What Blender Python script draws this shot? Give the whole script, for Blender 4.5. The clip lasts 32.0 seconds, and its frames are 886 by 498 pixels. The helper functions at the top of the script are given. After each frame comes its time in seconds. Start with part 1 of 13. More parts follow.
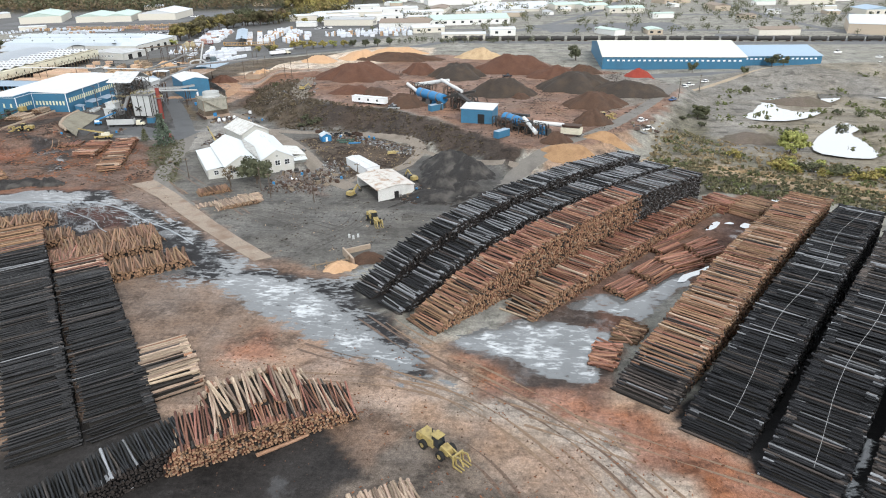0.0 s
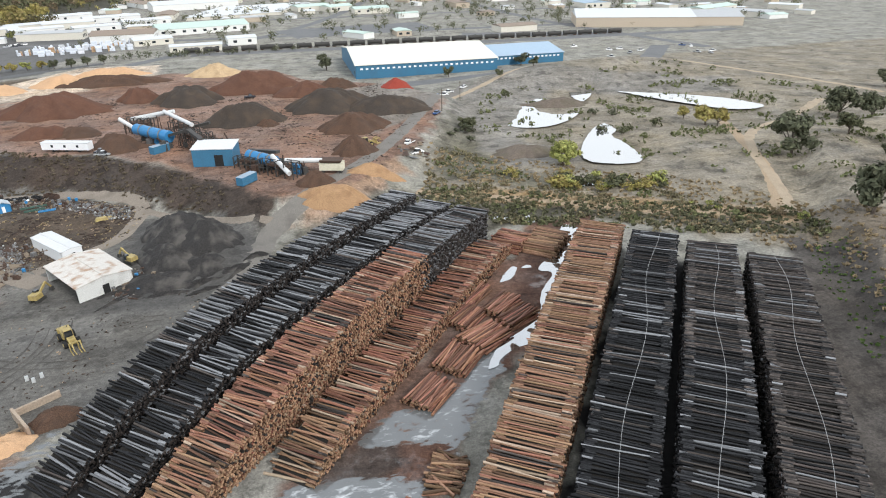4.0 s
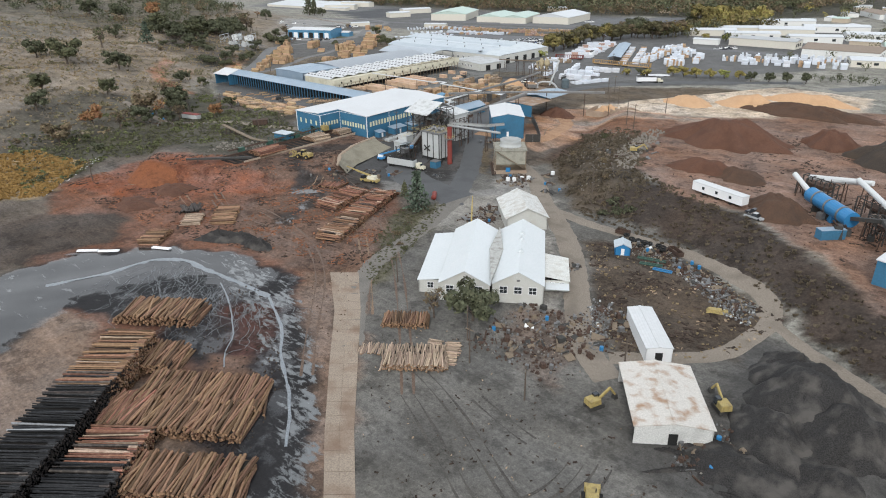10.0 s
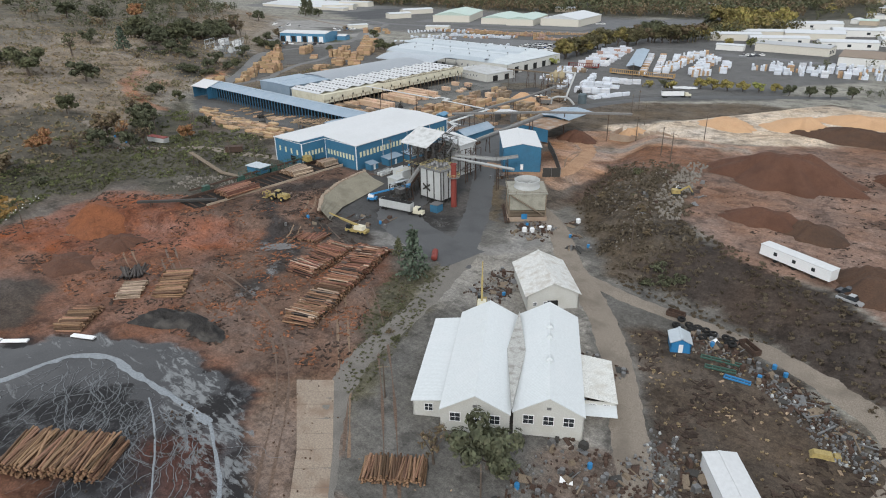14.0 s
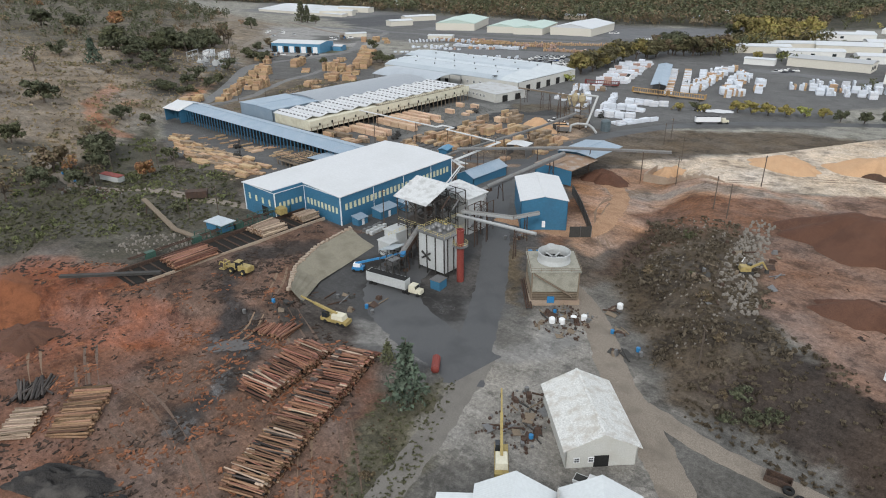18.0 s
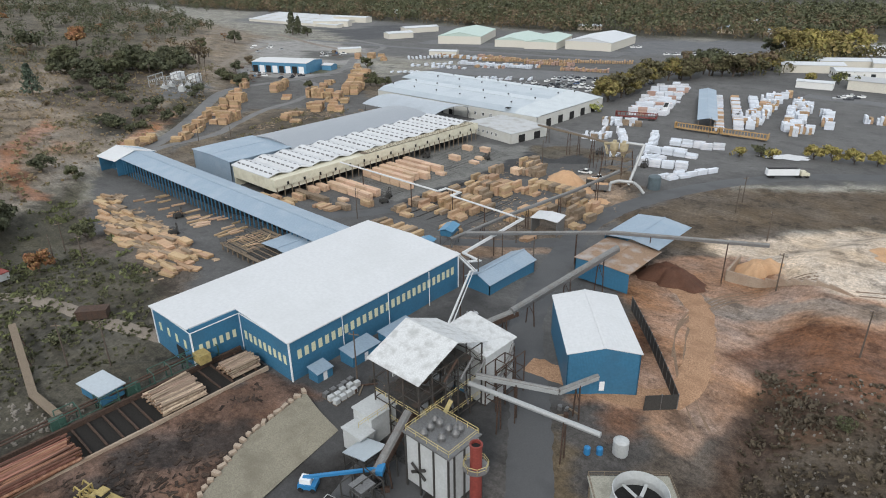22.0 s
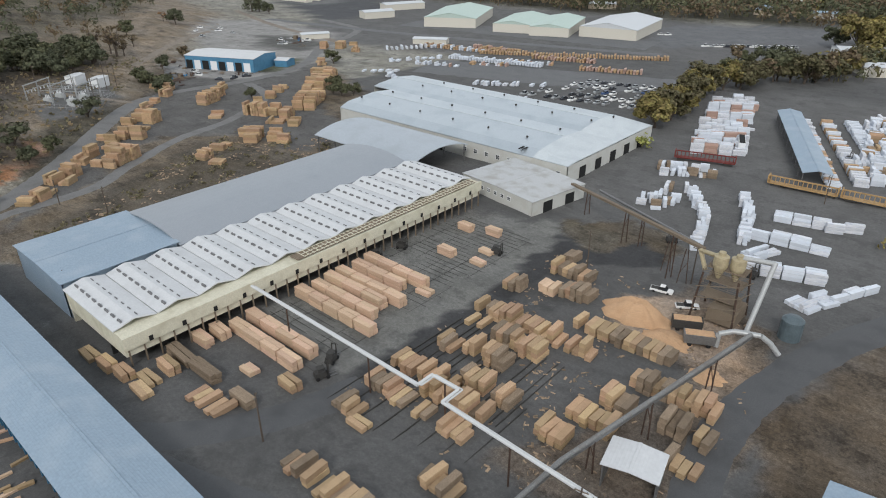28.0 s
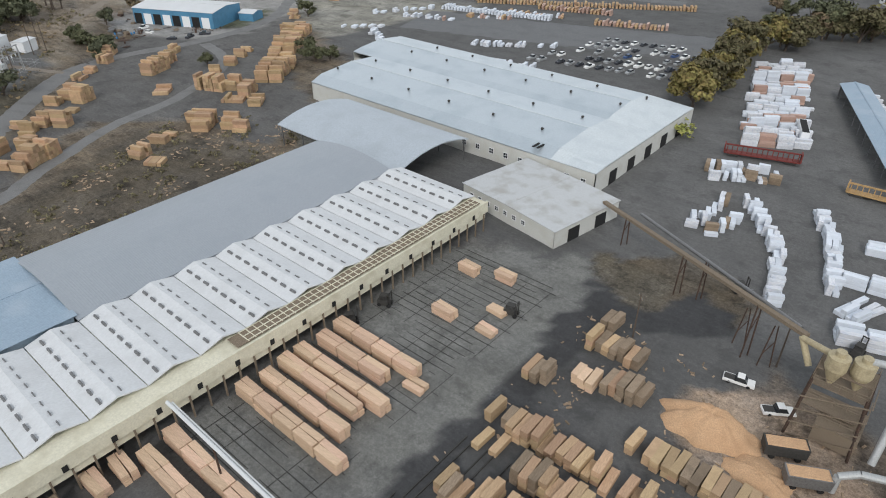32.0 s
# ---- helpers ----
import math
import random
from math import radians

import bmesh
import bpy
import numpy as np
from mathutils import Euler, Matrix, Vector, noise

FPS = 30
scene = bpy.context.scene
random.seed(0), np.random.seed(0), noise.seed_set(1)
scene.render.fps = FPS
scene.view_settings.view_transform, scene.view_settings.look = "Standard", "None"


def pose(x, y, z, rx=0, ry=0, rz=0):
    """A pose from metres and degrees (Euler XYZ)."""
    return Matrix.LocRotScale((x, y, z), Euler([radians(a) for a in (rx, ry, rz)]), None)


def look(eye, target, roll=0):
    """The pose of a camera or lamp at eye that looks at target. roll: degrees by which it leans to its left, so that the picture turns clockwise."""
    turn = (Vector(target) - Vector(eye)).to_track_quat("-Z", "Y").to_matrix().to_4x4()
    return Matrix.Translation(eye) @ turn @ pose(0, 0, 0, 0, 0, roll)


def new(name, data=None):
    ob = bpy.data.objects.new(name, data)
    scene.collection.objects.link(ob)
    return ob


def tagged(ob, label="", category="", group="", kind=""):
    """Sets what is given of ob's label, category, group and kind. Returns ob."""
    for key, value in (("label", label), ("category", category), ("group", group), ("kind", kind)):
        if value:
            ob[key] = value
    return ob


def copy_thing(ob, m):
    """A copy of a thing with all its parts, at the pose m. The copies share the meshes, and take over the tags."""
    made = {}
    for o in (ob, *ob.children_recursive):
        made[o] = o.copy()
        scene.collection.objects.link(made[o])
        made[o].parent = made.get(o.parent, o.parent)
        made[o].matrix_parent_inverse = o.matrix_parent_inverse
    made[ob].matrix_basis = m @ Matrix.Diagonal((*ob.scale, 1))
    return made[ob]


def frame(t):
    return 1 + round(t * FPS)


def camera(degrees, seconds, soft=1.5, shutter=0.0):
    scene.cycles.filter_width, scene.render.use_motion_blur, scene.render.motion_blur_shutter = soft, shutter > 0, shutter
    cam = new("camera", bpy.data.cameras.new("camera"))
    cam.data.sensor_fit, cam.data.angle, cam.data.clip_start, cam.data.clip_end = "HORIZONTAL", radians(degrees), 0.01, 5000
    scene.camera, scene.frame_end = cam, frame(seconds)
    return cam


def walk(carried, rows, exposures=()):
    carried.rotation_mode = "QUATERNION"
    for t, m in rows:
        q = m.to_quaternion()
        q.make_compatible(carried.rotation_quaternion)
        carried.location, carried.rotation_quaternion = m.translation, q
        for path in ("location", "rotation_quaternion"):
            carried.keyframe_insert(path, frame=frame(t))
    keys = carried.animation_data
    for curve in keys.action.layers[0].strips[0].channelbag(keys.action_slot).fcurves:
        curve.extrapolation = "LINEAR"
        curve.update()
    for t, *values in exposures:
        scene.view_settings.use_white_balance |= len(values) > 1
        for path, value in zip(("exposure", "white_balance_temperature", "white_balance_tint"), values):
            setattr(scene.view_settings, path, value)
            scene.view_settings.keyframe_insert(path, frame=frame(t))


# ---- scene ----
cam = camera(69.0, 32.0, 1.05)
METRES, EYE, TILT, LEAN, TURN = 465.8, 75.0, 0.0, 0.0, 7.4
ROWS = [
    (0.0, 0.0, 0.0, 0.0, -0.41, -24.91, 0.89),
    (0.5, 0.0001, 0.0131, 0.0001, -3.77, -24.93, 0.86),
    (1.0, 0.0015, 0.0259, 0.0003, -7.71, -24.99, 0.9),
    (1.5, 0.0034, 0.0384, 0.0006, -12.29, -25.08, 0.86),
    (2.0, 0.0064, 0.0508, 0.0009, -16.96, -25.15, 0.85),
    (2.5, 0.0108, 0.0631, 0.0009, -22.62, -25.4, 0.87),
    (4.5, 0.0305, 0.1092, 0.0016, -19.63, -25.34, 0.93),
    (5.0, 0.0337, 0.1208, 0.0019, -11.93, -25.17, 0.94),
    (5.5, 0.0358, 0.1328, 0.0023, -6.08, -25.05, 0.91),
    (6.0, 0.0363, 0.1453, 0.0025, -0.8, -24.94, 0.83),
    (6.5, 0.0356, 0.1578, 0.003, 4.41, -24.86, 0.8),
    (7.0, 0.0342, 0.1699, 0.0034, 9.27, -24.78, 0.82),
    (7.5, 0.0319, 0.182, 0.0038, 13.51, -24.73, 0.85),
    (8.0, 0.0282, 0.1936, 0.0043, 18.42, -24.68, 0.83),
    (8.5, 0.0239, 0.2056, 0.005, 23.37, -24.65, 0.84),
    (9.0, 0.0186, 0.2165, 0.0058, 28.29, -24.61, 0.8),
    (9.5, 0.0122, 0.2273, 0.0062, 33.43, -24.56, 0.77),
    (10.0, 0.0052, 0.2379, 0.0065, 34.37, -24.56, 0.76),
    (10.5, -0.002, 0.2486, 0.0069, 34.41, -24.6, 0.74),
    (11.0, -0.0093, 0.2591, 0.0073, 34.44, -24.62, 0.72),
    (11.5, -0.0166, 0.2696, 0.0077, 34.46, -24.65, 0.71),
    (12.0, -0.0239, 0.2802, 0.008, 34.48, -24.69, 0.71),
    (12.5, -0.0312, 0.291, 0.0084, 34.51, -24.73, 0.71),
    (13.0, -0.0383, 0.3015, 0.0088, 34.53, -24.76, 0.73),
    (13.5, -0.0456, 0.3119, 0.0092, 34.55, -24.8, 0.74),
    (14.0, -0.053, 0.3223, 0.0097, 34.57, -24.82, 0.74),
    (14.5, -0.0604, 0.3329, 0.0101, 34.61, -24.81, 0.73),
    (16.5, -0.0903, 0.3751, 0.0115, 34.76, -24.69, 0.61),
    (17.0, -0.0977, 0.3857, 0.0119, 34.78, -24.66, 0.58),
    (17.5, -0.1055, 0.3969, 0.0123, 34.81, -24.65, 0.59),
    (18.0, -0.1152, 0.4108, 0.0129, 34.84, -24.62, 0.59),
    (18.5, -0.1262, 0.4267, 0.0135, 34.87, -24.58, 0.61),
    (19.0, -0.1378, 0.4434, 0.014, 34.92, -24.54, 0.61),
    (19.5, -0.1496, 0.4606, 0.0144, 34.97, -24.5, 0.65),
    (20.0, -0.1618, 0.4778, 0.015, 34.99, -24.48, 0.65),
    (20.5, -0.1744, 0.4955, 0.0158, 35.01, -24.47, 0.64),
    (21.0, -0.1865, 0.5131, 0.0163, 35.05, -24.43, 0.7),
    (21.5, -0.1986, 0.5304, 0.0169, 35.06, -24.38, 0.74),
    (22.0, -0.2104, 0.5478, 0.0176, 35.08, -24.34, 0.8),
    (22.5, -0.2225, 0.5656, 0.0181, 35.07, -24.29, 0.82),
    (23.0, -0.2346, 0.5829, 0.0187, 35.03, -24.28, 0.82),
    (23.5, -0.2466, 0.6004, 0.0189, 34.99, -24.24, 0.81),
    (24.0, -0.2583, 0.6176, 0.0196, 34.93, -24.25, 0.83),
    (24.5, -0.2703, 0.6351, 0.02, 34.86, -24.25, 0.83),
    (25.0, -0.2823, 0.6523, 0.0206, 34.78, -24.27, 0.79),
    (25.5, -0.2943, 0.6695, 0.0214, 34.69, -24.29, 0.73),
    (26.0, -0.3063, 0.6868, 0.022, 34.61, -24.29, 0.68),
    (26.5, -0.3186, 0.7042, 0.0225, 34.5, -24.26, 0.62),
    (28.5, -0.3684, 0.7749, 0.0222, 33.96, -29.83, 0.16),
    (29.0, -0.3802, 0.7917, 0.0228, 33.83, -32.91, 0.17),
    (29.5, -0.389, 0.8044, 0.0231, 33.74, -35.02, 0.21),
    (30.0, -0.3961, 0.8144, 0.0236, 33.66, -36.59, 0.2),
    (30.5, -0.4026, 0.8239, 0.024, 33.58, -36.65, 0.2),
    (31.0, -0.4091, 0.8334, 0.0243, 33.51, -36.59, 0.2),
    (31.5, -0.4157, 0.843, 0.0248, 33.44, -34.85, 0.21),
    (32.0, -0.4223, 0.8528, 0.0252, 33.37, -32.84, 0.23),
]
walk(cam, [(t, pose(0, 0, EYE, TILT, LEAN, TURN) @ pose(METRES * x, METRES * y, METRES * z, 90 + pitch, roll, yaw)) for t, x, y, z, yaw, pitch, roll in ROWS],
     [(0, 0.42), (1, 0.4), (2, 0.37), (5, 0.35), (6, 0.27), (10, 0.06), (14, -0.1), (17, -0.12), (20, -0.03), (24, -0.2), (29, -0.3), (32, -0.24)])


# ---- daylight: a bright overcast autumn sky ----
SUN_UP, SUN_AZ = radians(38), radians(150)
world = bpy.data.worlds.new("overcast_sky")
scene.world = world
world.use_nodes = True
wn = world.node_tree.nodes
sky = wn.new("ShaderNodeTexSky")
sky.sky_type = "NISHITA"
sky.sun_disc = False
sky.sun_elevation, sky.sun_rotation = SUN_UP, SUN_AZ
sky.air_density, sky.dust_density, sky.ozone_density = 1.0, 4.0, 0.6
rise = wn.new("ShaderNodeSeparateXYZ")
world.node_tree.links.new(wn.new("ShaderNodeTexCoord").outputs["Generated"], rise.inputs[0])
fall = wn.new("ShaderNodeMapRange")
fall.interpolation_type = "SMOOTHSTEP"
fall.inputs["From Min"].default_value, fall.inputs["From Max"].default_value = 0.05, 0.75
world.node_tree.links.new(rise.outputs[2], fall.inputs["Value"])
veil = wn.new("ShaderNodeMix")
veil.data_type = "RGBA"
veil.inputs[6].default_value, veil.inputs[7].default_value = (16.8, 17.6, 18.4, 1), (9.7, 10.5, 11.4, 1)
world.node_tree.links.new(fall.outputs[0], veil.inputs[0])
soften = wn.new("ShaderNodeMix")
soften.data_type = "RGBA"
soften.inputs[0].default_value = 0.85
world.node_tree.links.new(sky.outputs[0], soften.inputs[6])
world.node_tree.links.new(veil.outputs[2], soften.inputs[7])
world.node_tree.links.new(soften.outputs[2], wn["Background"].inputs["Color"])
wn["Background"].inputs["Strength"].default_value = 0.092
sun = new("sun", bpy.data.lights.new("sun", "SUN"))
sun.data.energy, sun.data.angle, sun.data.color = 1.75, radians(14), (1.0, 0.985, 0.955)
sun.matrix_world = look((0, 0, 300), (math.sin(SUN_AZ) * -300, math.cos(SUN_AZ) * -300, 300 - 300 * math.tan(SUN_UP)))


# ---- ground shape ----
def inside_distance(px, py, poly):
    """Distance to a polygon's outline, positive inside, for arrays of places."""
    px, py = np.asarray(px, float), np.asarray(py, float)
    best = np.full(px.shape, 1e9)
    inn = np.zeros(px.shape, bool)
    n = len(poly)
    for i in range(n):
        (ax, ay), (bx, by) = poly[i], poly[(i + 1) % n]
        dx, dy = bx - ax, by - ay
        k = np.clip(((px - ax) * dx + (py - ay) * dy) / (dx * dx + dy * dy + 1e-9), 0, 1)
        best = np.minimum(best, np.hypot(px - ax - k * dx, py - ay - k * dy))
        if dy:
            inn ^= ((ay > py) != (by > py)) & (px < dx * (py - ay) / dy + ax)
    return np.where(inn, best, -best)


def line_distance(px, py, line):
    px, py = np.asarray(px, float), np.asarray(py, float)
    best = np.full(px.shape, 1e9)
    for (ax, ay), (bx, by) in zip(line, line[1:]):
        dx, dy = bx - ax, by - ay
        k = np.clip(((px - ax) * dx + (py - ay) * dy) / (dx * dx + dy * dy + 1e-9), 0, 1)
        best = np.minimum(best, np.hypot(px - ax - k * dx, py - ay - k * dy))
    return best


def ease(a, b, v):
    k = np.clip((v - a) / (b - a), 0, 1)
    return k * k * (3 - 2 * k)


PLATEAU = [(-152, 372), (-140, 330), (-116, 302), (-80, 293), (-55, 279), (-28, 256), (-6, 231), (24, 236), (46, 262), (76, 312), (90, 360), (68, 405), (24, 432), (-10, 505), (-120, 525), (-172, 430)]
BENCH = [(-320, 262), (-225, 282), (-165, 318), (-155, 372), (-230, 385), (-330, 368)]
RAMP = [(-262, 210), (-198, 256), (-212, 271), (-218, 284), (-221, 300), (-246, 300), (-300, 240)]
WEST = [(-300, 60), (-335, 230), (-425, 330), (-520, 440), (-690, 580), (-800, 670), (-1100, 740), (-3000, 1200), (-3000, -900), (-400, -900)]
EAST = [(84, 60), (106, 112), (143, 172), (205, 262), (330, 290), (700, 200), (700, -300), (84, -300)]
POND = [(98, 300), (128, 366), (150, 382), (178, 384), (245, 330), (240, 290), (150, 292), (140, 240), (104, 244)]

POND_A = [(99, 320), (118, 348), (135, 367), (141, 368), (125, 347), (128, 333), (139, 330), (148, 337), (133, 318), (113, 309)]
POND_B = [(146, 310), (147, 298), (138, 290), (140, 279), (136, 254), (124, 253), (112, 261), (120, 279), (137, 304)]
POND_C = [(183, 371), (198, 360), (224, 345), (238, 320), (232, 313), (215, 314), (204, 330), (194, 347)]
POND_D = [(158, 377), (171, 374), (164, 362), (154, 351), (154, 362)]


def wave(px, py, size, seed):
    """A cheap smooth unevenness between about -1 and 1."""
    a = seed * 1.7
    u, v = px / size, py / size
    return (np.sin(u * 1.9 + v * 0.7 + a) * np.cos(v * 1.3 - u * 0.5 + 2 * a) + 0.6 * np.sin(u * 3.1 - v * 2.3 + 3 * a) + 0.4 * np.cos(v * 4.7 + u * 3.7 + a)) / 1.7


def ground_z(px, py):
    px, py = np.asarray(px, float), np.asarray(py, float)
    z = 7.0 * ease(-9, 9, inside_distance(px, py, PLATEAU))
    z = np.maximum(z, 3.0 * ease(-18, 18, inside_distance(px, py, BENCH)))
    z = np.maximum(z, 4.0 * ease(-4.5, 3.5, inside_distance(px, py, RAMP)))
    d = np.maximum(inside_distance(px, py, WEST) + 10, 0)
    z = z + 60 * (1 - np.exp(-d / 330)) + 3.0 * ease(20, 120, d) * wave(px, py, 38, 2)
    z = z + 5.0 * ease(-3, 9, inside_distance(px, py, EAST)) + 2.0 * ease(0, 60, inside_distance(px, py, EAST)) * wave(px, py, 30, 5)
    z = z - 2.0 * np.exp(-(((px + 58) / 50) ** 2 + ((py - 215) / 38) ** 2))
    z = z + 2.2 * ease(-12, 20, -inside_distance(px, py, POND)) * ease(60, 120, px) * ease(215, 250, py) * (1 - ease(380, 480, py))
    z = z + 9 * np.exp(-(((px - 205) / 60) ** 2 + ((py - 420) / 26) ** 2)) + 5 * np.exp(-(((px - 150) / 30) ** 2 + ((py - 405) / 18) ** 2))
    z = z + 5.0 * np.exp(-(((px + 24) / 15) ** 2 + ((py - 221) / 12) ** 2)) + 2.0 * np.exp(-(((px + 12) / 9) ** 2 + ((py - 208) / 8) ** 2)) * (1 + 0.4 * wave(px, py, 3, 8))
    return z + 0.12 * wave(px, py, 9.0, 1) + 0.03 * wave(px, py, 2.6, 4)


# ---- materials ----
def material(name, colour, rough=0.85, metal=0.0, grain=0.25, size=1.0, stain=0.0, stain_size=6.0, stain_colour=None, bump=0.15, per_object=0.0, hue=0.0, rib=0.0, rib_axis=0, rib_size=0.35, spec=0.28):
    """A surface with fine grain, larger stains, relief and a shift of tone from piece to piece."""
    mat = bpy.data.materials.new(name)
    mat.use_nodes = True
    nt = mat.node_tree
    n, l = nt.nodes, nt.links
    b = n["Principled BSDF"]
    b.inputs["Roughness"].default_value, b.inputs["Metallic"].default_value = rough, metal
    b.inputs["Specular IOR Level"].default_value = spec
    co = n.new("ShaderNodeTexCoord")
    fine = n.new("ShaderNodeTexNoise")
    fine.inputs["Scale"].default_value, fine.inputs["Detail"].default_value = 4.0 / size, 6
    l.new(co.outputs["Object"], fine.inputs["Vector"])
    mixed = n.new("ShaderNodeMix")
    mixed.data_type = "RGBA"
    mixed.blend_type = "MULTIPLY"
    mixed.inputs[0].default_value = 1.0
    mixed.inputs[6].default_value = (*colour, 1)
    ramp = n.new("ShaderNodeMapRange")
    ramp.inputs["From Min"].default_value, ramp.inputs["From Max"].default_value = 0.3, 0.7
    ramp.inputs["To Min"].default_value, ramp.inputs["To Max"].default_value = 1 - grain, 1 + grain
    l.new(fine.outputs["Fac"], ramp.inputs["Value"])
    l.new(ramp.outputs[0], mixed.inputs[7])
    out = mixed.outputs[2]
    if stain:
        big = n.new("ShaderNodeTexNoise")
        big.inputs["Scale"].default_value, big.inputs["Detail"].default_value = 1.0 / stain_size, 5
        l.new(co.outputs["Object"], big.inputs["Vector"])
        cut = n.new("ShaderNodeMapRange")
        cut.inputs["From Min"].default_value, cut.inputs["From Max"].default_value = 0.48, 0.68
        cut.inputs["To Max"].default_value = stain
        l.new(big.outputs["Fac"], cut.inputs["Value"])
        over = n.new("ShaderNodeMix")
        over.data_type = "RGBA"
        over.inputs[7].default_value = (*(stain_colour or [c * 0.5 for c in colour]), 1)
        l.new(cut.outputs[0], over.inputs[0])
        l.new(out, over.inputs[6])
        out = over.outputs[2]
    if per_object:
        info = n.new("ShaderNodeObjectInfo")
        hs = n.new("ShaderNodeHueSaturation")
        rr = n.new("ShaderNodeMapRange")
        rr.inputs["To Min"].default_value, rr.inputs["To Max"].default_value = 1 - per_object, 1 + per_object
        isle = n.new("ShaderNodeNewGeometry")
        add = n.new("ShaderNodeMath")
        l.new(info.outputs["Random"], add.inputs[0])
        l.new(isle.outputs["Random Per Island"], add.inputs[1])
        one = n.new("ShaderNodeMath")
        one.operation = "FRACT"
        l.new(add.outputs[0], one.inputs[0])
        l.new(one.outputs[0], rr.inputs["Value"])
        l.new(rr.outputs[0], hs.inputs["Value"])
        if hue:
            hr = n.new("ShaderNodeMapRange")
            hr.inputs["To Min"].default_value, hr.inputs["To Max"].default_value = 0.5 + hue, 0.5 - hue
            sc = n.new("ShaderNodeMath")
            sc.operation = "FRACT"
            mu = n.new("ShaderNodeMath")
            mu.operation = "MULTIPLY"
            mu.inputs[1].default_value = 7.31
            l.new(one.outputs[0], mu.inputs[0])
            l.new(mu.outputs[0], sc.inputs[0])
            l.new(sc.outputs[0], hr.inputs["Value"])
            l.new(hr.outputs[0], hs.inputs["Hue"])
        l.new(out, hs.inputs["Color"])
        out = hs.outputs[0]
    l.new(out, b.inputs["Base Color"])
    height = fine.outputs["Fac"]
    if rib:
        sep = n.new("ShaderNodeSeparateXYZ")
        l.new(co.outputs["Object"], sep.inputs[0])
        mul = n.new("ShaderNodeMath")
        mul.operation = "MULTIPLY"
        mul.inputs[1].default_value = 6.2832 / rib_size
        l.new(sep.outputs[rib_axis], mul.inputs[0])
        si = n.new("ShaderNodeMath")
        si.operation = "SINE"
        l.new(mul.outputs[0], si.inputs[0])
        pw = n.new("ShaderNodeMath")
        pw.operation = "POWER"
        ab = n.new("ShaderNodeMath")
        ab.operation = "ABSOLUTE"
        l.new(si.outputs[0], ab.inputs[0])
        l.new(ab.outputs[0], pw.inputs[0])
        pw.inputs[1].default_value = 6
        height = pw.outputs[0]
    bm_ = n.new("ShaderNodeBump")
    bm_.inputs["Strength"].default_value = max(bump, rib)
    bm_.inputs["Distance"].default_value = 0.08
    l.new(height, bm_.inputs["Height"])
    l.new(bm_.outputs[0], b.inputs["Normal"])
    return mat


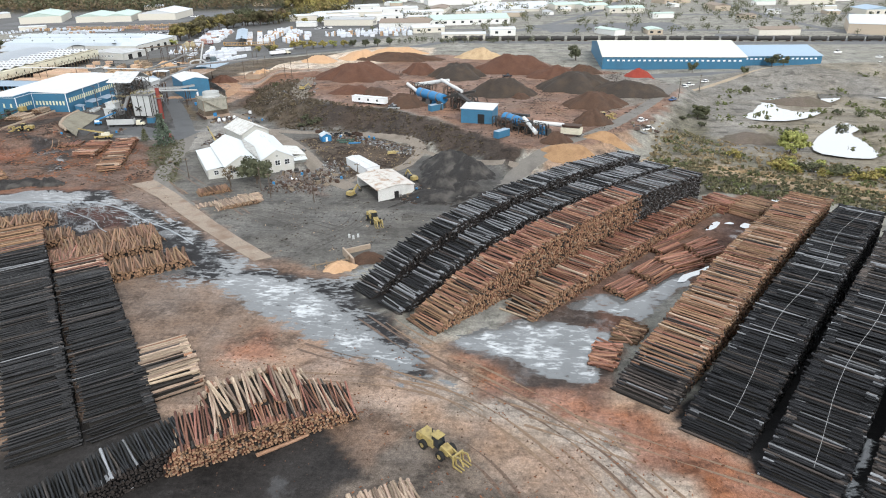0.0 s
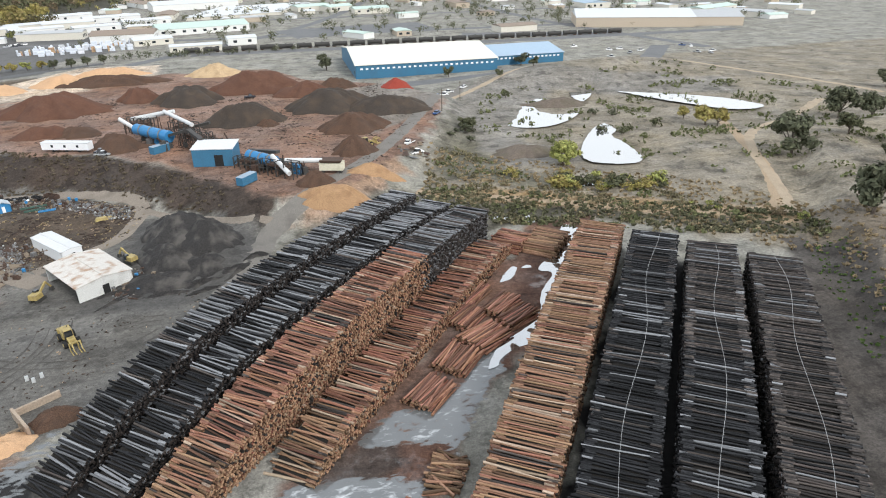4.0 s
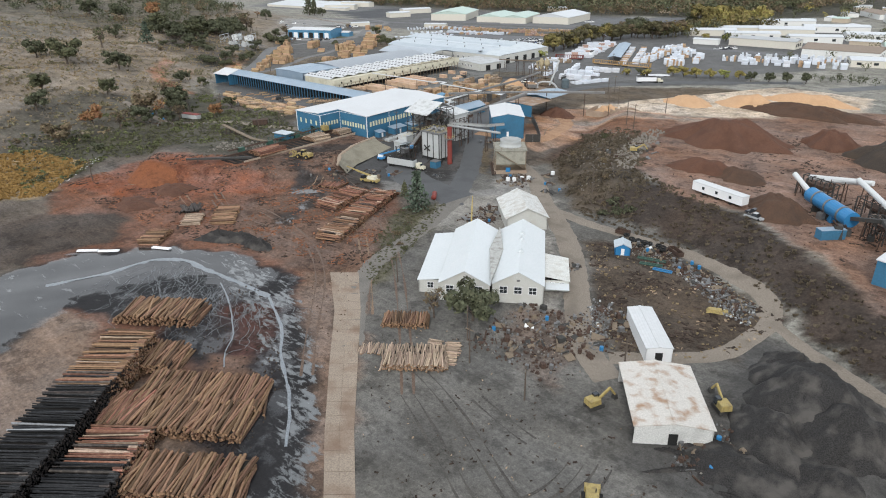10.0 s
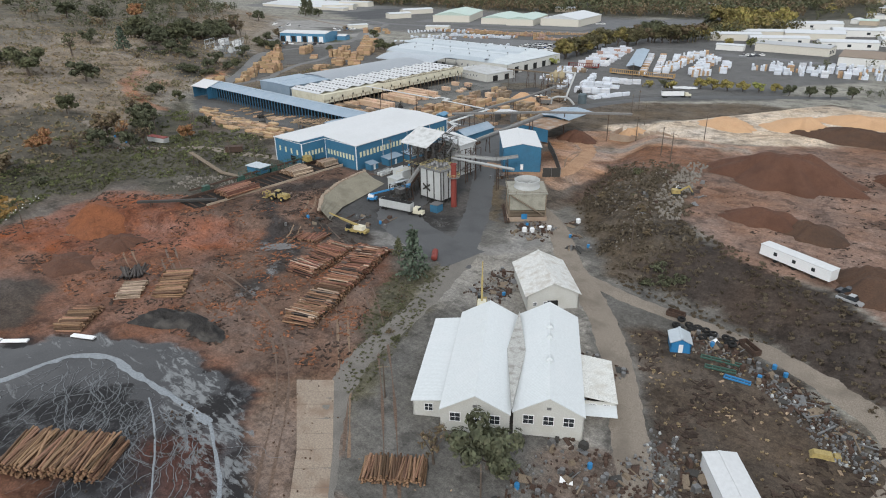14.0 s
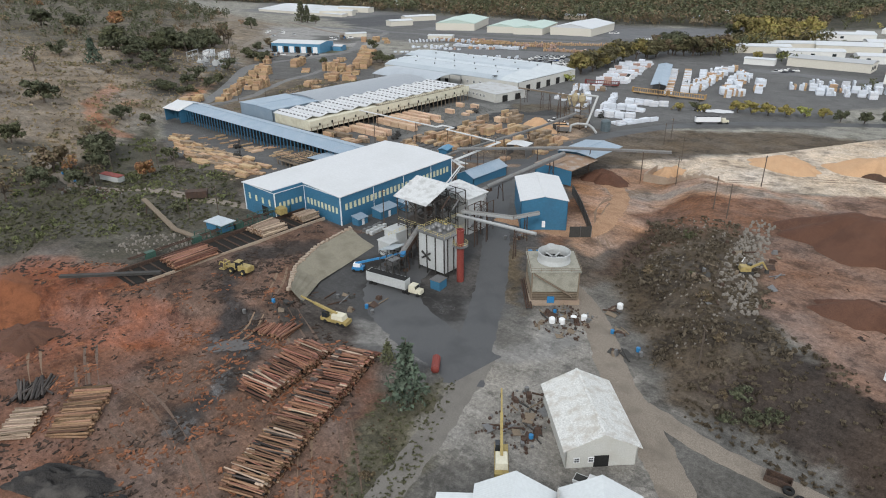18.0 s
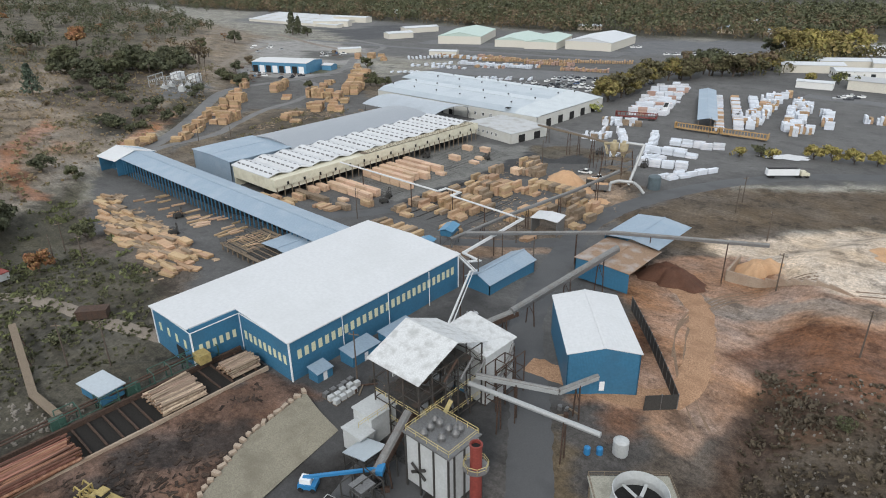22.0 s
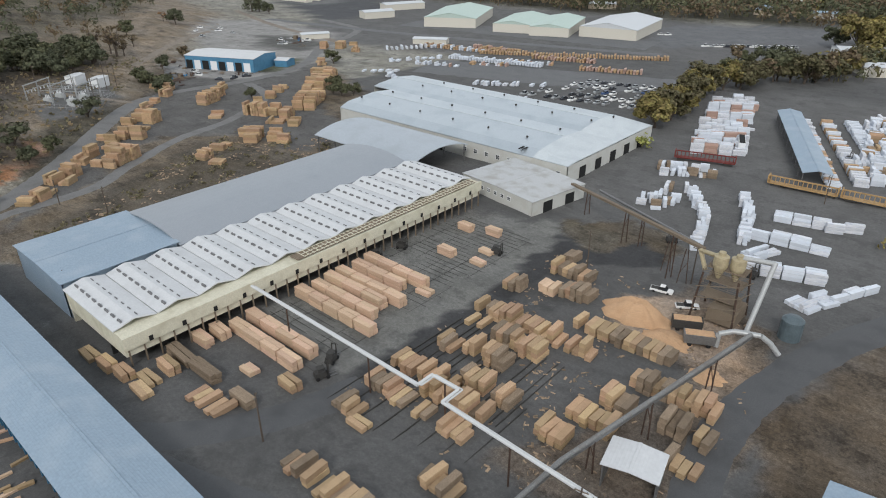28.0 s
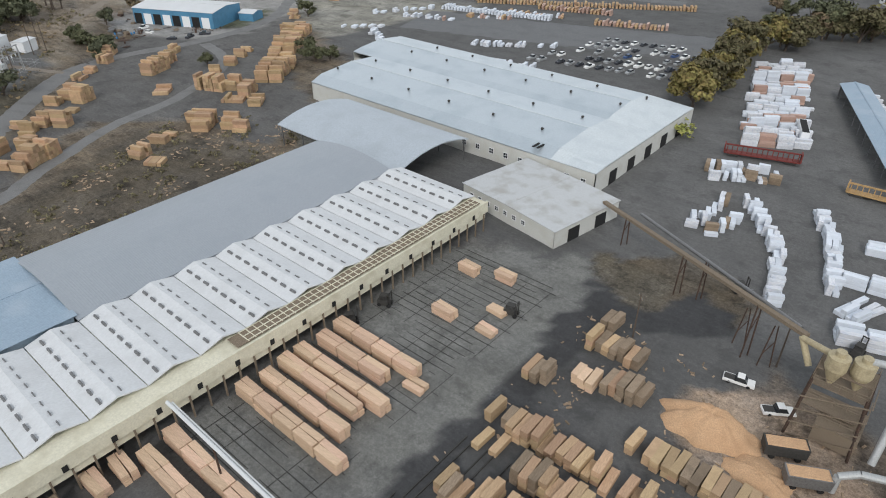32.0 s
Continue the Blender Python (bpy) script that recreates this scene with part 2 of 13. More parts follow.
# ---- mesh tools ----
class Shape:
    """Gathers corners and faces, piece by piece, for one mesh."""

    def __init__(self):
        self.v, self.f, self.m = [], [], []

    def add(self, verts, faces, mi=0):
        k = len(self.v)
        self.v.extend(verts)
        self.f.extend(tuple(k + i for i in f) for f in faces)
        self.m.extend([mi] * len(faces))
        return self

    def box(self, c, s, turn=0.0, mi=0, taper=1.0):
        """A box centred at c in x and y and standing on c's z."""
        ca, sa = math.cos(turn), math.sin(turn)
        vs = []
        for k, (z, q) in enumerate(((0, 1.0), (s[2], taper))):
            for dx, dy in ((-1, -1), (1, -1), (1, 1), (-1, 1)):
                px, py = dx * s[0] / 2 * q, dy * s[1] / 2 * q
                vs.append((c[0] + px * ca - py * sa, c[1] + px * sa + py * ca, c[2] + z))
        return self.add(vs, [(3, 2, 1, 0), (4, 5, 6, 7), (0, 1, 5, 4), (1, 2, 6, 5), (2, 3, 7, 6), (3, 0, 4, 7)], mi)

    def rod(self, a, b, r, n=8, r2=None, mi=0, cap_mi=None, open_back=False):
        a, b = Vector(a), Vector(b)
        d = (b - a).normalized()
        u = d.orthogonal().normalized()
        w = d.cross(u)
        r2 = r if r2 is None else r2
        vs = [tuple(p + (u * math.cos(k * 2 * math.pi / n) + w * math.sin(k * 2 * math.pi / n)) * q) for p, q in ((a, r), (b, r2)) for k in range(n)]
        self.add(vs, [(k, (k + 1) % n, n + (k + 1) % n, n + k) for k in range(n)], mi)
        k0 = len(self.v) - 2 * n
        if not open_back:
            self.f.append(tuple(k0 + k for k in reversed(range(n))))
        self.f.append(tuple(k0 + n + k for k in range(n)))
        self.m.extend([mi if cap_mi is None else cap_mi] * (1 if open_back else 2))
        return self

    def beam(self, a, b, w, h):
        """A square bar from a to b."""
        a, b = Vector(a), Vector(b)
        d = (b - a).normalized()
        side = d.cross(Vector((0, 0, 1)))
        side = side.normalized() if side.length > 1e-4 else Vector((1, 0, 0))
        up = side.cross(d)
        vs = [tuple(p + side * (i * w / 2) + up * (j * h / 2)) for p in (a, b) for i, j in ((-1, -1), (1, -1), (1, 1), (-1, 1))]
        return self.add(vs, [(3, 2, 1, 0), (4, 5, 6, 7), (0, 1, 5, 4), (1, 2, 6, 5), (2, 3, 7, 6), (3, 0, 4, 7)])

    def prism(self, poly, z0, z1, mi=0):
        n = len(poly)
        vs = [(p[0], p[1], z0) for p in poly] + [(p[0], p[1], z1) for p in poly]
        return self.add(vs, [tuple(reversed(range(n))), tuple(range(n, 2 * n))] + [(k, (k + 1) % n, n + (k + 1) % n, n + k) for k in range(n)], mi)

    def lathe(self, c, rings, n=20, mi=0):
        """Rings of (radius, height) about an upright axis at c."""
        vs = [(c[0] + r * math.cos(k * 2 * math.pi / n), c[1] + r * math.sin(k * 2 * math.pi / n), c[2] + z) for r, z in rings for k in range(n)]
        fs = [(i * n + k, i * n + (k + 1) % n, (i + 1) * n + (k + 1) % n, (i + 1) * n + k) for i in range(len(rings) - 1) for k in range(n)]
        fs += [tuple(reversed(range(n))), tuple((len(rings) - 1) * n + k for k in range(n))]
        return self.add(vs, fs, mi)

    def mesh(self, name, *mats, smooth=False):
        me = bpy.data.meshes.new(name)
        me.from_pydata(self.v, [], self.f)
        for m in mats:
            me.materials.append(m)
        if len(mats) > 1:
            me.polygons.foreach_set("material_index", self.m)
        if smooth:
            me.polygons.foreach_set("use_smooth", [True] * len(me.polygons))
        me.update()
        return me


def thing(name, label, category, at=(0, 0, 0), turn=0.0, group="", kind="", data=None):
    ob = new(name, data)
    ob.location, ob.rotation_euler = at, (0, 0, turn)
    return tagged(ob, label, category, group, kind)


def part(name, shape, mat, parent, label="", smooth=False, kind=""):
    me = shape if isinstance(shape, bpy.types.Mesh) else shape.mesh(name, *(mat if isinstance(mat, (list, tuple)) else (mat,)), smooth=smooth)
    ob = new(name, me)
    ob.parent = parent
    return tagged(ob, label, "", "", kind)


GRID_X, GRID_Y, GRID_D = -900.0, 0.0, 2.0
GRID_Z = ground_z(*np.meshgrid(np.arange(GRID_X, 400, GRID_D), np.arange(GRID_Y, 900, GRID_D))).tolist()


def gz(x, y):
    """The ground's height, from a table near the yard."""
    i, j = (x - GRID_X) / GRID_D, (y - GRID_Y) / GRID_D
    a, b = int(i), int(j)
    if i < 0 or j < 0 or b + 1 >= len(GRID_Z) or a + 1 >= len(GRID_Z[0]):
        return float(ground_z(x, y))
    u, v = i - a, j - b
    return (GRID_Z[b][a] * (1 - u) + GRID_Z[b][a + 1] * u) * (1 - v) + (GRID_Z[b + 1][a] * (1 - u) + GRID_Z[b + 1][a + 1] * u) * v


# ---- materials of the place ----
M_ASPHALT = material("asphalt", (0.09, 0.091, 0.094), 0.7, grain=0.14, size=0.8, stain=0.6, stain_size=7, stain_colour=(0.06, 0.061, 0.063))
M_GRAVEL = material("pale_gravel", (0.225, 0.192, 0.158), 0.95, grain=0.3, size=0.8, stain=0.6, stain_size=6, stain_colour=(0.13, 0.11, 0.09))
M_CONCRETE = material("worn_concrete", (0.36, 0.29, 0.225), 0.85, grain=0.2, size=1.2, stain=0.6, stain_size=10, stain_colour=(0.24, 0.15, 0.1))
M_WATER = material("still_water", (0.06, 0.062, 0.06), 0.03, grain=0.05, size=8, bump=0.0, spec=1.0)
M_WATER.node_tree.nodes["Principled BSDF"].inputs["IOR"].default_value = 3.2
# near black: painted shade in log stacks, own colour of the infeed trough
M_CORE = material("stack_shade_trough_black", (0.02, 0.018, 0.016), 0.95)


# ---- ground: one sheet to the horizon ----
def steps(lo, hi, d, far_lo, far_hi):
    mid = list(np.arange(lo, hi + d, d))
    left, right, g = [], [], d
    while (left[-1] if left else lo) > far_lo:
        g *= 1.035
        left.append((left[-1] if left else lo) - g)
    g = d
    while (right[-1] if right else mid[-1]) < far_hi:
        g *= 1.06
        right.append((right[-1] if right else mid[-1]) + g)
    return np.array(left[::-1] + mid + right)


ZONES = [
    # colour, wetness, softness of the edge, outline
    ((0.215, 0.165, 0.112), 0, 25, [(-250, 40), (-320, 230), (-425, 330), (-520, 440), (-690, 580), (-820, 690), (-3000, 1200), (-3000, -900), (-250, -900)]),
    ((0.06, 0.055, 0.035), 0, 25, [(-1500, 900), (-900, 910), (-500, 935), (-300, 990), (-140, 1120), (60, 1300), (200, 2200), (-2400, 2200), (-2400, 900)]),
    ((0.125, 0.104, 0.07), 0, 30, [(-620, 360), (-680, 460), (-840, 620), (-1200, 760), (-2400, 1100), (-2400, 250), (-1100, 230)]),
    ((0.125, 0.122, 0.12), 0, 12, [(-650, 650), (-340, 720), (-160, 720), (-120, 900), (-300, 960), (-500, 930), (-900, 900)]),
    ((0.125, 0.098, 0.075), 0, 6, [(-340, 150), (-110, 90), (-50, 120), (-110, 290), (-150, 420), (-230, 520), (-420, 420), (-380, 300)]),
    ((0.075, 0.068, 0.045), 0, 8, [(-268, 172), (-300, 215), (-262, 262), (-262, 288), (-300, 305), (-345, 300), (-420, 330), (-345, 245), (-335, 170)]),
    ((0.3, 0.2, 0.085), 0, 3, [(-268, 178), (-300, 206), (-330, 196), (-330, 160), (-285, 150)]),
    ((0.225, 0.19, 0.135), 0, 6, [(90, 60), (140, 170), (90, 215), (45, 232), (60, 290), (100, 380), (240, 480), (600, 500), (700, -300), (90, -300)]),
    ((0.21, 0.19, 0.16), 0, 5, [(62, 285), (88, 262), (120, 262), (100, 300), (150, 380), (240, 345), (260, 380), (120, 420), (85, 350)]),
    ((0.17, 0.135, 0.095), 0, 4, [(84, 60), (110, 84), (166, 172), (176, 196), (150, 192), (140, 176), (92, 96)]),
    ((0.075, 0.064, 0.055), 0.1, 2, [(64, 62), (88, 70), (100, 92), (124, 130), (150, 174), (138, 184), (112, 150), (80, 108)]),
    ((0.085, 0.075, 0.05), 0, 3, [(28, 234), (60, 212), (84, 214), (150, 182), (150, 192), (80, 228), (44, 246)]),
    ((0.3, 0.19, 0.122), 0, 4, [(-62, 148), (-20, 116), (18, 102), (62, 82), (62, -40), (-90, -40), (-100, 90)]),
    ((0.27, 0.165, 0.105), 0, 2.5, [(-62, 118), (-40, 126), (-24, 110), (0, 98), (14, 96), (30, 90), (50, 76), (62, 66), (40, 70), (10, 88), (-20, 98), (-44, 104)]),
    ((0.26, 0.105, 0.052), 0, 3, [(-12, 110), (2, 104), (16, 100), (24, 92), (50, 76), (64, 62), (52, 60), (28, 78), (14, 90), (-6, 99)]),
    ((0.3, 0.125, 0.062), 0, 3, [(-94, 130), (-76, 134), (-64, 128), (-52, 114), (-48, 104), (-60, 104), (-74, 114)]),
    ((0.34, 0.265, 0.2), 0, 3, [(-34, 111), (-21, 105), (-5, 97), (5, 95), (16, 86), (26, 80), (30, 72), (17, 72), (12, 80), (5, 85), (-6, 91), (-16, 98), (-30, 105)]),
    ((0.155, 0.118, 0.09), 0, 4, [(-50, 60), (-38, 78), (-30, 85), (-21, 90), (-12, 87), (0, 80), (8, 70), (4, 40), (-50, 40)]),
    ((0.2, 0.125, 0.082), 0, 2, [(-52, 80), (-34, 84), (-24, 92), (-18, 86), (-24, 74), (-40, 66), (-60, 60)]),
    ((0.034, 0.03, 0.028), 0.3, 3, [(-110, 40), (-92, 70), (-76, 84), (-60, 86), (-34, 88), (-22, 74), (-34, 58), (-26, 44), (-60, 20)]),
    ((0.028, 0.024, 0.022), 0.3, 2, [(-70, 62), (-50, 78), (-36, 84), (-34, 78), (-48, 66), (-60, 54)]),
    ((0.185, 0.08, 0.044), 0, 3, [(-276, 185), (-286, 220), (-254, 240), (-214, 262), (-190, 262), (-172, 260), (-156, 250), (-146, 230), (-134, 213), (-108, 176), (-66, 147), (-50, 128), (-70, 100), (-130, 110), (-200, 150)]),
    ((0.21, 0.138, 0.095), 0, 4, [(-130, 110), (-70, 96), (-48, 122), (-58, 132), (-90, 138), (-108, 152), (-180, 150), (-205, 140)]),
    ((0.165, 0.092, 0.06), 0, 4, [(-222, 262), (-190, 262), (-172, 260), (-146, 230), (-134, 213), (-148, 200), (-180, 202), (-200, 215), (-204, 236)]),
    ((0.22, 0.066, 0.024), 0, 3, [(-274, 188), (-284, 218), (-252, 238), (-236, 232), (-222, 214), (-238, 196)]),
    ((0.055, 0.045, 0.04), 0.45, 2.5, [(-210, 250), (-196, 240), (-186, 222), (-180, 214), (-176, 222), (-190, 246), (-206, 258)]),
    ((0.108, 0.106, 0.104), 0.12, 3, [(-428, 338), (-360, 308), (-292, 314), (-268, 288), (-228, 286), (-196, 262), (-160, 262), (-146, 292), (-178, 330), (-192, 372), (-214, 400), (-228, 440), (-214, 490), (-150, 545), (-160, 760), (-480, 760), (-520, 500), (-410, 500), (-400, 370)]),
    ((0.072, 0.071, 0.071), 0.15, 3, [(-232, 286), (-200, 262), (-165, 270), (-172, 300), (-190, 330), (-205, 352), (-228, 358), (-226, 310)]),
    ((0.045, 0.042, 0.04), 0.35, 2.5, [(-208, 286), (-182, 276), (-166, 288), (-178, 300), (-204, 302)]),
    ((0.088, 0.08, 0.074), 0, 2, [(-186, 288), (-170, 298), (-165, 330), (-175, 345), (-184, 340)]),
    ((0.15, 0.085, 0.057), 0, 2, [(-234, 300), (-222, 300), (-219, 284), (-213, 271), (-200, 257), (-216, 240), (-234, 236), (-238, 262), (-237, 290)]),
    ((0.085, 0.076, 0.054), 0, 4, [(-300, 240), (-262, 236), (-246, 250), (-246, 288), (-268, 290), (-300, 300), (-330, 290)]),
    ((0.26, 0.17, 0.11), 0, 3, [(-204, 392), (-196, 412), (-180, 408), (-140, 404), (-110, 420), (-104, 408), (-140, 394), (-166, 388), (-186, 384)]),
    ((0.155, 0.118, 0.078), 0, 4, [(-425, 352), (-398, 372), (-396, 470), (-425, 500), (-470, 560), (-640, 640), (-650, 540), (-520, 440)]),
    ((0.115, 0.11, 0.105), 0, 3, [(-428, 370), (-470, 404), (-512, 450), (-562, 486), (-610, 560), (-570, 610), (-480, 536), (-425, 508), (-420, 480), (-462, 474), (-486, 452), (-446, 402)]),
    ((0.105, 0.085, 0.06), 0, 3, [(-398, 374), (-397, 478), (-424, 476), (-466, 460), (-440, 408), (-424, 384)]),
    ((0.128, 0.125, 0.122), 0, 4, [(-330, 500), (-232, 480), (-180, 560), (-120, 640), (-160, 720), (-340, 720), (-345, 600)]),
    ((0.16, 0.15, 0.135), 0, 3, [(-332, 400), (-303, 402), (-303, 484), (-332, 478)]),
    ((0.085, 0.084, 0.083), 0.2, 2, [(-303, 396), (-294, 398), (-272, 428), (-284, 474), (-296, 482), (-302, 440)]),
    ((0.15, 0.115, 0.085), 0, 3, [(-262, 396), (-232, 396), (-226, 430), (-234, 470), (-258, 480), (-262, 452), (-240, 440), (-252, 410)]),
    ((0.12, 0.095, 0.065), 0, 2, [(-290, 478), (-268, 484), (-268, 500), (-286, 508), (-298, 496)]),
    ((0.128, 0.119, 0.105), 0, 3, [(-160, 262), (-130, 212), (-118, 197), (-66, 150), (-45, 143), (-33, 150), (-14, 190), (-3, 216), (-5, 232), (-45, 256), (-80, 288), (-112, 292), (-146, 330), (-160, 300)]),
    ((0.1, 0.09, 0.055), 0, 2.5, [(-160, 252), (-146, 228), (-132, 212), (-124, 206), (-136, 236), (-146, 258), (-152, 268)]),
    ((0.24, 0.22, 0.19), 0, 2.5, [(-152, 262), (-142, 246), (-128, 252), (-100, 236), (-84, 222), (-76, 206), (-70, 214), (-96, 250), (-116, 284), (-150, 318), (-160, 310), (-146, 284)]),
    ((0.15, 0.11, 0.085), 0, 2.5, [(-92, 222), (-78, 206), (-66, 204), (-70, 220), (-80, 232)]),
    ((0.085, 0.08, 0.074), 0, 6, [(-46, 240), (-38, 250), (-20, 240), (-4, 222), (-6, 206), (-20, 190), (-44, 192), (-52, 200), (-38, 208), (-40, 222)]),
    ((0.085, 0.062, 0.044), 0, 3, [(-98, 268), (-64, 222), (-44, 236), (-40, 258), (-62, 272), (-82, 278)]),
    ((0.085, 0.062, 0.04), 0, 4, [(-172, 440), (-160, 380), (-150, 330), (-112, 286), (-92, 292), (-110, 330), (-128, 380), (-120, 440)]),
    ((0.06, 0.043, 0.033), 0, 2, [(-112, 296), (-80, 285), (-52, 271), (-28, 249), (-4, 228), (-2, 240), (-22, 264), (-44, 286), (-62, 298), (-96, 312)]),
    ((0.225, 0.125, 0.082), 0, 3, [(-112, 326), (-92, 308), (-60, 300), (-40, 284), (-16, 256), (0, 236), (26, 242), (46, 270), (70, 318), (84, 362), (60, 405), (0, 470), (-110, 470), (-126, 380)]),
    ((0.2, 0.17, 0.14), 0, 3, [(40, 300), (66, 330), (84, 362), (60, 405), (20, 380), (30, 340)]),
    ((0.15, 0.075, 0.042), 0, 3, [(-186, 352), (-172, 330), (-152, 355), (-150, 392), (-176, 420), (-190, 400)]),
    ((0.085, 0.048, 0.028), 0, 4, [(-168, 372), (-152, 330), (-130, 372), (-128, 404), (-150, 404)]),
    ((0.52, 0.4, 0.28), 0, 4, [(-196, 432), (-166, 404), (-138, 408), (-100, 430), (-66, 470), (-70, 520), (-120, 510), (-170, 465)]),
    ((0.115, 0.083, 0.052), 0, 5, [(-216, 412), (-226, 440), (-216, 482), (-160, 525), (-100, 535), (-70, 520), (-120, 510), (-190, 450), (-196, 425)]),
    ((0.027, 0.026, 0.028), 0.36, 2.5, [(-206, 158), (-200, 176), (-180, 192), (-164, 197), (-150, 199), (-130, 189), (-108, 177), (-72, 148), (-41, 140), (-22, 114), (-14, 100), (-34, 108), (-60, 128), (-76, 136), (-88, 139), (-104, 152), (-128, 158), (-150, 160), (-178, 150)]),
    ((0.03, 0.029, 0.03), 0.85, 2.5, [(-204, 172), (-210, 152), (-200, 130), (-172, 116), (-160, 126), (-172, 150), (-186, 160)]),
    ((0.075, 0.055, 0.042), 0, 3, [(-206, 176), (-214, 152), (-206, 126), (-240, 130), (-250, 170), (-226, 190)]),
    ((0.034, 0.029, 0.031), 0.58, 3, [(-156, 188), (-134, 190), (-122, 180), (-106, 162), (-96, 148), (-104, 144), (-120, 152), (-132, 166), (-148, 172)]),
    ((0.034, 0.033, 0.035), 0.95, 2.5, [(-177, 150), (-179, 163), (-172, 168), (-172, 179), (-159, 183), (-148, 187), (-152, 195), (-169, 197), (-184, 188), (-197, 179), (-197, 168), (-192, 154)]),
    ((0.075, 0.03, 0.022), 0.1, 3, [(-144, 177), (-138, 184), (-127, 179), (-121, 173), (-116, 160), (-122, 160), (-130, 170)]),
    ((0.16, 0.08, 0.045), 0.0, 2.5, [(-128, 164), (-120, 168), (-108, 160), (-104, 150), (-114, 152), (-124, 158)]),
    ((0.2, 0.125, 0.085), 0, 2.5, [(-146, 200), (-136, 213), (-127, 206), (-117, 197), (-101, 182), (-88, 168), (-67, 150), (-40, 143), (-44, 138), (-72, 146), (-108, 175)]),
    ((0.3, 0.14, 0.07), 0, 1.5, [(-507, 346), (-498, 338), (-466, 314), (-446, 305), (-422, 302), (-398, 303), (-399, 310), (-424, 310), (-445, 314), (-462, 322), (-490, 346)]),
    ((0.26, 0.15, 0.085), 0, 3, [(-470, 336), (-452, 326), (-448, 336), (-462, 344)]),
    ((0.14, 0.13, 0.085), 0, 9, [(-478, 372), (-500, 360), (-560, 380), (-590, 420), (-548, 418), (-510, 396)]),
    ((0.1, 0.085, 0.058), 0, 6, [(-520, 415), (-536, 428), (-545, 462), (-520, 446), (-480, 408), (-462, 390), (-480, 394)]),
    ((0.085, 0.074, 0.052), 0, 9, [(-590, 395), (-640, 410), (-680, 470), (-630, 490), (-598, 462), (-585, 430)]),
    ((0.07, 0.062, 0.046), 0, 7, [(-470, 356), (-500, 362), (-500, 385), (-478, 384), (-466, 370)]),
    ((0.24, 0.185, 0.125), 0, 8, [(-560, 330), (-600, 350), (-640, 400), (-600, 396), (-560, 370)]),
    ((0.2, 0.155, 0.1), 0, 9, [(-640, 505), (-690, 540), (-740, 560), (-760, 520), (-690, 490)]),
    ((0.36, 0.175, 0.085), 0, 2, [(-448, 356), (-460, 362), (-470, 376), (-484, 389), (-496, 399), (-508, 409), (-502, 412), (-488, 402), (-474, 390), (-462, 380), (-450, 368)]),
    ((0.13, 0.128, 0.125), 0, 3, [(-526, 420), (-545, 424), (-572, 436), (-594, 458), (-582, 474), (-556, 466), (-536, 446)]),
    ((0.27, 0.26, 0.245), 0, 4, [(-620, 520), (-596, 520), (-556, 534), (-548, 560), (-566, 606), (-600, 650), (-650, 690), (-760, 700), (-790, 660), (-740, 610), (-660, 575)]),
    ((0.11, 0.108, 0.1), 0, 4, [(-640, 610), (-600, 616), (-610, 650), (-660, 656), (-690, 640)]),
    ((0.1, 0.105, 0.06), 0, 1.5, [(-568, 556), (-560, 563), (-559, 575), (-563, 586), (-580, 603), (-588, 596), (-586, 578), (-577, 562)]),
    ((0.08, 0.082, 0.088), 0, 4, [(-871, 789), (-803, 880), (-745, 860), (-715, 800), (-700, 745), (-715, 728), (-800, 760)]),
    ((0.15, 0.15, 0.15), 0, 4, [(-1060, 785), (-830, 792), (-800, 820), (-880, 915), (-1200, 935)]),
    ((0.14, 0.143, 0.15), 0, 3, [(-415, 794), (-365, 851), (-313, 874), (-342, 985), (-435, 915), (-470, 870)]),
    ((0.1, 0.085, 0.06), 0, 8, [(-360, 180), (-420, 250), (-400, 275), (-345, 262), (-335, 200)]),
    ((0.11, 0.085, 0.06), 0, 12, [(-480, 400), (-560, 420), (-640, 500), (-600, 400), (-540, 350), (-500, 370)]),
    ((0.16, 0.135, 0.1), 0, 12, [(-560, 240), (-620, 330), (-720, 360), (-760, 260), (-640, 200)]),
    ((0.36, 0.195, 0.11), 0, 3, [(-206, 386), (-202, 408), (-192, 424), (-182, 430), (-164, 412), (-150, 408), (-118, 412), (-116, 402), (-148, 392), (-158, 376), (-156, 354), (-164, 340), (-186, 333), (-188, 341), (-178, 350), (-182, 368), (-192, 380)]),
    ((0.27, 0.2, 0.15), 0, 2, [(-190, 392), (-180, 398), (-160, 402), (-120, 409), (-118, 404), (-160, 395), (-180, 388)]),
    ((0.17, 0.078, 0.04), 0, 3, [(-166, 374), (-160, 390), (-124, 402), (-96, 396), (-112, 372), (-140, 362), (-158, 364)]),
    ((0.05, 0.042, 0.04), 0.3, 2.0, [(-225, 256), (-219, 258), (-211, 253), (-205, 249), (-192, 240), (-199, 235), (-211, 243), (-214, 249)]),
    ((0.06, 0.047, 0.04), 0.25, 2.0, [(-232, 258), (-230, 263), (-226, 267), (-218, 258), (-220, 253)]),
    ((0.05, 0.043, 0.042), 0.4, 1.2, [(-226, 270), (-226, 282), (-223, 280), (-221, 269)]),
    ((0.24, 0.075, 0.03), 0, 3, [(-238, 227), (-229, 235), (-217, 239), (-209, 234), (-214, 225), (-222, 218)]),
    ((0.07, 0.058, 0.05), 0, 3, [(-204, 267), (-193, 271), (-183, 268), (-177, 268), (-174, 261), (-183, 257), (-194, 254), (-202, 256)]),
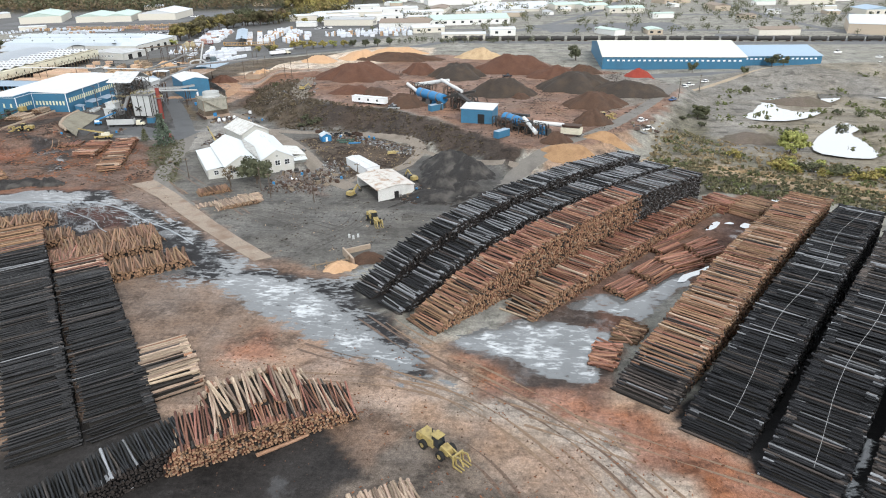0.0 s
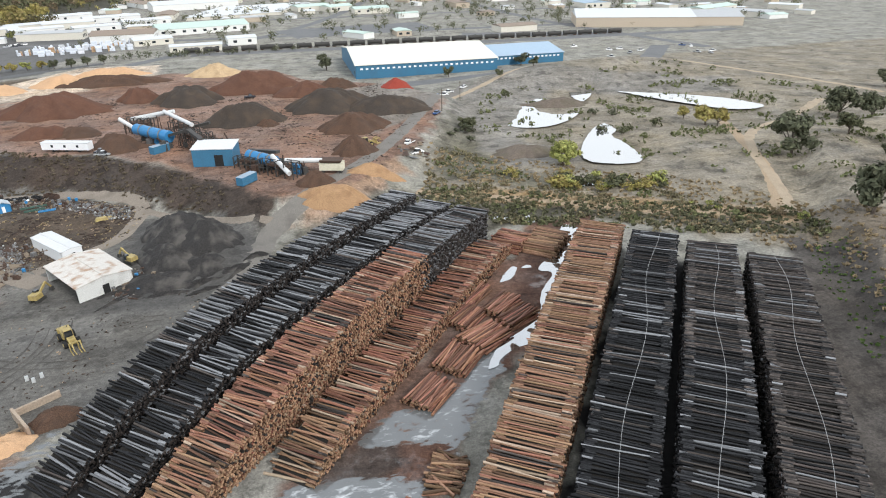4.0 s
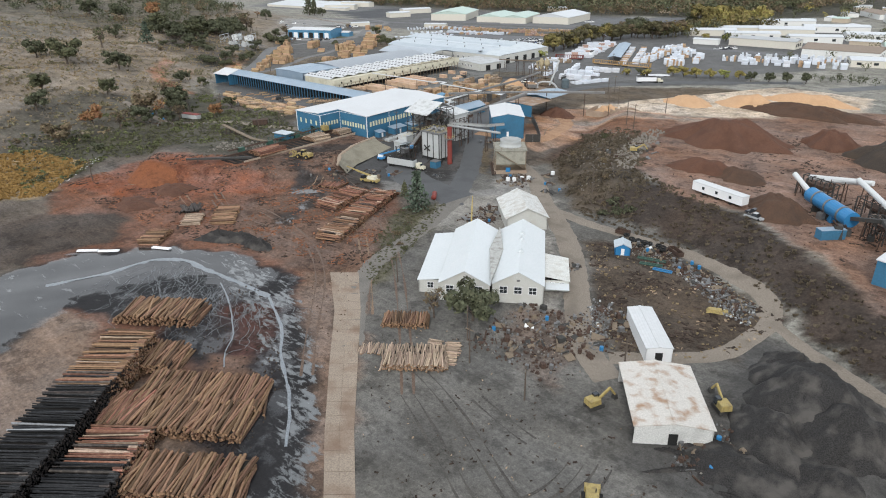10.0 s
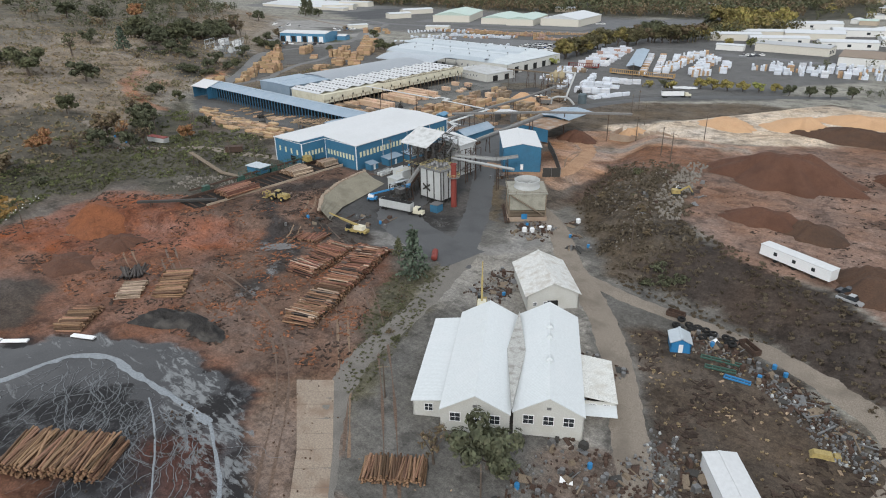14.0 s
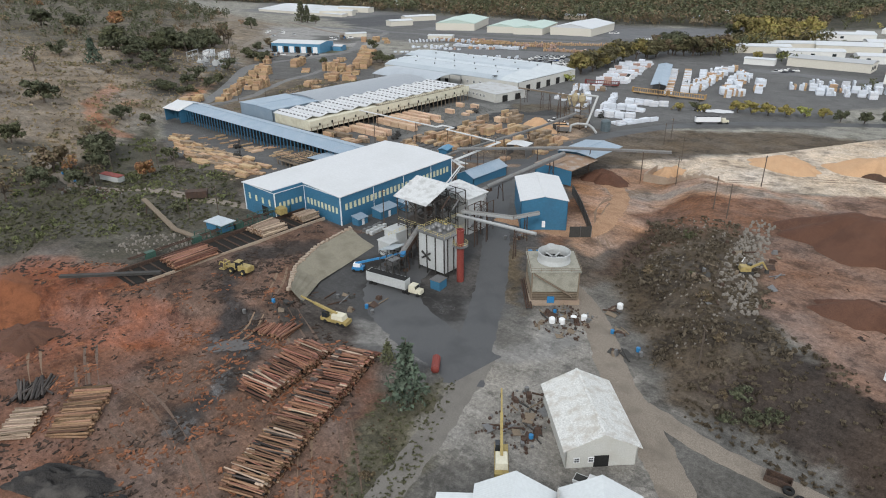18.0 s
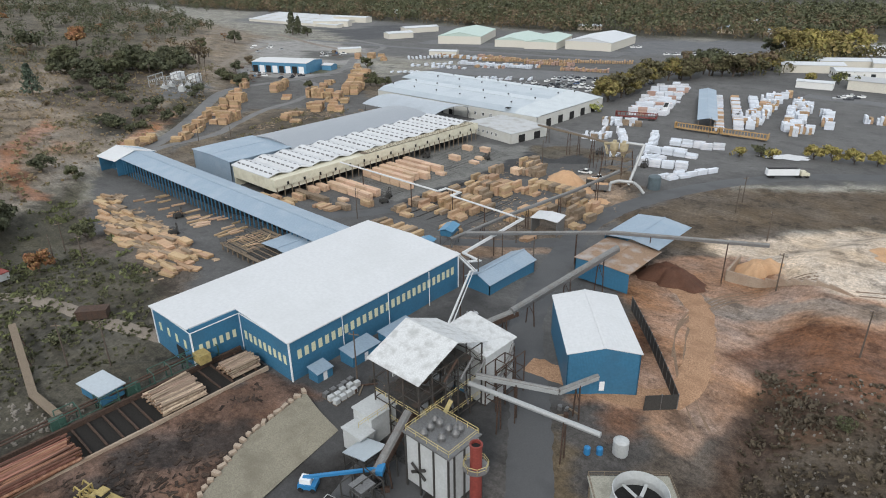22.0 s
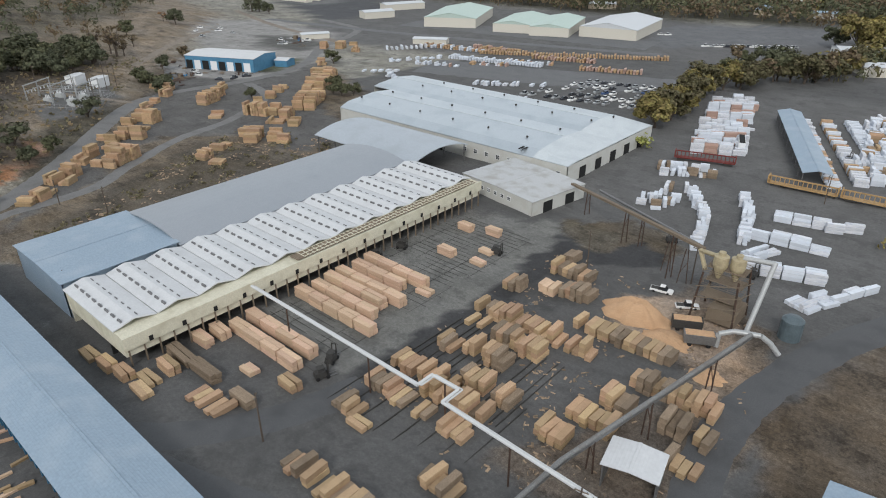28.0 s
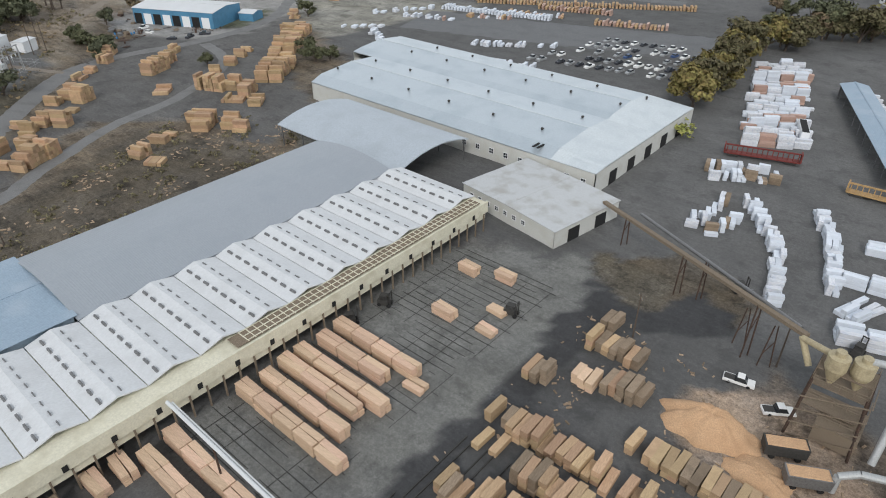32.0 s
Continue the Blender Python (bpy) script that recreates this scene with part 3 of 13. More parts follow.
    ((0.21, 0.2, 0.185), 0, 2.0, [(-187, 269), (-175, 272.5), (-161, 274), (-150, 287), (-148, 296), (-141, 296), (-137, 289), (-156, 268), (-168, 266), (-180, 265)]),
    ((0.13, 0.098, 0.06), 0, 1.5, [(-183, 322), (-177, 326), (-157, 298), (-157, 296), (-164, 301), (-172, 309)]),
    ((0.34, 0.185, 0.1), 0, 2.0, [(-175, 388), (-165, 361), (-160, 346), (-160, 336), (-167, 335), (-169, 347), (-172, 360), (-180, 383)]),
    ((0.165, 0.163, 0.15), 0, 1.0, [(-299, 487), (-298, 468), (-297, 453), (-295.5, 440), (-296, 428), (-296, 396), (-334, 396), (-334, 474), (-321, 480), (-309, 490)]),
    ((0.058, 0.058, 0.06), 0.2, 1.0, [(-298.5, 486), (-297.5, 468), (-296.5, 453), (-295, 440), (-295.5, 428), (-295, 396), (-288, 398), (-288, 470), (-268, 482), (-270, 491), (-279, 494), (-283, 480), (-291, 477)]),
    ((0.125, 0.105, 0.075), 0, 1.2, [(-302, 488), (-296, 484), (-290, 477), (-284, 479), (-281, 485), (-286, 493), (-295, 494), (-304, 493)]),
    ((0.34, 0.235, 0.15), 0, 2.0, [(-270, 460), (-268, 464), (-259, 469), (-252, 475), (-246, 475), (-241, 467), (-244, 455), (-250, 449), (-256, 449), (-263, 450)]),
    ((0.06, 0.045, 0.038), 0.15, 1.5, [(-232, 262), (-224, 270), (-218, 282), (-224, 290), (-230, 276), (-236, 268)]),
    ((0.25, 0.16, 0.1), 0, 3, [(-264, 368), (-246, 364), (-230, 384), (-228, 398), (-246, 394), (-258, 382)]),
    ((0.3, 0.21, 0.14), 0, 2.5, [(-250, 448), (-236, 440), (-232, 452), (-240, 462), (-252, 462)]),
    ((0.32, 0.21, 0.1), 0, 2, [(58, 236), (90, 220), (150, 190), (156, 198), (100, 228), (66, 244)]),
    ((0.13, 0.115, 0.085), 0, 5, [(-8, 190), (-2, 214), (8, 228), (40, 250), (66, 240), (62, 214), (30, 192), (6, 178)]),
    ((0.3, 0.185, 0.11), 0, 2.5, [(4, 226), (10, 236), (26, 250), (42, 268), (47, 262), (36, 248), (26, 238), (14, 229)]),
    ((0.135, 0.122, 0.085), 0, 4, [(62, 290), (56, 262), (76, 246), (96, 232), (110, 236), (84, 256), (80, 290), (88, 322), (80, 334)]),
    ((0.15, 0.078, 0.05), 0.1, 2.5, [(-12, 112), (30, 160), (75, 214), (94, 212), (80, 190), (24, 124), (18, 98), (-4, 102)]),
    ((0.07, 0.052, 0.044), 0.5, 2.0, [(-14, 112), (0, 122), (14, 134), (22, 128), (18, 104), (6, 100), (-4, 106)]),
    ((0.12, 0.06, 0.04), 0.32, 2.0, [(16, 122), (24, 124), (56, 166), (80, 196), (88, 208), (80, 212), (70, 200), (48, 166), (26, 142)]),
    # deck gaps: wet ground, with the shade between rows painted darker
    ((0.02, 0.019, 0.019), 0.2, 1.0, [(28, 94), (89, 186), (122, 164), (57, 66)]),
    ((0.02, 0.019, 0.019), 0.1, 1.0, [(-35, 131), (39, 217), (50, 208), (-24, 122)]),
]


# frothy run-off and painted sky glare over the yard: strength, softness, outline
FROTH_GLARE = [
    (0.46, 3.0, [(-184, 196), (-152, 196), (-131, 191), (-111, 179), (-96, 168), (-84, 160), (-86, 152), (-101, 161), (-118, 170), (-147, 182)]),
    (1.0, 3.0, [(-68, 142), (-53, 137), (-41, 125), (-28, 114), (-16, 105), (-21, 102), (-36, 108), (-52, 118), (-64, 127), (-80, 134)]),
    (0.5, 2.5, [(-96, 168), (-73, 150), (-57, 141), (-50, 140), (-45, 141), (-36, 159), (-33, 154), (-40, 137), (-28, 119), (-21, 115), (-18, 113), (-15, 104), (-24, 104), (-37, 113), (-55, 120), (-64, 125), (-66, 134), (-78, 133), (-90, 142), (-87, 150)]),
    (0.5, 3.0, [(-66, 134), (-81, 131), (-98, 136), (-90, 144)]),
    (0.45, 3.0, [(-20, 114), (-14, 104), (-10, 97), (-20, 96), (-34, 108)]),
    (1.0, 1.6, [(-13, 116), (-1, 123), (5, 125), (18, 123), (21, 120), (16, 108), (15, 102), (8, 104), (-1, 109), (-12, 113)]),
    (0.85, 1.6, [(11, 131), (17, 137), (24, 137), (32, 143), (39, 152), (48, 160), (44, 150), (33, 133), (27, 126), (22, 129)]),
    (0.8, 0.9, [(50, 77), (57, 87), (60, 92), (58, 92), (54, 86), (48, 78)]),
]


def build_ground():
    xs, ys = steps(-440, 150, 1.65, -2600, 2400), steps(48, 500, 1.65, -700, 3200)
    gx, gy = np.meshgrid(xs, ys)
    z = ground_z(gx, gy)
    wob = 1.0
    wx = gx + wob * (2.6 * wave(gx, gy, 9, 3) + 1.2 * wave(gx, gy, 3.1, 7))
    wy = gy + wob * (2.6 * wave(gy, gx, 8, 5) + 1.2 * wave(gy, gx, 3.3, 9))
    tint = np.empty(gx.shape + (3,))
    # default far ground, lightened to paint distance haze into its colour
    tint[:] = (0.24, 0.23, 0.2)
    wet = np.zeros(gx.shape)
    for colour, w, soft, poly in ZONES:
        k = ease(-0.6 * soft, 0.6 * soft, inside_distance(wx, wy, poly))
        colour = np.array(colour) * 0.74 + 0.26 * np.dot(colour, (0.3, 0.6, 0.1))
        tint = tint * (1 - k[..., None]) + np.array(colour) * k[..., None]
        k = ease(-1.2 * soft - 0.5, 1.2 * soft + 0.5, inside_distance(wx, wy, poly))
        wet = wet * (1 - k) + w * k
    froth_glare = np.zeros(gx.shape)
    for f, soft, poly in FROTH_GLARE:
        froth_glare = np.maximum(froth_glare, f * ease(-soft, soft, inside_distance(gx * 0.6 + wx * 0.4, gy * 0.6 + wy * 0.4, poly)))
    ny, nx = gx.shape
    me = bpy.data.meshes.new("ground")
    verts = np.stack([gx, gy, z], -1).reshape(-1, 3)
    idx = np.arange(nx * ny).reshape(ny, nx)
    quads = np.stack([idx[:-1, :-1], idx[:-1, 1:], idx[1:, 1:], idx[1:, :-1]], -1).reshape(-1, 4)
    me.vertices.add(len(verts))
    me.vertices.foreach_set("co", verts.ravel())
    me.loops.add(quads.size)
    me.loops.foreach_set("vertex_index", quads.ravel())
    me.polygons.add(len(quads))
    me.polygons.foreach_set("loop_start", np.arange(0, quads.size, 4))
    me.polygons.foreach_set("use_smooth", np.ones(len(quads), bool))
    me.update()
    at = me.attributes.new("earth", "FLOAT_COLOR", "POINT")
    at.data.foreach_set("color", np.concatenate([tint.reshape(-1, 3), wet.reshape(-1, 1)], 1).ravel())
    me.attributes.new("froth_glare", "FLOAT", "POINT").data.foreach_set("value", froth_glare.ravel())
    mat = bpy.data.materials.new("mixed_earth")
    mat.use_nodes = True
    n, l = mat.node_tree.nodes, mat.node_tree.links
    b = n["Principled BSDF"]
    a = n.new("ShaderNodeAttribute")
    a.attribute_name = "earth"
    co = n.new("ShaderNodeTexCoord")

    def tex(scale, detail, lo, hi, rough=0.6):
        t = n.new("ShaderNodeTexNoise")
        t.inputs["Scale"].default_value, t.inputs["Detail"].default_value, t.inputs["Roughness"].default_value = scale, detail, rough
        l.new(co.outputs["Object"], t.inputs["Vector"])
        r = n.new("ShaderNodeMapRange")
        r.inputs["From Min"].default_value, r.inputs["From Max"].default_value = 0.3, 0.7
        r.inputs["To Min"].default_value, r.inputs["To Max"].default_value = lo, hi
        l.new(t.outputs["Fac"], r.inputs["Value"])
        return t, r.outputs[0]

    def band(angle, across, along, lo, hi, cut=(0.35, 0.65)):
        """Streaks along one direction, as wheels and scrapers leave them."""
        mp = n.new("ShaderNodeMapping")
        mp.inputs["Rotation"].default_value = (0, 0, math.radians(-angle))
        mp.inputs["Scale"].default_value = (along, across, 0.3)
        l.new(co.outputs["Object"], mp.inputs["Vector"])
        t = n.new("ShaderNodeTexNoise")
        t.inputs["Scale"].default_value, t.inputs["Detail"].default_value, t.inputs["Roughness"].default_value = 1.0, 6, 0.65
        t.inputs["Distortion"].default_value = 0.5
        l.new(mp.outputs[0], t.inputs["Vector"])
        r = n.new("ShaderNodeMapRange")
        r.inputs["From Min"].default_value, r.inputs["From Max"].default_value = cut
        r.inputs["To Min"].default_value, r.inputs["To Max"].default_value = lo, hi
        l.new(t.outputs["Fac"], r.inputs["Value"])
        return r.outputs[0]

    def times(a, b):
        m = n.new("ShaderNodeMath")
        m.operation = "MULTIPLY"
        m.use_clamp = False
        l.new(a, m.inputs[0])
        l.new(b, m.inputs[1])
        return m.outputs[0]

    t1, fine = tex(1.1, 10, 0.42, 1.5, 0.8)
    t2, broad = tex(0.06, 9, 0.56, 1.4, 0.7)
    t4, stains = tex(0.13, 10, 0.0, 1.0, 0.72)
    crisp = n.new("ShaderNodeMapRange")
    crisp.inputs["From Min"].default_value, crisp.inputs["From Max"].default_value = 0.52, 0.6
    crisp.inputs["To Min"].default_value, crisp.inputs["To Max"].default_value = 1.08, 0.62
    l.new(t4.outputs["Fac"], crisp.inputs["Value"])
    t5, grit = tex(3.6, 5, 0.66, 1.34, 0.75)
    fine = times(fine, grit)
    tone = times(times(times(fine, broad), crisp.outputs[0]), times(band(50, 0.5, 0.05, 0.88, 1.1), band(128, 0.6, 0.06, 0.9, 1.08)))
    # asphalt (a neutral grey) is smoother than earth
    rgb = n.new("ShaderNodeSeparateColor")
    l.new(a.outputs["Color"], rgb.inputs[0])
    ratio = n.new("ShaderNodeMath")
    ratio.operation = "DIVIDE"
    l.new(rgb.outputs[2], ratio.inputs[0])
    l.new(rgb.outputs[0], ratio.inputs[1])
    loose = n.new("ShaderNodeMapRange")
    loose.inputs["From Min"].default_value, loose.inputs["From Max"].default_value = 0.98, 0.82
    loose.inputs["To Min"].default_value, loose.inputs["To Max"].default_value = 0.38, 1.0
    l.new(ratio.outputs[0], loose.inputs["Value"])
    mx = n.new("ShaderNodeMix")
    mx.data_type, mx.blend_type = "RGBA", "MULTIPLY"
    l.new(loose.outputs[0], mx.inputs[0])
    l.new(a.outputs["Color"], mx.inputs[6])
    l.new(tone, mx.inputs[7])
    # water lies over the wet parts, with foam drawn out on it
    t3, patches = tex(0.12, 10, -0.36, 0.36, 0.66)
    wm = n.new("ShaderNodeMath")
    l.new(a.outputs["Alpha"], wm.inputs[0])
    l.new(patches, wm.inputs[1])
    sheet = n.new("ShaderNodeMapRange")
    sheet.inputs["From Min"].default_value, sheet.inputs["From Max"].default_value = 0.42, 0.56
    l.new(wm.outputs[0], sheet.inputs["Value"])
    foam = times(sheet.outputs[0], band(45, 0.4, 0.12, 0.0, 0.35, (0.6, 0.68)))
    fx = n.new("ShaderNodeMix")
    fx.data_type = "RGBA"
    fx.inputs[7].default_value = (0.36, 0.375, 0.38, 1)
    l.new(foam, fx.inputs[0])
    # the ground's own hue drifts between rust and grey
    t6, drift = tex(0.045, 8, 0.0, 1.0, 0.68)
    hue = n.new("ShaderNodeHueSaturation")
    sat = n.new("ShaderNodeMapRange")
    sat.inputs["To Min"].default_value, sat.inputs["To Max"].default_value = 0.7, 1.3
    l.new(drift, sat.inputs["Value"])
    l.new(sat.outputs[0], hue.inputs["Saturation"])
    l.new(mx.outputs[2], hue.inputs["Color"])
    l.new(hue.outputs[0], fx.inputs[6])
    # froth and painted sky glare: a pale film with white threads along the flow, broken by islands
    fr = n.new("ShaderNodeAttribute")
    fr.attribute_name = "froth_glare"
    t7, isles = tex(0.14, 8, -0.34, 0.3, 0.62)
    threads = band(-38, 0.9, 0.34, -0.3, 0.3, (0.36, 0.64))
    film = n.new("ShaderNodeMath")
    l.new(fr.outputs["Fac"], film.inputs[0])
    both = n.new("ShaderNodeMath")
    l.new(isles, both.inputs[0])
    l.new(threads, both.inputs[1])
    l.new(both.outputs[0], film.inputs[1])
    cover = n.new("ShaderNodeMapRange")
    cover.inputs["From Min"].default_value, cover.inputs["From Max"].default_value = 0.4, 0.62
    l.new(film.outputs[0], cover.inputs["Value"])
    gate = n.new("ShaderNodeMapRange")
    gate.inputs["From Min"].default_value, gate.inputs["From Max"].default_value = 0.04, 0.3
    l.new(fr.outputs["Fac"], gate.inputs["Value"])
    cover = times(cover.outputs[0], gate.outputs[0])
    thick = n.new("ShaderNodeMapRange")
    thick.inputs["From Min"].default_value, thick.inputs["From Max"].default_value = 0.95, 1.4
    l.new(film.outputs[0], thick.inputs["Value"])
    pale = n.new("ShaderNodeMix")
    pale.data_type = "RGBA"
    pale.inputs[6].default_value, pale.inputs[7].default_value = (0.125, 0.13, 0.132, 1), (0.52, 0.54, 0.55, 1)
    l.new(thick.outputs[0], pale.inputs[0])
    fo = n.new("ShaderNodeMix")
    fo.data_type = "RGBA"
    l.new(cover, fo.inputs[0])
    l.new(fx.outputs[2], fo.inputs[6])
    l.new(pale.outputs[2], fo.inputs[7])
    l.new(fo.outputs[2], b.inputs["Base Color"])
    rr = n.new("ShaderNodeMapRange")
    rr.inputs["To Min"].default_value, rr.inputs["To Max"].default_value = 0.92, 0.05
    shine = n.new("ShaderNodeMath")
    shine.operation = "MAXIMUM"
    l.new(sheet.outputs[0], shine.inputs[0])
    l.new(cover, shine.inputs[1])
    l.new(shine.outputs[0], rr.inputs["Value"])
    l.new(rr.outputs[0], b.inputs["Roughness"])
    b.inputs["Specular IOR Level"].default_value = 0.5
    gl = n.new("ShaderNodeMapRange")
    gl.inputs["To Min"].default_value, gl.inputs["To Max"].default_value = 1.26, 1.5
    l.new(sheet.outputs[0], gl.inputs["Value"])
    silt = n.new("ShaderNodeMath")
    silt.operation = "MULTIPLY_ADD"
    silt.inputs[1].default_value = 0.6
    l.new(cover, silt.inputs[0])
    l.new(gl.outputs[0], silt.inputs[2])
    l.new(silt.outputs[0], b.inputs["IOR"])
    dry = n.new("ShaderNodeMapRange")
    dry.inputs["To Min"].default_value, dry.inputs["To Max"].default_value = 0.55, 0.03
    l.new(shine.outputs[0], dry.inputs["Value"])
    bu = n.new("ShaderNodeBump")
    bu.inputs["Distance"].default_value = 0.3
    l.new(dry.outputs[0], bu.inputs["Strength"])
    l.new(t1.outputs["Fac"], bu.inputs["Height"])
    l.new(bu.outputs[0], b.inputs["Normal"])
    me.materials.append(mat)
    tagged(new("ground", me), "bare red and grey earth yard with dry grass slopes", "ground", "", "structure")


build_ground()


def resample(line, d):
    pts = [Vector((*p, 0)) for p in line]
    # rounded by Chaikin's corner cutting
    for _ in range(3):
        cut = [pts[0]]
        for a, b in zip(pts, pts[1:]):
            cut += [a.lerp(b, 0.25), a.lerp(b, 0.75)]
        pts = cut + [pts[-1]]
    out, left = [pts[0]], d
    for a, b in zip(pts, pts[1:]):
        seg = (b - a).length
        while seg > 1e-6 and left <= seg:
            a = a.lerp(b, left / seg)
            out.append(a.copy())
            seg -= left
            left = d
        left -= seg
    return out + [pts[-1]]


def draped_road(name, label, line, width, mat, lift=0.07, ragged=0.5, category="road"):
    pts = resample(line, 2.5)
    sh = Shape()
    vs, cols = [], 7
    for i, p in enumerate(pts):
        d = (pts[min(i + 1, len(pts) - 1)] - pts[max(i - 1, 0)]).normalized()
        side = Vector((-d.y, d.x, 0))
        for c in range(cols):
            k = c / (cols - 1) - 0.5
            w = width + (random.uniform(-ragged, ragged) if c in (0, cols - 1) else 0)
            q = p + side * (k * w)
            vs.append((q.x, q.y, gz(q.x, q.y) + (lift if 0 < c < cols - 1 else -0.05)))
    sh.add(vs, [(i * cols + c, i * cols + c + 1, (i + 1) * cols + c + 1, (i + 1) * cols + c) for i in range(len(pts) - 1) for c in range(cols - 1)])
    me = sh.mesh(name, mat, smooth=True)
    return tagged(new(name, me), label, category, "", "structure")


draped_road("road", "cracked grey asphalt mill road", [(-149, 266), (-160, 285), (-172, 305), (-186, 325), (-200, 342), (-209, 355), (-220, 384), (-231, 415), (-232, 440), (-222, 478), (-203, 512), (-176, 537), (-120, 575)], 9.5, M_ASPHALT)
M_LANE = material("dusty_grey_lane", (0.175, 0.162, 0.145), 0.9, grain=0.25, size=0.8, stain=0.6, stain_size=5, stain_colour=(0.115, 0.105, 0.095))
draped_road("road", "dusty grey lane curving past the workshop", [(-108, 186), (-120, 197), (-129, 207), (-135, 217), (-138, 228), (-141, 243), (-147, 262), (-152, 276)], 6.5, M_LANE, 0.08, 0.9)
draped_road("road", "asphalt apron in front of the boiler house", [(-150, 272), (-166, 274), (-182, 278), (-194, 288), (-196, 300)], 16, M_ASPHALT, 0.1)
draped_road("road", "worn gravel lane past the workshop", [(-158, 318), (-142, 308), (-128, 290), (-113, 277), (-97, 260), (-82, 238), (-71, 221), (-60, 214)], 7.5, M_GRAVEL, 0.08)
draped_road("road", "pale gravel loop lane below the plateau", [(-118, 284), (-102, 280), (-80, 281), (-60, 275), (-46, 266), (-41, 257), (-43, 247), (-45, 237), (-54, 228), (-64, 221)], 5, M_GRAVEL, 0.1, 0.8)
draped_road("road", "narrow gravel track up the bank", [(-45, 259), (-35, 251), (-25, 244), (-16, 236.5), (-8, 231), (0, 229.5)], 3.2, M_GRAVEL, 0.1, 0.6)
draped_road("road", "grey haul road past the bark works", [(-14, 192), (-10, 198), (-6.5, 204), (-4.5, 212), (-3.5, 222), (0, 229), (7, 236), (17, 247), (29, 262), (40, 279), (54, 306), (67, 334), (86, 372), (110, 410)], 6.5, M_LANE, 0.1, 1.0)
draped_road("road", "tan dirt track along the embankment", [(46, 248), (78, 231), (147, 194), (170, 230), (182, 262), (200, 300)], 5, material("tan_track", (0.33, 0.25, 0.17), 0.95), 0.1, 0.8)
draped_road("road", "gravel lane across the scrub", [(-262, 292), (-285, 284), (-310, 278), (-345, 262), (-390, 262)], 5, M_GRAVEL, 0.08)
M_YARD_LANE = material("grey_yard_asphalt", (0.17, 0.168, 0.165), 0.85, grain=0.2, size=1.0, stain=0.6, stain_size=6, stain_colour=(0.12, 0.116, 0.11))
draped_road("road", "grey asphalt lane below the slope", [(-425, 346), (-438, 359), (-447, 371), (-457, 384), (-474, 402), (-503, 429), (-534, 456), (-548, 471), (-557, 487), (-557, 506), (-552, 522), (-552, 540), (-552, 560), (-562, 590), (-590, 622), (-611, 645), (-622, 679), (-650, 720), (-720, 730)], 8, M_YARD_LANE, 0.1, 0.7)
draped_road("road", "worn lane between the slope packs and the sheds", [(-436, 356), (-441, 370), (-444, 383), (-443, 396), (-446, 410), (-457, 422), (-465, 436), (-474, 450), (-479, 463), (-482, 480), (-492, 500), (-505, 520), (-520, 530), (-545, 535)], 6, M_YARD_LANE, 0.12, 0.7)
draped_road("road", "pale track to the substation", [(-548, 469), (-556, 460), (-566, 450), (-574, 440)], 4, M_GRAVEL, 0.12, 0.8)
draped_road("road", "pale dirt track climbing the slope", [(-622, 505), (-640, 522), (-655, 536), (-687, 567), (-717, 600), (-734, 627), (-770, 655)], 5, M_GRAVEL, 0.12, 1.0)
draped_road("road", "pale lane behind the blue truck workshop", [(-600, 655), (-640, 668), (-690, 672), (-760, 690), (-840, 716)], 7, M_GRAVEL, 0.14, 0.8)

M_TRACK = material("pale_dry_track", (0.36, 0.29, 0.21), 0.95, grain=0.25, size=1.0, stain=0.5, stain_size=4, stain_colour=(0.25, 0.2, 0.145))
draped_road("road", "pale footworn track up the eastern rise", [(152, 198), (158, 207), (167, 224), (176, 248), (191, 272), (217, 288), (248, 304), (268, 317)], 4.5, M_TRACK, 0.12, 1.2)
draped_road("road", "pale track round the pond basin", [(85, 372), (124, 405), (164, 425), (206, 432), (243, 426), (272, 408), (292, 382), (304, 347), (310, 320)], 4.5, M_TRACK, 0.12, 1.2)
M_HAUL = material("orange_tan_haul_way", (0.36, 0.22, 0.135), 0.95, grain=0.35, size=1.2, stain=0.6, stain_size=4, stain_colour=(0.24, 0.135, 0.08))
draped_road("road", "orange-tan haul way winding up the bark bank", [(-196, 338), (-182, 340), (-171, 343), (-166, 351), (-170, 366), (-175, 380), (-181, 394), (-196, 402)], 7, M_HAUL, 0.12, 1.2)
draped_road("road", "smooth asphalt lane between kiln rows and yard stacks", [(-352, 338), (-326, 346), (-306, 358), (-296, 376), (-291.5, 396)], 9, M_ASPHALT, 0.08)
draped_road("road", "asphalt lane below the yard stacks", [(-318, 350), (-296, 356), (-272, 364), (-252, 380), (-240, 392), (-230, 404)], 8, M_ASPHALT, 0.11)
M_RILL_THIN = material("thin_grey_rill", (0.13, 0.137, 0.145), 0.35, grain=0.3, size=1.5, bump=0.05)
M_RILL = material("foamy_rill", (0.22, 0.24, 0.26), 0.3, grain=0.3, size=1.5, bump=0.05)
draped_road("stream", "bright stream winding over black mud", [(-191, 152), (-188, 160), (-185, 167), (-186, 172), (-184, 180), (-178, 184), (-169, 184.6), (-160, 185.5), (-148, 187), (-141, 187)], 1.5, M_RILL, 0.09, 1.3, "water")
draped_road("stream", "thin pale stream running down the mud", [(-141, 187), (-132, 183), (-125, 180), (-118, 174), (-111, 170.4), (-101.5, 165), (-92, 157)], 0.7, M_RILL, 0.09, 0.5, "water")
draped_road("stream", "thin pale rill branching over black mud", [(-157, 183), (-151, 181), (-142, 177), (-135, 173), (-131, 171), (-127, 166), (-122, 163)], 0.35, M_RILL, 0.09, 0.3, "water")


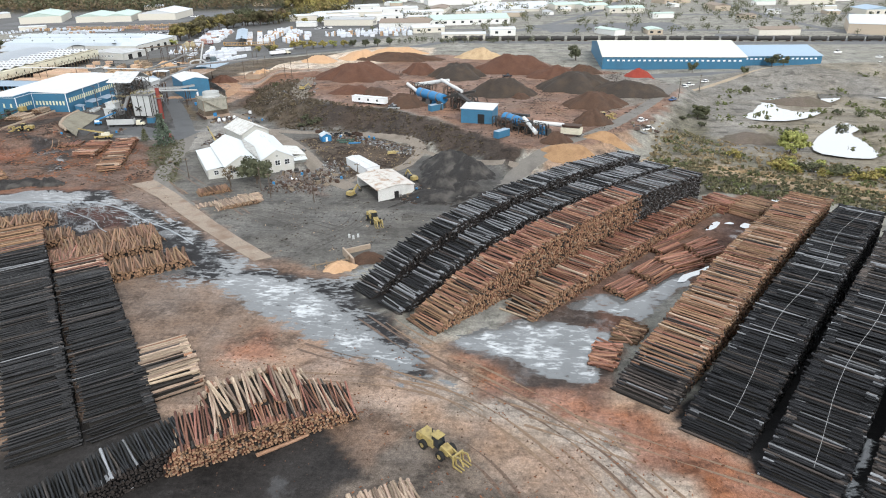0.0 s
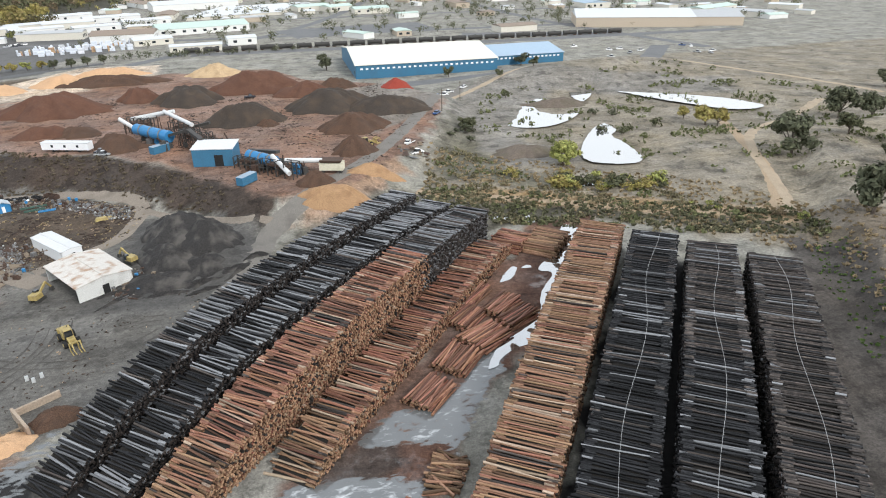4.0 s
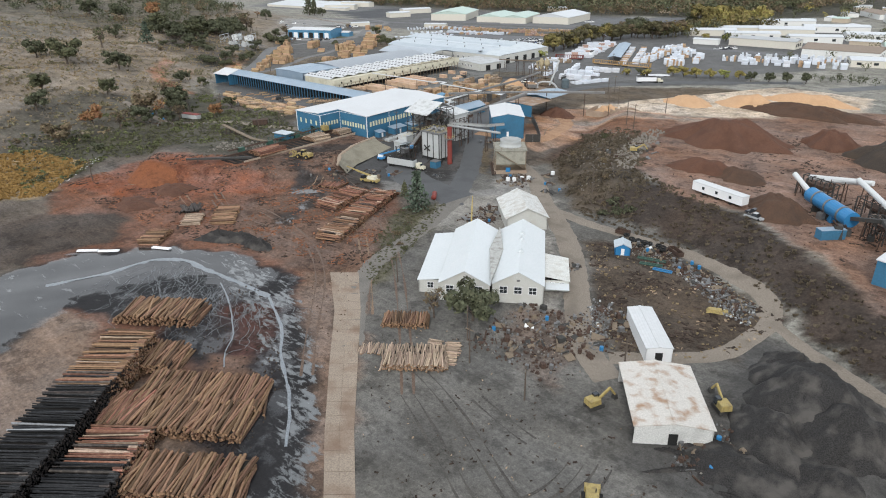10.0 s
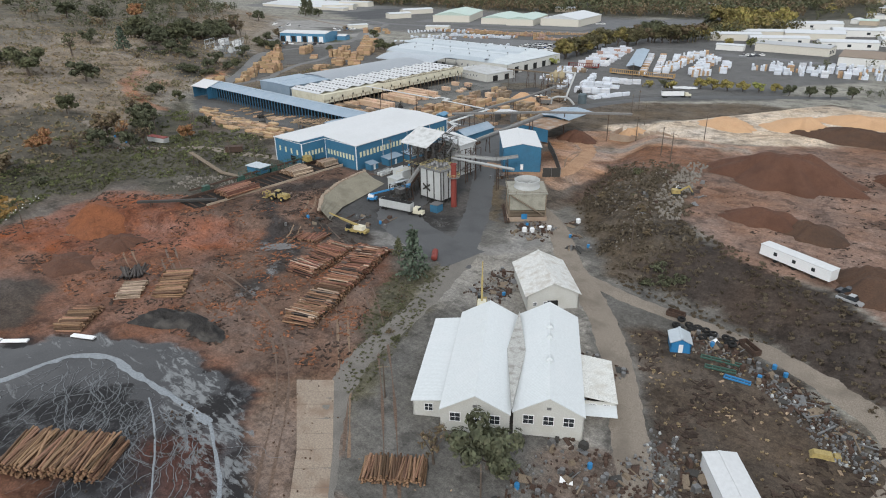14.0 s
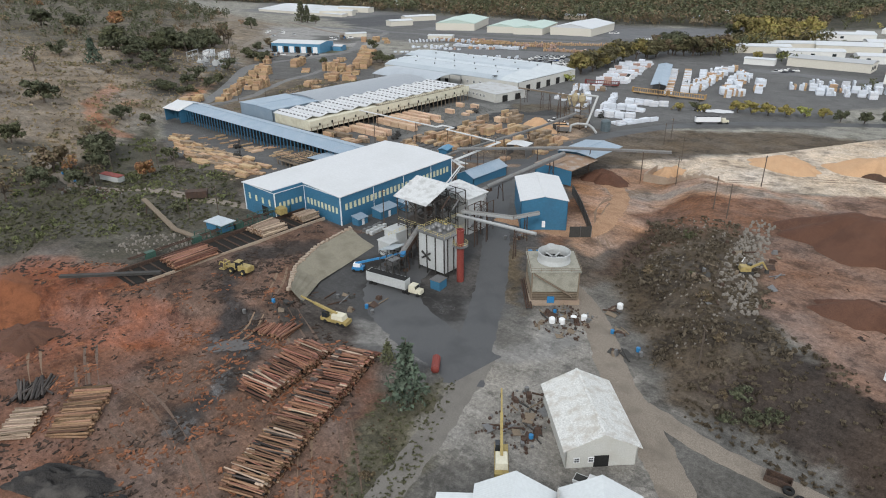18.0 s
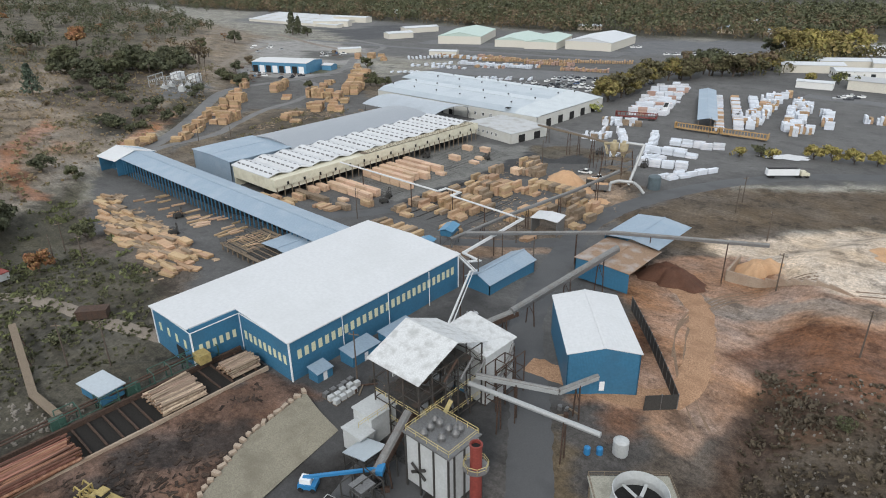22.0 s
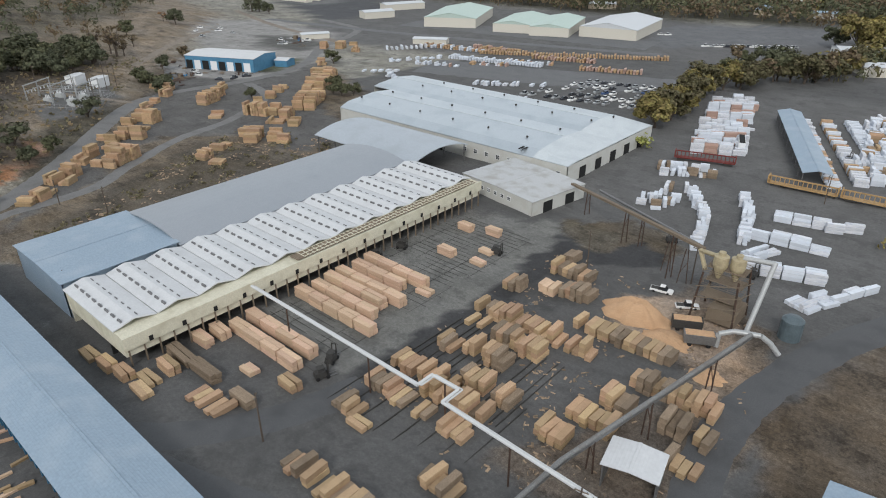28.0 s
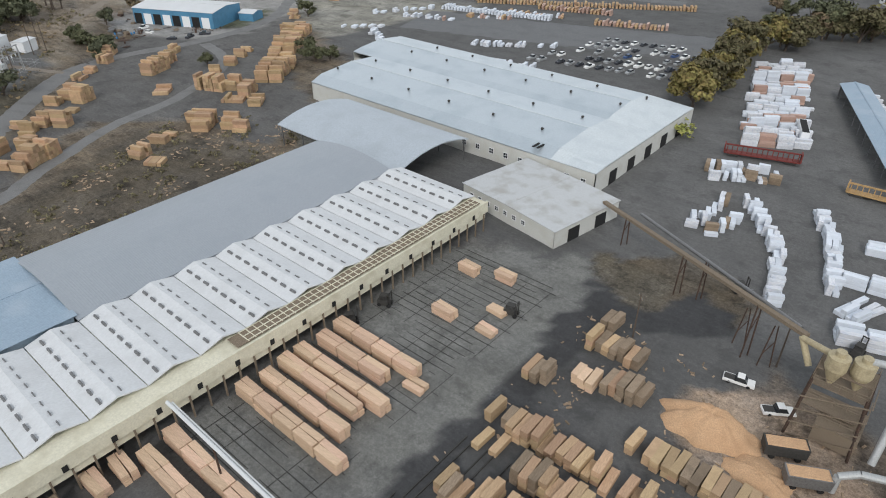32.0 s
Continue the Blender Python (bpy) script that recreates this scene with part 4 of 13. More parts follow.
def braided_rills(seed):
    """Hair-thin rills that fan out over the mud, part and join again."""
    r = random.Random(seed)
    sh = Shape()
    for k in range(130):
        u = r.random()
        x, y = -180 + 42 * u + r.gauss(0, 4), 183.5 + 3 * u - abs(r.gauss(0, 8))
        a, w = -0.75 + r.gauss(0, 0.35), r.choice((0.04, 0.05, 0.06, 0.09))
        vs = []
        for i in range(r.randrange(8, 26)):
            a += (-0.72 - a) * 0.12 + r.gauss(0, 0.35)
            x, y = x + 1.1 * math.cos(a), y + 1.1 * math.sin(a)
            z = gz(x, y) + 0.06
            q = w * r.uniform(0.4, 1.3)
            vs += [(x - q * math.sin(a), y + q * math.cos(a), z), (x + q * math.sin(a), y - q * math.cos(a), z)]
        sh.add(vs, [(2 * i, 2 * i + 1, 2 * i + 3, 2 * i + 2) for i in range(len(vs) // 2 - 1)])
    tagged(new("rills", sh.mesh("rills", M_RILL_THIN)), "hair-thin pale rills fanning over black mud", "water", "", "stuff")


braided_rills(77)


def tyre_tracks(label, lines, mat, copies, spread, seed):
    """Pairs of wheel marks pressed along the ways that the loaders take."""
    r = random.Random(seed)
    sh = Shape()
    for line in lines:
        for _ in range(copies):
            ph, off = r.uniform(0, 6.28), r.gauss(0, spread)
            pts = resample([(x + r.gauss(0, spread * 0.5), y + r.gauss(0, spread * 0.5)) for x, y in line], 2.2)
            a, b = sorted((int(r.random() * len(pts)), int(r.random() * len(pts))))
            pts = pts[a:max(b, a + 8)]
            for side in (-1.2, 1.2):
                vs = []
                for i, p in enumerate(pts):
                    d = pts[min(i + 1, len(pts) - 1)] - pts[max(i - 1, 0)]
                    if d.length < 1e-6:
                        d = Vector((1, 0, 0))
                    d.normalize()
                    n = Vector((-d.y, d.x, 0))
                    w = 0.2 + 0.12 * math.sin(i * 0.7 + ph)
                    for k in (-1, 1):
                        q = p + n * (off + side + k * w)
                        vs.append((q.x, q.y, gz(q.x, q.y) + 0.05))
                sh.add(vs, [(2 * i, 2 * i + 2, 2 * i + 3, 2 * i + 1) for i in range(len(pts) - 1)])
    tagged(new("tyre_marks", sh.mesh("tyre_marks", mat)), label, "ground", "", "stuff")


M_MUD = material("pressed_wet_mud", (0.12, 0.08, 0.058), 0.6, grain=0.4, size=1.5, stain=0.5, stain_size=3, stain_colour=(0.13, 0.085, 0.06))
M_PALE_MUD = material("dry_pressed_clay", (0.21, 0.145, 0.1), 0.9, grain=0.3, size=1.5, stain=0.5, stain_size=4, stain_colour=(0.16, 0.11, 0.08))
M_GREY_MUD = material("pressed_grey_earth", (0.07, 0.064, 0.058), 0.85, grain=0.4, size=1.5, stain=0.5, stain_size=4, stain_colour=(0.12, 0.11, 0.095))
YARD_WAYS = [[(-60, 145), (-110, 182), (-146, 215), (-185, 222), (-222, 228), (-262, 210)], [(-146, 215), (-190, 208), (-230, 216), (-262, 232)], [(-60, 140), (-95, 180), (-150, 232), (-192, 256), (-232, 262)], [(-200, 190), (-205, 220), (-200, 250), (-225, 275)]]
FRONT_WAYS = [[(-60, 110), (-30, 104), (0, 96), (30, 84), (60, 70)], [(-45, 130), (-20, 106), (10, 84), (30, 60)], [(-50, 96), (-20, 88), (0, 76), (10, 58)]]
tyre_tracks("dark wheel marks over the red log yard", YARD_WAYS, M_MUD, 2, 5, 1)
tyre_tracks("pale wheel marks over the red log yard", YARD_WAYS, M_PALE_MUD, 1, 6, 2)
tyre_tracks("wheel marks on the earth before the decks", FRONT_WAYS, M_PALE_MUD, 2, 5, 3)
tyre_tracks("dark wheel marks before the decks", FRONT_WAYS, M_MUD, 1, 5, 4)
tyre_tracks("wheel marks on the grey yard", [[(-110, 190), (-80, 180), (-50, 168), (-30, 170), (-15, 190)], [(-100, 200), (-70, 190), (-45, 185), (-25, 180)], [(-62, 160), (-50, 175), (-55, 195)]], M_GREY_MUD, 2, 4, 5)
tyre_tracks("wheel marks on the bark yard", [[(46, 270), (10, 300), (-30, 310), (-70, 325)], [(60, 320), (10, 330), (-40, 350), (-60, 380)], [(40, 262), (20, 290), (10, 330), (0, 380)]], M_PALE_MUD, 2, 5, 6)
tyre_tracks("wheel marks on the sawdust haul way", [[(-150, 335), (-166, 352), (-180, 384), (-172, 410), (-140, 420)], [(-180, 400), (-120, 430), (-90, 450)]], M_PALE_MUD, 2, 3, 7)


# ---- logs ----
M_BARK_DARK = material("wet_black_bark", (0.008, 0.008, 0.009), 0.42, grain=0.6, size=0.3, stain=0.4, stain_size=0.7, stain_colour=(0.04, 0.041, 0.044), per_object=0.85, spec=0.22)
M_BARK_GREY = material("weathered_grey_log", (0.034, 0.028, 0.025), 0.6, grain=0.5, size=0.35, stain=0.55, stain_size=0.8, stain_colour=(0.13, 0.105, 0.092), per_object=0.75, hue=0.012)
M_BARK_BROWN = material("red_brown_log", (0.17, 0.078, 0.05), 0.6, grain=0.5, size=0.35, stain=0.55, stain_size=0.8, stain_colour=(0.35, 0.2, 0.142), per_object=0.65, hue=0.012)
M_BARK_TAN = material("dry_tan_log", (0.18, 0.105, 0.064), 0.8, grain=0.5, size=0.35, stain=0.5, stain_size=0.8, stain_colour=(0.27, 0.17, 0.115), per_object=0.6, hue=0.012)
M_BARK_PALE = material("peeled_pale_log", (0.36, 0.275, 0.205), 0.75, grain=0.4, size=0.4, stain=0.6, stain_size=0.8, stain_colour=(0.13, 0.075, 0.052), per_object=0.45, hue=0.01)
# pale grey bark colour paints the sky's glint on wet logs
M_BARK_PAINTED_SHEEN = material("painted_sheen_log", (0.19, 0.195, 0.205), 0.35, grain=0.5, size=0.3, stain=0.5, stain_size=0.8, stain_colour=(0.04, 0.04, 0.042), per_object=0.5, spec=0.5)
M_CUT = material("sawn_log_end", (0.25, 0.155, 0.095), 0.85, grain=0.4, size=0.3, per_object=0.4)
M_CUT_DARK = material("dark_sawn_log_end", (0.026, 0.021, 0.019), 0.8, grain=0.5, size=0.3, per_object=0.5)
CUT_OF = {M_BARK_DARK: M_CUT_DARK, M_BARK_PAINTED_SHEEN: M_CUT_DARK, M_BARK_GREY: M_CUT_DARK}
LOG_MESHES = {}


def log_mesh(mat, k):
    """A tapered, slightly bent log one metre long and one metre thick, lying along x."""
    if (mat, k) not in LOG_MESHES:
        rnd = random.Random(k + 11)
        sh, n = Shape(), 7
        rings = 4
        bend = [(rnd.uniform(-0.1, 0.1), rnd.uniform(-0.1, 0.1)) for _ in range(rings)]
        vs = []
        for i in range(rings):
            q = 0.54 - 0.1 * i / (rings - 1)
            for j in range(n):
                a = j * 2 * math.pi / n + 0.2 * k
                qq = q * (1 + rnd.uniform(-0.08, 0.08))
                vs.append((i / (rings - 1) - 0.5, bend[i][0] + qq * math.cos(a), bend[i][1] + qq * math.sin(a)))
        sh.add(vs, [(i * n + j, (i + 1) * n + j, (i + 1) * n + (j + 1) % n, i * n + (j + 1) % n) for i in range(rings - 1) for j in range(n)])
        sh.add([vs[j] for j in range(n)], [tuple(range(n))], 1)
        sh.add([vs[(rings - 1) * n + j] for j in range(n)], [tuple(reversed(range(n)))], 1)
        LOG_MESHES[mat, k] = sh.mesh("log", mat, CUT_OF.get(mat, M_CUT), smooth=True)
    return LOG_MESHES[mat, k]


def join_log(store, mat, at, turn, length, thick, tilt=0.0):
    """Adds a log to the joined rest of its pile."""
    me = log_mesh(mat, random.randrange(5))
    m = Matrix.Translation(at) @ Euler((random.uniform(0, 6.28), tilt, turn + (math.pi if random.random() < 0.5 else 0))).to_matrix().to_4x4() @ Matrix.Diagonal((length, thick, thick, 1))
    sh = store.setdefault(mat, Shape())
    k = len(sh.v)
    sh.v.extend(tuple(m @ v.co) for v in me.vertices)
    for p in me.polygons:
        sh.f.append(tuple(k + i for i in p.vertices))
        sh.m.append(p.material_index)


def put_joined(store, root):
    for mat, sh in store.items():
        part("log_layer", sh, [mat, CUT_OF.get(mat, M_CUT)], root, "closely stacked logs", kind="stuff")


def one_log(parent, mat, at, turn, length, thick, tilt=0.0):
    ob = new("log", log_mesh(mat, random.randrange(5)))
    ob.parent = parent
    ob.location = at
    ob.rotation_euler = (random.uniform(0, 6.28), tilt, turn + (math.pi if random.random() < 0.5 else 0))
    ob.scale = (length, thick, thick)
    return ob


def height_on(profile, s):
    for (a, za), (b, zb) in zip(profile, profile[1:]):
        if a <= s <= b:
            return za + (zb - za) * ease(0, 1, (s - a) / (b - a)) * 0.5 + (zb - za) * (s - a) / (b - a) * 0.5
    return 0.0


def log_deck(label, corner, along, length, width, profile, mats, thick=0.5, spread=0.6, yaw=2.0, ends=("right",), group="log decks", step=1.0, single=110):
    """Logs lying across a long heap. corner: the near left corner on the ground; along: degrees from x; profile: (distance, height);
    mats: a function of the distance that gives the bark."""
    a = math.radians(along)
    d, nrm = Vector((math.cos(a), math.sin(a), 0)), Vector((math.sin(a), -math.cos(a), 0))
    o = Vector((corner[0], corner[1], 0))
    mid = o + d * (length / 2) + nrm * (width / 2)
    root = thing("log_deck", label, "log pile", (mid.x, mid.y, gz(mid.x, mid.y)), a, group)
    # in the deck's own axes: x along, y to the left
    base = root.location.z

    def foot(s, across):
        q = o + d * s + nrm * across
        return gz(q.x, q.y) - base

    turn = -math.pi / 2
    s, logs, rest, slim = 0.15, 0, {}, 0.76 * thick
    while s < length:
        t = slim * random.uniform(0.68, 1.3)
        h = height_on(profile, s)
        lie = random.gauss(0, yaw)
        at = (s - length / 2, random.uniform(-spread, spread) / 2, foot(s, width / 2) + max(h - t * 0.45, t * 0.4) + random.uniform(-0.3, 0.14))
        how = (mats(s), at, turn + math.radians(lie), width - random.uniform(0, 2 * spread), t, random.gauss(0, 0.006))
        if logs < single:
            one_log(root, *how)
        else:
            join_log(rest, *how)
        slope = abs(height_on(profile, s + 0.5) - h) / 0.5
        s += t * 1.34 * step / math.sqrt(1 + slope * slope)
        logs += 1
    put_joined(rest, root)
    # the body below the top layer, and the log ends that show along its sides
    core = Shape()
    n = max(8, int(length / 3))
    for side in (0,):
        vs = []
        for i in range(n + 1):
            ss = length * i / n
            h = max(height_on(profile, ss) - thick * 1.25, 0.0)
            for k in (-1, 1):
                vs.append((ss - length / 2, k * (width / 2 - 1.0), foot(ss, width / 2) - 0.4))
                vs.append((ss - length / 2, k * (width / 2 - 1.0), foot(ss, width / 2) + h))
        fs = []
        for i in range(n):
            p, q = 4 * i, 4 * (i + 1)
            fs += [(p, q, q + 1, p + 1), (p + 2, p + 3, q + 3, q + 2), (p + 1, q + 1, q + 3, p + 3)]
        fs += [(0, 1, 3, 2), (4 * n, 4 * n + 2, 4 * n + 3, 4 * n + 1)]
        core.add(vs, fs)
    # near-black filler: the shade between logs is put into its colour
    part("core", core, M_CORE, root, "near-black filler painted as shade inside the stack")
    for side in ends:
        k = -1 if side == "right" else 1
        stubs = {}
        row, zz = 0, 0.0
        top = max(z for _, z in profile)
        while zz < top:
            s = thick * (0.5 if row % 2 else 1.0) * 0.5
            while s < length:
                if height_on(profile, s) > zz + thick * 0.7:
                    mat = mats(s)
                    y = k * (width / 2 - random.uniform(0.0, 0.55 * spread + 0.1))
                    z = foot(s, width / 2 - k * width / 2) + zz + thick * 0.5 + random.uniform(-0.05, 0.05)
                    r = thick * random.uniform(0.38, 0.52)
                    x = s - length / 2 + random.uniform(-0.1, 0.1)
                    stubs.setdefault(mat, Shape()).rod((x, y - k * 1.6, z), (x, y, z), r, 6, cap_mi=1, open_back=True)
                s += thick
            zz += thick * 0.87
            row += 1
        for mat, sh in stubs.items():
            part("log_end", sh, [mat, CUT_OF.get(mat, M_CUT)], root, "stacked sawn log ends", kind="stuff")
    return root


def heap(label, at, along, length, rows, log_len, mat, thick=0.5, yaw=6.0, layers=4, group="small log piles"):
    """A low pile: a few rows of logs side by side, rounded at the ends."""
    a = math.radians(along)
    root = thing("log_pile", label, "log pile", (at[0], at[1], gz(*at)), a, group)
    rest = {}
    for r in range(rows):
        y0 = (r - (rows - 1) / 2) * (log_len + 0.7)
        for layer in range(layers):
            inset = 0.5 * thick * layer * 1.4
            s = -length / 2 + inset
            while s < length / 2 - inset:
                if layer >= layers - 2 or s < -length / 2 + inset + thick * 1.5 or s > length / 2 - inset - thick * 1.5 or r == 0:
                    t = thick * random.uniform(0.75, 1.25)
                    how = (mat, (s, y0 + random.uniform(-0.5, 0.5), thick * 0.45 + layer * thick * 0.85 + random.uniform(-0.05, 0.08)), math.pi / 2 + math.radians(random.gauss(0, yaw)), log_len * random.uniform(0.9, 1.03), t, random.gauss(0, 0.012))
                    if layer == layers - 1:
                        one_log(root, *how)
                    else:
                        join_log(rest, *how)
                s += thick * 0.97
    put_joined(rest, root)
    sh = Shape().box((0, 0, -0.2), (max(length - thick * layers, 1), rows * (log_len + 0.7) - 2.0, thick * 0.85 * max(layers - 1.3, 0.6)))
    # filler block coloured near black for the shade between the logs
    part("core", sh, M_CORE, root, "near-black filler painted as shade inside the stack")
    return root


A_PROFILE = [(0, 0.4), (7, 3.6), (15, 7.2), (30, 11.2), (50, 13.2), (78, 13.6), (100, 12.6), (114, 11.0)]
B_PROFILE = [(0, 0.5), (4, 2.2), (15, 5.0), (35, 8.0), (60, 9.3), (95, 8.8), (112, 7.6)]


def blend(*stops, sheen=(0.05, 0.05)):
    """Bark by distance: (up to, material), mixed at random round each limit; sheen: the share of logs with painted
    highlights at both ends.
    """
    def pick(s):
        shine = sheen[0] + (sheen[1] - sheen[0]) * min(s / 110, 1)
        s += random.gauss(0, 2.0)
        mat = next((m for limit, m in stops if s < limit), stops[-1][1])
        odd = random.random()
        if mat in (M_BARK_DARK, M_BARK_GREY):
            return M_BARK_PAINTED_SHEEN if odd < shine else M_BARK_GREY if odd < shine + 0.1 else M_BARK_DARK if odd < shine + 0.28 else mat
        # the pale share likewise puts highlights into the brown decks
        return M_BARK_PALE if odd < 0.1 else M_BARK_GREY if odd < 0.2 else M_BARK_BROWN if odd < 0.35 else mat
    return pick


dA = 49.5
nA = Vector((math.sin(math.radians(dA)), -math.cos(math.radians(dA))))
for i, (mats, lab) in enumerate([
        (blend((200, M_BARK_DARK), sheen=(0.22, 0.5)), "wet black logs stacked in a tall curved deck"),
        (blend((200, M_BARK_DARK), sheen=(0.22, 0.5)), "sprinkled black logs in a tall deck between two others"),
        (blend((16, M_BARK_TAN), (78, M_BARK_BROWN), (200, M_BARK_GREY), sheen=(0.1, 0.5)), "tall deck of red-brown logs with pale sawn ends"), ]):
    c = Vector((-41.0, 136.0)) + nA * (10.6 * i)
    log_deck(lab, c, dA, 114, (9.0, 9.0, 10.0)[i], [(s, h * (1.0, 0.89, 0.88)[i]) for s, h in A_PROFILE], mats, 0.5, 1.0, 3.5, ("right", "left") if i == 2 else ("right",))
log_deck("low deck of reddish logs beside the tall stack", (-3.5, 129), 51.2, 92, 9.2, [(0, 0.6), (3, 3.0), (12, 4.2), (60, 4.6), (84, 4.6), (92, 2.5)], blend((12, M_BARK_TAN), (104, M_BARK_BROWN)), 0.52, 1.0, 4.0, ("right",))
dB = 56.3
nB = Vector((math.sin(math.radians(dB)), -math.cos(math.radians(dB))))
for i, (mats, lab) in enumerate([
        (blend((10, M_BARK_GREY), (300, M_BARK_TAN)), "long deck of dry tan and brown logs"),
        (blend((300, M_BARK_DARK)), "long deck of black wet logs with a sprinkler line"),
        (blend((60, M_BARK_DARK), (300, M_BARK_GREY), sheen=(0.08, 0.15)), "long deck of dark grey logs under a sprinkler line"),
        (blend((8, M_BARK_DARK), (300, M_BARK_GREY)), "outer deck of weathered dark logs"), ]):
    c = Vector((18.0, 101.0)) + nB * (13.6 * i) - Vector((math.cos(math.radians(dB)), math.sin(math.radians(dB)))) * (2.5 * i)
    log_deck(lab, c, dB, 112, 11.7, B_PROFILE, mats, 0.46, 1.1, 2.0, ("left", "right"))

dL = 129.3
log_deck("long deck of wet black logs with a sprinkler hose", (-80.5, 69.5), dL, 104, 11.4, [(0, 0.6), (3, 3.0), (20, 5.2), (60, 6.0), (104, 5.5)], blend((86, M_BARK_DARK), (300, M_BARK_TAN), sheen=(0.01, 0.01)), 0.46, 0.9, 1.4, ("right",))
log_deck("deck of dark and grey-brown logs beside a wet gap", (-71.2, 76.7), dL, 76, 12.0, [(0, 0.6), (2, 3.0), (20, 4.6), (60, 4.6), (76, 3.5)], blend((66, M_BARK_DARK), (300, M_BARK_BROWN), sheen=(0.01, 0.01)), 0.5, 1.0, 2.0, ("right",))
log_deck("short stack of pale thick logs", (-66.5, 88.0), dL, 15.5, 10.5, [(0, 0.6), (2, 3.4), (10, 4.2), (15.5, 3.6)], blend((300, M_BARK_PALE)), 0.75, 0.8, 2.0, ("right",))
log_deck("stack of large pale logs above the others", (-56, 87.2), 37, 19, 11.5, [(0, 3.6), (3, 6.0), (12, 5.6), (19, 2.6)], blend((300, M_BARK_PALE)), 0.72, 1.2, 5.0, ("left",))
log_deck("stack of brown logs showing their sawn ends", (-59.5, 80.0), 32, 32, 11.0, [(0, 2.0), (3, 4.6), (16, 5.0), (26, 4.0), (32, 1.2)], blend((300, M_BARK_BROWN)), 0.5, 1.0, 4.0, ("right",))
log_deck("diagonal row of black logs at the yard's edge", (-76, 61.0), 46, 27, 8.4, [(0, 0.6), (3, 2.4), (20, 4.2), (27, 4.6)], blend((300, M_BARK_DARK)), 0.55, 0.6, 2.5, ("right",))
heap("small pile of tan logs at the edge of the yard", (-20, 68), 30, 15, 1, 6.5, M_BARK_PALE, 0.5, 6, 3)
# the tan piles behind
for (x, y), ln, lab, mat in (((-152, 165), 20, "pile of tan logs beside the wet ground", M_BARK_TAN), ((-136.5, 153), 18, "pile of light brown logs with cut ends", M_BARK_TAN), ((-116, 155), 26, "wide pile of light brown logs", M_BARK_TAN), ((-113, 147.5), 30, "wide pile of tan logs, some crossed", M_BARK_TAN), ((-100, 139), 29, "wide pile of brown logs in front", M_BARK_TAN), ((-126, 139), 20, "pile of dark brown logs with rough ends", M_BARK_BROWN)):
    heap(lab, (x, y), 36, ln, 1, 9.5, mat, 0.5, 6, 6)
# the double pile near the mill
log_deck("row of brown logs stacked near the mill", (-183, 234), 99, 21, 9.5, [(0, 0.6), (2, 2.2), (18, 2.6), (21, 0.8)], blend((300, M_BARK_BROWN)), 0.5, 1.4, 3.5, ("right", "left"))
log_deck("row of grey-brown logs with pale ends", (-161, 217), 112, 45, 9.0, [(0, 0.6), (2, 2.4), (42, 2.6), (45, 0.8)], blend((18, M_BARK_TAN), (300, M_BARK_BROWN)), 0.5, 1.6, 3.5, ("right", "left"))
heap("loose handful of brown logs", (-196, 253), 20, 9, 1, 7, M_BARK_BROWN, 0.45, 9, 2)
heap("small pile of yellow-tan logs", (-204, 201), 140, 9, 1, 6, M_BARK_PALE, 0.45, 5, 3)
heap("small pile of tan logs on red earth", (-199, 210), 140, 15, 1, 7.5, M_BARK_TAN, 0.5, 5, 3)
heap("few dark logs dropped on red earth", (-214, 206), 60, 6, 1, 8, M_BARK_GREY, 0.5, 16, 2)
heap("small pile of orange logs by the wet ground", (-199, 186), 130, 11, 1, 6.5, M_BARK_TAN, 0.45, 6, 4)
heap("neat pile of tan posts", (-106.5, 201.5), 38, 11, 1, 5.5, M_BARK_TAN, 0.4, 5, 4)
heap("row of grey posts on dark earth", (-100, 191.5), 38, 22, 1, 4.5, M_BARK_PALE, 0.36, 8, 1)
heap("pile of grey-tan posts below the workshop", (-93, 190.5), 38, 14, 1, 5.0, M_BARK_PALE, 0.4, 6, 4)
heap("row of short grey posts", (-92, 198), 120, 9, 2, 3.4, M_BARK_PALE, 0.36, 5, 1)
# loose bundles in the gap between the decks
for x, y, a, ln, w in ((43, 174.5, -41, 11, 7), (49, 168, -53, 10, 6), (50.5, 162, -58, 9.5, 6), (41.5, 156.5, -57, 10, 8), (39.5, 165, -49, 9, 7), (33.5, 150, -42, 9, 8), (26, 141, -46, 9, 7)):
    heap("fanned bundle of reddish logs lying in the gap", (x, y), a, w, 1, ln, M_BARK_BROWN, 0.5, 4, 4)
heap("tan logs stacked behind the low deck", (62.5, 199.5), 48, 11, 1, 9, M_BARK_BROWN, 0.55, 4, 6)
heap("tan logs at the far end of the gap", (71.6, 196.8), 50, 15, 1, 9.5, M_BARK_TAN, 0.6, 4, 5)
heap("broken logs tipped beside the deck", (18, 112), 75, 9, 1, 5.5, M_BARK_BROWN, 0.55, 18, 2)
heap("broken tan logs tipped beside the deck", (24, 121), 60, 8, 1, 6, M_BARK_TAN, 0.5, 16, 2)
for x, y, a, ln in ((33, 93.5, -25, 6.5), (47, 85, -32, 12), (-38, 80, 40, 9), (-36, 84, 35, 8)):
    r = thing("loose_log", "single log lying loose on the ground", "log", (x, y, gz(x, y) + 0.3), math.radians(a), "loose logs", data=log_mesh(M_BARK_TAN, 1))
    r.scale = (ln, 0.7, 0.7)

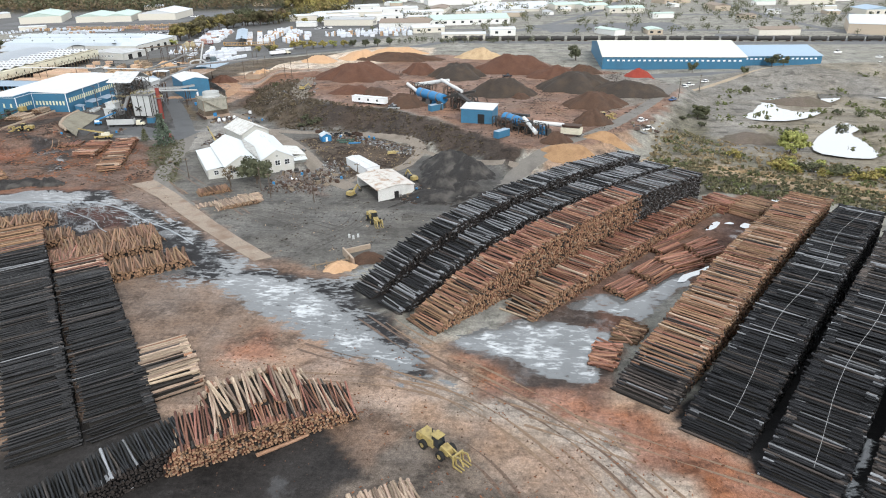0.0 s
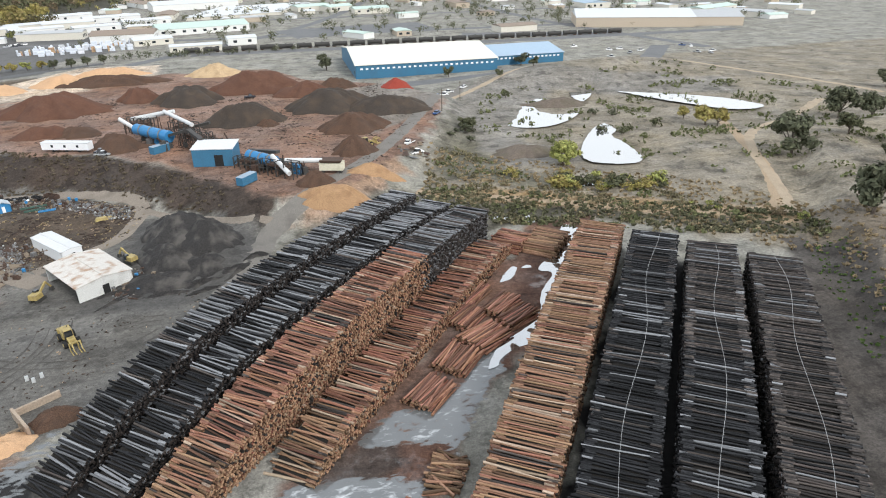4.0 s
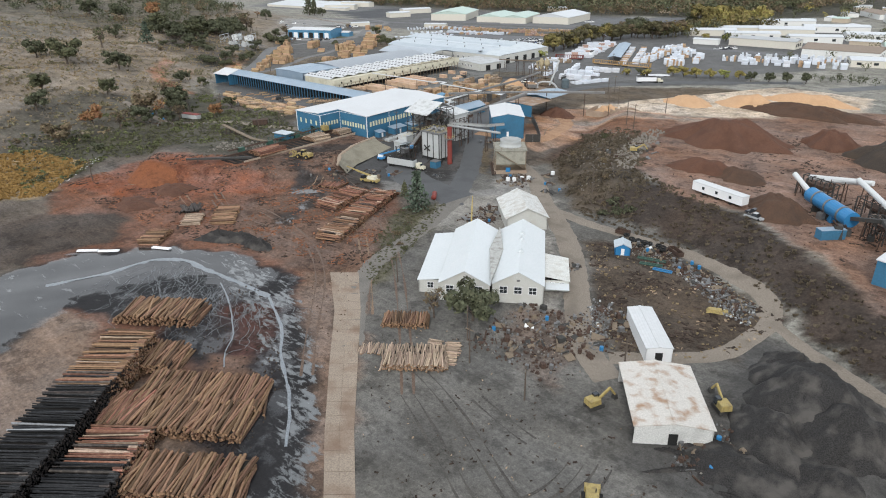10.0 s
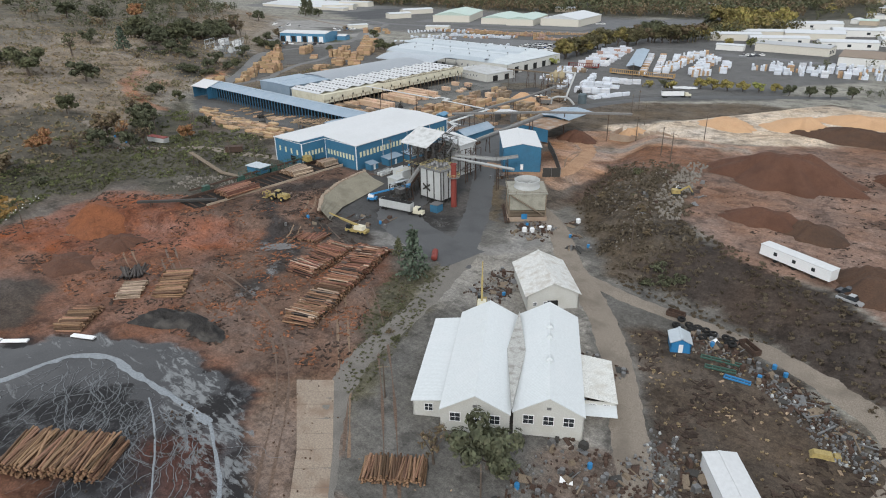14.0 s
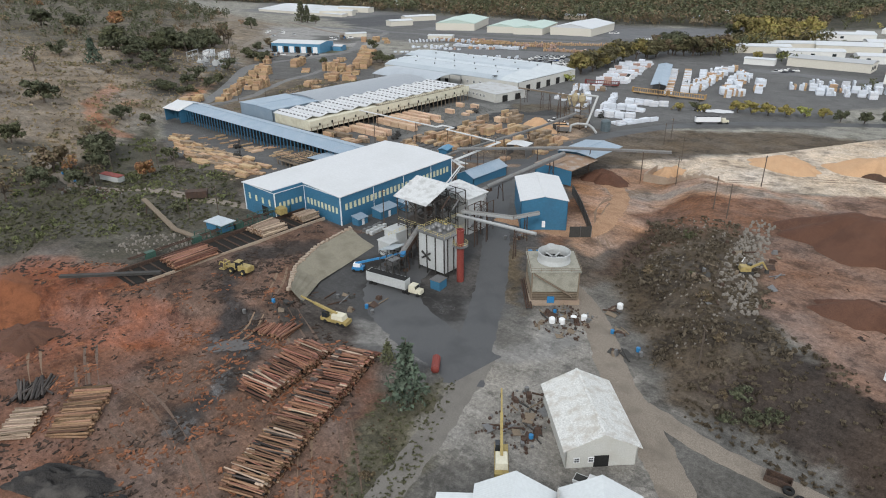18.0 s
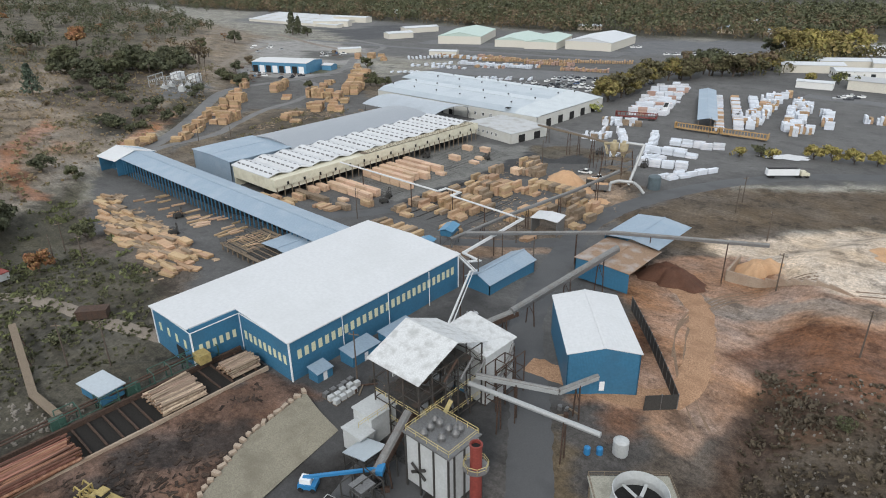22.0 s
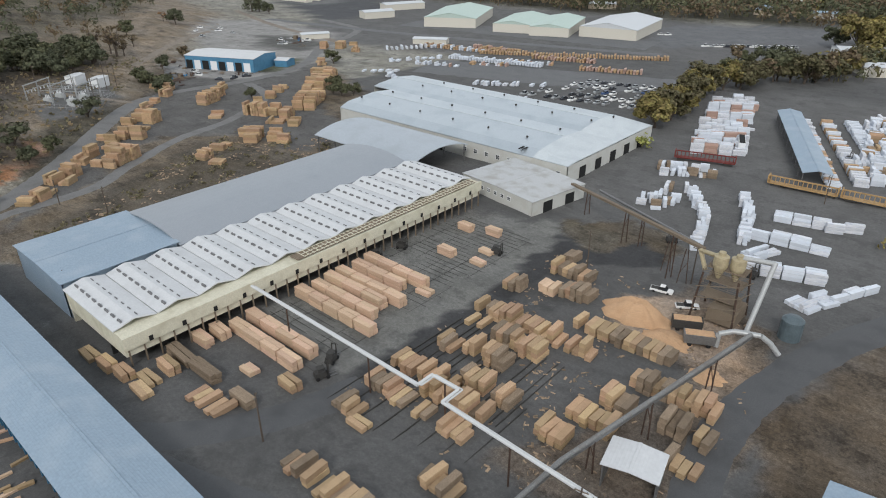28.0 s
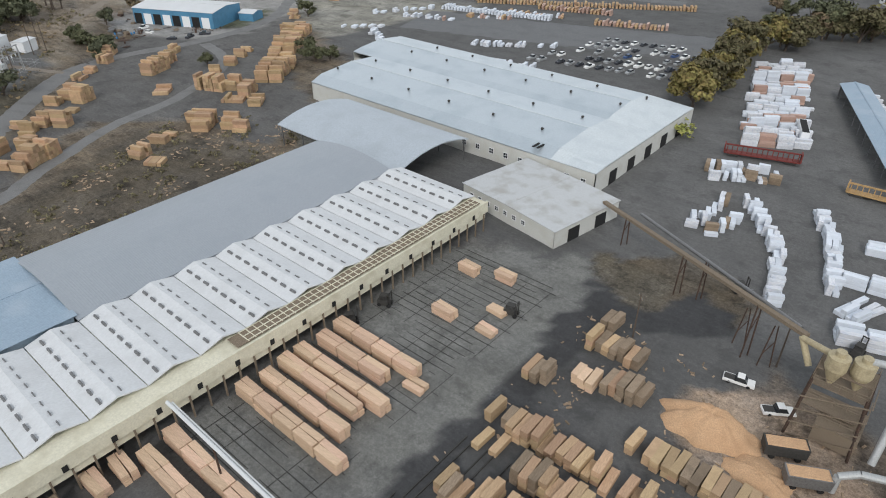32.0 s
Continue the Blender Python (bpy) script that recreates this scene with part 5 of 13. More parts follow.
# sprinkler lines over the wet decks
M_HOSE = material("pale_hose", (0.36, 0.36, 0.36), 0.6, grain=0.1)
for i in (1, 2, 3):
    sh = Shape()
    o = Vector((18.0, 101.0)) + nB * (13.6 * i + 6.2) - Vector((math.cos(math.radians(dB)), math.sin(math.radians(dB)))) * (2.5 * i)
    dd = Vector((math.cos(math.radians(dB)), math.sin(math.radians(dB))))
    last = None
    for k in range(23):
        s = 4 + k * 4.8
        q = o + dd * s + nB * (0.8 * math.sin(k * 0.6 + i))
        p = (q.x, q.y, gz(q.x, q.y) + height_on(B_PROFILE, s) + 0.45)
        if last:
            sh.rod(last, p, 0.035, 5)
        last = p
    root = thing("sprinkler_line", "thin pale hose lying along the log deck", "hose", group="sprinkler lines")
    part("hose", sh, M_HOSE, root)


# ---- bark and earth piles on the plateau ----
M_BARK_RED = material("red_brown_bark_mulch", (0.108, 0.054, 0.036), 0.95, grain=0.4, size=0.8, stain=0.5, stain_size=5, stain_colour=(0.07, 0.035, 0.024), bump=0.5)
M_BARK_BLACK = material("dark_compost", (0.05, 0.04, 0.033), 0.95, grain=0.4, size=0.8, stain=0.6, stain_size=6, stain_colour=(0.085, 0.06, 0.042), bump=0.5)
M_BARK_MID = material("brown_bark_mulch", (0.085, 0.05, 0.034), 0.95, grain=0.4, size=0.8, stain=0.5, stain_size=5, stain_colour=(0.05, 0.035, 0.027), bump=0.5)
M_EARTH = material("bare_grey_brown_earth", (0.13, 0.105, 0.085), 0.95, grain=0.4, size=1.2, stain=0.5, stain_size=5, stain_colour=(0.09, 0.085, 0.055), bump=0.5)
M_BLACK_EARTH = material("black_furrowed_earth", (0.034, 0.032, 0.031), 0.95, grain=0.5, size=0.8, stain=0.8, stain_size=4, stain_colour=(0.105, 0.096, 0.087), bump=0.8)
M_RED_CHIP = material("dyed_red_chips", (0.25, 0.045, 0.03), 0.95, grain=0.3, size=0.6)
M_SAWDUST = material("fresh_sawdust", (0.5, 0.32, 0.19), 0.95, grain=0.2, size=0.8, stain=0.4, stain_size=4, stain_colour=(0.4, 0.24, 0.135), bump=0.4)
M_ORANGE_DUST = material("orange_weathered_sawdust", (0.34, 0.21, 0.115), 0.95, grain=0.3, size=0.8, stain=0.6, stain_size=3, stain_colour=(0.22, 0.125, 0.07))
M_CHIPS = material("pale_wood_chips", (0.45, 0.33, 0.2), 0.95, grain=0.35, size=0.8, stain=0.5, stain_size=3, stain_colour=(0.28, 0.19, 0.11), bump=0.6)


def mound(name, label, at, rx, ry, h, mat, turn=0.0, flat=0.25, seed=0, category="bulk pile", rough=0.16):
    """A tipped heap with an uneven outline and a worn top."""
    rnd = random.Random(seed + int(at[0] * 7 + at[1]))
    n, rings = 56, 16
    ph = [rnd.uniform(0, 6.28) for _ in range(6)]
    sh = Shape()
    z0 = gz(*at)
    vs = []
    ca, sa = math.cos(turn), math.sin(turn)
    for i in range(rings + 1):
        q = i / rings
        for j in range(n):
            a = j * 2 * math.pi / n
            lobe = 1 + 0.09 * math.sin(2 * a + ph[0]) + 0.07 * math.sin(3 * a + ph[1]) + 0.06 * math.sin(7 * a + ph[2]) + 0.04 * math.sin(12 * a + ph[5])
            lobe *= 1 + 0.22 * noise.noise(Vector((2.2 * math.cos(a) + ph[0], 2.2 * math.sin(a) + ph[1], 0)))
            x, y = rx * q * lobe * math.cos(a), ry * q * lobe * math.sin(a)
            fall = 1 - max(0, (q - flat) / (1 - flat))
            z = h * (fall if fall < 0.85 else 0.85 + (fall - 0.85) * 0.6)
            z += h * 1.6 * rough * math.sqrt(1 - q) * noise.fractal(Vector((x / rx * 2.2 + ph[3], y / ry * 2.2 + ph[4], ph[5])), 0.9, 2.1, 4) + 0.1 * rnd.uniform(-1, 1) * (1 if q < 1 else 0)
            gx, gy = x * ca - y * sa, x * sa + y * ca
            vs.append((gx, gy, z * (1 if q < 1 else 0) - (0.35 if q == 1 else 0) + gz(at[0] + gx, at[1] + gy) - z0))
    fs = [(i * n + j, (i + 1) * n + j, (i + 1) * n + (j + 1) % n, i * n + (j + 1) % n) for i in range(1, rings) for j in range(n)]
    fs.append(tuple(n + j for j in range(n)))
    sh.add(vs, fs)
    return thing(name, label, category, (*at, z0), 0, "bulk piles", data=sh.mesh(name, mat, smooth=True))


for at, rx, ry, h, mat, lab in (
        ((-98, 378), 24, 15, 9.0, M_BARK_RED, "large heap of red-brown bark"),
        ((-90, 336), 12, 7, 4.0, M_BARK_RED, "low heap of red bark"),
        ((-78, 335), 10, 7, 3.2, M_BARK_MID, "low heap of coarse brown bark"),
        ((-57.5, 308), 10, 9, 5.5, M_BARK_MID, "steep heap of dark brown bark beside the trailer"),
        ((-40, 386), 18, 13, 8.0, M_BARK_BLACK, "large heap of dark compost"),
        ((-64, 398), 12, 9, 6.0, M_BARK_RED, "heap of red-brown bark"),
        ((-8, 405), 24, 15, 10.0, M_BARK_RED, "large rounded heap of red bark"),
        ((-11, 336), 17, 11, 8.5, M_BARK_BLACK, "steep dark heap with a flat top"),
        ((-2, 327), 5, 4, 2.5, M_BARK_MID, "small heap beside the dark one"),
        ((27, 354), 24, 14, 8.5, M_BARK_BLACK, "broad heap of dark compost"),
        ((17, 386), 15, 10, 6.0, M_BARK_RED, "heap of red-brown bark"),
        ((52, 342), 22, 12, 6.5, M_BARK_BLACK, "long black heap beside the lane"),
        ((33, 312), 17, 10, 6.5, M_BARK_MID, "heap of brown bark"),
        ((29, 278), 9, 7, 5.5, M_BARK_MID, "small steep heap of bark"),
        ((13, 246.5), 6, 5, 4.0, M_BARK_MID, "small heap of coarse bark at the screen"),
        ((66, 392), 10, 7, 4.0, M_RED_CHIP, "heap of dyed red chips in a bay"),
        ((34, 400), 12, 7, 5.0, M_BARK_MID, "low brown heap before the warehouse"),
        ((-32, 460), 18, 10, 6.0, M_CHIPS, "heap of tangled wood waste"),
        ((-86, 448), 30, 10, 5.0, M_BARK_MID, "long brown bank behind the heaps"),
        ((-112, 452), 16, 9, 5.5, M_SAWDUST, "pale heap of sawdust"),
        ((-140, 440), 14, 8, 4.0, M_SAWDUST, "orange-tan heap of sawdust"),
        ((-92, 478), 20, 8, 4.5, M_SAWDUST, "long pale bank of sawdust"),
        ((-176, 421), 6, 5, 4.0, M_SAWDUST, "cone of sawdust under the conveyor"),
        ((-193, 402), 9, 7, 4.0, M_BARK_RED, "dark red heap of bark by the chip shed"),
        ((-262, 456.5), 8, 5.5, 4.2, M_SAWDUST, "orange heap of shavings under the cyclone"),
        ((-252, 452), 6, 4, 1.2, M_SAWDUST, "low spread of shavings"),
        ((-240, 445), 4, 3, 1.0, M_SAWDUST, "small spill of shavings"),
        ((-257, 213), 13, 9, 2.4, material("rust_red_waste", (0.2, 0.075, 0.035), 0.95, grain=0.5, size=0.7, stain=0.5, stain_size=2), "spread of rust-red bark waste"),
        ((-238, 212), 9, 6, 2.0, M_BARK_RED, "low heap of bark waste on red earth"),
        ((-234, 196), 10, 6, 1.6, M_BARK_RED, "low dark heap at the yard's edge"),
        ((18, 238), 12, 5, 3.2, M_ORANGE_DUST, "long bank of orange sawdust beside the haul road"),
        ((33, 255), 9, 4, 2.4, M_ORANGE_DUST, "low bank of orange sawdust along the haul road"),
        ((-46.5, 146.5), 4.5, 3.5, 1.6, M_SAWDUST, "small orange heap in a walled bin"),
        ((-40, 152), 4.5, 3.5, 2.0, M_BARK_MID, "small brown heap beside a concrete wall"),
        ((141, 353), 16, 8, 3.5, M_EARTH, "earth island standing in the pond"),
        ((96, 277), 13, 9, 3.0, M_EARTH, "overgrown earth mound by the pond"),):
    mound("bark_mound" if mat not in (M_SAWDUST, M_ORANGE_DUST, M_CHIPS) else "sawdust_mound", lab, at, rx, ry, h, mat)
for at, rx, ry, h in (((-27, 229), 15, 12, 5.6), ((-18, 219), 9, 9, 4.0), ((-29, 212), 10, 6, 2.8), ((-31, 238), 8, 6, 3.8), ((-19, 207), 6, 5, 2.0)):
    mound("earth_bank", "ridged black earth tipped in a heap", at, rx, ry, h, M_BLACK_EARTH, -0.75, rough=0.3)
for k in range(20):
    u, v = random.random(), random.gauss(0, 1)
    mound("earth_ridge", "narrow ridge of black earth pushed up in furrows", (-48 + 40 * u + 3 * v, 200 - 4 * u + 7 * random.random() + 2 * v), random.uniform(2.5, 6), random.uniform(0.5, 1.1), random.uniform(0.5, 1.1), M_BLACK_EARTH, 0.5 + random.gauss(0, 0.35), category="earth", rough=0.4)
mound("earth_bank", "broken dark earth bank beside the shed", (-30, 203), 9, 6, 2.2, M_BLACK_EARTH)
mound("earth_bank", "black mud ridge beside the wet ground", (-182, 200), 11, 3.5, 2.4, M_BLACK_EARTH, 0.6, rough=0.5)
mound("earth_bank", "black mud heap beside the wet ground", (-170, 203), 6, 3, 1.8, M_BLACK_EARTH, 0.3, rough=0.6)


# ---- water ----
M_MUDDY = material("muddy_water", (0.07, 0.06, 0.055), 0.12, grain=0.2, size=3, bump=0.0, spec=0.5)


def pool(label, centre, rx, ry, turn=0.0, lift=0.12, seed=1, mat=None, name="pond"):
    rnd = random.Random(seed)
    ph = [rnd.uniform(0, 6.28) for _ in range(5)]
    z = min(gz(centre[0] + rx * 0.6 * math.cos(k), centre[1] + ry * 0.6 * math.sin(k)) for k in range(6))
    pts = []
    ca, sa = math.cos(turn), math.sin(turn)
    for j in range(90):
        a = j * 2 * math.pi / 90
        q = 1 + 0.16 * math.sin(2 * a + ph[0]) + 0.13 * math.sin(3 * a + ph[1]) + 0.08 * math.sin(7 * a + ph[2]) + 0.05 * math.sin(13 * a + ph[3])
        x, y = rx * q * math.cos(a), ry * q * math.sin(a)
        pts.append((centre[0] + x * ca - y * sa, centre[1] + x * sa + y * ca))
    sh = Shape()
    vs = [(centre[0], centre[1], z + lift)] + [(*p, z + lift) for p in pts]
    sh.add(vs, [(0, 1 + j, 1 + (j + 1) % 90) for j in range(90)])
    return tagged(new(name, sh.mesh(name, mat or M_WATER)), label, "water", "", "structure")


def shore(label, line, z, name="pond", mat=None, seed=1):
    """Still water inside a rounded outline with a ragged edge."""
    pts = resample(line + line[:1], 1.2)[:-1]
    sh = Shape()
    vs = []
    for p in pts:
        k = 0.9 * noise.fractal(Vector((p.x / 5, p.y / 5, seed)), 0.8, 2.0, 4)
        vs.append((p.x + k, p.y + k * 0.8, z))
    sh.add(vs, [tuple(range(len(vs)))])
    return tagged(new(name, sh.mesh(name, mat or M_WATER)), label, "water", "", "structure")


shore("bright still pond in grey earth", POND_A, 0.75)
shore("bright pond beside a green willow", POND_B, 0.75, seed=2)
shore("long bright arm of the upper pond", POND_C, 0.95, seed=3)
shore("small bright pool above the pond", POND_D, 0.8, seed=4)
shore("long bright puddle between log decks", [(39, 146), (41, 150), (45, 155), (50, 157), (53, 160), (57, 164), (59, 170), (62, 174), (66, 179), (67, 181), (64, 182), (64, 184), (68, 188), (72, 190), (74, 194), (78, 201), (80, 207), (83, 209), (84, 205), (89, 204), (86, 199), (78, 190), (73, 183), (70, 179), (67, 176), (63, 170), (61, 165), (58, 161), (56, 158), (53, 155), (50, 152), (48, 152), (44, 150), (42, 148), (41, 146)], 0.14, "puddle", None, 5)
shore("narrow bright puddle beside the low deck", [(52, 179), (54, 182), (58, 187), (59, 185), (56, 180)], 0.14, "puddle", None, 8)
shore("small bright puddle in red mud", [(60, 185), (62, 187), (63, 184)], 0.14, "puddle", None, 9)
shore("white puddle behind the low deck", [(63, 219), (70, 220), (77, 216), (74, 211), (67, 214)], 0.16, "puddle", None, 6)
prnd = random.Random(3)
for x, y in ((79, 196), (83, 202), (75, 193), (58, 162), (66, 173), (53, 156), (46, 151), (78, 192), (81, 198), (63, 171), (86, 203), (70, 183)):
    mound("mud_bar", "dark mud bar standing in the puddle", (x + prnd.uniform(-0.7, 0.7), y + prnd.uniform(-0.7, 0.7)), prnd.uniform(0.8, 2.4), prnd.uniform(0.5, 1.1), 0.5, M_MUD, prnd.uniform(0, 3), category="mud", rough=0.4)
pool("shallow puddle beside the long shed", (-198, 242), 5, 2.5, 1.0, 0.14, 11, M_MUDDY, "puddle")
pool("small white puddle", (104, 236), 5, 2, 0, 0.3, 12, name="puddle")
pool("small drain pond among grass", (-206, 547), 9, 5, 0.4, 0.3, 21)


# ---- buildings of the mill ----
M_BLUE = material("blue_steel_cladding", (0.045, 0.155, 0.26), 0.5, grain=0.1, size=2, stain=0.4, stain_size=5, stain_colour=(0.05, 0.12, 0.19), rib=0.35, rib_axis=0, rib_size=0.6)
M_WHITE_ROOF = material("white_coated_roof", (0.58, 0.59, 0.6), 0.55, grain=0.05, size=3, stain=0.3, stain_size=14, stain_colour=(0.49, 0.5, 0.5), rib=0.25, rib_axis=0, rib_size=1.2)
M_GREY_ROOF = material("galvanised_grey_roof", (0.33, 0.355, 0.385), 0.5, 0.3, grain=0.04, size=2, stain=0.5, stain_size=8, stain_colour=(0.3, 0.33, 0.36), rib=0.35, rib_axis=1, rib_size=1.0)
M_BLUE_ROOF = material("pale_blue_steel_roof", (0.28, 0.36, 0.44), 0.45, 0.25, grain=0.08, size=2, stain=0.4, stain_size=7, stain_colour=(0.4, 0.46, 0.52), rib=0.3, rib_axis=0, rib_size=1.0)
M_RUST_ROOF = material("rusty_white_sheet_roof", (0.55, 0.52, 0.48), 0.7, grain=0.15, size=1, stain=0.85, stain_size=2.6, stain_colour=(0.3, 0.17, 0.09), rib=0.3, rib_axis=1, rib_size=0.8)
M_CREAM = material("cream_cladding", (0.62, 0.59, 0.47), 0.7, grain=0.1, size=1.5, stain=0.5, stain_size=3, stain_colour=(0.42, 0.38, 0.27))
M_WHITE_WALL = material("white_painted_boards", (0.52, 0.52, 0.49), 0.75, grain=0.1, size=1, stain=0.5, stain_size=3, stain_colour=(0.45, 0.43, 0.38))
M_TRIM = material("white_trim", (0.75, 0.76, 0.77), 0.5, grain=0.04)
M_WINDOW = material("dark_window_glass", (0.03, 0.035, 0.04), 0.15, grain=0.1, spec=0.6)
M_SKYLIGHT = material("yellowed_light_panel", (0.6, 0.6, 0.42), 0.5, grain=0.12)
M_STEEL = material("dull_grey_steel", (0.21, 0.21, 0.21), 0.55, 0.6, grain=0.2)
M_PIPE = material("pale_zinc_pipe", (0.4, 0.41, 0.41), 0.5, 0.3, grain=0.12)
M_RUST = material("rusted_steel", (0.085, 0.055, 0.042), 0.85, 0.2, grain=0.4, stain=0.5, stain_size=1.0, stain_colour=(0.05, 0.045, 0.043))
M_RED_STACK = material("red_painted_steel", (0.22, 0.05, 0.04), 0.6, grain=0.2, stain=0.4, stain_size=2)
# flat near-black colour painted in place of the shade inside openings
M_DARK = material("opening_shade_black", (0.02, 0.02, 0.02), 0.9)
M_CHASSIS = material("dark_chassis", (0.05, 0.048, 0.045), 0.7, grain=0.2)
M_WOOD = material("weathered_timber", (0.19, 0.15, 0.11), 0.9, grain=0.35, size=0.5)


def slab(sh, pts, thick):
    """A flat plate with its top corners at pts."""
    n = len(pts)
    vs = [tuple(p) for p in pts] + [(p[0], p[1], p[2] - thick) for p in pts]
    sh.add(vs, [tuple(range(n)), tuple(reversed(range(n, 2 * n)))] + [(k, n + k, n + (k + 1) % n, (k + 1) % n) for k in range(n)])


def wall_run(root, name, a, b, z0, z1, mat, thick=0.25):
    """One wall from a to b, with its thickness inwards (to the left of a > b)."""
    a, b = Vector(a), Vector(b)
    d = (b - a).normalized()
    nrm = Vector((-d.y, d.x))
    sh = Shape().prism([a, b, b + nrm * thick, a + nrm * thick], z0, z1)
    return part(name, sh, mat, root)


def opening_row(root, name, a, b, z, w, h, count, mat, margin=1.0, out=0.06, frame=True):
    """Windows or panels evenly along the wall from a to b, standing proud of it."""
    a, b = Vector(a), Vector(b)
    d = (b - a)
    ln = d.length
    d.normalize()
    t = math.atan2(d.y, d.x)
    nrm = Vector((d.y, -d.x))
    for i in range(count):
        c = a + d * (margin + (ln - 2 * margin) * (i + 0.5) / count) + nrm * out
        pane = part(name, Shape().box((0, 0, 0), (w, 0.1, h)), mat, root)
        pane.location, pane.rotation_euler = (c.x, c.y, z), (0, 0, t)
        if frame:
            fr = Shape()
            for dx in (-w / 2, w / 2):
                fr.box((dx, -0.05, -0.06), (0.12, 0.12, h + 0.12))
            for dz in (-0.1, h):
                fr.box((0, -0.05, dz), (w + 0.2, 0.14, 0.1))
            fr.box((0, -0.06, h * 0.48), (w, 0.06, 0.07))
            fr.box((0, -0.06, 0), (0.07, 0.06, h))
            part("window_frame", fr, M_TRIM, pane)


def shed(name, label, category, at, turn, w, l, eave, ridge, wall, roof, over=0.4, walls="nesw", group="", base=None, roof_label=""):
    """A gabled building: w across, l along its ridge (local y), centred at (at), with its floor on the ground."""
    z = gz(*at) if base is None else base
    root = thing(name, label, category, (at[0], at[1], z), math.radians(turn), group)
    x, y = w / 2, l / 2
    cs = {"s": ((-x, -y), (x, -y)), "e": ((x, -y), (x, y)), "n": ((x, y), (-x, y)), "w": ((-x, y), (-x, -y))}
    for k in walls:
        a, b = cs[k]
        wall_run(root, "wall", a, b, -1.2, eave, wall)
        if k in "sn" and ridge > eave:
            s = -1 if k == "s" else 1
            sh = Shape()
            sh.add([(-x, s * y, eave), (x, s * y, eave), (0, s * y, ridge - 0.1), (-x, s * (y - 0.2), eave), (x, s * (y - 0.2), eave), (0, s * (y - 0.2), ridge - 0.1)], [(0, 1, 2), (5, 4, 3), (0, 2, 5, 3), (1, 4, 5, 2), (0, 3, 4, 1)])
            part("gable", sh, wall, root)
    rise = (ridge - eave) / x
    for s in (-1, 1):
        sh = Shape()
        e = eave - rise * over + 0.12
        pts = [(s * (x + over), -y - over, e), (s * (x + over), y + over, e), (0, y + over, ridge + 0.12), (0, -y - over, ridge + 0.12)]
        slab(sh, pts if s > 0 else pts[::-1], 0.16)
        part("roof", sh, roof, root, roof_label)
    part("ridge_cap", Shape().beam((0, -y - over, ridge + 0.16), (0, y + over, ridge + 0.16), 0.5, 0.1), roof, root)
    return root


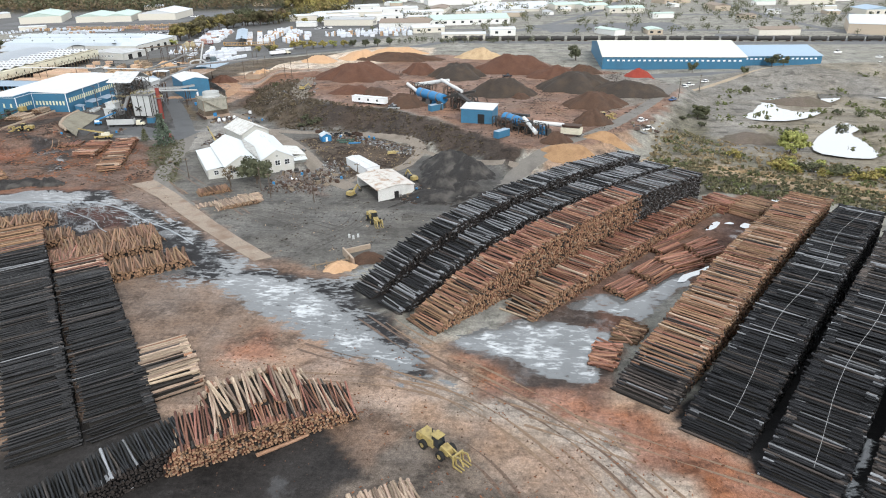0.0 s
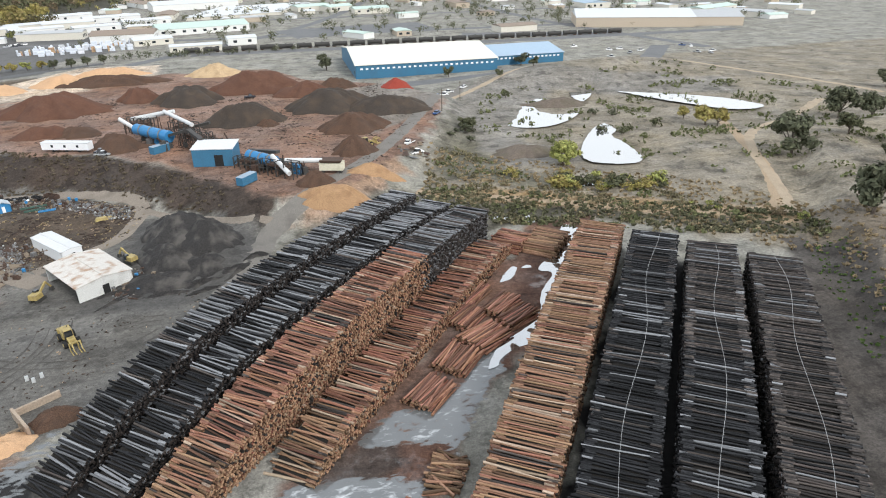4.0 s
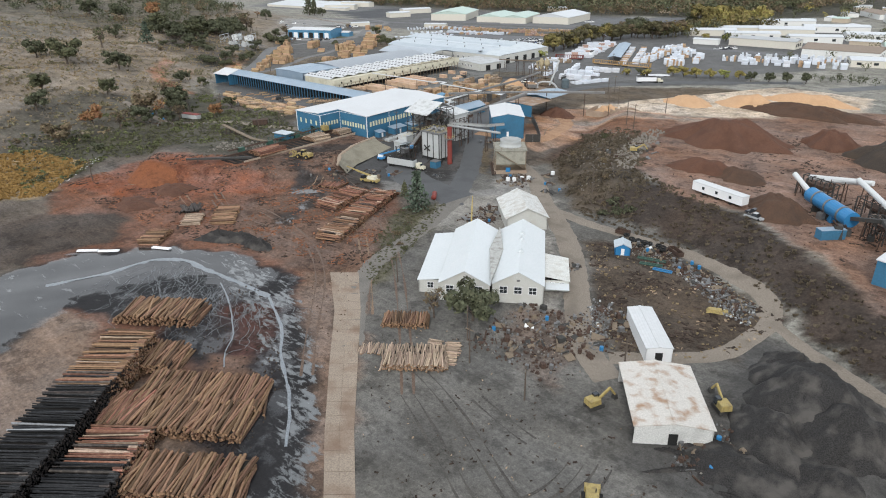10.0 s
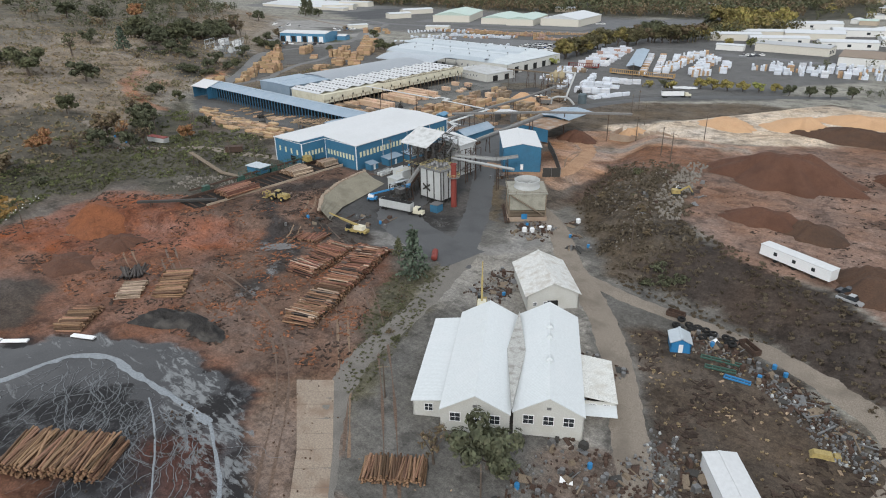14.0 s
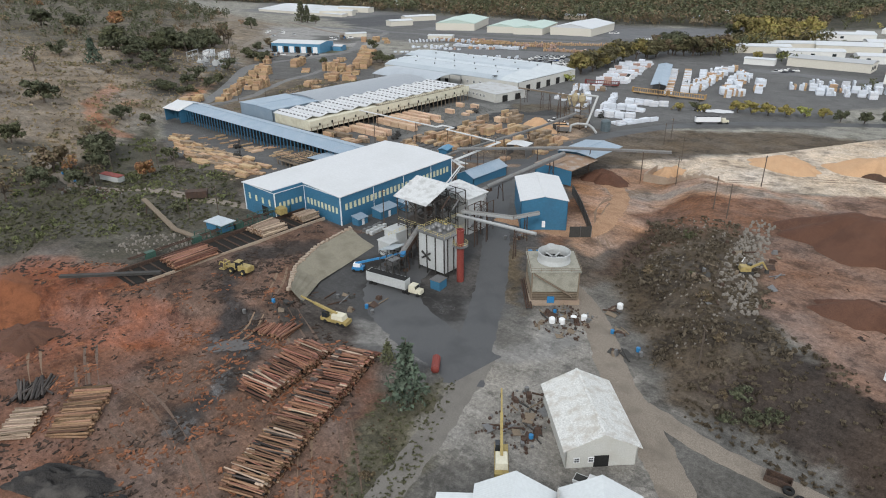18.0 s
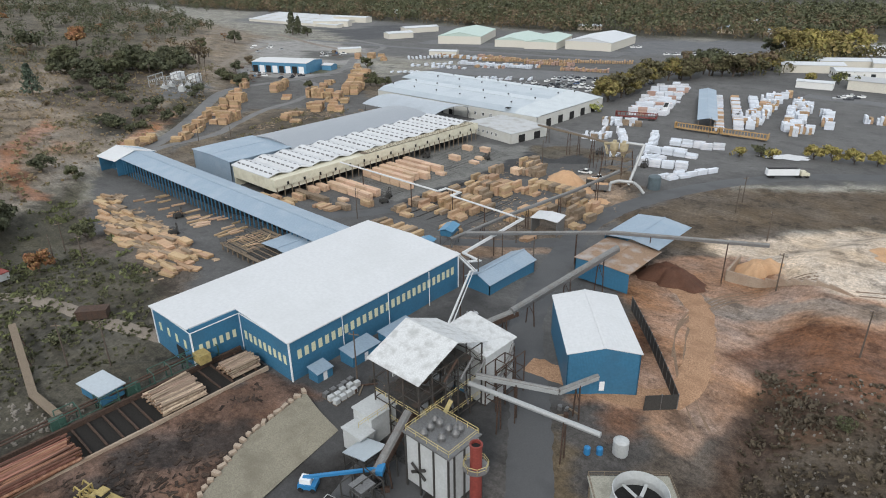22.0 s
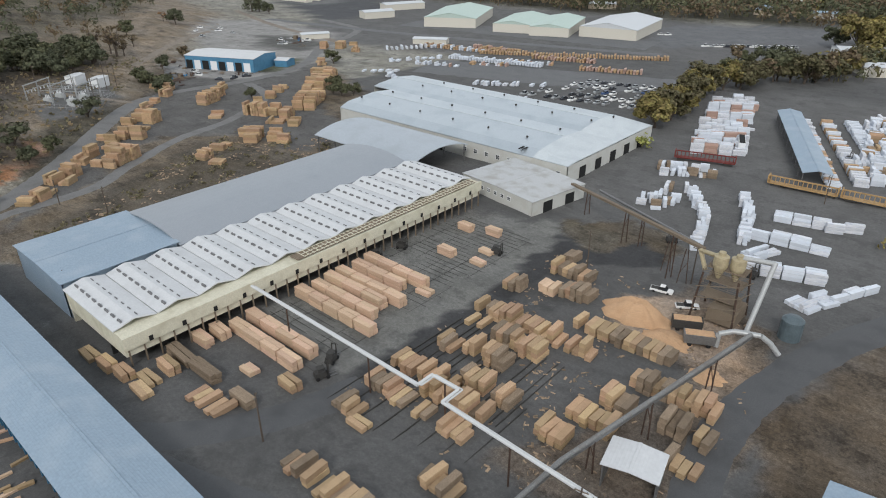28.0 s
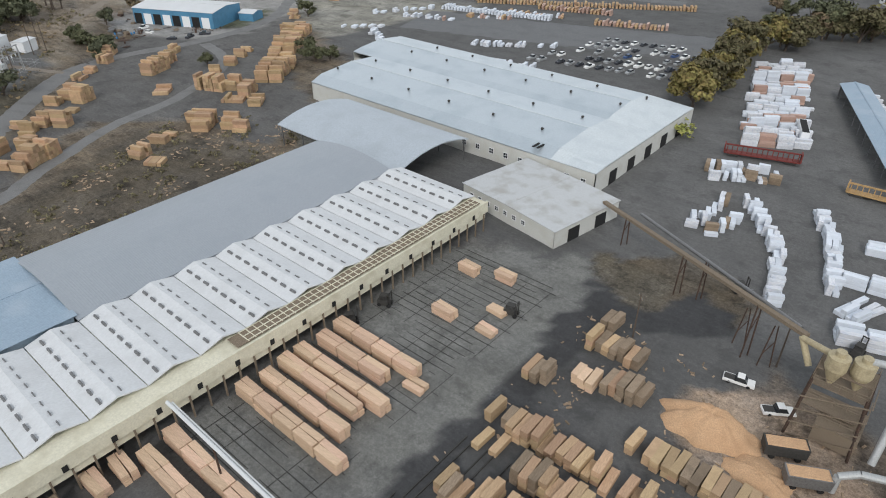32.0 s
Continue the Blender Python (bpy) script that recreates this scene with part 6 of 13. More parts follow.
# the sawmill hall: an L plan with a low roof
def sawmill():
    z0 = 3.0
    root = thing("sawmill_hall", "blue steel sawmill hall with a white roof and pale window strips", "mill building", (-247.5, 322, z0))
    ox, oy = 247.5, -322
    e, r, rx = 9.5, 10.5, -0.5
    P = [(-265, 289), (-247.5, 289), (-247.5, 300.5), (-229, 300.5), (-231, 355), (-266.5, 355)]
    P = [(x + ox, y + oy) for x, y in P]
    for a, b in zip(P, P[1:] + P[:1]):
        wall_run(root, "wall", a, b, -2.0, r - 0.1 if a == P[1] else e, M_BLUE)
        # base and eave trim
        d = (Vector(b) - Vector(a)).normalized()
        nn = Vector((d.y, -d.x)) * 0.06
        part("eave_trim", Shape().beam((a[0] + nn.x, a[1] + nn.y, e - 0.05), (b[0] + nn.x, b[1] + nn.y, e - 0.05), 0.2, 0.16), M_TRIM, root)
        part("corner_trim", Shape().box((a[0], a[1], -1.5), (0.3, 0.3, e + 1.5)), M_TRIM, root)
    east = Shape()
    slab(east, [(rx, P[2][1] - 0.4, r), (P[3][0] + 0.5, P[3][1] - 0.5, e + 0.2), (P[4][0] + 0.5, P[4][1] + 0.5, e + 0.2), (rx - 1, P[4][1] + 0.5, r)], 0.25)
    part("roof", east, M_WHITE_ROOF, root, "white coated steel roof")
    west = Shape()
    slab(west, [(P[0][0] - 0.5, P[0][1] - 0.5, e + 0.2), (rx, P[1][1] - 0.5, r - 0.0), (rx, P[2][1] - 0.4, r), (rx - 1, P[4][1] + 0.5, r), (P[5][0] - 0.5, P[5][1] + 0.5, e + 0.2)], 0.25)
    part("roof", west, M_WHITE_ROOF, root)
    for y, x0, x1 in ((P[0][1], P[0][0], P[1][0]), (P[4][1], P[5][0], P[4][0])):
        g = Shape()
        s = 1 if y > 0 else -1
        mid = rx if y < 0 else rx - 1
        g.add([(x0, y, e), (x1, y, e), (mid, y, r - 0.1), (x0, y - 0.2 * s, e), (x1, y - 0.2 * s, e), (mid, y - 0.2 * s, r - 0.1)], [(0, 1, 2), (5, 4, 3), (0, 2, 5, 3), (1, 4, 5, 2), (0, 3, 4, 1)])
        part("gable", g, M_BLUE, root)
    g = Shape()
    g.add([(P[2][0], P[2][1], e), (P[3][0], P[3][1], e), (rx, P[2][1], r - 0.15), (P[2][0], P[2][1] + 0.2, e), (P[3][0], P[3][1] + 0.2, e), (rx, P[2][1] + 0.2, r - 0.15)], [(0, 1, 2), (5, 4, 3), (0, 2, 5, 3), (1, 4, 5, 2)])
    part("gable", g, M_BLUE, root)
    # strips of light panels
    opening_row(root, "light_panel", P[3], P[4], 4.6, 1.0, 2.1, 28, M_SKYLIGHT, 1.5, frame=False)
    opening_row(root, "light_panel", P[2], P[3], 3.6, 0.9, 2.0, 9, M_SKYLIGHT, 1.0, frame=False)
    opening_row(root, "light_panel", P[1], P[2], 4.2, 0.8, 1.8, 6, M_SKYLIGHT, 1.0, frame=False)
    opening_row(root, "light_panel", P[0], P[1], 4.6, 0.9, 2.0, 4, M_SKYLIGHT, 1.2, frame=False)
    opening_row(root, "door", (-10, P[0][1]), (-2, P[0][1]), -0.8, 3.4, 4.6, 1, M_DARK, 0, frame=False)
    for k in range(3):
        y = P[3][1] + 14 + 14 * k
        part("downpipe", Shape().rod((P[3][0] - 0.08 * 14 * (k + 1) / 4 + 0.25, y, -1.5), (P[3][0] - 0.08 * 14 * (k + 1) / 4 + 0.25, y, e), 0.09), M_TRIM, root)
    return root


sawmill()

chip = shed("chip_building", "blue steel building with a white gabled roof", "shed", (-186.6, 347.9), -49.4 + 90, 14.2, 23.6, 8.6, 10.0, M_BLUE, M_WHITE_ROOF, 0.3, base=4.0)
opening_row(chip, "door", (-7.1, -11.8), (7.1, -11.8), 0.0, 1.0, 2.1, 1, M_TRIM, 5.5, frame=False)
chip["label"] = "blue steel building with a white gabled roof beside the road"

# the long sorting shed
ls = shed("sorter_shed", "long narrow blue sorting shed with pale steel roof and open bays", "shed", (-345, 349), -90, 13, 152, 5.6, 7.2, M_BLUE, M_BLUE_ROOF, 0.6, "nsw", base=2.2)
for i in range(56):
    part("post", Shape().box((6.4, -74 + i * 2.68, -1.5), (0.35, 0.35, 7.0)), M_BLUE, ls)
# inner sheet, near black to paint the shade inside the open bays
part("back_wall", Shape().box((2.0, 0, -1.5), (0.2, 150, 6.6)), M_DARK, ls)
head = shed("shed_head", "white-roofed end bay of the sorting shed", "shed", (-417, 348), -90 + 6, 18, 14, 5.5, 8.0, M_BLUE, M_WHITE_ROOF, 0.6, "ns", base=1.8)

M_KILN_ROOF = material("streaked_kiln_roof", (0.57, 0.58, 0.59), 0.55, grain=0.05, size=2, stain=0.4, stain_size=5, stain_colour=(0.46, 0.465, 0.47), rib=0.3, rib_axis=0, rib_size=1.2)
KILN_VENT = Shape().box((0.1, 0, 0), (1.15, 0.26, 0.32), taper=0.85).mesh("roof_vent", M_STEEL)


# dry kilns: a row of white bays
def kilns():
    x0, x1, y0, y1 = -361.5, -331.5, 366, 484.4
    root = thing("dry_kilns", "long row of white dry kilns with vents on ribbed roofs", "kiln building", ((x0 + x1) / 2, (y0 + y1) / 2, 0.3))
    w, l = x1 - x0, y1 - y0
    part("wall", Shape().box((0, 0, 3.4), (w - 1.0, l - 0.6, 4.6)), M_CREAM, root)
    # inner wall set back under the fascia, near black as painted shade
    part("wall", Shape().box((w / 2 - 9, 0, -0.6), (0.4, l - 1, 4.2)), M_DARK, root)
    part("wall", Shape().box((-w / 2 + 0.6, 0, -0.6), (0.4, l - 1, 4.2)), M_CREAM, root)
    part("fascia", Shape().box((w / 2 - 0.2, 0, 5.2), (0.5, l, 3.0)), M_CREAM, root, "cream boarded fascia")
    bars = Shape()
    for k in range(46):
        bars.box((w / 2 - 2.3, -l * 0.1 + k * l * 0.58 / 45, 8.47), (3.5, 0.16, 0.12))
    for dx in (-3.9, -2.4, -0.9):
        bars.box((w / 2 + dx, l * 0.19, 8.5), (0.16, l * 0.58, 0.14))
    part("walkway_grid", bars, M_CREAM, root, "rusty cream walkway beams")
    part("walkway", Shape().box((w / 2 - 2.3, l * 0.18, 8.36), (3.4, l * 0.6, 0.1)), M_WOOD, root, "rusty timber walkway")
    n = 12
    for i in range(n):
        yy = -l / 2 + l * (i + 0.5) / n
        bay = Shape()
        b = l / n
        h0, h1 = 8.35, 9.5
        pts = [(-w / 2 - 0.3, yy - b / 2 + 0.1, h0), (w / 2 - 4.2, yy - b / 2 + 0.1, h0), (w / 2 - 4.2, yy, h1), (-w / 2 - 0.3, yy, h1)]
        slab(bay, pts, 0.25)
        pts2 = [(-w / 2 - 0.3, yy, h1), (w / 2 - 4.2, yy, h1), (w / 2 - 4.2, yy + b / 2 - 0.1, h0), (-w / 2 - 0.3, yy + b / 2 - 0.1, h0)]
        slab(bay, pts2, 0.25)
        roof = part("roof_bay", bay, M_KILN_ROOF, root)
        for k in range(16):
            v = part("roof_vent", KILN_VENT, None, roof)
            v.location = (-w / 2 + 1.8 + (k // 2) * (w - 8) / 7, yy - 2.4 if k % 2 else yy + 1.2, h1 - (0.62 if k % 2 else 0.34))
            v.scale = (1.5, 1.6, 1.5) if k % 2 else (1.3, 0.9, 0.8)
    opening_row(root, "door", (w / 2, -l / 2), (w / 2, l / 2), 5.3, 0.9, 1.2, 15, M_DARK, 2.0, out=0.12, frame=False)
    for i in range(36):
        part("post", Shape().box((w / 2 - 0.4, -l / 2 + 1 + i * (l - 2) / 35, -0.8), (0.3, 0.3, 5.6)), M_WOOD, root)
    return root


kilns()
bs = shed("storage_shed", "blue-grey steel shed at the end of the kilns", "shed", (-378, 381), 0, 30, 29, 9.4, 9.9, M_BLUE_ROOF, M_BLUE_ROOF, 0.5, "nsew", base=0.2)


def arched_shed(name, label, at, turn, w, l, eave, crown, roof, wall, closed=True, base=0.0, cols=12):
    """A long hall under a shallow curved roof; local y runs along it."""
    root = thing(name, label, "mill building", (at[0], at[1], base), math.radians(turn))
    x, y = w / 2, l / 2
    sh, n = Shape(), cols
    for i in range(n):
        a, b = -x + w * i / n, -x + w * (i + 1) / n
        za, zb = (eave + (crown - eave) * (1 - (q / x) ** 2) for q in (a, b))
        slab(sh, [(a, -y - 0.5, za), (b, -y - 0.5, zb), (b, y + 0.5, zb), (a, y + 0.5, za)], 0.3)
        part("roof_panel", sh, roof, root)
        sh = Shape()
    if closed:
        for a, b in (((x, -y), (x, y)), ((-x, y), (-x, -y))):
            wall_run(root, "wall", a, b, -0.8, eave - 0.2, wall)
        for s in (-1, 1):
            g = Shape()
            top = [(-x + w * i / n, s * y, eave - 0.25 + (crown - eave) * (1 - ((-x + w * i / n) / x) ** 2)) for i in range(n + 1)]
            for i in range(n):
                a, b = top[i], top[i + 1]
                g.add([(a[0], a[1], -0.8), (b[0], b[1], -0.8), b, a], [(0, 1, 2, 3)])
                g.add([(a[0], a[1] - s * 0.2, -0.8), (b[0], b[1] - s * 0.2, -0.8), (b[0], b[1] - s * 0.2, b[2]), (a[0], a[1] - s * 0.2, a[2])], [(3, 2, 1, 0)])
            part("end_wall", g, wall, root)
    else:
        for i in range(6):
            for s in (-1, 1):
                part("post", Shape().box((s * (x - 0.5), -y + 1 + i * (l - 2) / 5, -0.8), (0.35, 0.35, eave + 0.6)), M_STEEL, root)
    return root


M_SHED_ROOF = material("bleached_steel_roof", (0.42, 0.46, 0.5), 0.5, 0.25, grain=0.1, size=2, stain=0.5, stain_size=8, stain_colour=(0.35, 0.38, 0.41), rib=0.35, rib_axis=1, rib_size=1.0)
arched_shed("open_shed", "open shed with a curved grey steel roof", (-389.5, 499), 90, 31, 54, 7.2, 10.0, M_SHED_ROOF, M_WHITE_WALL, False, cols=16)
arched_shed("storage_shed", "long lumber shed beside the kilns under a smooth curved grey roof", (-377.5, 438), 0, 31.5, 84, 8.9, 10.9, M_GREY_ROOF, M_GREY_ROOF, True, 0.2, 9)


def planer_mill():
    """Two long folded roofs side by side, hipped at the east end."""
    root = thing("planer_mill", "large planer mill under two folded white steel roofs", "mill building", (-381, 551, 0))
    front = [(-32, 6.8), (-27, 8.7), (-11, 10.0), (1, 9.2)]
    rear = [(1, 9.0), (5, 9.9), (17, 11.0), (30, 9.6), (35, 6.8)]
    for prof, x0 in ((front, -62), (rear, -74)):
        for (ya, za), (yb, zb) in zip(prof, prof[1:]):
            run = Shape()
            slab(run, [(x0, ya, za), (46, ya, za), (46, yb, zb), (x0, yb, zb)], 0.3)
            part("roof_panel", run, M_GREY_ROOF_X, root, "pale steel roof fold")
            hip = Shape()
            slab(hip, [(46, ya, za), (61, ya, min(za, 7.2)), (61, yb, min(zb, 7.2)), (46, yb, zb)], 0.3)
            part("hip_panel", hip, M_PLANER_HIP, root, "paler hipped roof end")
        part("ridge_cap", Shape().beam((x0, prof[2][0], prof[2][1] + 0.04), (46, prof[2][0], prof[2][1] + 0.04), 0.7, 0.1), M_PLANER_HIP, root)
    for a, b in (((-62, -32), (61, -32)), ((61, 35), (-74, 35)), ((61, -32), (61, 35)), ((-62, 1), (-62, -32)), ((-74, 35), (-74, 1)), ((-74, 1), (-62, 1))):
        wall_run(root, "wall", a, b, -0.8, 6.6, M_WHITE_WALL)
    for prof, x in ((front, -62), (rear, -74)):
        g = Shape()
        for (ya, za), (yb, zb) in zip(prof, prof[1:]):
            g.add([(x, ya, 6.0), (x, yb, 6.0), (x, yb, zb - 0.31), (x, ya, za - 0.31)], [(3, 2, 1, 0)])
        part("gable", g, M_WHITE_WALL, root)
    opening_row(root, "window", (10, -32), (61, -32), 2.5, 1.6, 1.6, 9, M_WINDOW, 1)
    opening_row(root, "door", (-20, -32), (6, -32), -0.4, 3.0, 3.4, 3, M_DARK, 2, frame=False)
    opening_row(root, "door", (61, -32), (61, 35), -0.4, 4.4, 4.6, 5, M_DARK, 5, frame=False)
    vent = Shape().lathe((0, 0, 0), [(0.35, 0), (0.35, 0.7), (0.6, 0.75), (0.2, 1.1)], 8).mesh("roof_vent", M_CHASSIS)
    for y, z in ((-20, 9.2), (-4, 9.5), (12, 10.5), (24, 10.2)):
        for k in range(6):
            o = part("roof_vent", vent, None, root)
            o.location = (-54 + 19 * k + y * 0.3, y, z - 0.25)
    # two dark slits and a patch of bluer sheets on the front slope
    for k in range(2):
        part("roof_slot", Shape().box((39 + 1.6 * k, -28.5, 8.3), (0.7, 5.0, 0.22)), M_DARK, root)
    return root


# hip and ridge sheets a little paler than the main folds
M_PLANER_HIP = material("paler_hip_sheets", (0.55, 0.59, 0.61), 0.5, 0.15, grain=0.08, size=2, stain=0.5, stain_size=5, stain_colour=(0.46, 0.5, 0.53), rib=0.3, rib_axis=1, rib_size=1.0)
M_GREY_ROOF_X = material("pale_ribbed_steel_roof", (0.5, 0.55, 0.585), 0.36, 0.6, grain=0.06, size=2, stain=0.5, stain_size=9, stain_colour=(0.38, 0.44, 0.48), rib=0.3, rib_axis=0, rib_size=1.0)
planer_mill()
wl = shed("boiler_annex", "low white block building with a stained flat roof", "building", (-328, 503), -10, 34, 25, 5.0, 5.4, M_WHITE_WALL, material("stained_white_roof", (0.46, 0.47, 0.475), 0.7, grain=0.1, stain=0.75, stain_size=5, stain_colour=(0.33, 0.315, 0.29)), 0.3, base=0.0)
opening_row(wl, "window", (-17, -12.5), (10, -12.5), 2.2, 1.3, 1.2, 7, M_WINDOW, 2)
opening_row(wl, "door", (17, -12.5), (17, 12.5), -0.3, 4.2, 4.0, 2, M_DARK, 2, frame=False)


M_BRIGHT_ROOF = material("bright_white_sheet_roof", (0.6, 0.63, 0.64), 0.5, grain=0.05, size=2, stain=0.3, stain_size=5, stain_colour=(0.66, 0.67, 0.68), rib=0.25, rib_axis=1, rib_size=0.9)


# the white double-gabled workshop
def workshop():
    a = math.radians(33.5)
    root = thing("workshop", "white double-gabled workshop with a lower side wing", "workshop", (-106.5, 236.0, -0.6), a)
    for cx, w, l, eave, ridge, y0 in ((-6.6, 12.6, 34, 4.8, 8.4, 0), (6.6, 12.6, 34, 4.8, 8.4, 1.0)):
        for s in (-1, 1):
            sh = Shape()
            pts = [(cx + s * (w / 2 + 0.2), y0 - l / 2 - 0.4, eave), (cx + s * (w / 2 + 0.2), y0 + l / 2 + 0.4, eave), (cx, y0 + l / 2 + 0.4, ridge), (cx, y0 - l / 2 - 0.4, ridge)]
            slab(sh, pts if s > 0 else pts[::-1], 0.18)
            part("roof", sh, M_BRIGHT_ROOF, root, "bright white sheet roof")
        for s in (-1, 1):
            y = y0 + s * l / 2
            g = Shape()
            g.add([(cx - w / 2, y, -0.9), (cx + w / 2, y, -0.9), (cx + w / 2, y, eave - 0.15), (cx, y, ridge - 0.2), (cx - w / 2, y, eave - 0.15)], [(0, 1, 2, 3, 4)])
            g.add([(cx - w / 2, y - 0.2 * s, -0.9), (cx + w / 2, y - 0.2 * s, -0.9), (cx + w / 2, y - 0.2 * s, eave - 0.15), (cx, y - 0.2 * s, ridge - 0.2), (cx - w / 2, y - 0.2 * s, eave - 0.15)], [(4, 3, 2, 1, 0)])
            part("gable_wall", g, M_WHITE_WALL, root, "white boarded gable wall")
        opening_row(root, "window", (cx - w / 2, y0 - l / 2), (cx + w / 2, y0 - l / 2), 2.3, 1.9, 1.8, 3, M_WINDOW, 0.9)
        opening_row(root, "vent", (cx - 1, y0 - l / 2), (cx + 1, y0 - l / 2), 5.6, 0.8, 0.5, 1, M_STEEL, 0, frame=False)
    wall_run(root, "wall", (12.9, -16), (12.9, 18), -0.9, 4.6, M_WHITE_WALL)
    part("valley_roof", Shape().prism([(0, -16.6), (1.9, 2.0), (0, 17.8), (-1.9, 2.0)], 5.0, 5.86), material("dirty_valley_sheet", (0.42, 0.42, 0.4), 0.8, grain=0.2, stain=0.7, stain_size=1.5, stain_colour=(0.22, 0.2, 0.18)), root, "stained flat valley between the gables")
    wing = Shape()
    slab(wing, [(-19.0, -14, 3.6), (-12.4, -14, 4.3), (-12.4, 16, 4.3), (-19.0, 16, 3.6)], 0.18)
    part("roof", wing, M_BRIGHT_ROOF, root)
    for p, q in (((-18.7, -13.6), (-12.6, -13.6)), ((-18.7, 15.6), (-18.7, -13.6)), ((-12.6, 15.6), (-18.7, 15.6))):
        wall_run(root, "wall", p, q, -0.9, 3.5, M_WHITE_WALL)
    opening_row(root, "window", (-18.7, -13.6), (-12.6, -13.6), 1.4, 1.6, 1.5, 1, M_WINDOW, 0.6)
    lean = Shape()
    slab(lean, [(12.7, -9, 4.0), (19.5, -9, 2.8), (19.5, 5, 2.8), (12.7, 5, 4.0)], 0.16)
    part("lean_to_roof", lean, material("old_white_sheet", (0.6, 0.6, 0.57), 0.7, stain=0.5, stain_size=2.5, stain_colour=(0.42, 0.38, 0.32)), root)
    wall_run(root, "wall", (13.1, -8.8), (19.3, -8.8), -0.9, 2.7, M_WHITE_WALL)
    wall_run(root, "wall", (19.3, -8.8), (19.3, 4.8), -0.9, 2.7, M_WHITE_WALL)
    opening_row(root, "window", (13.1, -8.8), (19.3, -8.8), 1.0, 1.3, 1.2, 2, M_WINDOW, 0.5)
    porch = Shape()
    slab(porch, [(13.4, -11.8, 1.7), (19.3, -11.8, 1.7), (19.3, -8.8, 2.1), (13.4, -8.8, 2.1)], 0.1)
    part("porch_roof", porch, M_BRIGHT_ROOF, root)
    for y, s in ((-4, 1.6), (4, 1.2), (8, 1.6)):
        hood = Shape()
        hood.add([(6.6 - s / 2, y - 0.6, 8.2), (6.6 + s / 2, y - 0.6, 8.2), (6.6 + s / 2, y + 0.6, 8.2), (6.6 - s / 2, y + 0.6, 8.2), (6.6, y - 0.6, 9.2), (6.6, y + 0.6, 9.2)], [(0, 1, 4), (1, 2, 5, 4), (2, 3, 5), (3, 0, 4, 5)])
        part("roof_vent", hood, M_BRIGHT_ROOF, root)
    return root


workshop()
old = shed("store_building", "old white gabled store with a patched sheet roof", "shed", (-122.5, 270.5), 46, 12.5, 18, 4.2, 7.2, M_WHITE_WALL, material("patched_white_sheet", (0.58, 0.58, 0.56), 0.7, stain=0.7, stain_size=1.8, stain_colour=(0.4, 0.36, 0.31), rib=0.25, rib_axis=1, rib_size=0.8), 0.6)
opening_row(old, "door", (-6.2, -9), (6.2, -9), 0.0, 2.6, 2.4, 1, M_DARK, 6.4, frame=False)
opening_row(old, "window", (-6.2, -9), (0, -9), 1.2, 0.9, 0.9, 2, M_WINDOW, 0.6)
rusty = shed("machine_shed", "rusty white sheet-metal machine shed with an open front", "shed", (-47.5, 210.9), 35.5, 13.5, 19, 4.0, 4.9, material("dull_white_sheet_wall", (0.6, 0.6, 0.58), 0.7, stain=0.4, stain_size=2.5), M_RUST_ROOF, 0.3, "nse")
opening_row(rusty, "door", (-6.7, -9.5), (6.7, -9.5), 0.0, 1.6, 2.6, 1, M_DARK, 5.0, frame=False)
boxw = shed("storage_building", "white flat box building beside scrap", "shed", (-60.7, 232.5), 40, 5.6, 17.5, 3.4, 3.7, M_TRIM, M_WHITE_ROOF, 0.15)
opening_row(boxw, "door", (-2.8, -8.7), (2.8, -8.7), 0.1, 1.6, 2.2, 1, M_DARK, 2.2, frame=False)
ww = shed("chip_shed", "steel-roofed chip bin shed on posts", "shed", (-204.5, 409.5), 0, 16.5, 21, 5.6, 6.6, M_BLUE, M_BLUE_ROOF, 0.3, "w", base=3.4)
ww2 = shed("chip_shed", "sawdust-covered low roof of the chip bin", "shed", (-204, 391), 0, 16, 18, 4.6, 5.0, M_BLUE, material("sawdust_strewn_roof", (0.28, 0.19, 0.13), 0.9, stain=0.6, stain_size=4, stain_colour=(0.42, 0.42, 0.42)), 0.3, "sw", base=3.4)
st = shed("storage_shed", "blue-grey steel shed beside the mill road", "shed", (-225.6, 366.6), 0, 8, 20, 3.4, 5.2, M_BLUE, M_BLUE_ROOF, 0.4, base=2.8)
ss = shed("loading_shed", "small open shed with a striped white roof", "shed", (-238.6, 408.5), 12, 9, 7, 4.6, 5.0, M_STEEL, M_WHITE_ROOF, 0.3, "we", base=0.6)
lean2 = shed("lumber_shed", "patched steel lean-to against the sorter", "shed", (-282, 338.5), 0, 15, 11, 3.4, 3.9, M_WOOD, M_BLUE_ROOF, 0.2, "n", base=2.8)


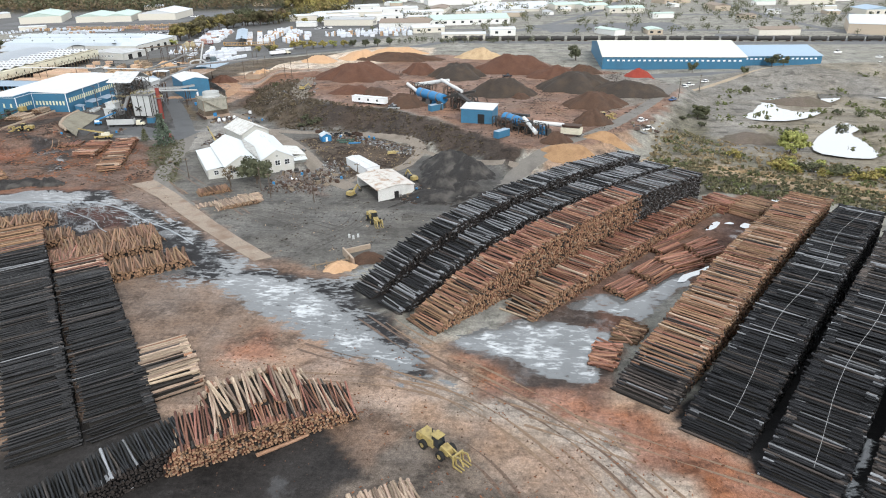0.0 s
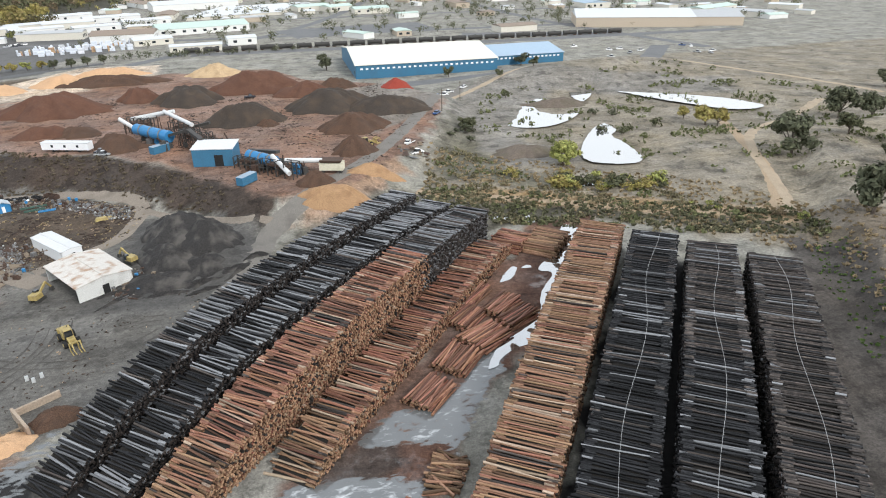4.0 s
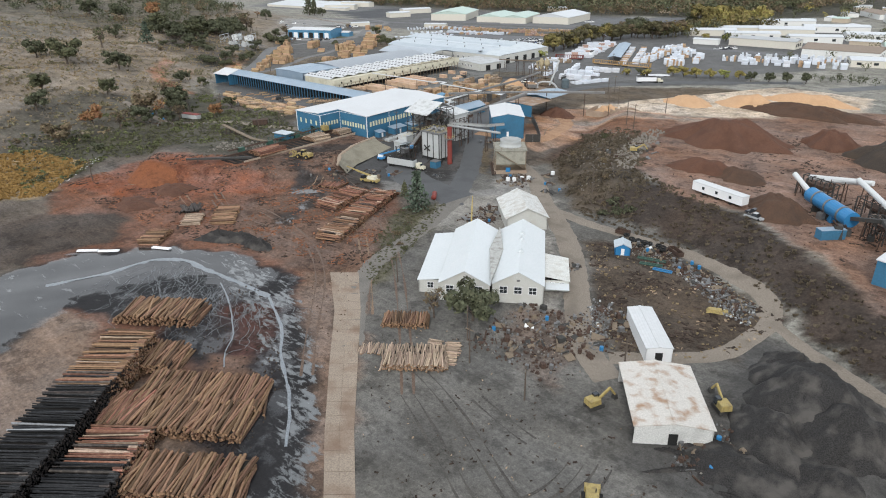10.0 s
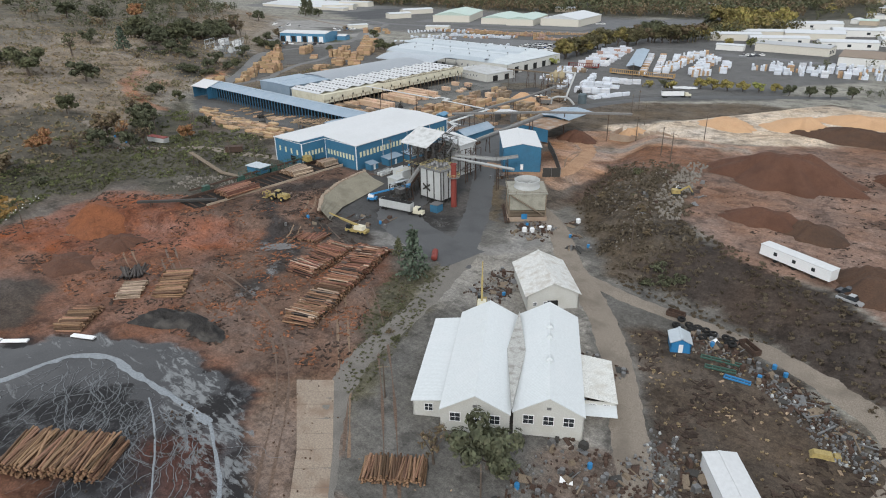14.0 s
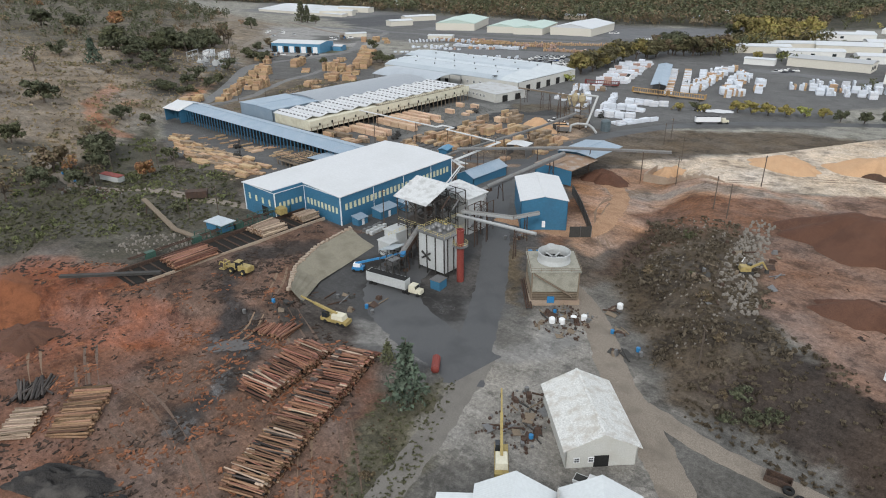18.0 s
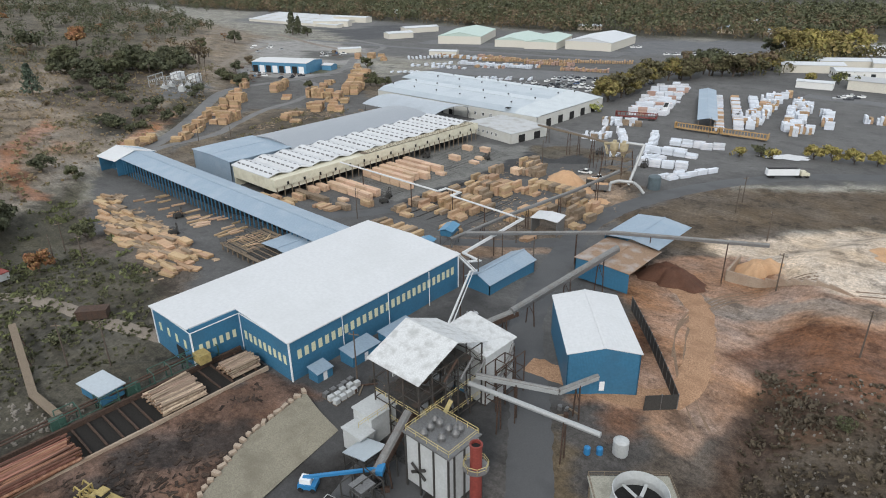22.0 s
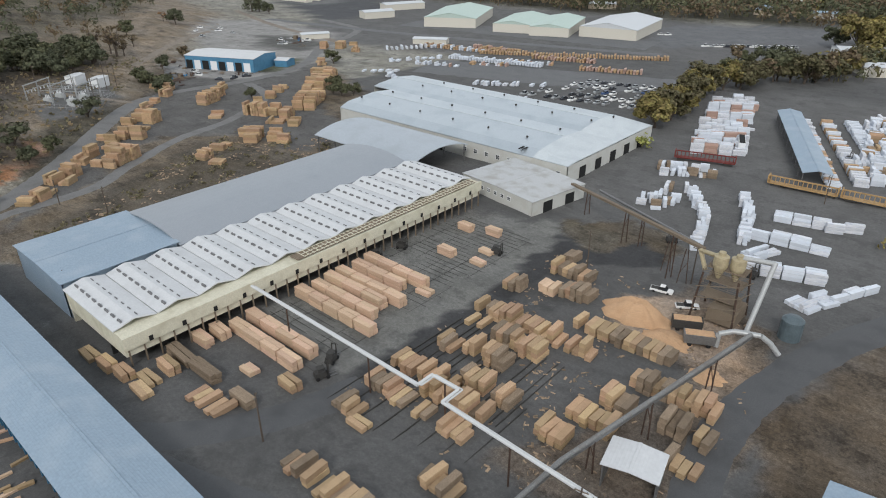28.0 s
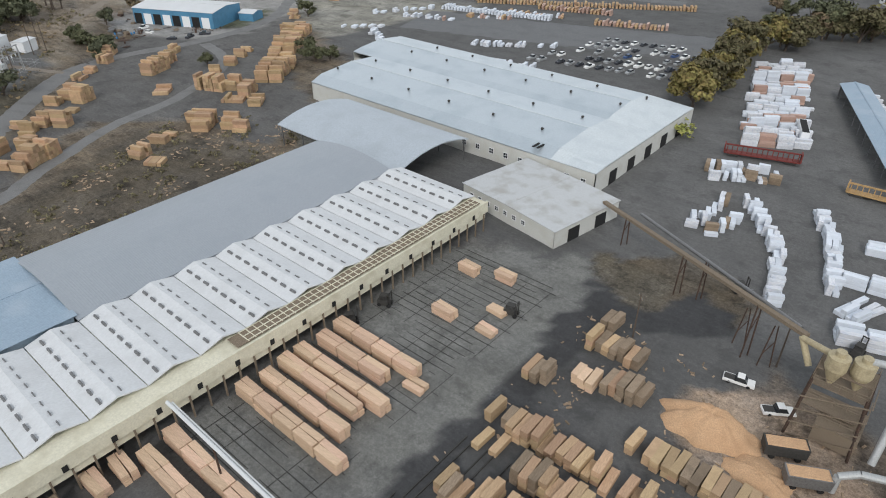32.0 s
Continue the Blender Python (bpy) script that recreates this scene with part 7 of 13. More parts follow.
def outfeed_deck():
    """Chain decks that carry sawn boards out of the mill, on a timber trestle beside the sorter."""
    x0, x1, y0, y1, top = -301.5, -278, 326, 341.5, 2.3
    root = thing("outfeed_deck", "weathered timber outfeed deck with chain runs on posts", "conveyor", ((x0 + x1) / 2, (y0 + y1) / 2, gz(-290, 334)))
    w, l = x1 - x0, y1 - y0
    part("floor_deck", Shape().box((-5.5, 0, top - 0.35), (w - 11, l, 0.25)), M_WOOD, root, "grey plank floor")
    part("floor_deck", Shape().box((w / 2 - 5.5, -0.5, top - 0.6), (11, l - 1, 0.2)), M_CHASSIS, root, "dark chain bed")
    for k in range(15):
        part("chain_run", Shape().beam((-w / 2 + 0.5, -l / 2 + 0.6 + k * l / 15, top + 0.05), (w / 2, -l / 2 + 0.6 + k * l / 15, top - 0.1), 0.22, 0.25), M_CHASSIS if k % 2 else M_WOOD, root)
    for k in range(9):
        for y in (-l / 2 + 0.3, l / 2 - 0.3, 0):
            part("post", Shape().box((-w / 2 + 0.6 + k * (w - 1.2) / 8, y, -0.4), (0.3, 0.3, top)), M_WOOD, root)
    for y in (-l / 2 + 0.1, l / 2 - 0.1):
        part("side_beam", Shape().beam((-w / 2, y, top - 0.2), (w / 2, y, top - 0.2), 0.35, 0.5), M_WOOD, root, "long bleached timber beam")
    r = random.Random(31)
    for k in range(26):
        x, y, a = r.uniform(-w / 2 + 1, 0), r.uniform(-l / 2 + 2, l / 2 - 2), r.gauss(1.57, 0.25)
        d = Vector((math.cos(a), math.sin(a), 0)) * r.uniform(1.2, 2.4)
        part("board", Shape().beam(Vector((x, y, top + 0.3)) - d, Vector((x, y, top + 0.32)) + d, 0.3, 0.08), M_LUMBER, root)
    railing(root, [(-w / 2, l / 2, top), (-w / 2, -l / 2, top), (0, -l / 2, top)], M_CHASSIS)


M_BELT_ROOF = material("blue_sheet_roof", (0.09, 0.24, 0.38), 0.45, grain=0.1, stain=0.3, stain_size=2)
for bx, by, bz, ba, bw, bl, blab in ((-253, 376, 4.6, 0.35, 4.0, 6.5, "blue-roofed belt house on a braced trestle"), (-251.5, 364, 3.6, 0.3, 4.2, 4.2, "small blue-roofed drive house beside the mill")):
    bh = thing("belt_house", blab, "hut", (bx, by, gz(bx, by)), ba, "belt houses")
    for sx in (-1, 1):
        for sy in (-1, 1):
            part("stilt", Shape().box((sx * (bw / 2 - 0.2), sy * (bl / 2 - 0.2), -0.4), (0.3, 0.3, bz)), M_STEEL, bh)
    part("brace", Shape().beam((-bw / 2, -bl / 2, 0.2), (bw / 2, -bl / 2, bz - 0.6), 0.18, 0.18).beam((bw / 2, -bl / 2, 0.2), (bw / 2, bl / 2, bz - 0.6), 0.18, 0.18), M_STEEL, bh)
    part("body", Shape().box((0, 0, bz - 0.8), (bw - 0.4, bl - 0.4, 1.9)), M_BLUE, bh)
    for sx in (-1, 1):
        rf = Shape()
        rp = [(sx * (bw / 2 + 0.3), -bl / 2 - 0.3, bz + 1.0), (sx * (bw / 2 + 0.3), bl / 2 + 0.3, bz + 1.0), (0, bl / 2 + 0.3, bz + 1.8), (0, -bl / 2 - 0.3, bz + 1.8)]
        slab(rf, rp if sx > 0 else rp[::-1], 0.12)
        part("roof", rf, M_BELT_ROOF, bh)

# ---- boiler house, tower and cooling tower ----
M_PANEL = material("pale_grey_panels", (0.45, 0.465, 0.465), 0.55, grain=0.1, size=1.5, stain=0.5, stain_size=3, stain_colour=(0.38, 0.39, 0.38))
M_YELLOW_RAIL = material("faded_yellow_railing", (0.5, 0.42, 0.2), 0.6, grain=0.2)
M_DIRTY_WHITE = material("sooty_white_roof", (0.55, 0.56, 0.56), 0.6, grain=0.15, size=1, stain=0.55, stain_size=1.6, stain_colour=(0.3, 0.3, 0.29))
M_WET_TIMBER = material("greenish_wet_timber", (0.32, 0.31, 0.26), 0.8, grain=0.2, size=0.8, stain=0.5, stain_size=2)
M_BLUE_LIFT = material("bright_blue_paint", (0.035, 0.19, 0.4), 0.4, grain=0.1)
M_YELLOW = material("machine_yellow", (0.36, 0.28, 0.11), 0.5, grain=0.2, size=0.5, stain=0.5, stain_size=0.8, stain_colour=(0.15, 0.11, 0.06))
M_TYRE = material("black_rubber", (0.02, 0.02, 0.02), 0.9, grain=0.2)
M_GLASS = material("vehicle_glass", (0.02, 0.025, 0.03), 0.1, grain=0.05, spec=0.7)
M_GREEN = material("machine_green", (0.045, 0.095, 0.075), 0.55, grain=0.2)


def railing(root, pts, mat, h=1.1, gap=2.0, name="railing"):
    sh = Shape()
    for a, b in zip(pts, pts[1:]):
        a, b = Vector(a), Vector(b)
        for k in (0.5, 1.0):
            sh.rod(a + Vector((0, 0, h * k)), b + Vector((0, 0, h * k)), 0.05, 5)
        n = max(1, int((b - a).length / gap))
        for i in range(n + 1):
            q = a.lerp(b, i / n)
            sh.rod(q, q + Vector((0, 0, h)), 0.05, 5)
    return part(name, sh, mat, root)


def steelwork(root, lo, hi, n, mat, seed, size=0.16, skip=0.25, name="steelwork"):
    """An open frame of columns, girts, braces and pipes between two corners."""
    r = random.Random(seed)
    sh = Shape()
    g = [[lo[k] + (hi[k] - lo[k]) * i / n[k] for i in range(n[k] + 1)] for k in range(3)]
    for x in g[0]:
        for y in g[1]:
            sh.beam((x, y, lo[2]), (x, y, hi[2]), size * 1.4, size * 1.4)
    for z in g[2][1:]:
        for x in g[0]:
            for ya, yb in zip(g[1], g[1][1:]):
                if r.random() > skip:
                    sh.beam((x, ya, z), (x, yb, z), size, size)
                if r.random() < 0.3:
                    sh.beam((x, ya, z), (x, yb, z - (g[2][1] - g[2][0])), size * 0.7, size * 0.7)
        for y in g[1]:
            for xa, xb in zip(g[0], g[0][1:]):
                if r.random() > skip:
                    sh.beam((xa, y, z), (xb, y, z), size, size)
                if r.random() < 0.3:
                    sh.beam((xa, y, z - (g[2][1] - g[2][0])), (xb, y, z), size * 0.7, size * 0.7)
    return part(name, sh, mat, root)


def boiler():
    x0, x1, y0, y1, top = -192, -182.5, 297.5, 304.8, 12.4
    root = thing("boiler_block", "tall white-panelled boiler block with a railed top", "boiler house", ((x0 + x1) / 2, (y0 + y1) / 2, 0.8))
    w, l = x1 - x0, y1 - y0
    part("casing", Shape().box((0, 0, 1.6), (w, l, top - 2.4)), M_PANEL, root)
    for i in range(4):
        part("panel_post", Shape().box((-w / 2 + w * i / 3, -l / 2 - 0.08, -0.5), (0.28, 0.28, top - 0.4)), M_CHASSIS, root)
    for i in range(3):
        part("panel_post", Shape().box((w / 2 + 0.08, -l / 2 + l * (i + 0.5) / 3, -0.5), (0.28, 0.28, top - 0.4)), M_CHASSIS, root)
    part("brace", Shape().beam((-w * 0.35, -l / 2 - 0.3, 4.2), (-w * 0.02, -l / 2 - 0.3, 6.4), 0.25, 0.5).beam((-w * 0.35, -l / 2 - 0.3, 6.2), (-w * 0.02, -l / 2 - 0.3, 4.2), 0.25, 0.5), M_CHASSIS, root)
    part("deck", Shape().box((0, 0, top - 0.8), (w + 0.8, l + 0.8, 0.25)), M_STEEL, root)
    railing(root, [(-w / 2, -l / 2, top - 0.5), (w / 2, -l / 2, top - 0.5), (w / 2, l / 2, top - 0.5), (-w / 2, l / 2, top - 0.5), (-w / 2, -l / 2, top - 0.5)], M_YELLOW_RAIL)
    for i in range(9):
        px, py = random.uniform(-w / 2 + 1.2, w / 2 - 1.2), random.uniform(-l / 2 + 1.2, l / 2 - 1.2)
        part("fan_unit", Shape().lathe((px, py, top - 0.55), [(0.6, 0), (0.7, 0.7), (0.4, 1.2), (0.3, 1.5)], 10), M_STEEL, root)
    st = thing("flue_stack", "tall red-painted steel flue stack with a dark mouth", "chimney", (-179.3, 300.3, 0.6))
    part("shaft", Shape().lathe((0, 0, -0.8), [(1.0, 0), (0.95, 15.2), (1.05, 15.3), (1.05, 15.7), (0.8, 15.7), (0.8, 15.0)], 20), M_RED_STACK, st, smooth=False)
    part("mouth", Shape().lathe((0, 0, 14.2), [(0.82, 0), (0.82, 0.1)], 16), M_DARK, st)
    ring = [(2.0 * math.cos(k * math.pi / 4), 2.0 * math.sin(k * math.pi / 4), 10.4) for k in range(9)]
    railing(st, ring, M_YELLOW_RAIL)
    part("platform", Shape().lathe((0, 0, 10.2), [(2.1, 0), (2.1, 0.12)], 16), M_STEEL, st)
    hut = thing("pump_hut", "small blue steel hut at the foot of the stack", "hut", (-181.5, 294.0, 0.1), 0.1)
    part("body", Shape().box((0, 0, -0.4), (3.0, 3.2, 3.0)), M_BLUE, hut)
    part("roof", Shape().box((0, 0, 2.6), (3.4, 3.6, 0.15)), M_STEEL, hut)


boiler()


def tower():
    cx, cy = -200.5, 312
    root = thing("fuel_tower", "open steel tower under a sooty white gabled roof", "tower", (cx, cy, 2.0))
    w, l = 11.5, 17
    M_FRAME = material("grimy_dark_steel", (0.07, 0.065, 0.06), 0.7, 0.3, grain=0.3, stain=0.5, stain_size=1.5, stain_colour=(0.12, 0.08, 0.06))
    steelwork(root, (-w / 2, -l / 2, -1.5), (w / 2, l / 2, 15.4), (3, 5, 4), M_FRAME, 4)
    for zz, cx0, cy0, dw, dl in ((3.6, 1.5, 2, 8, 9), (8.0, -1, -3, 9, 8), (12.0, 0, 4, 9, 7)):
        part("floor_deck", Shape().box((cx0, cy0, zz), (dw, dl, 0.15)), M_FRAME, root)
        railing(root, [(-w / 2, -l / 2, zz), (w / 2, -l / 2, zz), (w / 2, l / 2, zz)], M_YELLOW_RAIL if zz < 9 else M_FRAME, 1.1, 2.5)
    for k in range(7):
        y, z = -l / 2 + 1.5 + 2.2 * k, 2.5 + 1.7 * (k * 3 % 7)
        part("pipe", Shape().rod((w / 2 + 0.5, y, z), (w / 2 + 0.5 - (4 if k % 2 else 0), y + 3.5, z + (0 if k % 2 else 3)), 0.22, 8), random.choice([M_PIPE, M_STEEL, M_RUST]), root)
    part("stair", Shape().beam((w / 2 + 0.7, -l / 2, 0), (w / 2 + 0.7, -1, 8), 0.9, 0.15), M_YELLOW_RAIL, root)
    part("cladding", Shape().box((-w / 2 + 0.1, 1, 9.0), (0.15, l * 0.6, 5.5)), M_PANEL, root)
    e, r = 15.6, 19.4
    for s in (-1, 1):
        sh = Shape()
        pts = [(-w / 2 - 0.8, s * (l / 2 + 0.8), e), (w / 2 + 0.8, s * (l / 2 + 0.8), e), (w / 2 + 0.8, 0.8, r), (-w / 2 - 0.8, 0.8, r)]
        slab(sh, pts if s < 0 else pts[::-1], 0.15)
        part("roof", sh, M_DIRTY_WHITE, root, "sooty white sheet roof")
    for k in range(8):
        hx, hz = random.uniform(-3.5, 4), random.uniform(0.5, 9.0)
        hy = random.uniform(-6, 6)
        part("hopper", Shape().lathe((hx, hy, hz), [(0.3, 0), (1.2, 1.4), (1.2, 2.6), (0.4, 2.7)], 12), random.choice([M_STEEL, M_RUST, M_PANEL]), root)
    part("chute", Shape().beam((2, -4, 2), (5, -7, 7.5), 1.2, 1.2), M_STEEL, root)
    part("awning", Shape().box((4.6, -9.6, 6.4), (4.2, 3.4, 0.12)), M_STEEL, root)
    part("plinth_room", Shape().box((-1.0, 3.5, -1.5), (8, 8, 5.0)), M_BLUE, root)
    low = thing("ash_house", "stepped white-roofed ash house beside the tower", "boiler house", (-205.2, 302.2, 2.0))
    part("body", Shape().box((0, 0, -1.2), (5, 6, 7.2)), M_PANEL, low)
    part("roof", Shape().box((0, 0, 6.0), (5.6, 6.4, 0.25)), M_PANEL, low)
    part("lower_roof", Shape().box((0.8, -4.8, 4.0), (5.4, 3.6, 0.25)), M_PANEL, low)
    part("lower_body", Shape().box((0.8, -4.8, -1.2), (4.8, 3.2, 5.2)), M_PANEL, low)
    railing(low, [(2.6, -6, 6.2), (2.6, 2.8, 6.2)], M_YELLOW_RAIL)
    box = thing("dust_house", "white sheet-clad tower annex with a pale roof", "tower", (-199.5, 325.2, 2.5))
    part("body", Shape().box((0, 0, -1.0), (11.0, 8.6, 13.0)), M_PANEL, box)
    steelwork(box, (5.6, -4.5, -1), (8.2, 4.5, 10), (1, 3, 3), M_RUST, 6, 0.14)
    slope = Shape()
    slab(slope, [(-6, -4.8, 13.6), (6, -4.8, 12.2), (6, 4.8, 12.2), (-6, 4.8, 13.6)], 0.2)
    part("roof", slope, M_DIRTY_WHITE, box)
    for k in range(4):
        part("duct", Shape().rod((5.7, -3 + 2 * k, 3 + 2 * k), (5.7, 4, 5 + 2 * k), 0.3), M_STEEL, box)


tower()


def cooling_tower():
    root = thing("cooling_tower", "timber cooling tower with a round fan ring on top", "cooling tower", (-157.3, 311.0, 0.6), math.radians(41))
    part("basin", Shape().box((0, 0, -1.0), (12.6, 12.6, 1.8)), M_CONCRETE, root)
    part("body", Shape().box((0, 0, 3.0), (11.4, 11.4, 5.4), taper=1.04), M_WET_TIMBER, root)
    for i in range(5):
        part("louvre", Shape().box((0, 0, 0.7 + i * 0.46), (12.2, 12.2, 0.12), taper=0.98), M_WOOD, root)
    for sx in (-1, 1):
        for sy in (-1, 1):
            part("post", Shape().box((sx * 5.8, sy * 5.8, -0.6), (0.35, 0.35, 9.0)), M_WOOD, root)
    part("deck", Shape().box((0, 0, 8.5), (12.6, 12.6, 0.25)), M_WET_TIMBER, root)
    railing(root, [(-6.2, -6.2, 8.7), (6.2, -6.2, 8.7), (6.2, 6.2, 8.7), (-6.2, 6.2, 8.7), (-6.2, -6.2, 8.7)], M_WOOD, 1.0, 2.2)
    ring = Shape().lathe((0.3, 0.6, 8.7), [(4.0, 0.0), (4.25, 0.1), (3.95, 1.2), (4.15, 2.6), (4.0, 2.7), (3.8, 1.2), (3.9, 0.05)], 36)
    ring.f = [f for f in ring.f if len(f) == 4]
    ring.m = [0] * len(ring.f)
    part("fan_ring", ring, M_PANEL, root, "white fibreglass fan ring")
    part("fan_well", Shape().lathe((0.3, 0.6, 8.72), [(3.9, 0), (3.9, 0.05)], 32), M_DARK, root)
    part("hub", Shape().lathe((0.3, 0.6, 9.4), [(0.6, 0), (0.6, 0.4), (0.2, 0.6)], 12), M_STEEL, root)
    for k in range(6):
        a = k * math.pi / 3
        part("blade", Shape().beam((0.3 + 0.5 * math.cos(a), 0.6 + 0.5 * math.sin(a), 9.6), (0.3 + 3.6 * math.cos(a), 0.6 + 3.6 * math.sin(a), 9.6), 0.55, 0.06), M_PANEL, root)
    part("stair", Shape().beam((-5.5, -6.6, 8.4), (4.5, -6.6, 2.0), 0.9, 0.2), M_WOOD, root)
    part("blue_door", Shape().box((-1, -6.4, 0.2), (1.8, 0.1, 1.8)), M_BLUE_LIFT, root)
    for k in range(3):
        part("pipe", Shape().rod((-7.2 + 0.6 * k, -9, 0.3), (-7.2 + 0.6 * k, 6, 0.4 + k * 0.3), 0.25), M_RUST, root)


cooling_tower()


def tank(label, at, r, h, mat, lying=False, turn=0.0, name="tank"):
    root = thing(name, label, "tank", (at[0], at[1], gz(*at)), turn)
    if lying:
        part("vessel", Shape().rod((-h / 2, 0, r + 0.3), (h / 2, 0, r + 0.3), r, 16), mat, root)
        for s in (-1, 1):
            part("dished_end", Shape().rod((s * h / 2, 0, r + 0.3), (s * (h / 2 + r * 0.35), 0, r + 0.3), r, 16, r * 0.45), mat, root)
            part("saddle", Shape().box((s * h * 0.3, 0, 0), (0.4, r * 1.4, r * 0.6)), M_STEEL, root)
    else:
        part("vessel", Shape().lathe((0, 0, -0.3), [(r, 0), (r, h), (r * 0.7, h + r * 0.25), (r * 0.2, h + r * 0.35)], 20), mat, root)
    return root


tank("red cylindrical tank lying in grass", (-157, 266.5), 0.9, 4.5, M_RED_STACK, True, -0.9)
tank("white upright tank beside the cooling tower", (-168.3, 327.3), 1.4, 3.0, M_PANEL)
for at in ((-145.5, 303.0), (-143.8, 305.0), (-149, 299), (-147, 300.2), (-140, 315.8)):
    tank("small white plastic tank on the ground", at, 0.75, 1.5, M_TRIM)
for at in ((-172.5, 323.0), (-170.8, 324.4)):
    tank("small blue pump vessel", at, 0.6, 1.6, M_BLUE_LIFT)


# ---- conveyors, pipes and chutes ----
M_COVER = material("weathered_belt_cover", (0.22, 0.22, 0.215), 0.6, 0.3, grain=0.2, stain=0.5, stain_size=2, stain_colour=(0.16, 0.13, 0.11))


def conveyor(label, pts, w=1.6, h=1.1, mat=None, every=14.0, round_top=False, name="conveyor"):
    """An enclosed belt on trestles through the given points."""
    root = thing(name, label, "conveyor", (pts[0][0], pts[0][1], 0))
    o = Vector((pts[0][0], pts[0][1], 0))
    mat = mat or M_STEEL
    for a, b in zip(pts, pts[1:]):
        a, b = Vector(a) - o, Vector(b) - o
        if round_top:
            part("tube", Shape().rod(a, b, w / 2, 12), mat, root)
        else:
            part("gallery", Shape().beam(a, b, w, h), mat, root)
            if mat not in (M_WOOD, M_CHASSIS):
                part("cover", Shape().rod(a + Vector((0, 0, h * 0.4)), b + Vector((0, 0, h * 0.4)), w * 0.44, 10), M_COVER, root)
        n = max(1, int((b - a).length / every))
        for i in range(n):
            q = a.lerp(b, (i + 0.5) / n)
            g = gz(q.x + o.x, q.y + o.y)
            d = (b - a)
            side = Vector((-d.y, d.x, 0)).normalized()
            if q.z - g > 1.5:
                leg = Shape()
                for s in (-1, 1):
                    leg.beam(q + side * (s * w * 0.45), Vector((q.x + side.x * s * w * 0.8, q.y + side.y * s * w * 0.8, g - 0.3)), 0.22, 0.22)
                leg.beam(q + side * (-w * 0.6) + Vector((0, 0, -(q.z - g) * 0.5)), q + side * (w * 0.6) + Vector((0, 0, -(q.z - g) * 0.15)), 0.12, 0.12)
                part("trestle", leg, M_RUST, root)
    return root


conveyor("long grey belt gallery from the mill to the shavings tower", [(-249, 372, 6.0), (-247, 399, 6.5), (-240, 427, 9.0), (-234, 446, 12.5)], 0.95, 0.7)
conveyor("grey belt gallery over the road to the chip shed", [(-242, 371, 10.2), (-209, 397.5, 11.0), (-172, 412, 12.8)], 1.0, 0.7, every=18)
conveyor("covered belt rising to the chip shed roof", [(-206, 345, 9.0), (-201, 384, 13.0)], 1.7, 1.0, every=12)
conveyor("rusty cross belt beside the road", [(-214, 330, 4.5), (-205.5, 346.5, 8.6)], 1.8, 1.2, M_RUST, 6)
conveyor("round duct across the road to the cooling tower", [(-194, 316, 11.0), (-168.5, 319.5, 11.0)], 1.0, 1, M_PIPE, 9, True, "duct")
conveyor("pale pipe bridge to the blue building", [(-194, 318, 11.6), (-180, 324.5, 11.2), (-177.5, 334, 10.5)], 1.0, 0.8, M_PIPE, 9)
conveyor("pale belt bridge from the planer to the cyclone", [(-310.5, 506.5, 6.5), (-254.5, 473.5, 14.0)], 1.1, 0.7, M_WOOD, 17)
conveyor("dark round duct beside the belt bridge", [(-300, 506, 7.0), (-256, 476.5, 13.0)], 0.8, 1, M_STEEL, 60, True, "duct")
M_WHITE_PIPE = material("white_lagged_pipe", (0.58, 0.59, 0.59), 0.5, grain=0.05)


def pipe_run(label, pts, r=0.2, every=30, twin=0.55):
    root = thing("steam_pipe", label, "pipe", (pts[0][0], pts[0][1], 0))
    o = Vector((pts[0][0], pts[0][1], 0))
    for a, b in zip(pts, pts[1:]):
        a, b = Vector(a) - o, Vector(b) - o
        part("pipe", Shape().rod(a, b, r, 10), M_WHITE_PIPE, root)
        if twin:
            part("pipe", Shape().rod(a + Vector((twin, twin, -0.1)), b + Vector((twin, twin, -0.1)), r * 0.5, 8), M_WHITE_PIPE, root)
        n = max(1, round((b - a).length / every))
        for i in range(n):
            q = a.lerp(b, (i + 0.5) / n)
            g = gz(q.x + o.x, q.y + o.y)
            if q.z - g > 3 and (b - a).length > 6:
                part("support", Shape().rod((q.x, q.y, g - 0.3), (q.x, q.y, q.z), 0.18, 7), M_RUST, root)
    return root


pipe_run("white lagged steam pipe on posts from kilns to mill", [(-329, 395.5, 9.3), (-275.5, 395, 9.3), (-275.5, 399, 9.3), (-269, 399, 9.3), (-269, 394.5, 9.3), (-238.5, 393.5, 9.0), (-235.5, 362, 9.2), (-229, 361, 9.2), (-229, 356.5, 10.5)], 0.32, 22)
pipe_run("white steam pipe between mill and boiler tower", [(-236, 359, 10.5), (-224, 353, 10.8), (-223.5, 351, 11.5), (-206.5, 324, 15)], 0.25, 60)


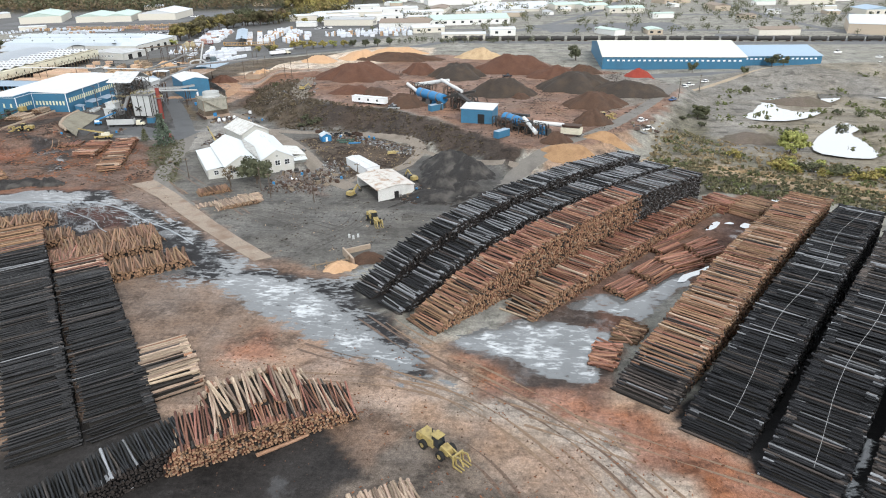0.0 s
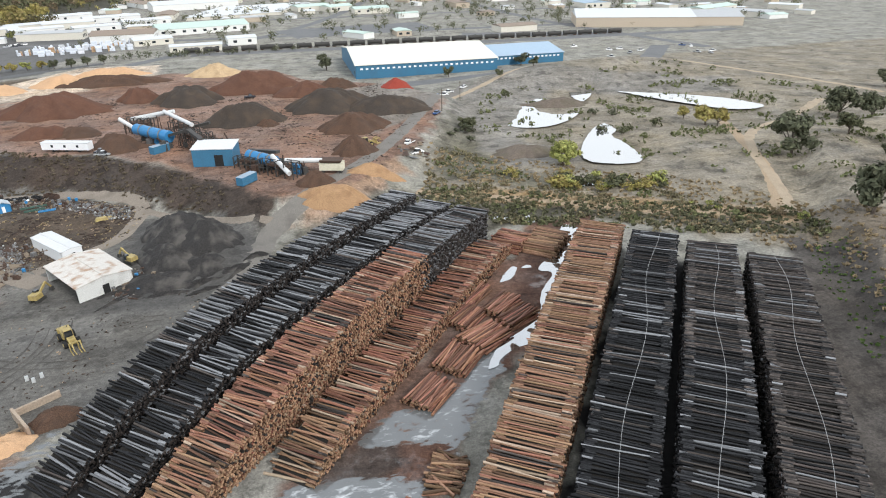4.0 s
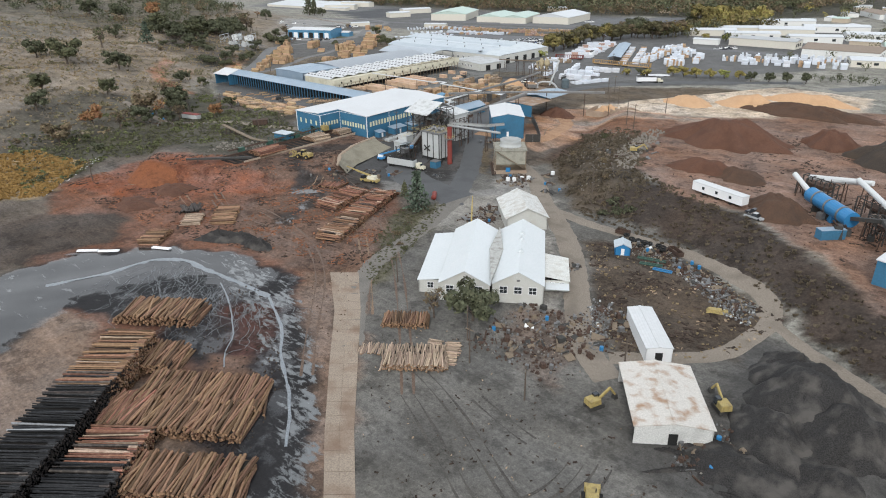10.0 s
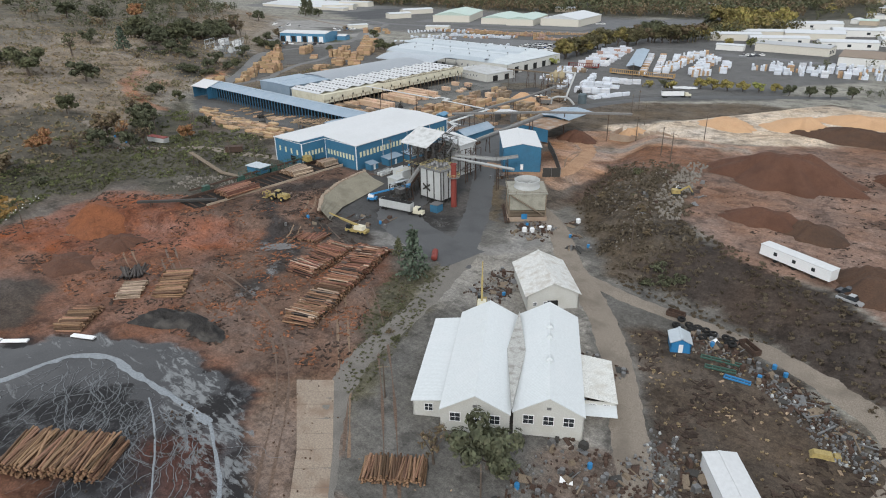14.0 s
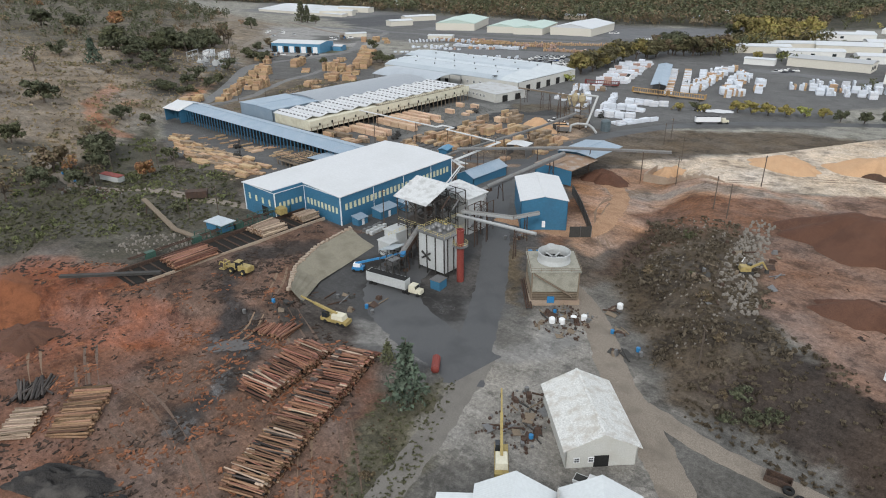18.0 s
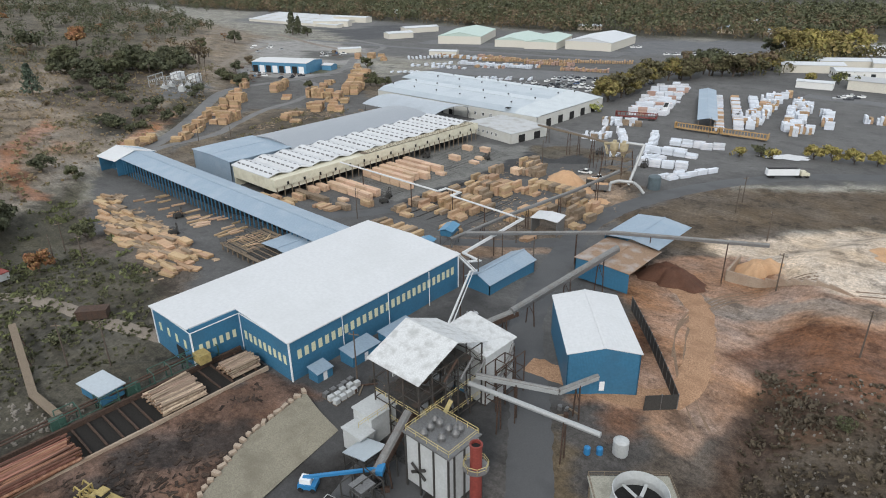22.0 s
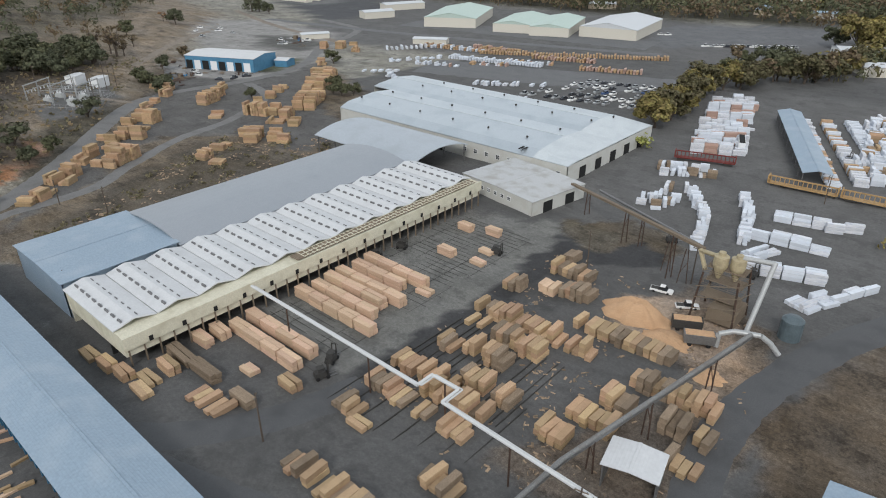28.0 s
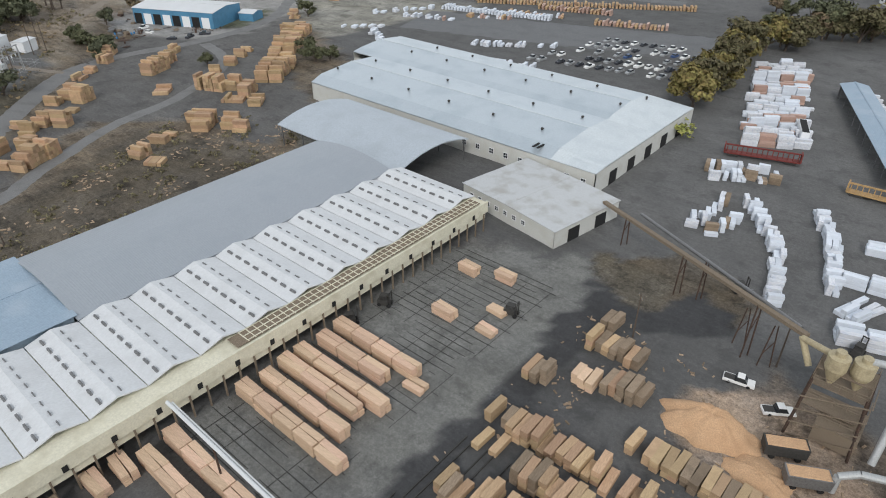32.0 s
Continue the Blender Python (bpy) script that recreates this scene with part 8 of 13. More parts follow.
# ---- cyclone tower over the shavings ----
def cyclone_tower():
    root = thing("cyclone_tower", "timber cyclone tower with yellow hoppers and fat white ducts", "tower", (-247, 469, 0))
    M_CY = material("faded_yellow_steel", (0.4, 0.34, 0.22), 0.6, grain=0.15, stain=0.4, stain_size=1.5)
    for x in (-4, 4):
        for y in (-4, 4):
            part("leg", Shape().beam((x * 1.25, y * 1.25, -0.4), (x, y, 12.5), 0.35, 0.35), M_RUST, root)
    for zz in (5.5, 9.0, 12.4):
        part("platform", Shape().box((0, 1.5 if zz > 6 else 0, zz), (8.4, 4.4, 0.2)), M_WOOD, root)
        railing(root, [(-4.1, -4.1, zz), (4.1, -4.1, zz), (4.1, 4.1, zz), (-4.1, 4.1, zz), (-4.1, -4.1, zz)], M_WOOD)
    for k in range(4):
        part("brace", Shape().beam((-4.8, -5, k * 3), (4.8, -5, k * 3 + 3), 0.18, 0.18), M_WOOD, root)
        part("brace", Shape().beam((5, -4.8, k * 3 + 3), (5, 4.8, k * 3), 0.18, 0.18), M_WOOD, root)
    for x, y in ((-1.8, 0), (1.8, 1.0)):
        part("cyclone", Shape().lathe((x, y, 10.0), [(0.4, 0), (1.7, 3.4), (1.7, 5.8), (0.8, 6.0), (0.8, 6.8)], 18), M_CY, root, "faded yellow cyclone hopper")
    part("bin", Shape().box((2, -1, 1.0), (6.5, 7.5, 3.6)), M_WOOD, root, "weathered board bin")
    part("duct", Shape().rod((1.8, 1, 16.2), (8.5, 4.5, 15.5), 0.6, 14), M_PIPE, root)
    part("duct", Shape().rod((8.5, 4.5, 15.8), (8.0, -4.5, 1.5), 0.6, 14), M_PIPE, root)
    part("duct", Shape().rod((-2, 0, 15.4), (-8, 4, 13.6), 0.55, 12), M_CY, root)
    part("duct", Shape().rod((-5.5, 2, 10), (-8.2, 4.2, 13.8), 0.55, 12), M_CY, root)
    bend = [(4.5, -13, 0.5), (4.5, -12.5, 3.6), (7.0, -11, 4.6), (12, -9, 4.6), (14, -8, 3.0), (16, -7.4, 0.6)]
    for a, b in zip(bend, bend[1:]):
        part("duct", Shape().rod(a, b, 0.6, 12), M_PIPE, root, "fat pale duct bend")
    tank("dark grey upright tank beside the cyclone", (-231.5, 471), 2.4, 5.2, material("grey_tank_paint", (0.1, 0.13, 0.145), 0.5, grain=0.15, stain=0.4, stain_size=2))
    for (x, y, a, lab, c) in ((-250.5, 459, 0.5, "open chip trailer full of shavings", M_CHASSIS), (-246, 455, 0.5, "grey steel bin by the shavings", M_STEEL)):
        t = thing("bin_trailer", lab, "trailer", (x, y, 0), a)
        part("tub", Shape().box((0, 0, 0.8), (6.5, 2.6, 2.2), taper=1.04), c, t)
        part("load", Shape().box((0, 0, 3.0), (6.2, 2.3, 0.15), taper=0.9), M_SAWDUST, t)
        for s in (-2, 2):
            part("wheel", Shape().rod((s, -1.3, 0.5), (s, 1.3, 0.5), 0.5, 12), M_TYRE, t)


cyclone_tower()
# drying poles of the conveyor trestle beside the shavings
for k in range(2):
    x, y = -266 + 6 * k, 482 - 3.5 * k
    t = thing("trestle", "tall thin steel trestle under the belt bridge", "trestle", (x, y, gz(x, y)), 0.5, "belt trestles")
    part("leg", Shape().beam((-1.2, 0, -0.3), (-0.3, 0, 9 + k), 0.2, 0.2), M_RUST, t)
    part("leg", Shape().beam((1.2, 0, -0.3), (0.3, 0, 9 + k), 0.2, 0.2), M_RUST, t)
    part("tie", Shape().beam((-0.9, 0, 3), (0.5, 0, 6), 0.12, 0.12), M_RUST, t)


# ---- log infeed before the sawmill ----
def infeed():
    for (x, y, ln, lab) in ((-239.5, 255, 13, "reddish logs stacked on the infeed deck"), (-240.5, 281, 9, "peeled logs on the infeed table"), (-240, 295, 7, "pale logs entering the mill")):
        h = heap(lab, (x, y), 0, 9.0 if ln > 8 else 6, 1, ln, M_BARK_PALE if y > 270 else M_BARK_BROWN, 0.5, 2.5, 4, "infeed logs")
        h.location.z = gz(x, y) + 0.6
    root = thing("log_infeed", "long steel log infeed trough with chains and timber kerb", "conveyor", (-241, 268, gz(-241, 262)))
    part("trough", Shape().box((0, 0, -0.2), (9.5, 62, 0.5)), M_CORE, root)
    part("kerb", Shape().box((5.3, 2, -0.3), (0.45, 58, 1.0)), M_CONCRETE, root)
    part("back_wall", Shape().box((-5.2, 0, -0.3), (0.5, 62, 1.6)), M_RUST, root)
    steelwork(root, (-8.4, -6, -0.4), (-5.6, 26, 3.6), (1, 9, 2), M_GREEN, 8, 0.14)
    for k in range(22):
        part("skid", Shape().box((0, -30 + k * 2.8, 0.3), (9.2, 0.35, 0.35)), M_RUST, root)
    for k in range(3):
        part("chain_box", Shape().box((-7.5, -20 + k * 14, -0.3), (1.6, 2.6, 2.8)), M_GREEN, root, "green machine housing")
    part("yellow_cab", Shape().box((-5.0, 22, 2.0), (3.0, 2.6, 2.0)), M_YELLOW, root, "yellow operator cab")
    for k in range(2):
        part("rail", Shape().rod((-7.0 - k, -26, 2.2), (-7.0 - k, 24, 2.6), 0.2, 8), M_RUST, root)
    hut = thing("operator_hut", "small hut with a pale sheet roof over the infeed", "hut", (-251.5, 271.5, gz(-251.5, 271.5)), 0.15)
    part("cabin", Shape().box((0, 0, 1.0), (7.2, 4.6, 2.4)), M_BLUE, hut)
    part("roof", Shape().box((0, 0, 3.4), (8.2, 5.6, 0.2)), M_GREY_ROOF_X, hut)
    for s in (-3, 3):
        part("stilt", Shape().box((s, 0, -1.5), (0.3, 4.0, 2.6)), M_RUST, hut)
    conveyor("pale plank walkway on posts across the ditch", [(-296, 268, 5.0), (-262, 262, 5.0), (-248, 263, 5.5)], 1.6, 0.4, M_WOOD, 9, name="walkway")
    conveyor("low bark belt across the red yard", [(-236, 245, 5.2), (-253, 226, 5.6)], 1.2, 0.7, M_CHASSIS, 8)
    # sloping concrete apron and kerb stones
    ap = Shape()
    top = [(-222.5, 299), (-219.5, 284), (-213, 271.5), (-204, 263)]
    low = [(-210.5, 297.5), (-209.5, 286), (-207.5, 275), (-201.5, 264.6)]
    for i in range(3):
        for k in range(4):
            def at(u, v):
                a, b, c, d = (Vector(p) for p in (top[i], top[i + 1], low[i], low[i + 1]))
                q = a.lerp(b, u).lerp(c.lerp(d, u), v)
                return (q.x, q.y, max(gz(q.x, q.y) + 0.2, 4.3 * (1 - v) + 0.7 * v))
            ap.add([at(0, k / 4), at(1, k / 4), at(1, (k + 1) / 4), at(0, (k + 1) / 4)], [(3, 2, 1, 0)])
    apron = tagged(new("apron", ap.mesh("apron", material("grey_green_concrete", (0.24, 0.22, 0.17), 0.9, grain=0.2, stain=0.5, stain_size=4, stain_colour=(0.14, 0.12, 0.09)))), "cracked grey concrete slope below the log ramp", "pavement", "", "structure")
    for k in range(26):
        u = k / 25 * 2.999
        i = int(u)
        q = Vector(top[i]).lerp(Vector(top[i + 1]), u - i)
        b = thing("kerb_block", "pale concrete block along the ramp's edge", "block", (q.x - 0.5, q.y, 4.1), random.uniform(0, 3), "kerb blocks", data=None)
        part("block", Shape().box((0, 0, -0.3), (random.uniform(0.9, 1.7), 0.8, 0.9), taper=0.92), M_CONCRETE, b)


infeed()


# ---- bark works on the plateau ----
def bark_works():
    P = 7.0
    hall = thing("bark_hall", "bright blue steel hall with a white roof among conveyors", "shed", (-19.2, 278.5, P), math.radians(-12))
    part("wall", Shape().box((0, 0, -0.5), (14, 9, 6.6)), M_BLUE, hall)
    sh = Shape()
    slab(sh, [(-7.3, -4.8, 6.2), (7.3, -4.8, 6.2), (7.3, 4.8, 7.0), (-7.3, 4.8, 7.0)], 0.25)
    part("roof", sh, M_WHITE_ROOF, hall)
    part("door", Shape().box((2, -4.55, 0), (3, 0.1, 4)), M_DARK, hall)
    for (a, b, r, mat, lab) in (((-52, 320, 11), (-38, 306, 10.5), 2.2, M_BLUE_LIFT, "big blue rotary drum on rollers"), ((-8, 272, 10.5), (1, 263, 10), 2.0, M_BLUE_LIFT, "blue rotary drum beside the hall")):
        t = thing("rotary_drum", lab, "drum", (a[0], a[1], P))
        bb = (b[0] - a[0], b[1] - a[1])
        part("shell", Shape().rod((0, 0, a[2] - P), (*bb, b[2] - P), r, 20), mat, t)
        for k in (0.2, 0.5, 0.8):
            q = Vector((0, 0, a[2] - P)).lerp(Vector((*bb, b[2] - P)), k)
            d = Vector((*bb, 0)).normalized() * 0.3
            part("riding_ring", Shape().rod(q - d, q + d, r + 0.2, 20), M_STEEL, t)
            part("stand", Shape().box((q.x, q.y, -0.3), (2.2, 2.2, q.z - r + 0.4)), M_CHASSIS, t)
    for pts, m in (([(-56, 334, 12), (-42, 328, 15)], M_PIPE), ([(-52, 332, 12.5), (-38, 327, 15.5)], M_PIPE), ([(-42, 328, 15.5), (-30, 312, 13)], M_PIPE), ([(-38, 306, 11), (-30, 300, 14), (-24, 284, 14)], M_STEEL), ([(-8, 280, 10), (2, 268, 12)], M_STEEL), ([(0, 262, 12.5), (5, 252, 9)], M_PIPE), ([(4, 259, 11.5), (16, 257, 11)], M_PIPE), ([(-60, 331, 13), (-54, 326, 10)], M_PIPE), ([(-36, 322, 9), (-24, 318, 12)], M_STEEL)):
        conveyor("inclined belt of the bark works", pts, 1.6, 1.0, M_WHITE_PIPE if m is M_PIPE else M_CHASSIS, 8, m is M_PIPE)
    for x, y, a, w, l, h, sd in ((-34, 318, -0.75, 12, 5, 6, 21), (-28, 302, -0.75, 14, 4, 6, 22), (-52, 330, -0.4, 12, 5, 6, 23), (-22, 292, -0.6, 8, 4, 5, 24), (2, 258, -0.7, 14, 4, 5, 25), (-8, 268, -0.7, 10, 4, 4, 26)):
        fr = thing("screening_machine", "dark steel frame carrying belts and screens", "machine", (x, y, P), a, "belt frames")
        steelwork(fr, (-w / 2, -l / 2, -0.2), (w / 2, l / 2, h), (4, 2, 2), M_CHASSIS, sd, 0.2)
        part("screen", Shape().box((0, 0, h * 0.6), (w * 0.6, l * 0.6, 0.8)), M_RUST, fr)
    sc = thing("screening_plant", "cream and rust screening machine", "machine", (19, 256, P), -0.3)
    part("body", Shape().box((0, 0, 1.0), (8, 3.2, 2.6)), M_CREAM, sc)
    part("hopper", Shape().box((0, 0, 3.6), (6.5, 3.6, 0.9), taper=1.15), M_RUST, sc)
    for s in (-3, 3):
        part("skid", Shape().box((s, 0, -0.2), (0.8, 3.0, 1.3)), M_CHASSIS, sc)
    for (x, y, a) in ((-41, 298, 0.8), (-8.5, 253, 0.9)):
        c = thing("shipping_container", "blue steel container on the red ground", "container", (x, y, P), a, "containers")
        part("body", Shape().box((0, 0, 0.0), (7, 2.6, 2.7)), M_BLUE, c)
        part("roof", Shape().box((0, 0, 2.7), (7.1, 2.7, 0.08)), M_BLUE_ROOF, c)
        part("door", Shape().box((3.52, 0, 0.1), (0.06, 2.3, 2.4)), M_STEEL, c)
    rnd = random.Random(3)
    for k in range(26):
        u = rnd.random()
        x, y = -46 + 54 * u + rnd.uniform(-7, 7), 320 - 62 * u + rnd.uniform(-6, 6)
        m = thing("plant_machine", "small dark machine frame among the conveyors", "machine", (x, y, P), rnd.uniform(0, 3), "bark works machines")
        w, l, h = rnd.uniform(1.5, 3.5), rnd.uniform(1.5, 3), rnd.uniform(1.5, 4)
        part("frame", Shape().box((0, 0, -0.2), (w, l, h), taper=rnd.uniform(0.6, 1)), rnd.choice([M_RUST, M_STEEL, M_CHASSIS, M_BLUE_LIFT]), m)
        part("boom", Shape().beam((0, 0, h * 0.8), (rnd.uniform(-3, 3), rnd.uniform(-3, 3), h + rnd.uniform(0, 2)), 0.4, 0.4), M_RUST, m)
        part("skid", Shape().box((0, 0, -0.2), (w + 0.6, l * 0.5, 0.3)), M_CHASSIS, m)
    tr = thing("office_trailer", "long white office trailer on the slope's edge", "trailer", (-75, 309.5, P), math.radians(-18.5))
    part("body", Shape().box((0, 0, 0.9), (18.5, 3.2, 2.7)), M_TRIM, tr)
    part("roof", Shape().box((0, 0, 3.6), (18.7, 3.4, 0.12)), M_WHITE_ROOF, tr)
    opening_row(tr, "window", (-9, -1.6), (9, -1.6), 1.9, 0.9, 0.9, 3, M_WINDOW, 1.5, out=0.03, frame=False)
    for s in (-5, 0, 5):
        part("wheel", Shape().rod((s, -1.4, 0.45), (s, 1.4, 0.45), 0.5, 12), M_TYRE, tr)


bark_works()


# ---- vehicles and machines ----
def vehicle(name, label, category, at, turn, length=4.6, width=1.85, height=1.5, paint=None, cab=(0.1, 0.5), bed=False, group="parked cars", near=True):
    """A car or pickup: a shaped body, glass cabin, four wheels, lamps."""
    key = (name, paint, length, bed, near)
    if key in VEHICLES:
        ob = copy_thing(VEHICLES[key], pose(at[0], at[1], gz(*at), 0, 0, math.degrees(turn)))
        return tagged(ob, label, category, group)
    root = thing(name, label, category, (at[0], at[1], gz(*at)), turn, group)
    L, W, H = length, width, height
    g = 0.35 if near else 0.0
    prof = [(-L / 2, g), (-L / 2, 0.85), (-L / 2 + 0.1, 0.95), (L / 2 - 0.3, 0.9), (L / 2, 0.7), (L / 2, g)]
    sh = Shape()
    n = len(prof)
    vs = [(x, s * W / 2 * (1 if z < 0.9 else 0.94), z) for s in (-1, 1) for x, z in prof]
    sh.add(vs, [tuple(range(n)), tuple(reversed(range(n, 2 * n)))] + [(k, n + k, n + (k + 1) % n, (k + 1) % n) for k in range(n)])
    part("body", sh, paint, root)
    c0, c1 = -L / 2 + L * cab[0], -L / 2 + L * (cab[0] + cab[1])
    cb = Shape()
    b = [(c0, 0.93), (c0 + 0.35, H), (c1 - 0.6, H), (c1, 0.93)]
    vs = [(x, s * W * (0.46 if z < 1 else 0.38), z) for s in (-1, 1) for x, z in b]
    cb.add(vs, [(0, 1, 2, 3), (7, 6, 5, 4), (0, 4, 5, 1), (2, 6, 7, 3)])
    part("window", cb, M_GLASS, root)
    part("roof", Shape().box(((c0 + c1) / 2 - 0.12, 0, H - 0.02), (c1 - c0 - 0.95, W * 0.78, 0.06)), paint, root)
    if bed and near:
        part("load_bed", Shape().box((-L / 2 + L * 0.19, 0, 0.94), (L * 0.34, W * 0.8, 0.03)), M_CHASSIS, root)
    for sx in (-0.31, 0.31) if near else ():
        for sy in (-1, 1):
            part("wheel", Shape().rod((L * sx, sy * (W / 2 - 0.22), 0.34), (L * sx, sy * W / 2, 0.34), 0.34, 12), M_TYRE, root)
    VEHICLES[key] = root
    return root


VEHICLES = {}
PAINT = [material("white_car_paint", (0.75, 0.75, 0.74), 0.3, grain=0.03), material("silver_car_paint", (0.42, 0.43, 0.44), 0.3, 0.4, grain=0.03), material("dark_car_paint", (0.04, 0.042, 0.05), 0.25, grain=0.03), material("red_car_paint", (0.3, 0.04, 0.035), 0.3, grain=0.03), material("blue_car_paint", (0.05, 0.09, 0.2), 0.3, grain=0.03)]


def wheel_loader(label, at, turn, logs=True):
    """An articulated log loader with a grapple fork."""
    root = thing("log_loader", label, "wheel loader", (at[0], at[1], gz(*at)), turn, "loaders")
    part("rear_body", Shape().box((-2.2, 0, 1.0), (3.6, 2.2, 1.5), taper=0.92).box((-3.6, 0, 1.1), (1.0, 2.5, 1.2)), M_YELLOW, root)
    cab = part("cab", Shape().box((-0.2, 0, 1.4), (1.6, 1.7, 1.9), taper=0.85), M_GLASS, root, "glazed cab")
    part("cab_roof", Shape().box((-0.2, 0, 3.3), (1.7, 1.7, 0.15)), M_YELLOW, cab)
    part("front_frame", Shape().box((1.7, 0, 0.9), (2.0, 1.5, 1.1), taper=0.8), M_YELLOW, root)
    for sx in (-2.4, 1.6):
        for sy in (-1, 1):
            w = part("wheel", Shape().rod((sx, sy * 1.0, 0.85), (sx, sy * 1.65, 0.85), 0.85, 16), M_TYRE, root)
            part("rim", Shape().rod((sx, sy * 1.66, 0.85), (sx, sy * 1.7, 0.85), 0.42, 12), M_YELLOW, w)
    for sy in (-0.6, 0.6):
        part("lift_arm", Shape().beam((1.2, sy, 2.0), (4.2, sy, 1.2), 0.25, 0.45), M_YELLOW, root)
    fork = Shape()
    for sy in (-1.1, -0.5, 0.5, 1.1):
        fork.beam((4.2, sy, 2.0), (4.3, sy, 0.35), 0.18, 0.25).beam((4.3, sy, 0.35), (6.2, sy, 0.3), 0.18, 0.2)
    part("fork", fork, M_YELLOW, root)
    clamp = Shape()
    for sy in (-0.8, 0.8):
        clamp.beam((4.2, sy, 2.1), (5.6, sy, 2.5), 0.2, 0.25).beam((5.6, sy, 2.5), (6.3, sy, 1.3), 0.2, 0.22)
    clamp.beam((4.2, -1.2, 2.1), (4.2, 1.2, 2.1), 0.25, 0.25)
    part("grapple", clamp, M_YELLOW, root)
    part("exhaust", Shape().rod((-2.0, 0.5, 2.4), (-2.0, 0.5, 3.3), 0.09, 8), M_CHASSIS, root)
    return root


wheel_loader("yellow log loader with an open grapple fork", (-11.8, 81.5), math.radians(-38))
wheel_loader("yellow log loader on the ramp", (-222.5, 260), math.radians(196))
wheel_loader("yellow loader crossing grey earth", (-44.5, 179.5), math.radians(-60))
wheel_loader("yellow loader beside bark heaps", (34, 283), 0.5)
wheel_loader("yellow loader among lumber stacks", (12, 390), 2.0)


def crane(label, at, turn, reach, lift):
    root = thing("mobile_crane", label, "crane", (at[0], at[1], gz(*at)), turn, "cranes")
    part("carrier", Shape().box((0, 0, 0.6), (7.5, 2.4, 0.9)), M_YELLOW, root)
    part("deck", Shape().box((-1.0, 0, 1.5), (3.4, 2.2, 1.2), taper=0.9), M_CREAM, root)
    part("cab", Shape().box((2.6, 0.5, 1.5), (1.5, 1.3, 1.3), taper=0.88), M_GLASS, root)
    for sx in (-2.6, -1.2, 2.4):
        for sy in (-1, 1):
            part("wheel", Shape().rod((sx, sy * 0.85, 0.5), (sx, sy * 1.25, 0.5), 0.55, 12), M_TYRE, root)
    part("boom", Shape().beam((-0.5, 0, 2.6), (reach * 0.6, 0, 2.6 + lift * 0.6), 0.5, 0.6), M_YELLOW, root)
    part("boom_tip", Shape().beam((reach * 0.58, 0, 2.6 + lift * 0.58), (reach, 0, 2.6 + lift), 0.32, 0.36), M_YELLOW, root)
    part("hook_block", Shape().box((reach, 0, lift + 0.6), (0.4, 0.4, 0.8)), M_CHASSIS, root)
    return root


crane("yellow mobile crane with its boom lowered behind the workshop", (-129, 253), math.radians(128), 13, 4)
crane("cream mobile crane parked by the log rows", (-188, 264.5), math.radians(196), 10, 2.5)


def chip_truck(label, at, turn, colour):
    root = thing("chip_truck", label, "truck", (at[0], at[1], gz(*at)), turn, "trucks")
    part("trailer_body", Shape().box((-3.5, 0, 1.2), (12.5, 2.5, 2.6)), colour, root, "white ribbed chip trailer")
    part("opening", Shape().box((-3.5, 0, 3.82), (12.1, 2.2, 0.04)), M_DARK, root)
    for k in range(12):
        part("rib", Shape().box((-9.3 + k * 1.06, 0, 1.2), (0.1, 2.62, 2.6)), colour, root)
    part("cab", Shape().box((4.6, 0, 0.9), (2.0, 2.3, 2.0), taper=0.9), M_CREAM, root)
    part("hood", Shape().box((6.3, 0, 0.8), (1.8, 1.9, 1.1), taper=0.9), M_CREAM, root)
    part("windscreen", Shape().box((5.62, 0, 1.9), (0.1, 1.8, 0.8)), M_GLASS, root)
    part("chassis", Shape().box((-1.5, 0, 0.7), (15.5, 1.1, 0.4)), M_CHASSIS, root)
    for sx in (-8.5, -7.2, 2.2, 3.4, 6.4):
        for sy in (-1, 1):
            part("wheel", Shape().rod((sx, sy * 0.75, 0.52), (sx, sy * 1.22, 0.52), 0.52, 12), M_TYRE, root)
    return root


chip_truck("white chip trailer and cab under the loading chute", (-188.5, 286.2), math.radians(12), M_PANEL)
chip_truck("white highway truck on the mill road", (-196, 519), math.radians(40), M_TRIM)
chip_truck("parked white semi trailer by the wrapped packs", (-289, 605), math.radians(110), M_TRIM)
ch = thing("loading_chute", "rusty loading chute over the trailer", "chute", (-193, 288.5, gz(-193, 288.5)))
steelwork(ch, (-2.4, -2.4, -0.3), (2.4, 2.4, 7.2), (2, 2, 3), M_CHASSIS, 11, 0.14)
steelwork(ch, (-9, 3.5, -0.3), (-1.5, 9, 5.2), (3, 2, 2), M_CHASSIS, 12, 0.14)
part("hopper", Shape().box((0, 0, 5.0), (2.2, 2.2, 1.8), taper=1.4), M_STEEL, ch)
sl = Shape()
slab(sl, [(-9.5, 3.6, 5.2), (-3.0, 3.2, 7.4), (-3.0, 8.4, 7.4), (-9.5, 8.8, 5.2)], 0.15)
part("canopy", sl, M_GREY_ROOF_X, ch, "sloping pale sheet canopy")
for k in range(5):
    part("drum", Shape().rod((-8 + 1.6 * k, 4 + (k % 3), 0.6 + (k % 2)), (-7 + 1.6 * k, 5.2 + (k % 3), 0.6 + (k % 2)), 0.7, 10), M_CHASSIS if k % 2 else M_RUST, ch)
conveyor("steep rusty feeder up to the boiler house", [(-194, 292, 5.5), (-197, 303, 10)], 1.8, 1.2, M_RUST, 5)
bl = thing("boom_lift", "bright blue boom lift with its arm raised", "boom lift", (-204.5, 286, gz(-204.5, 286)), math.radians(32))
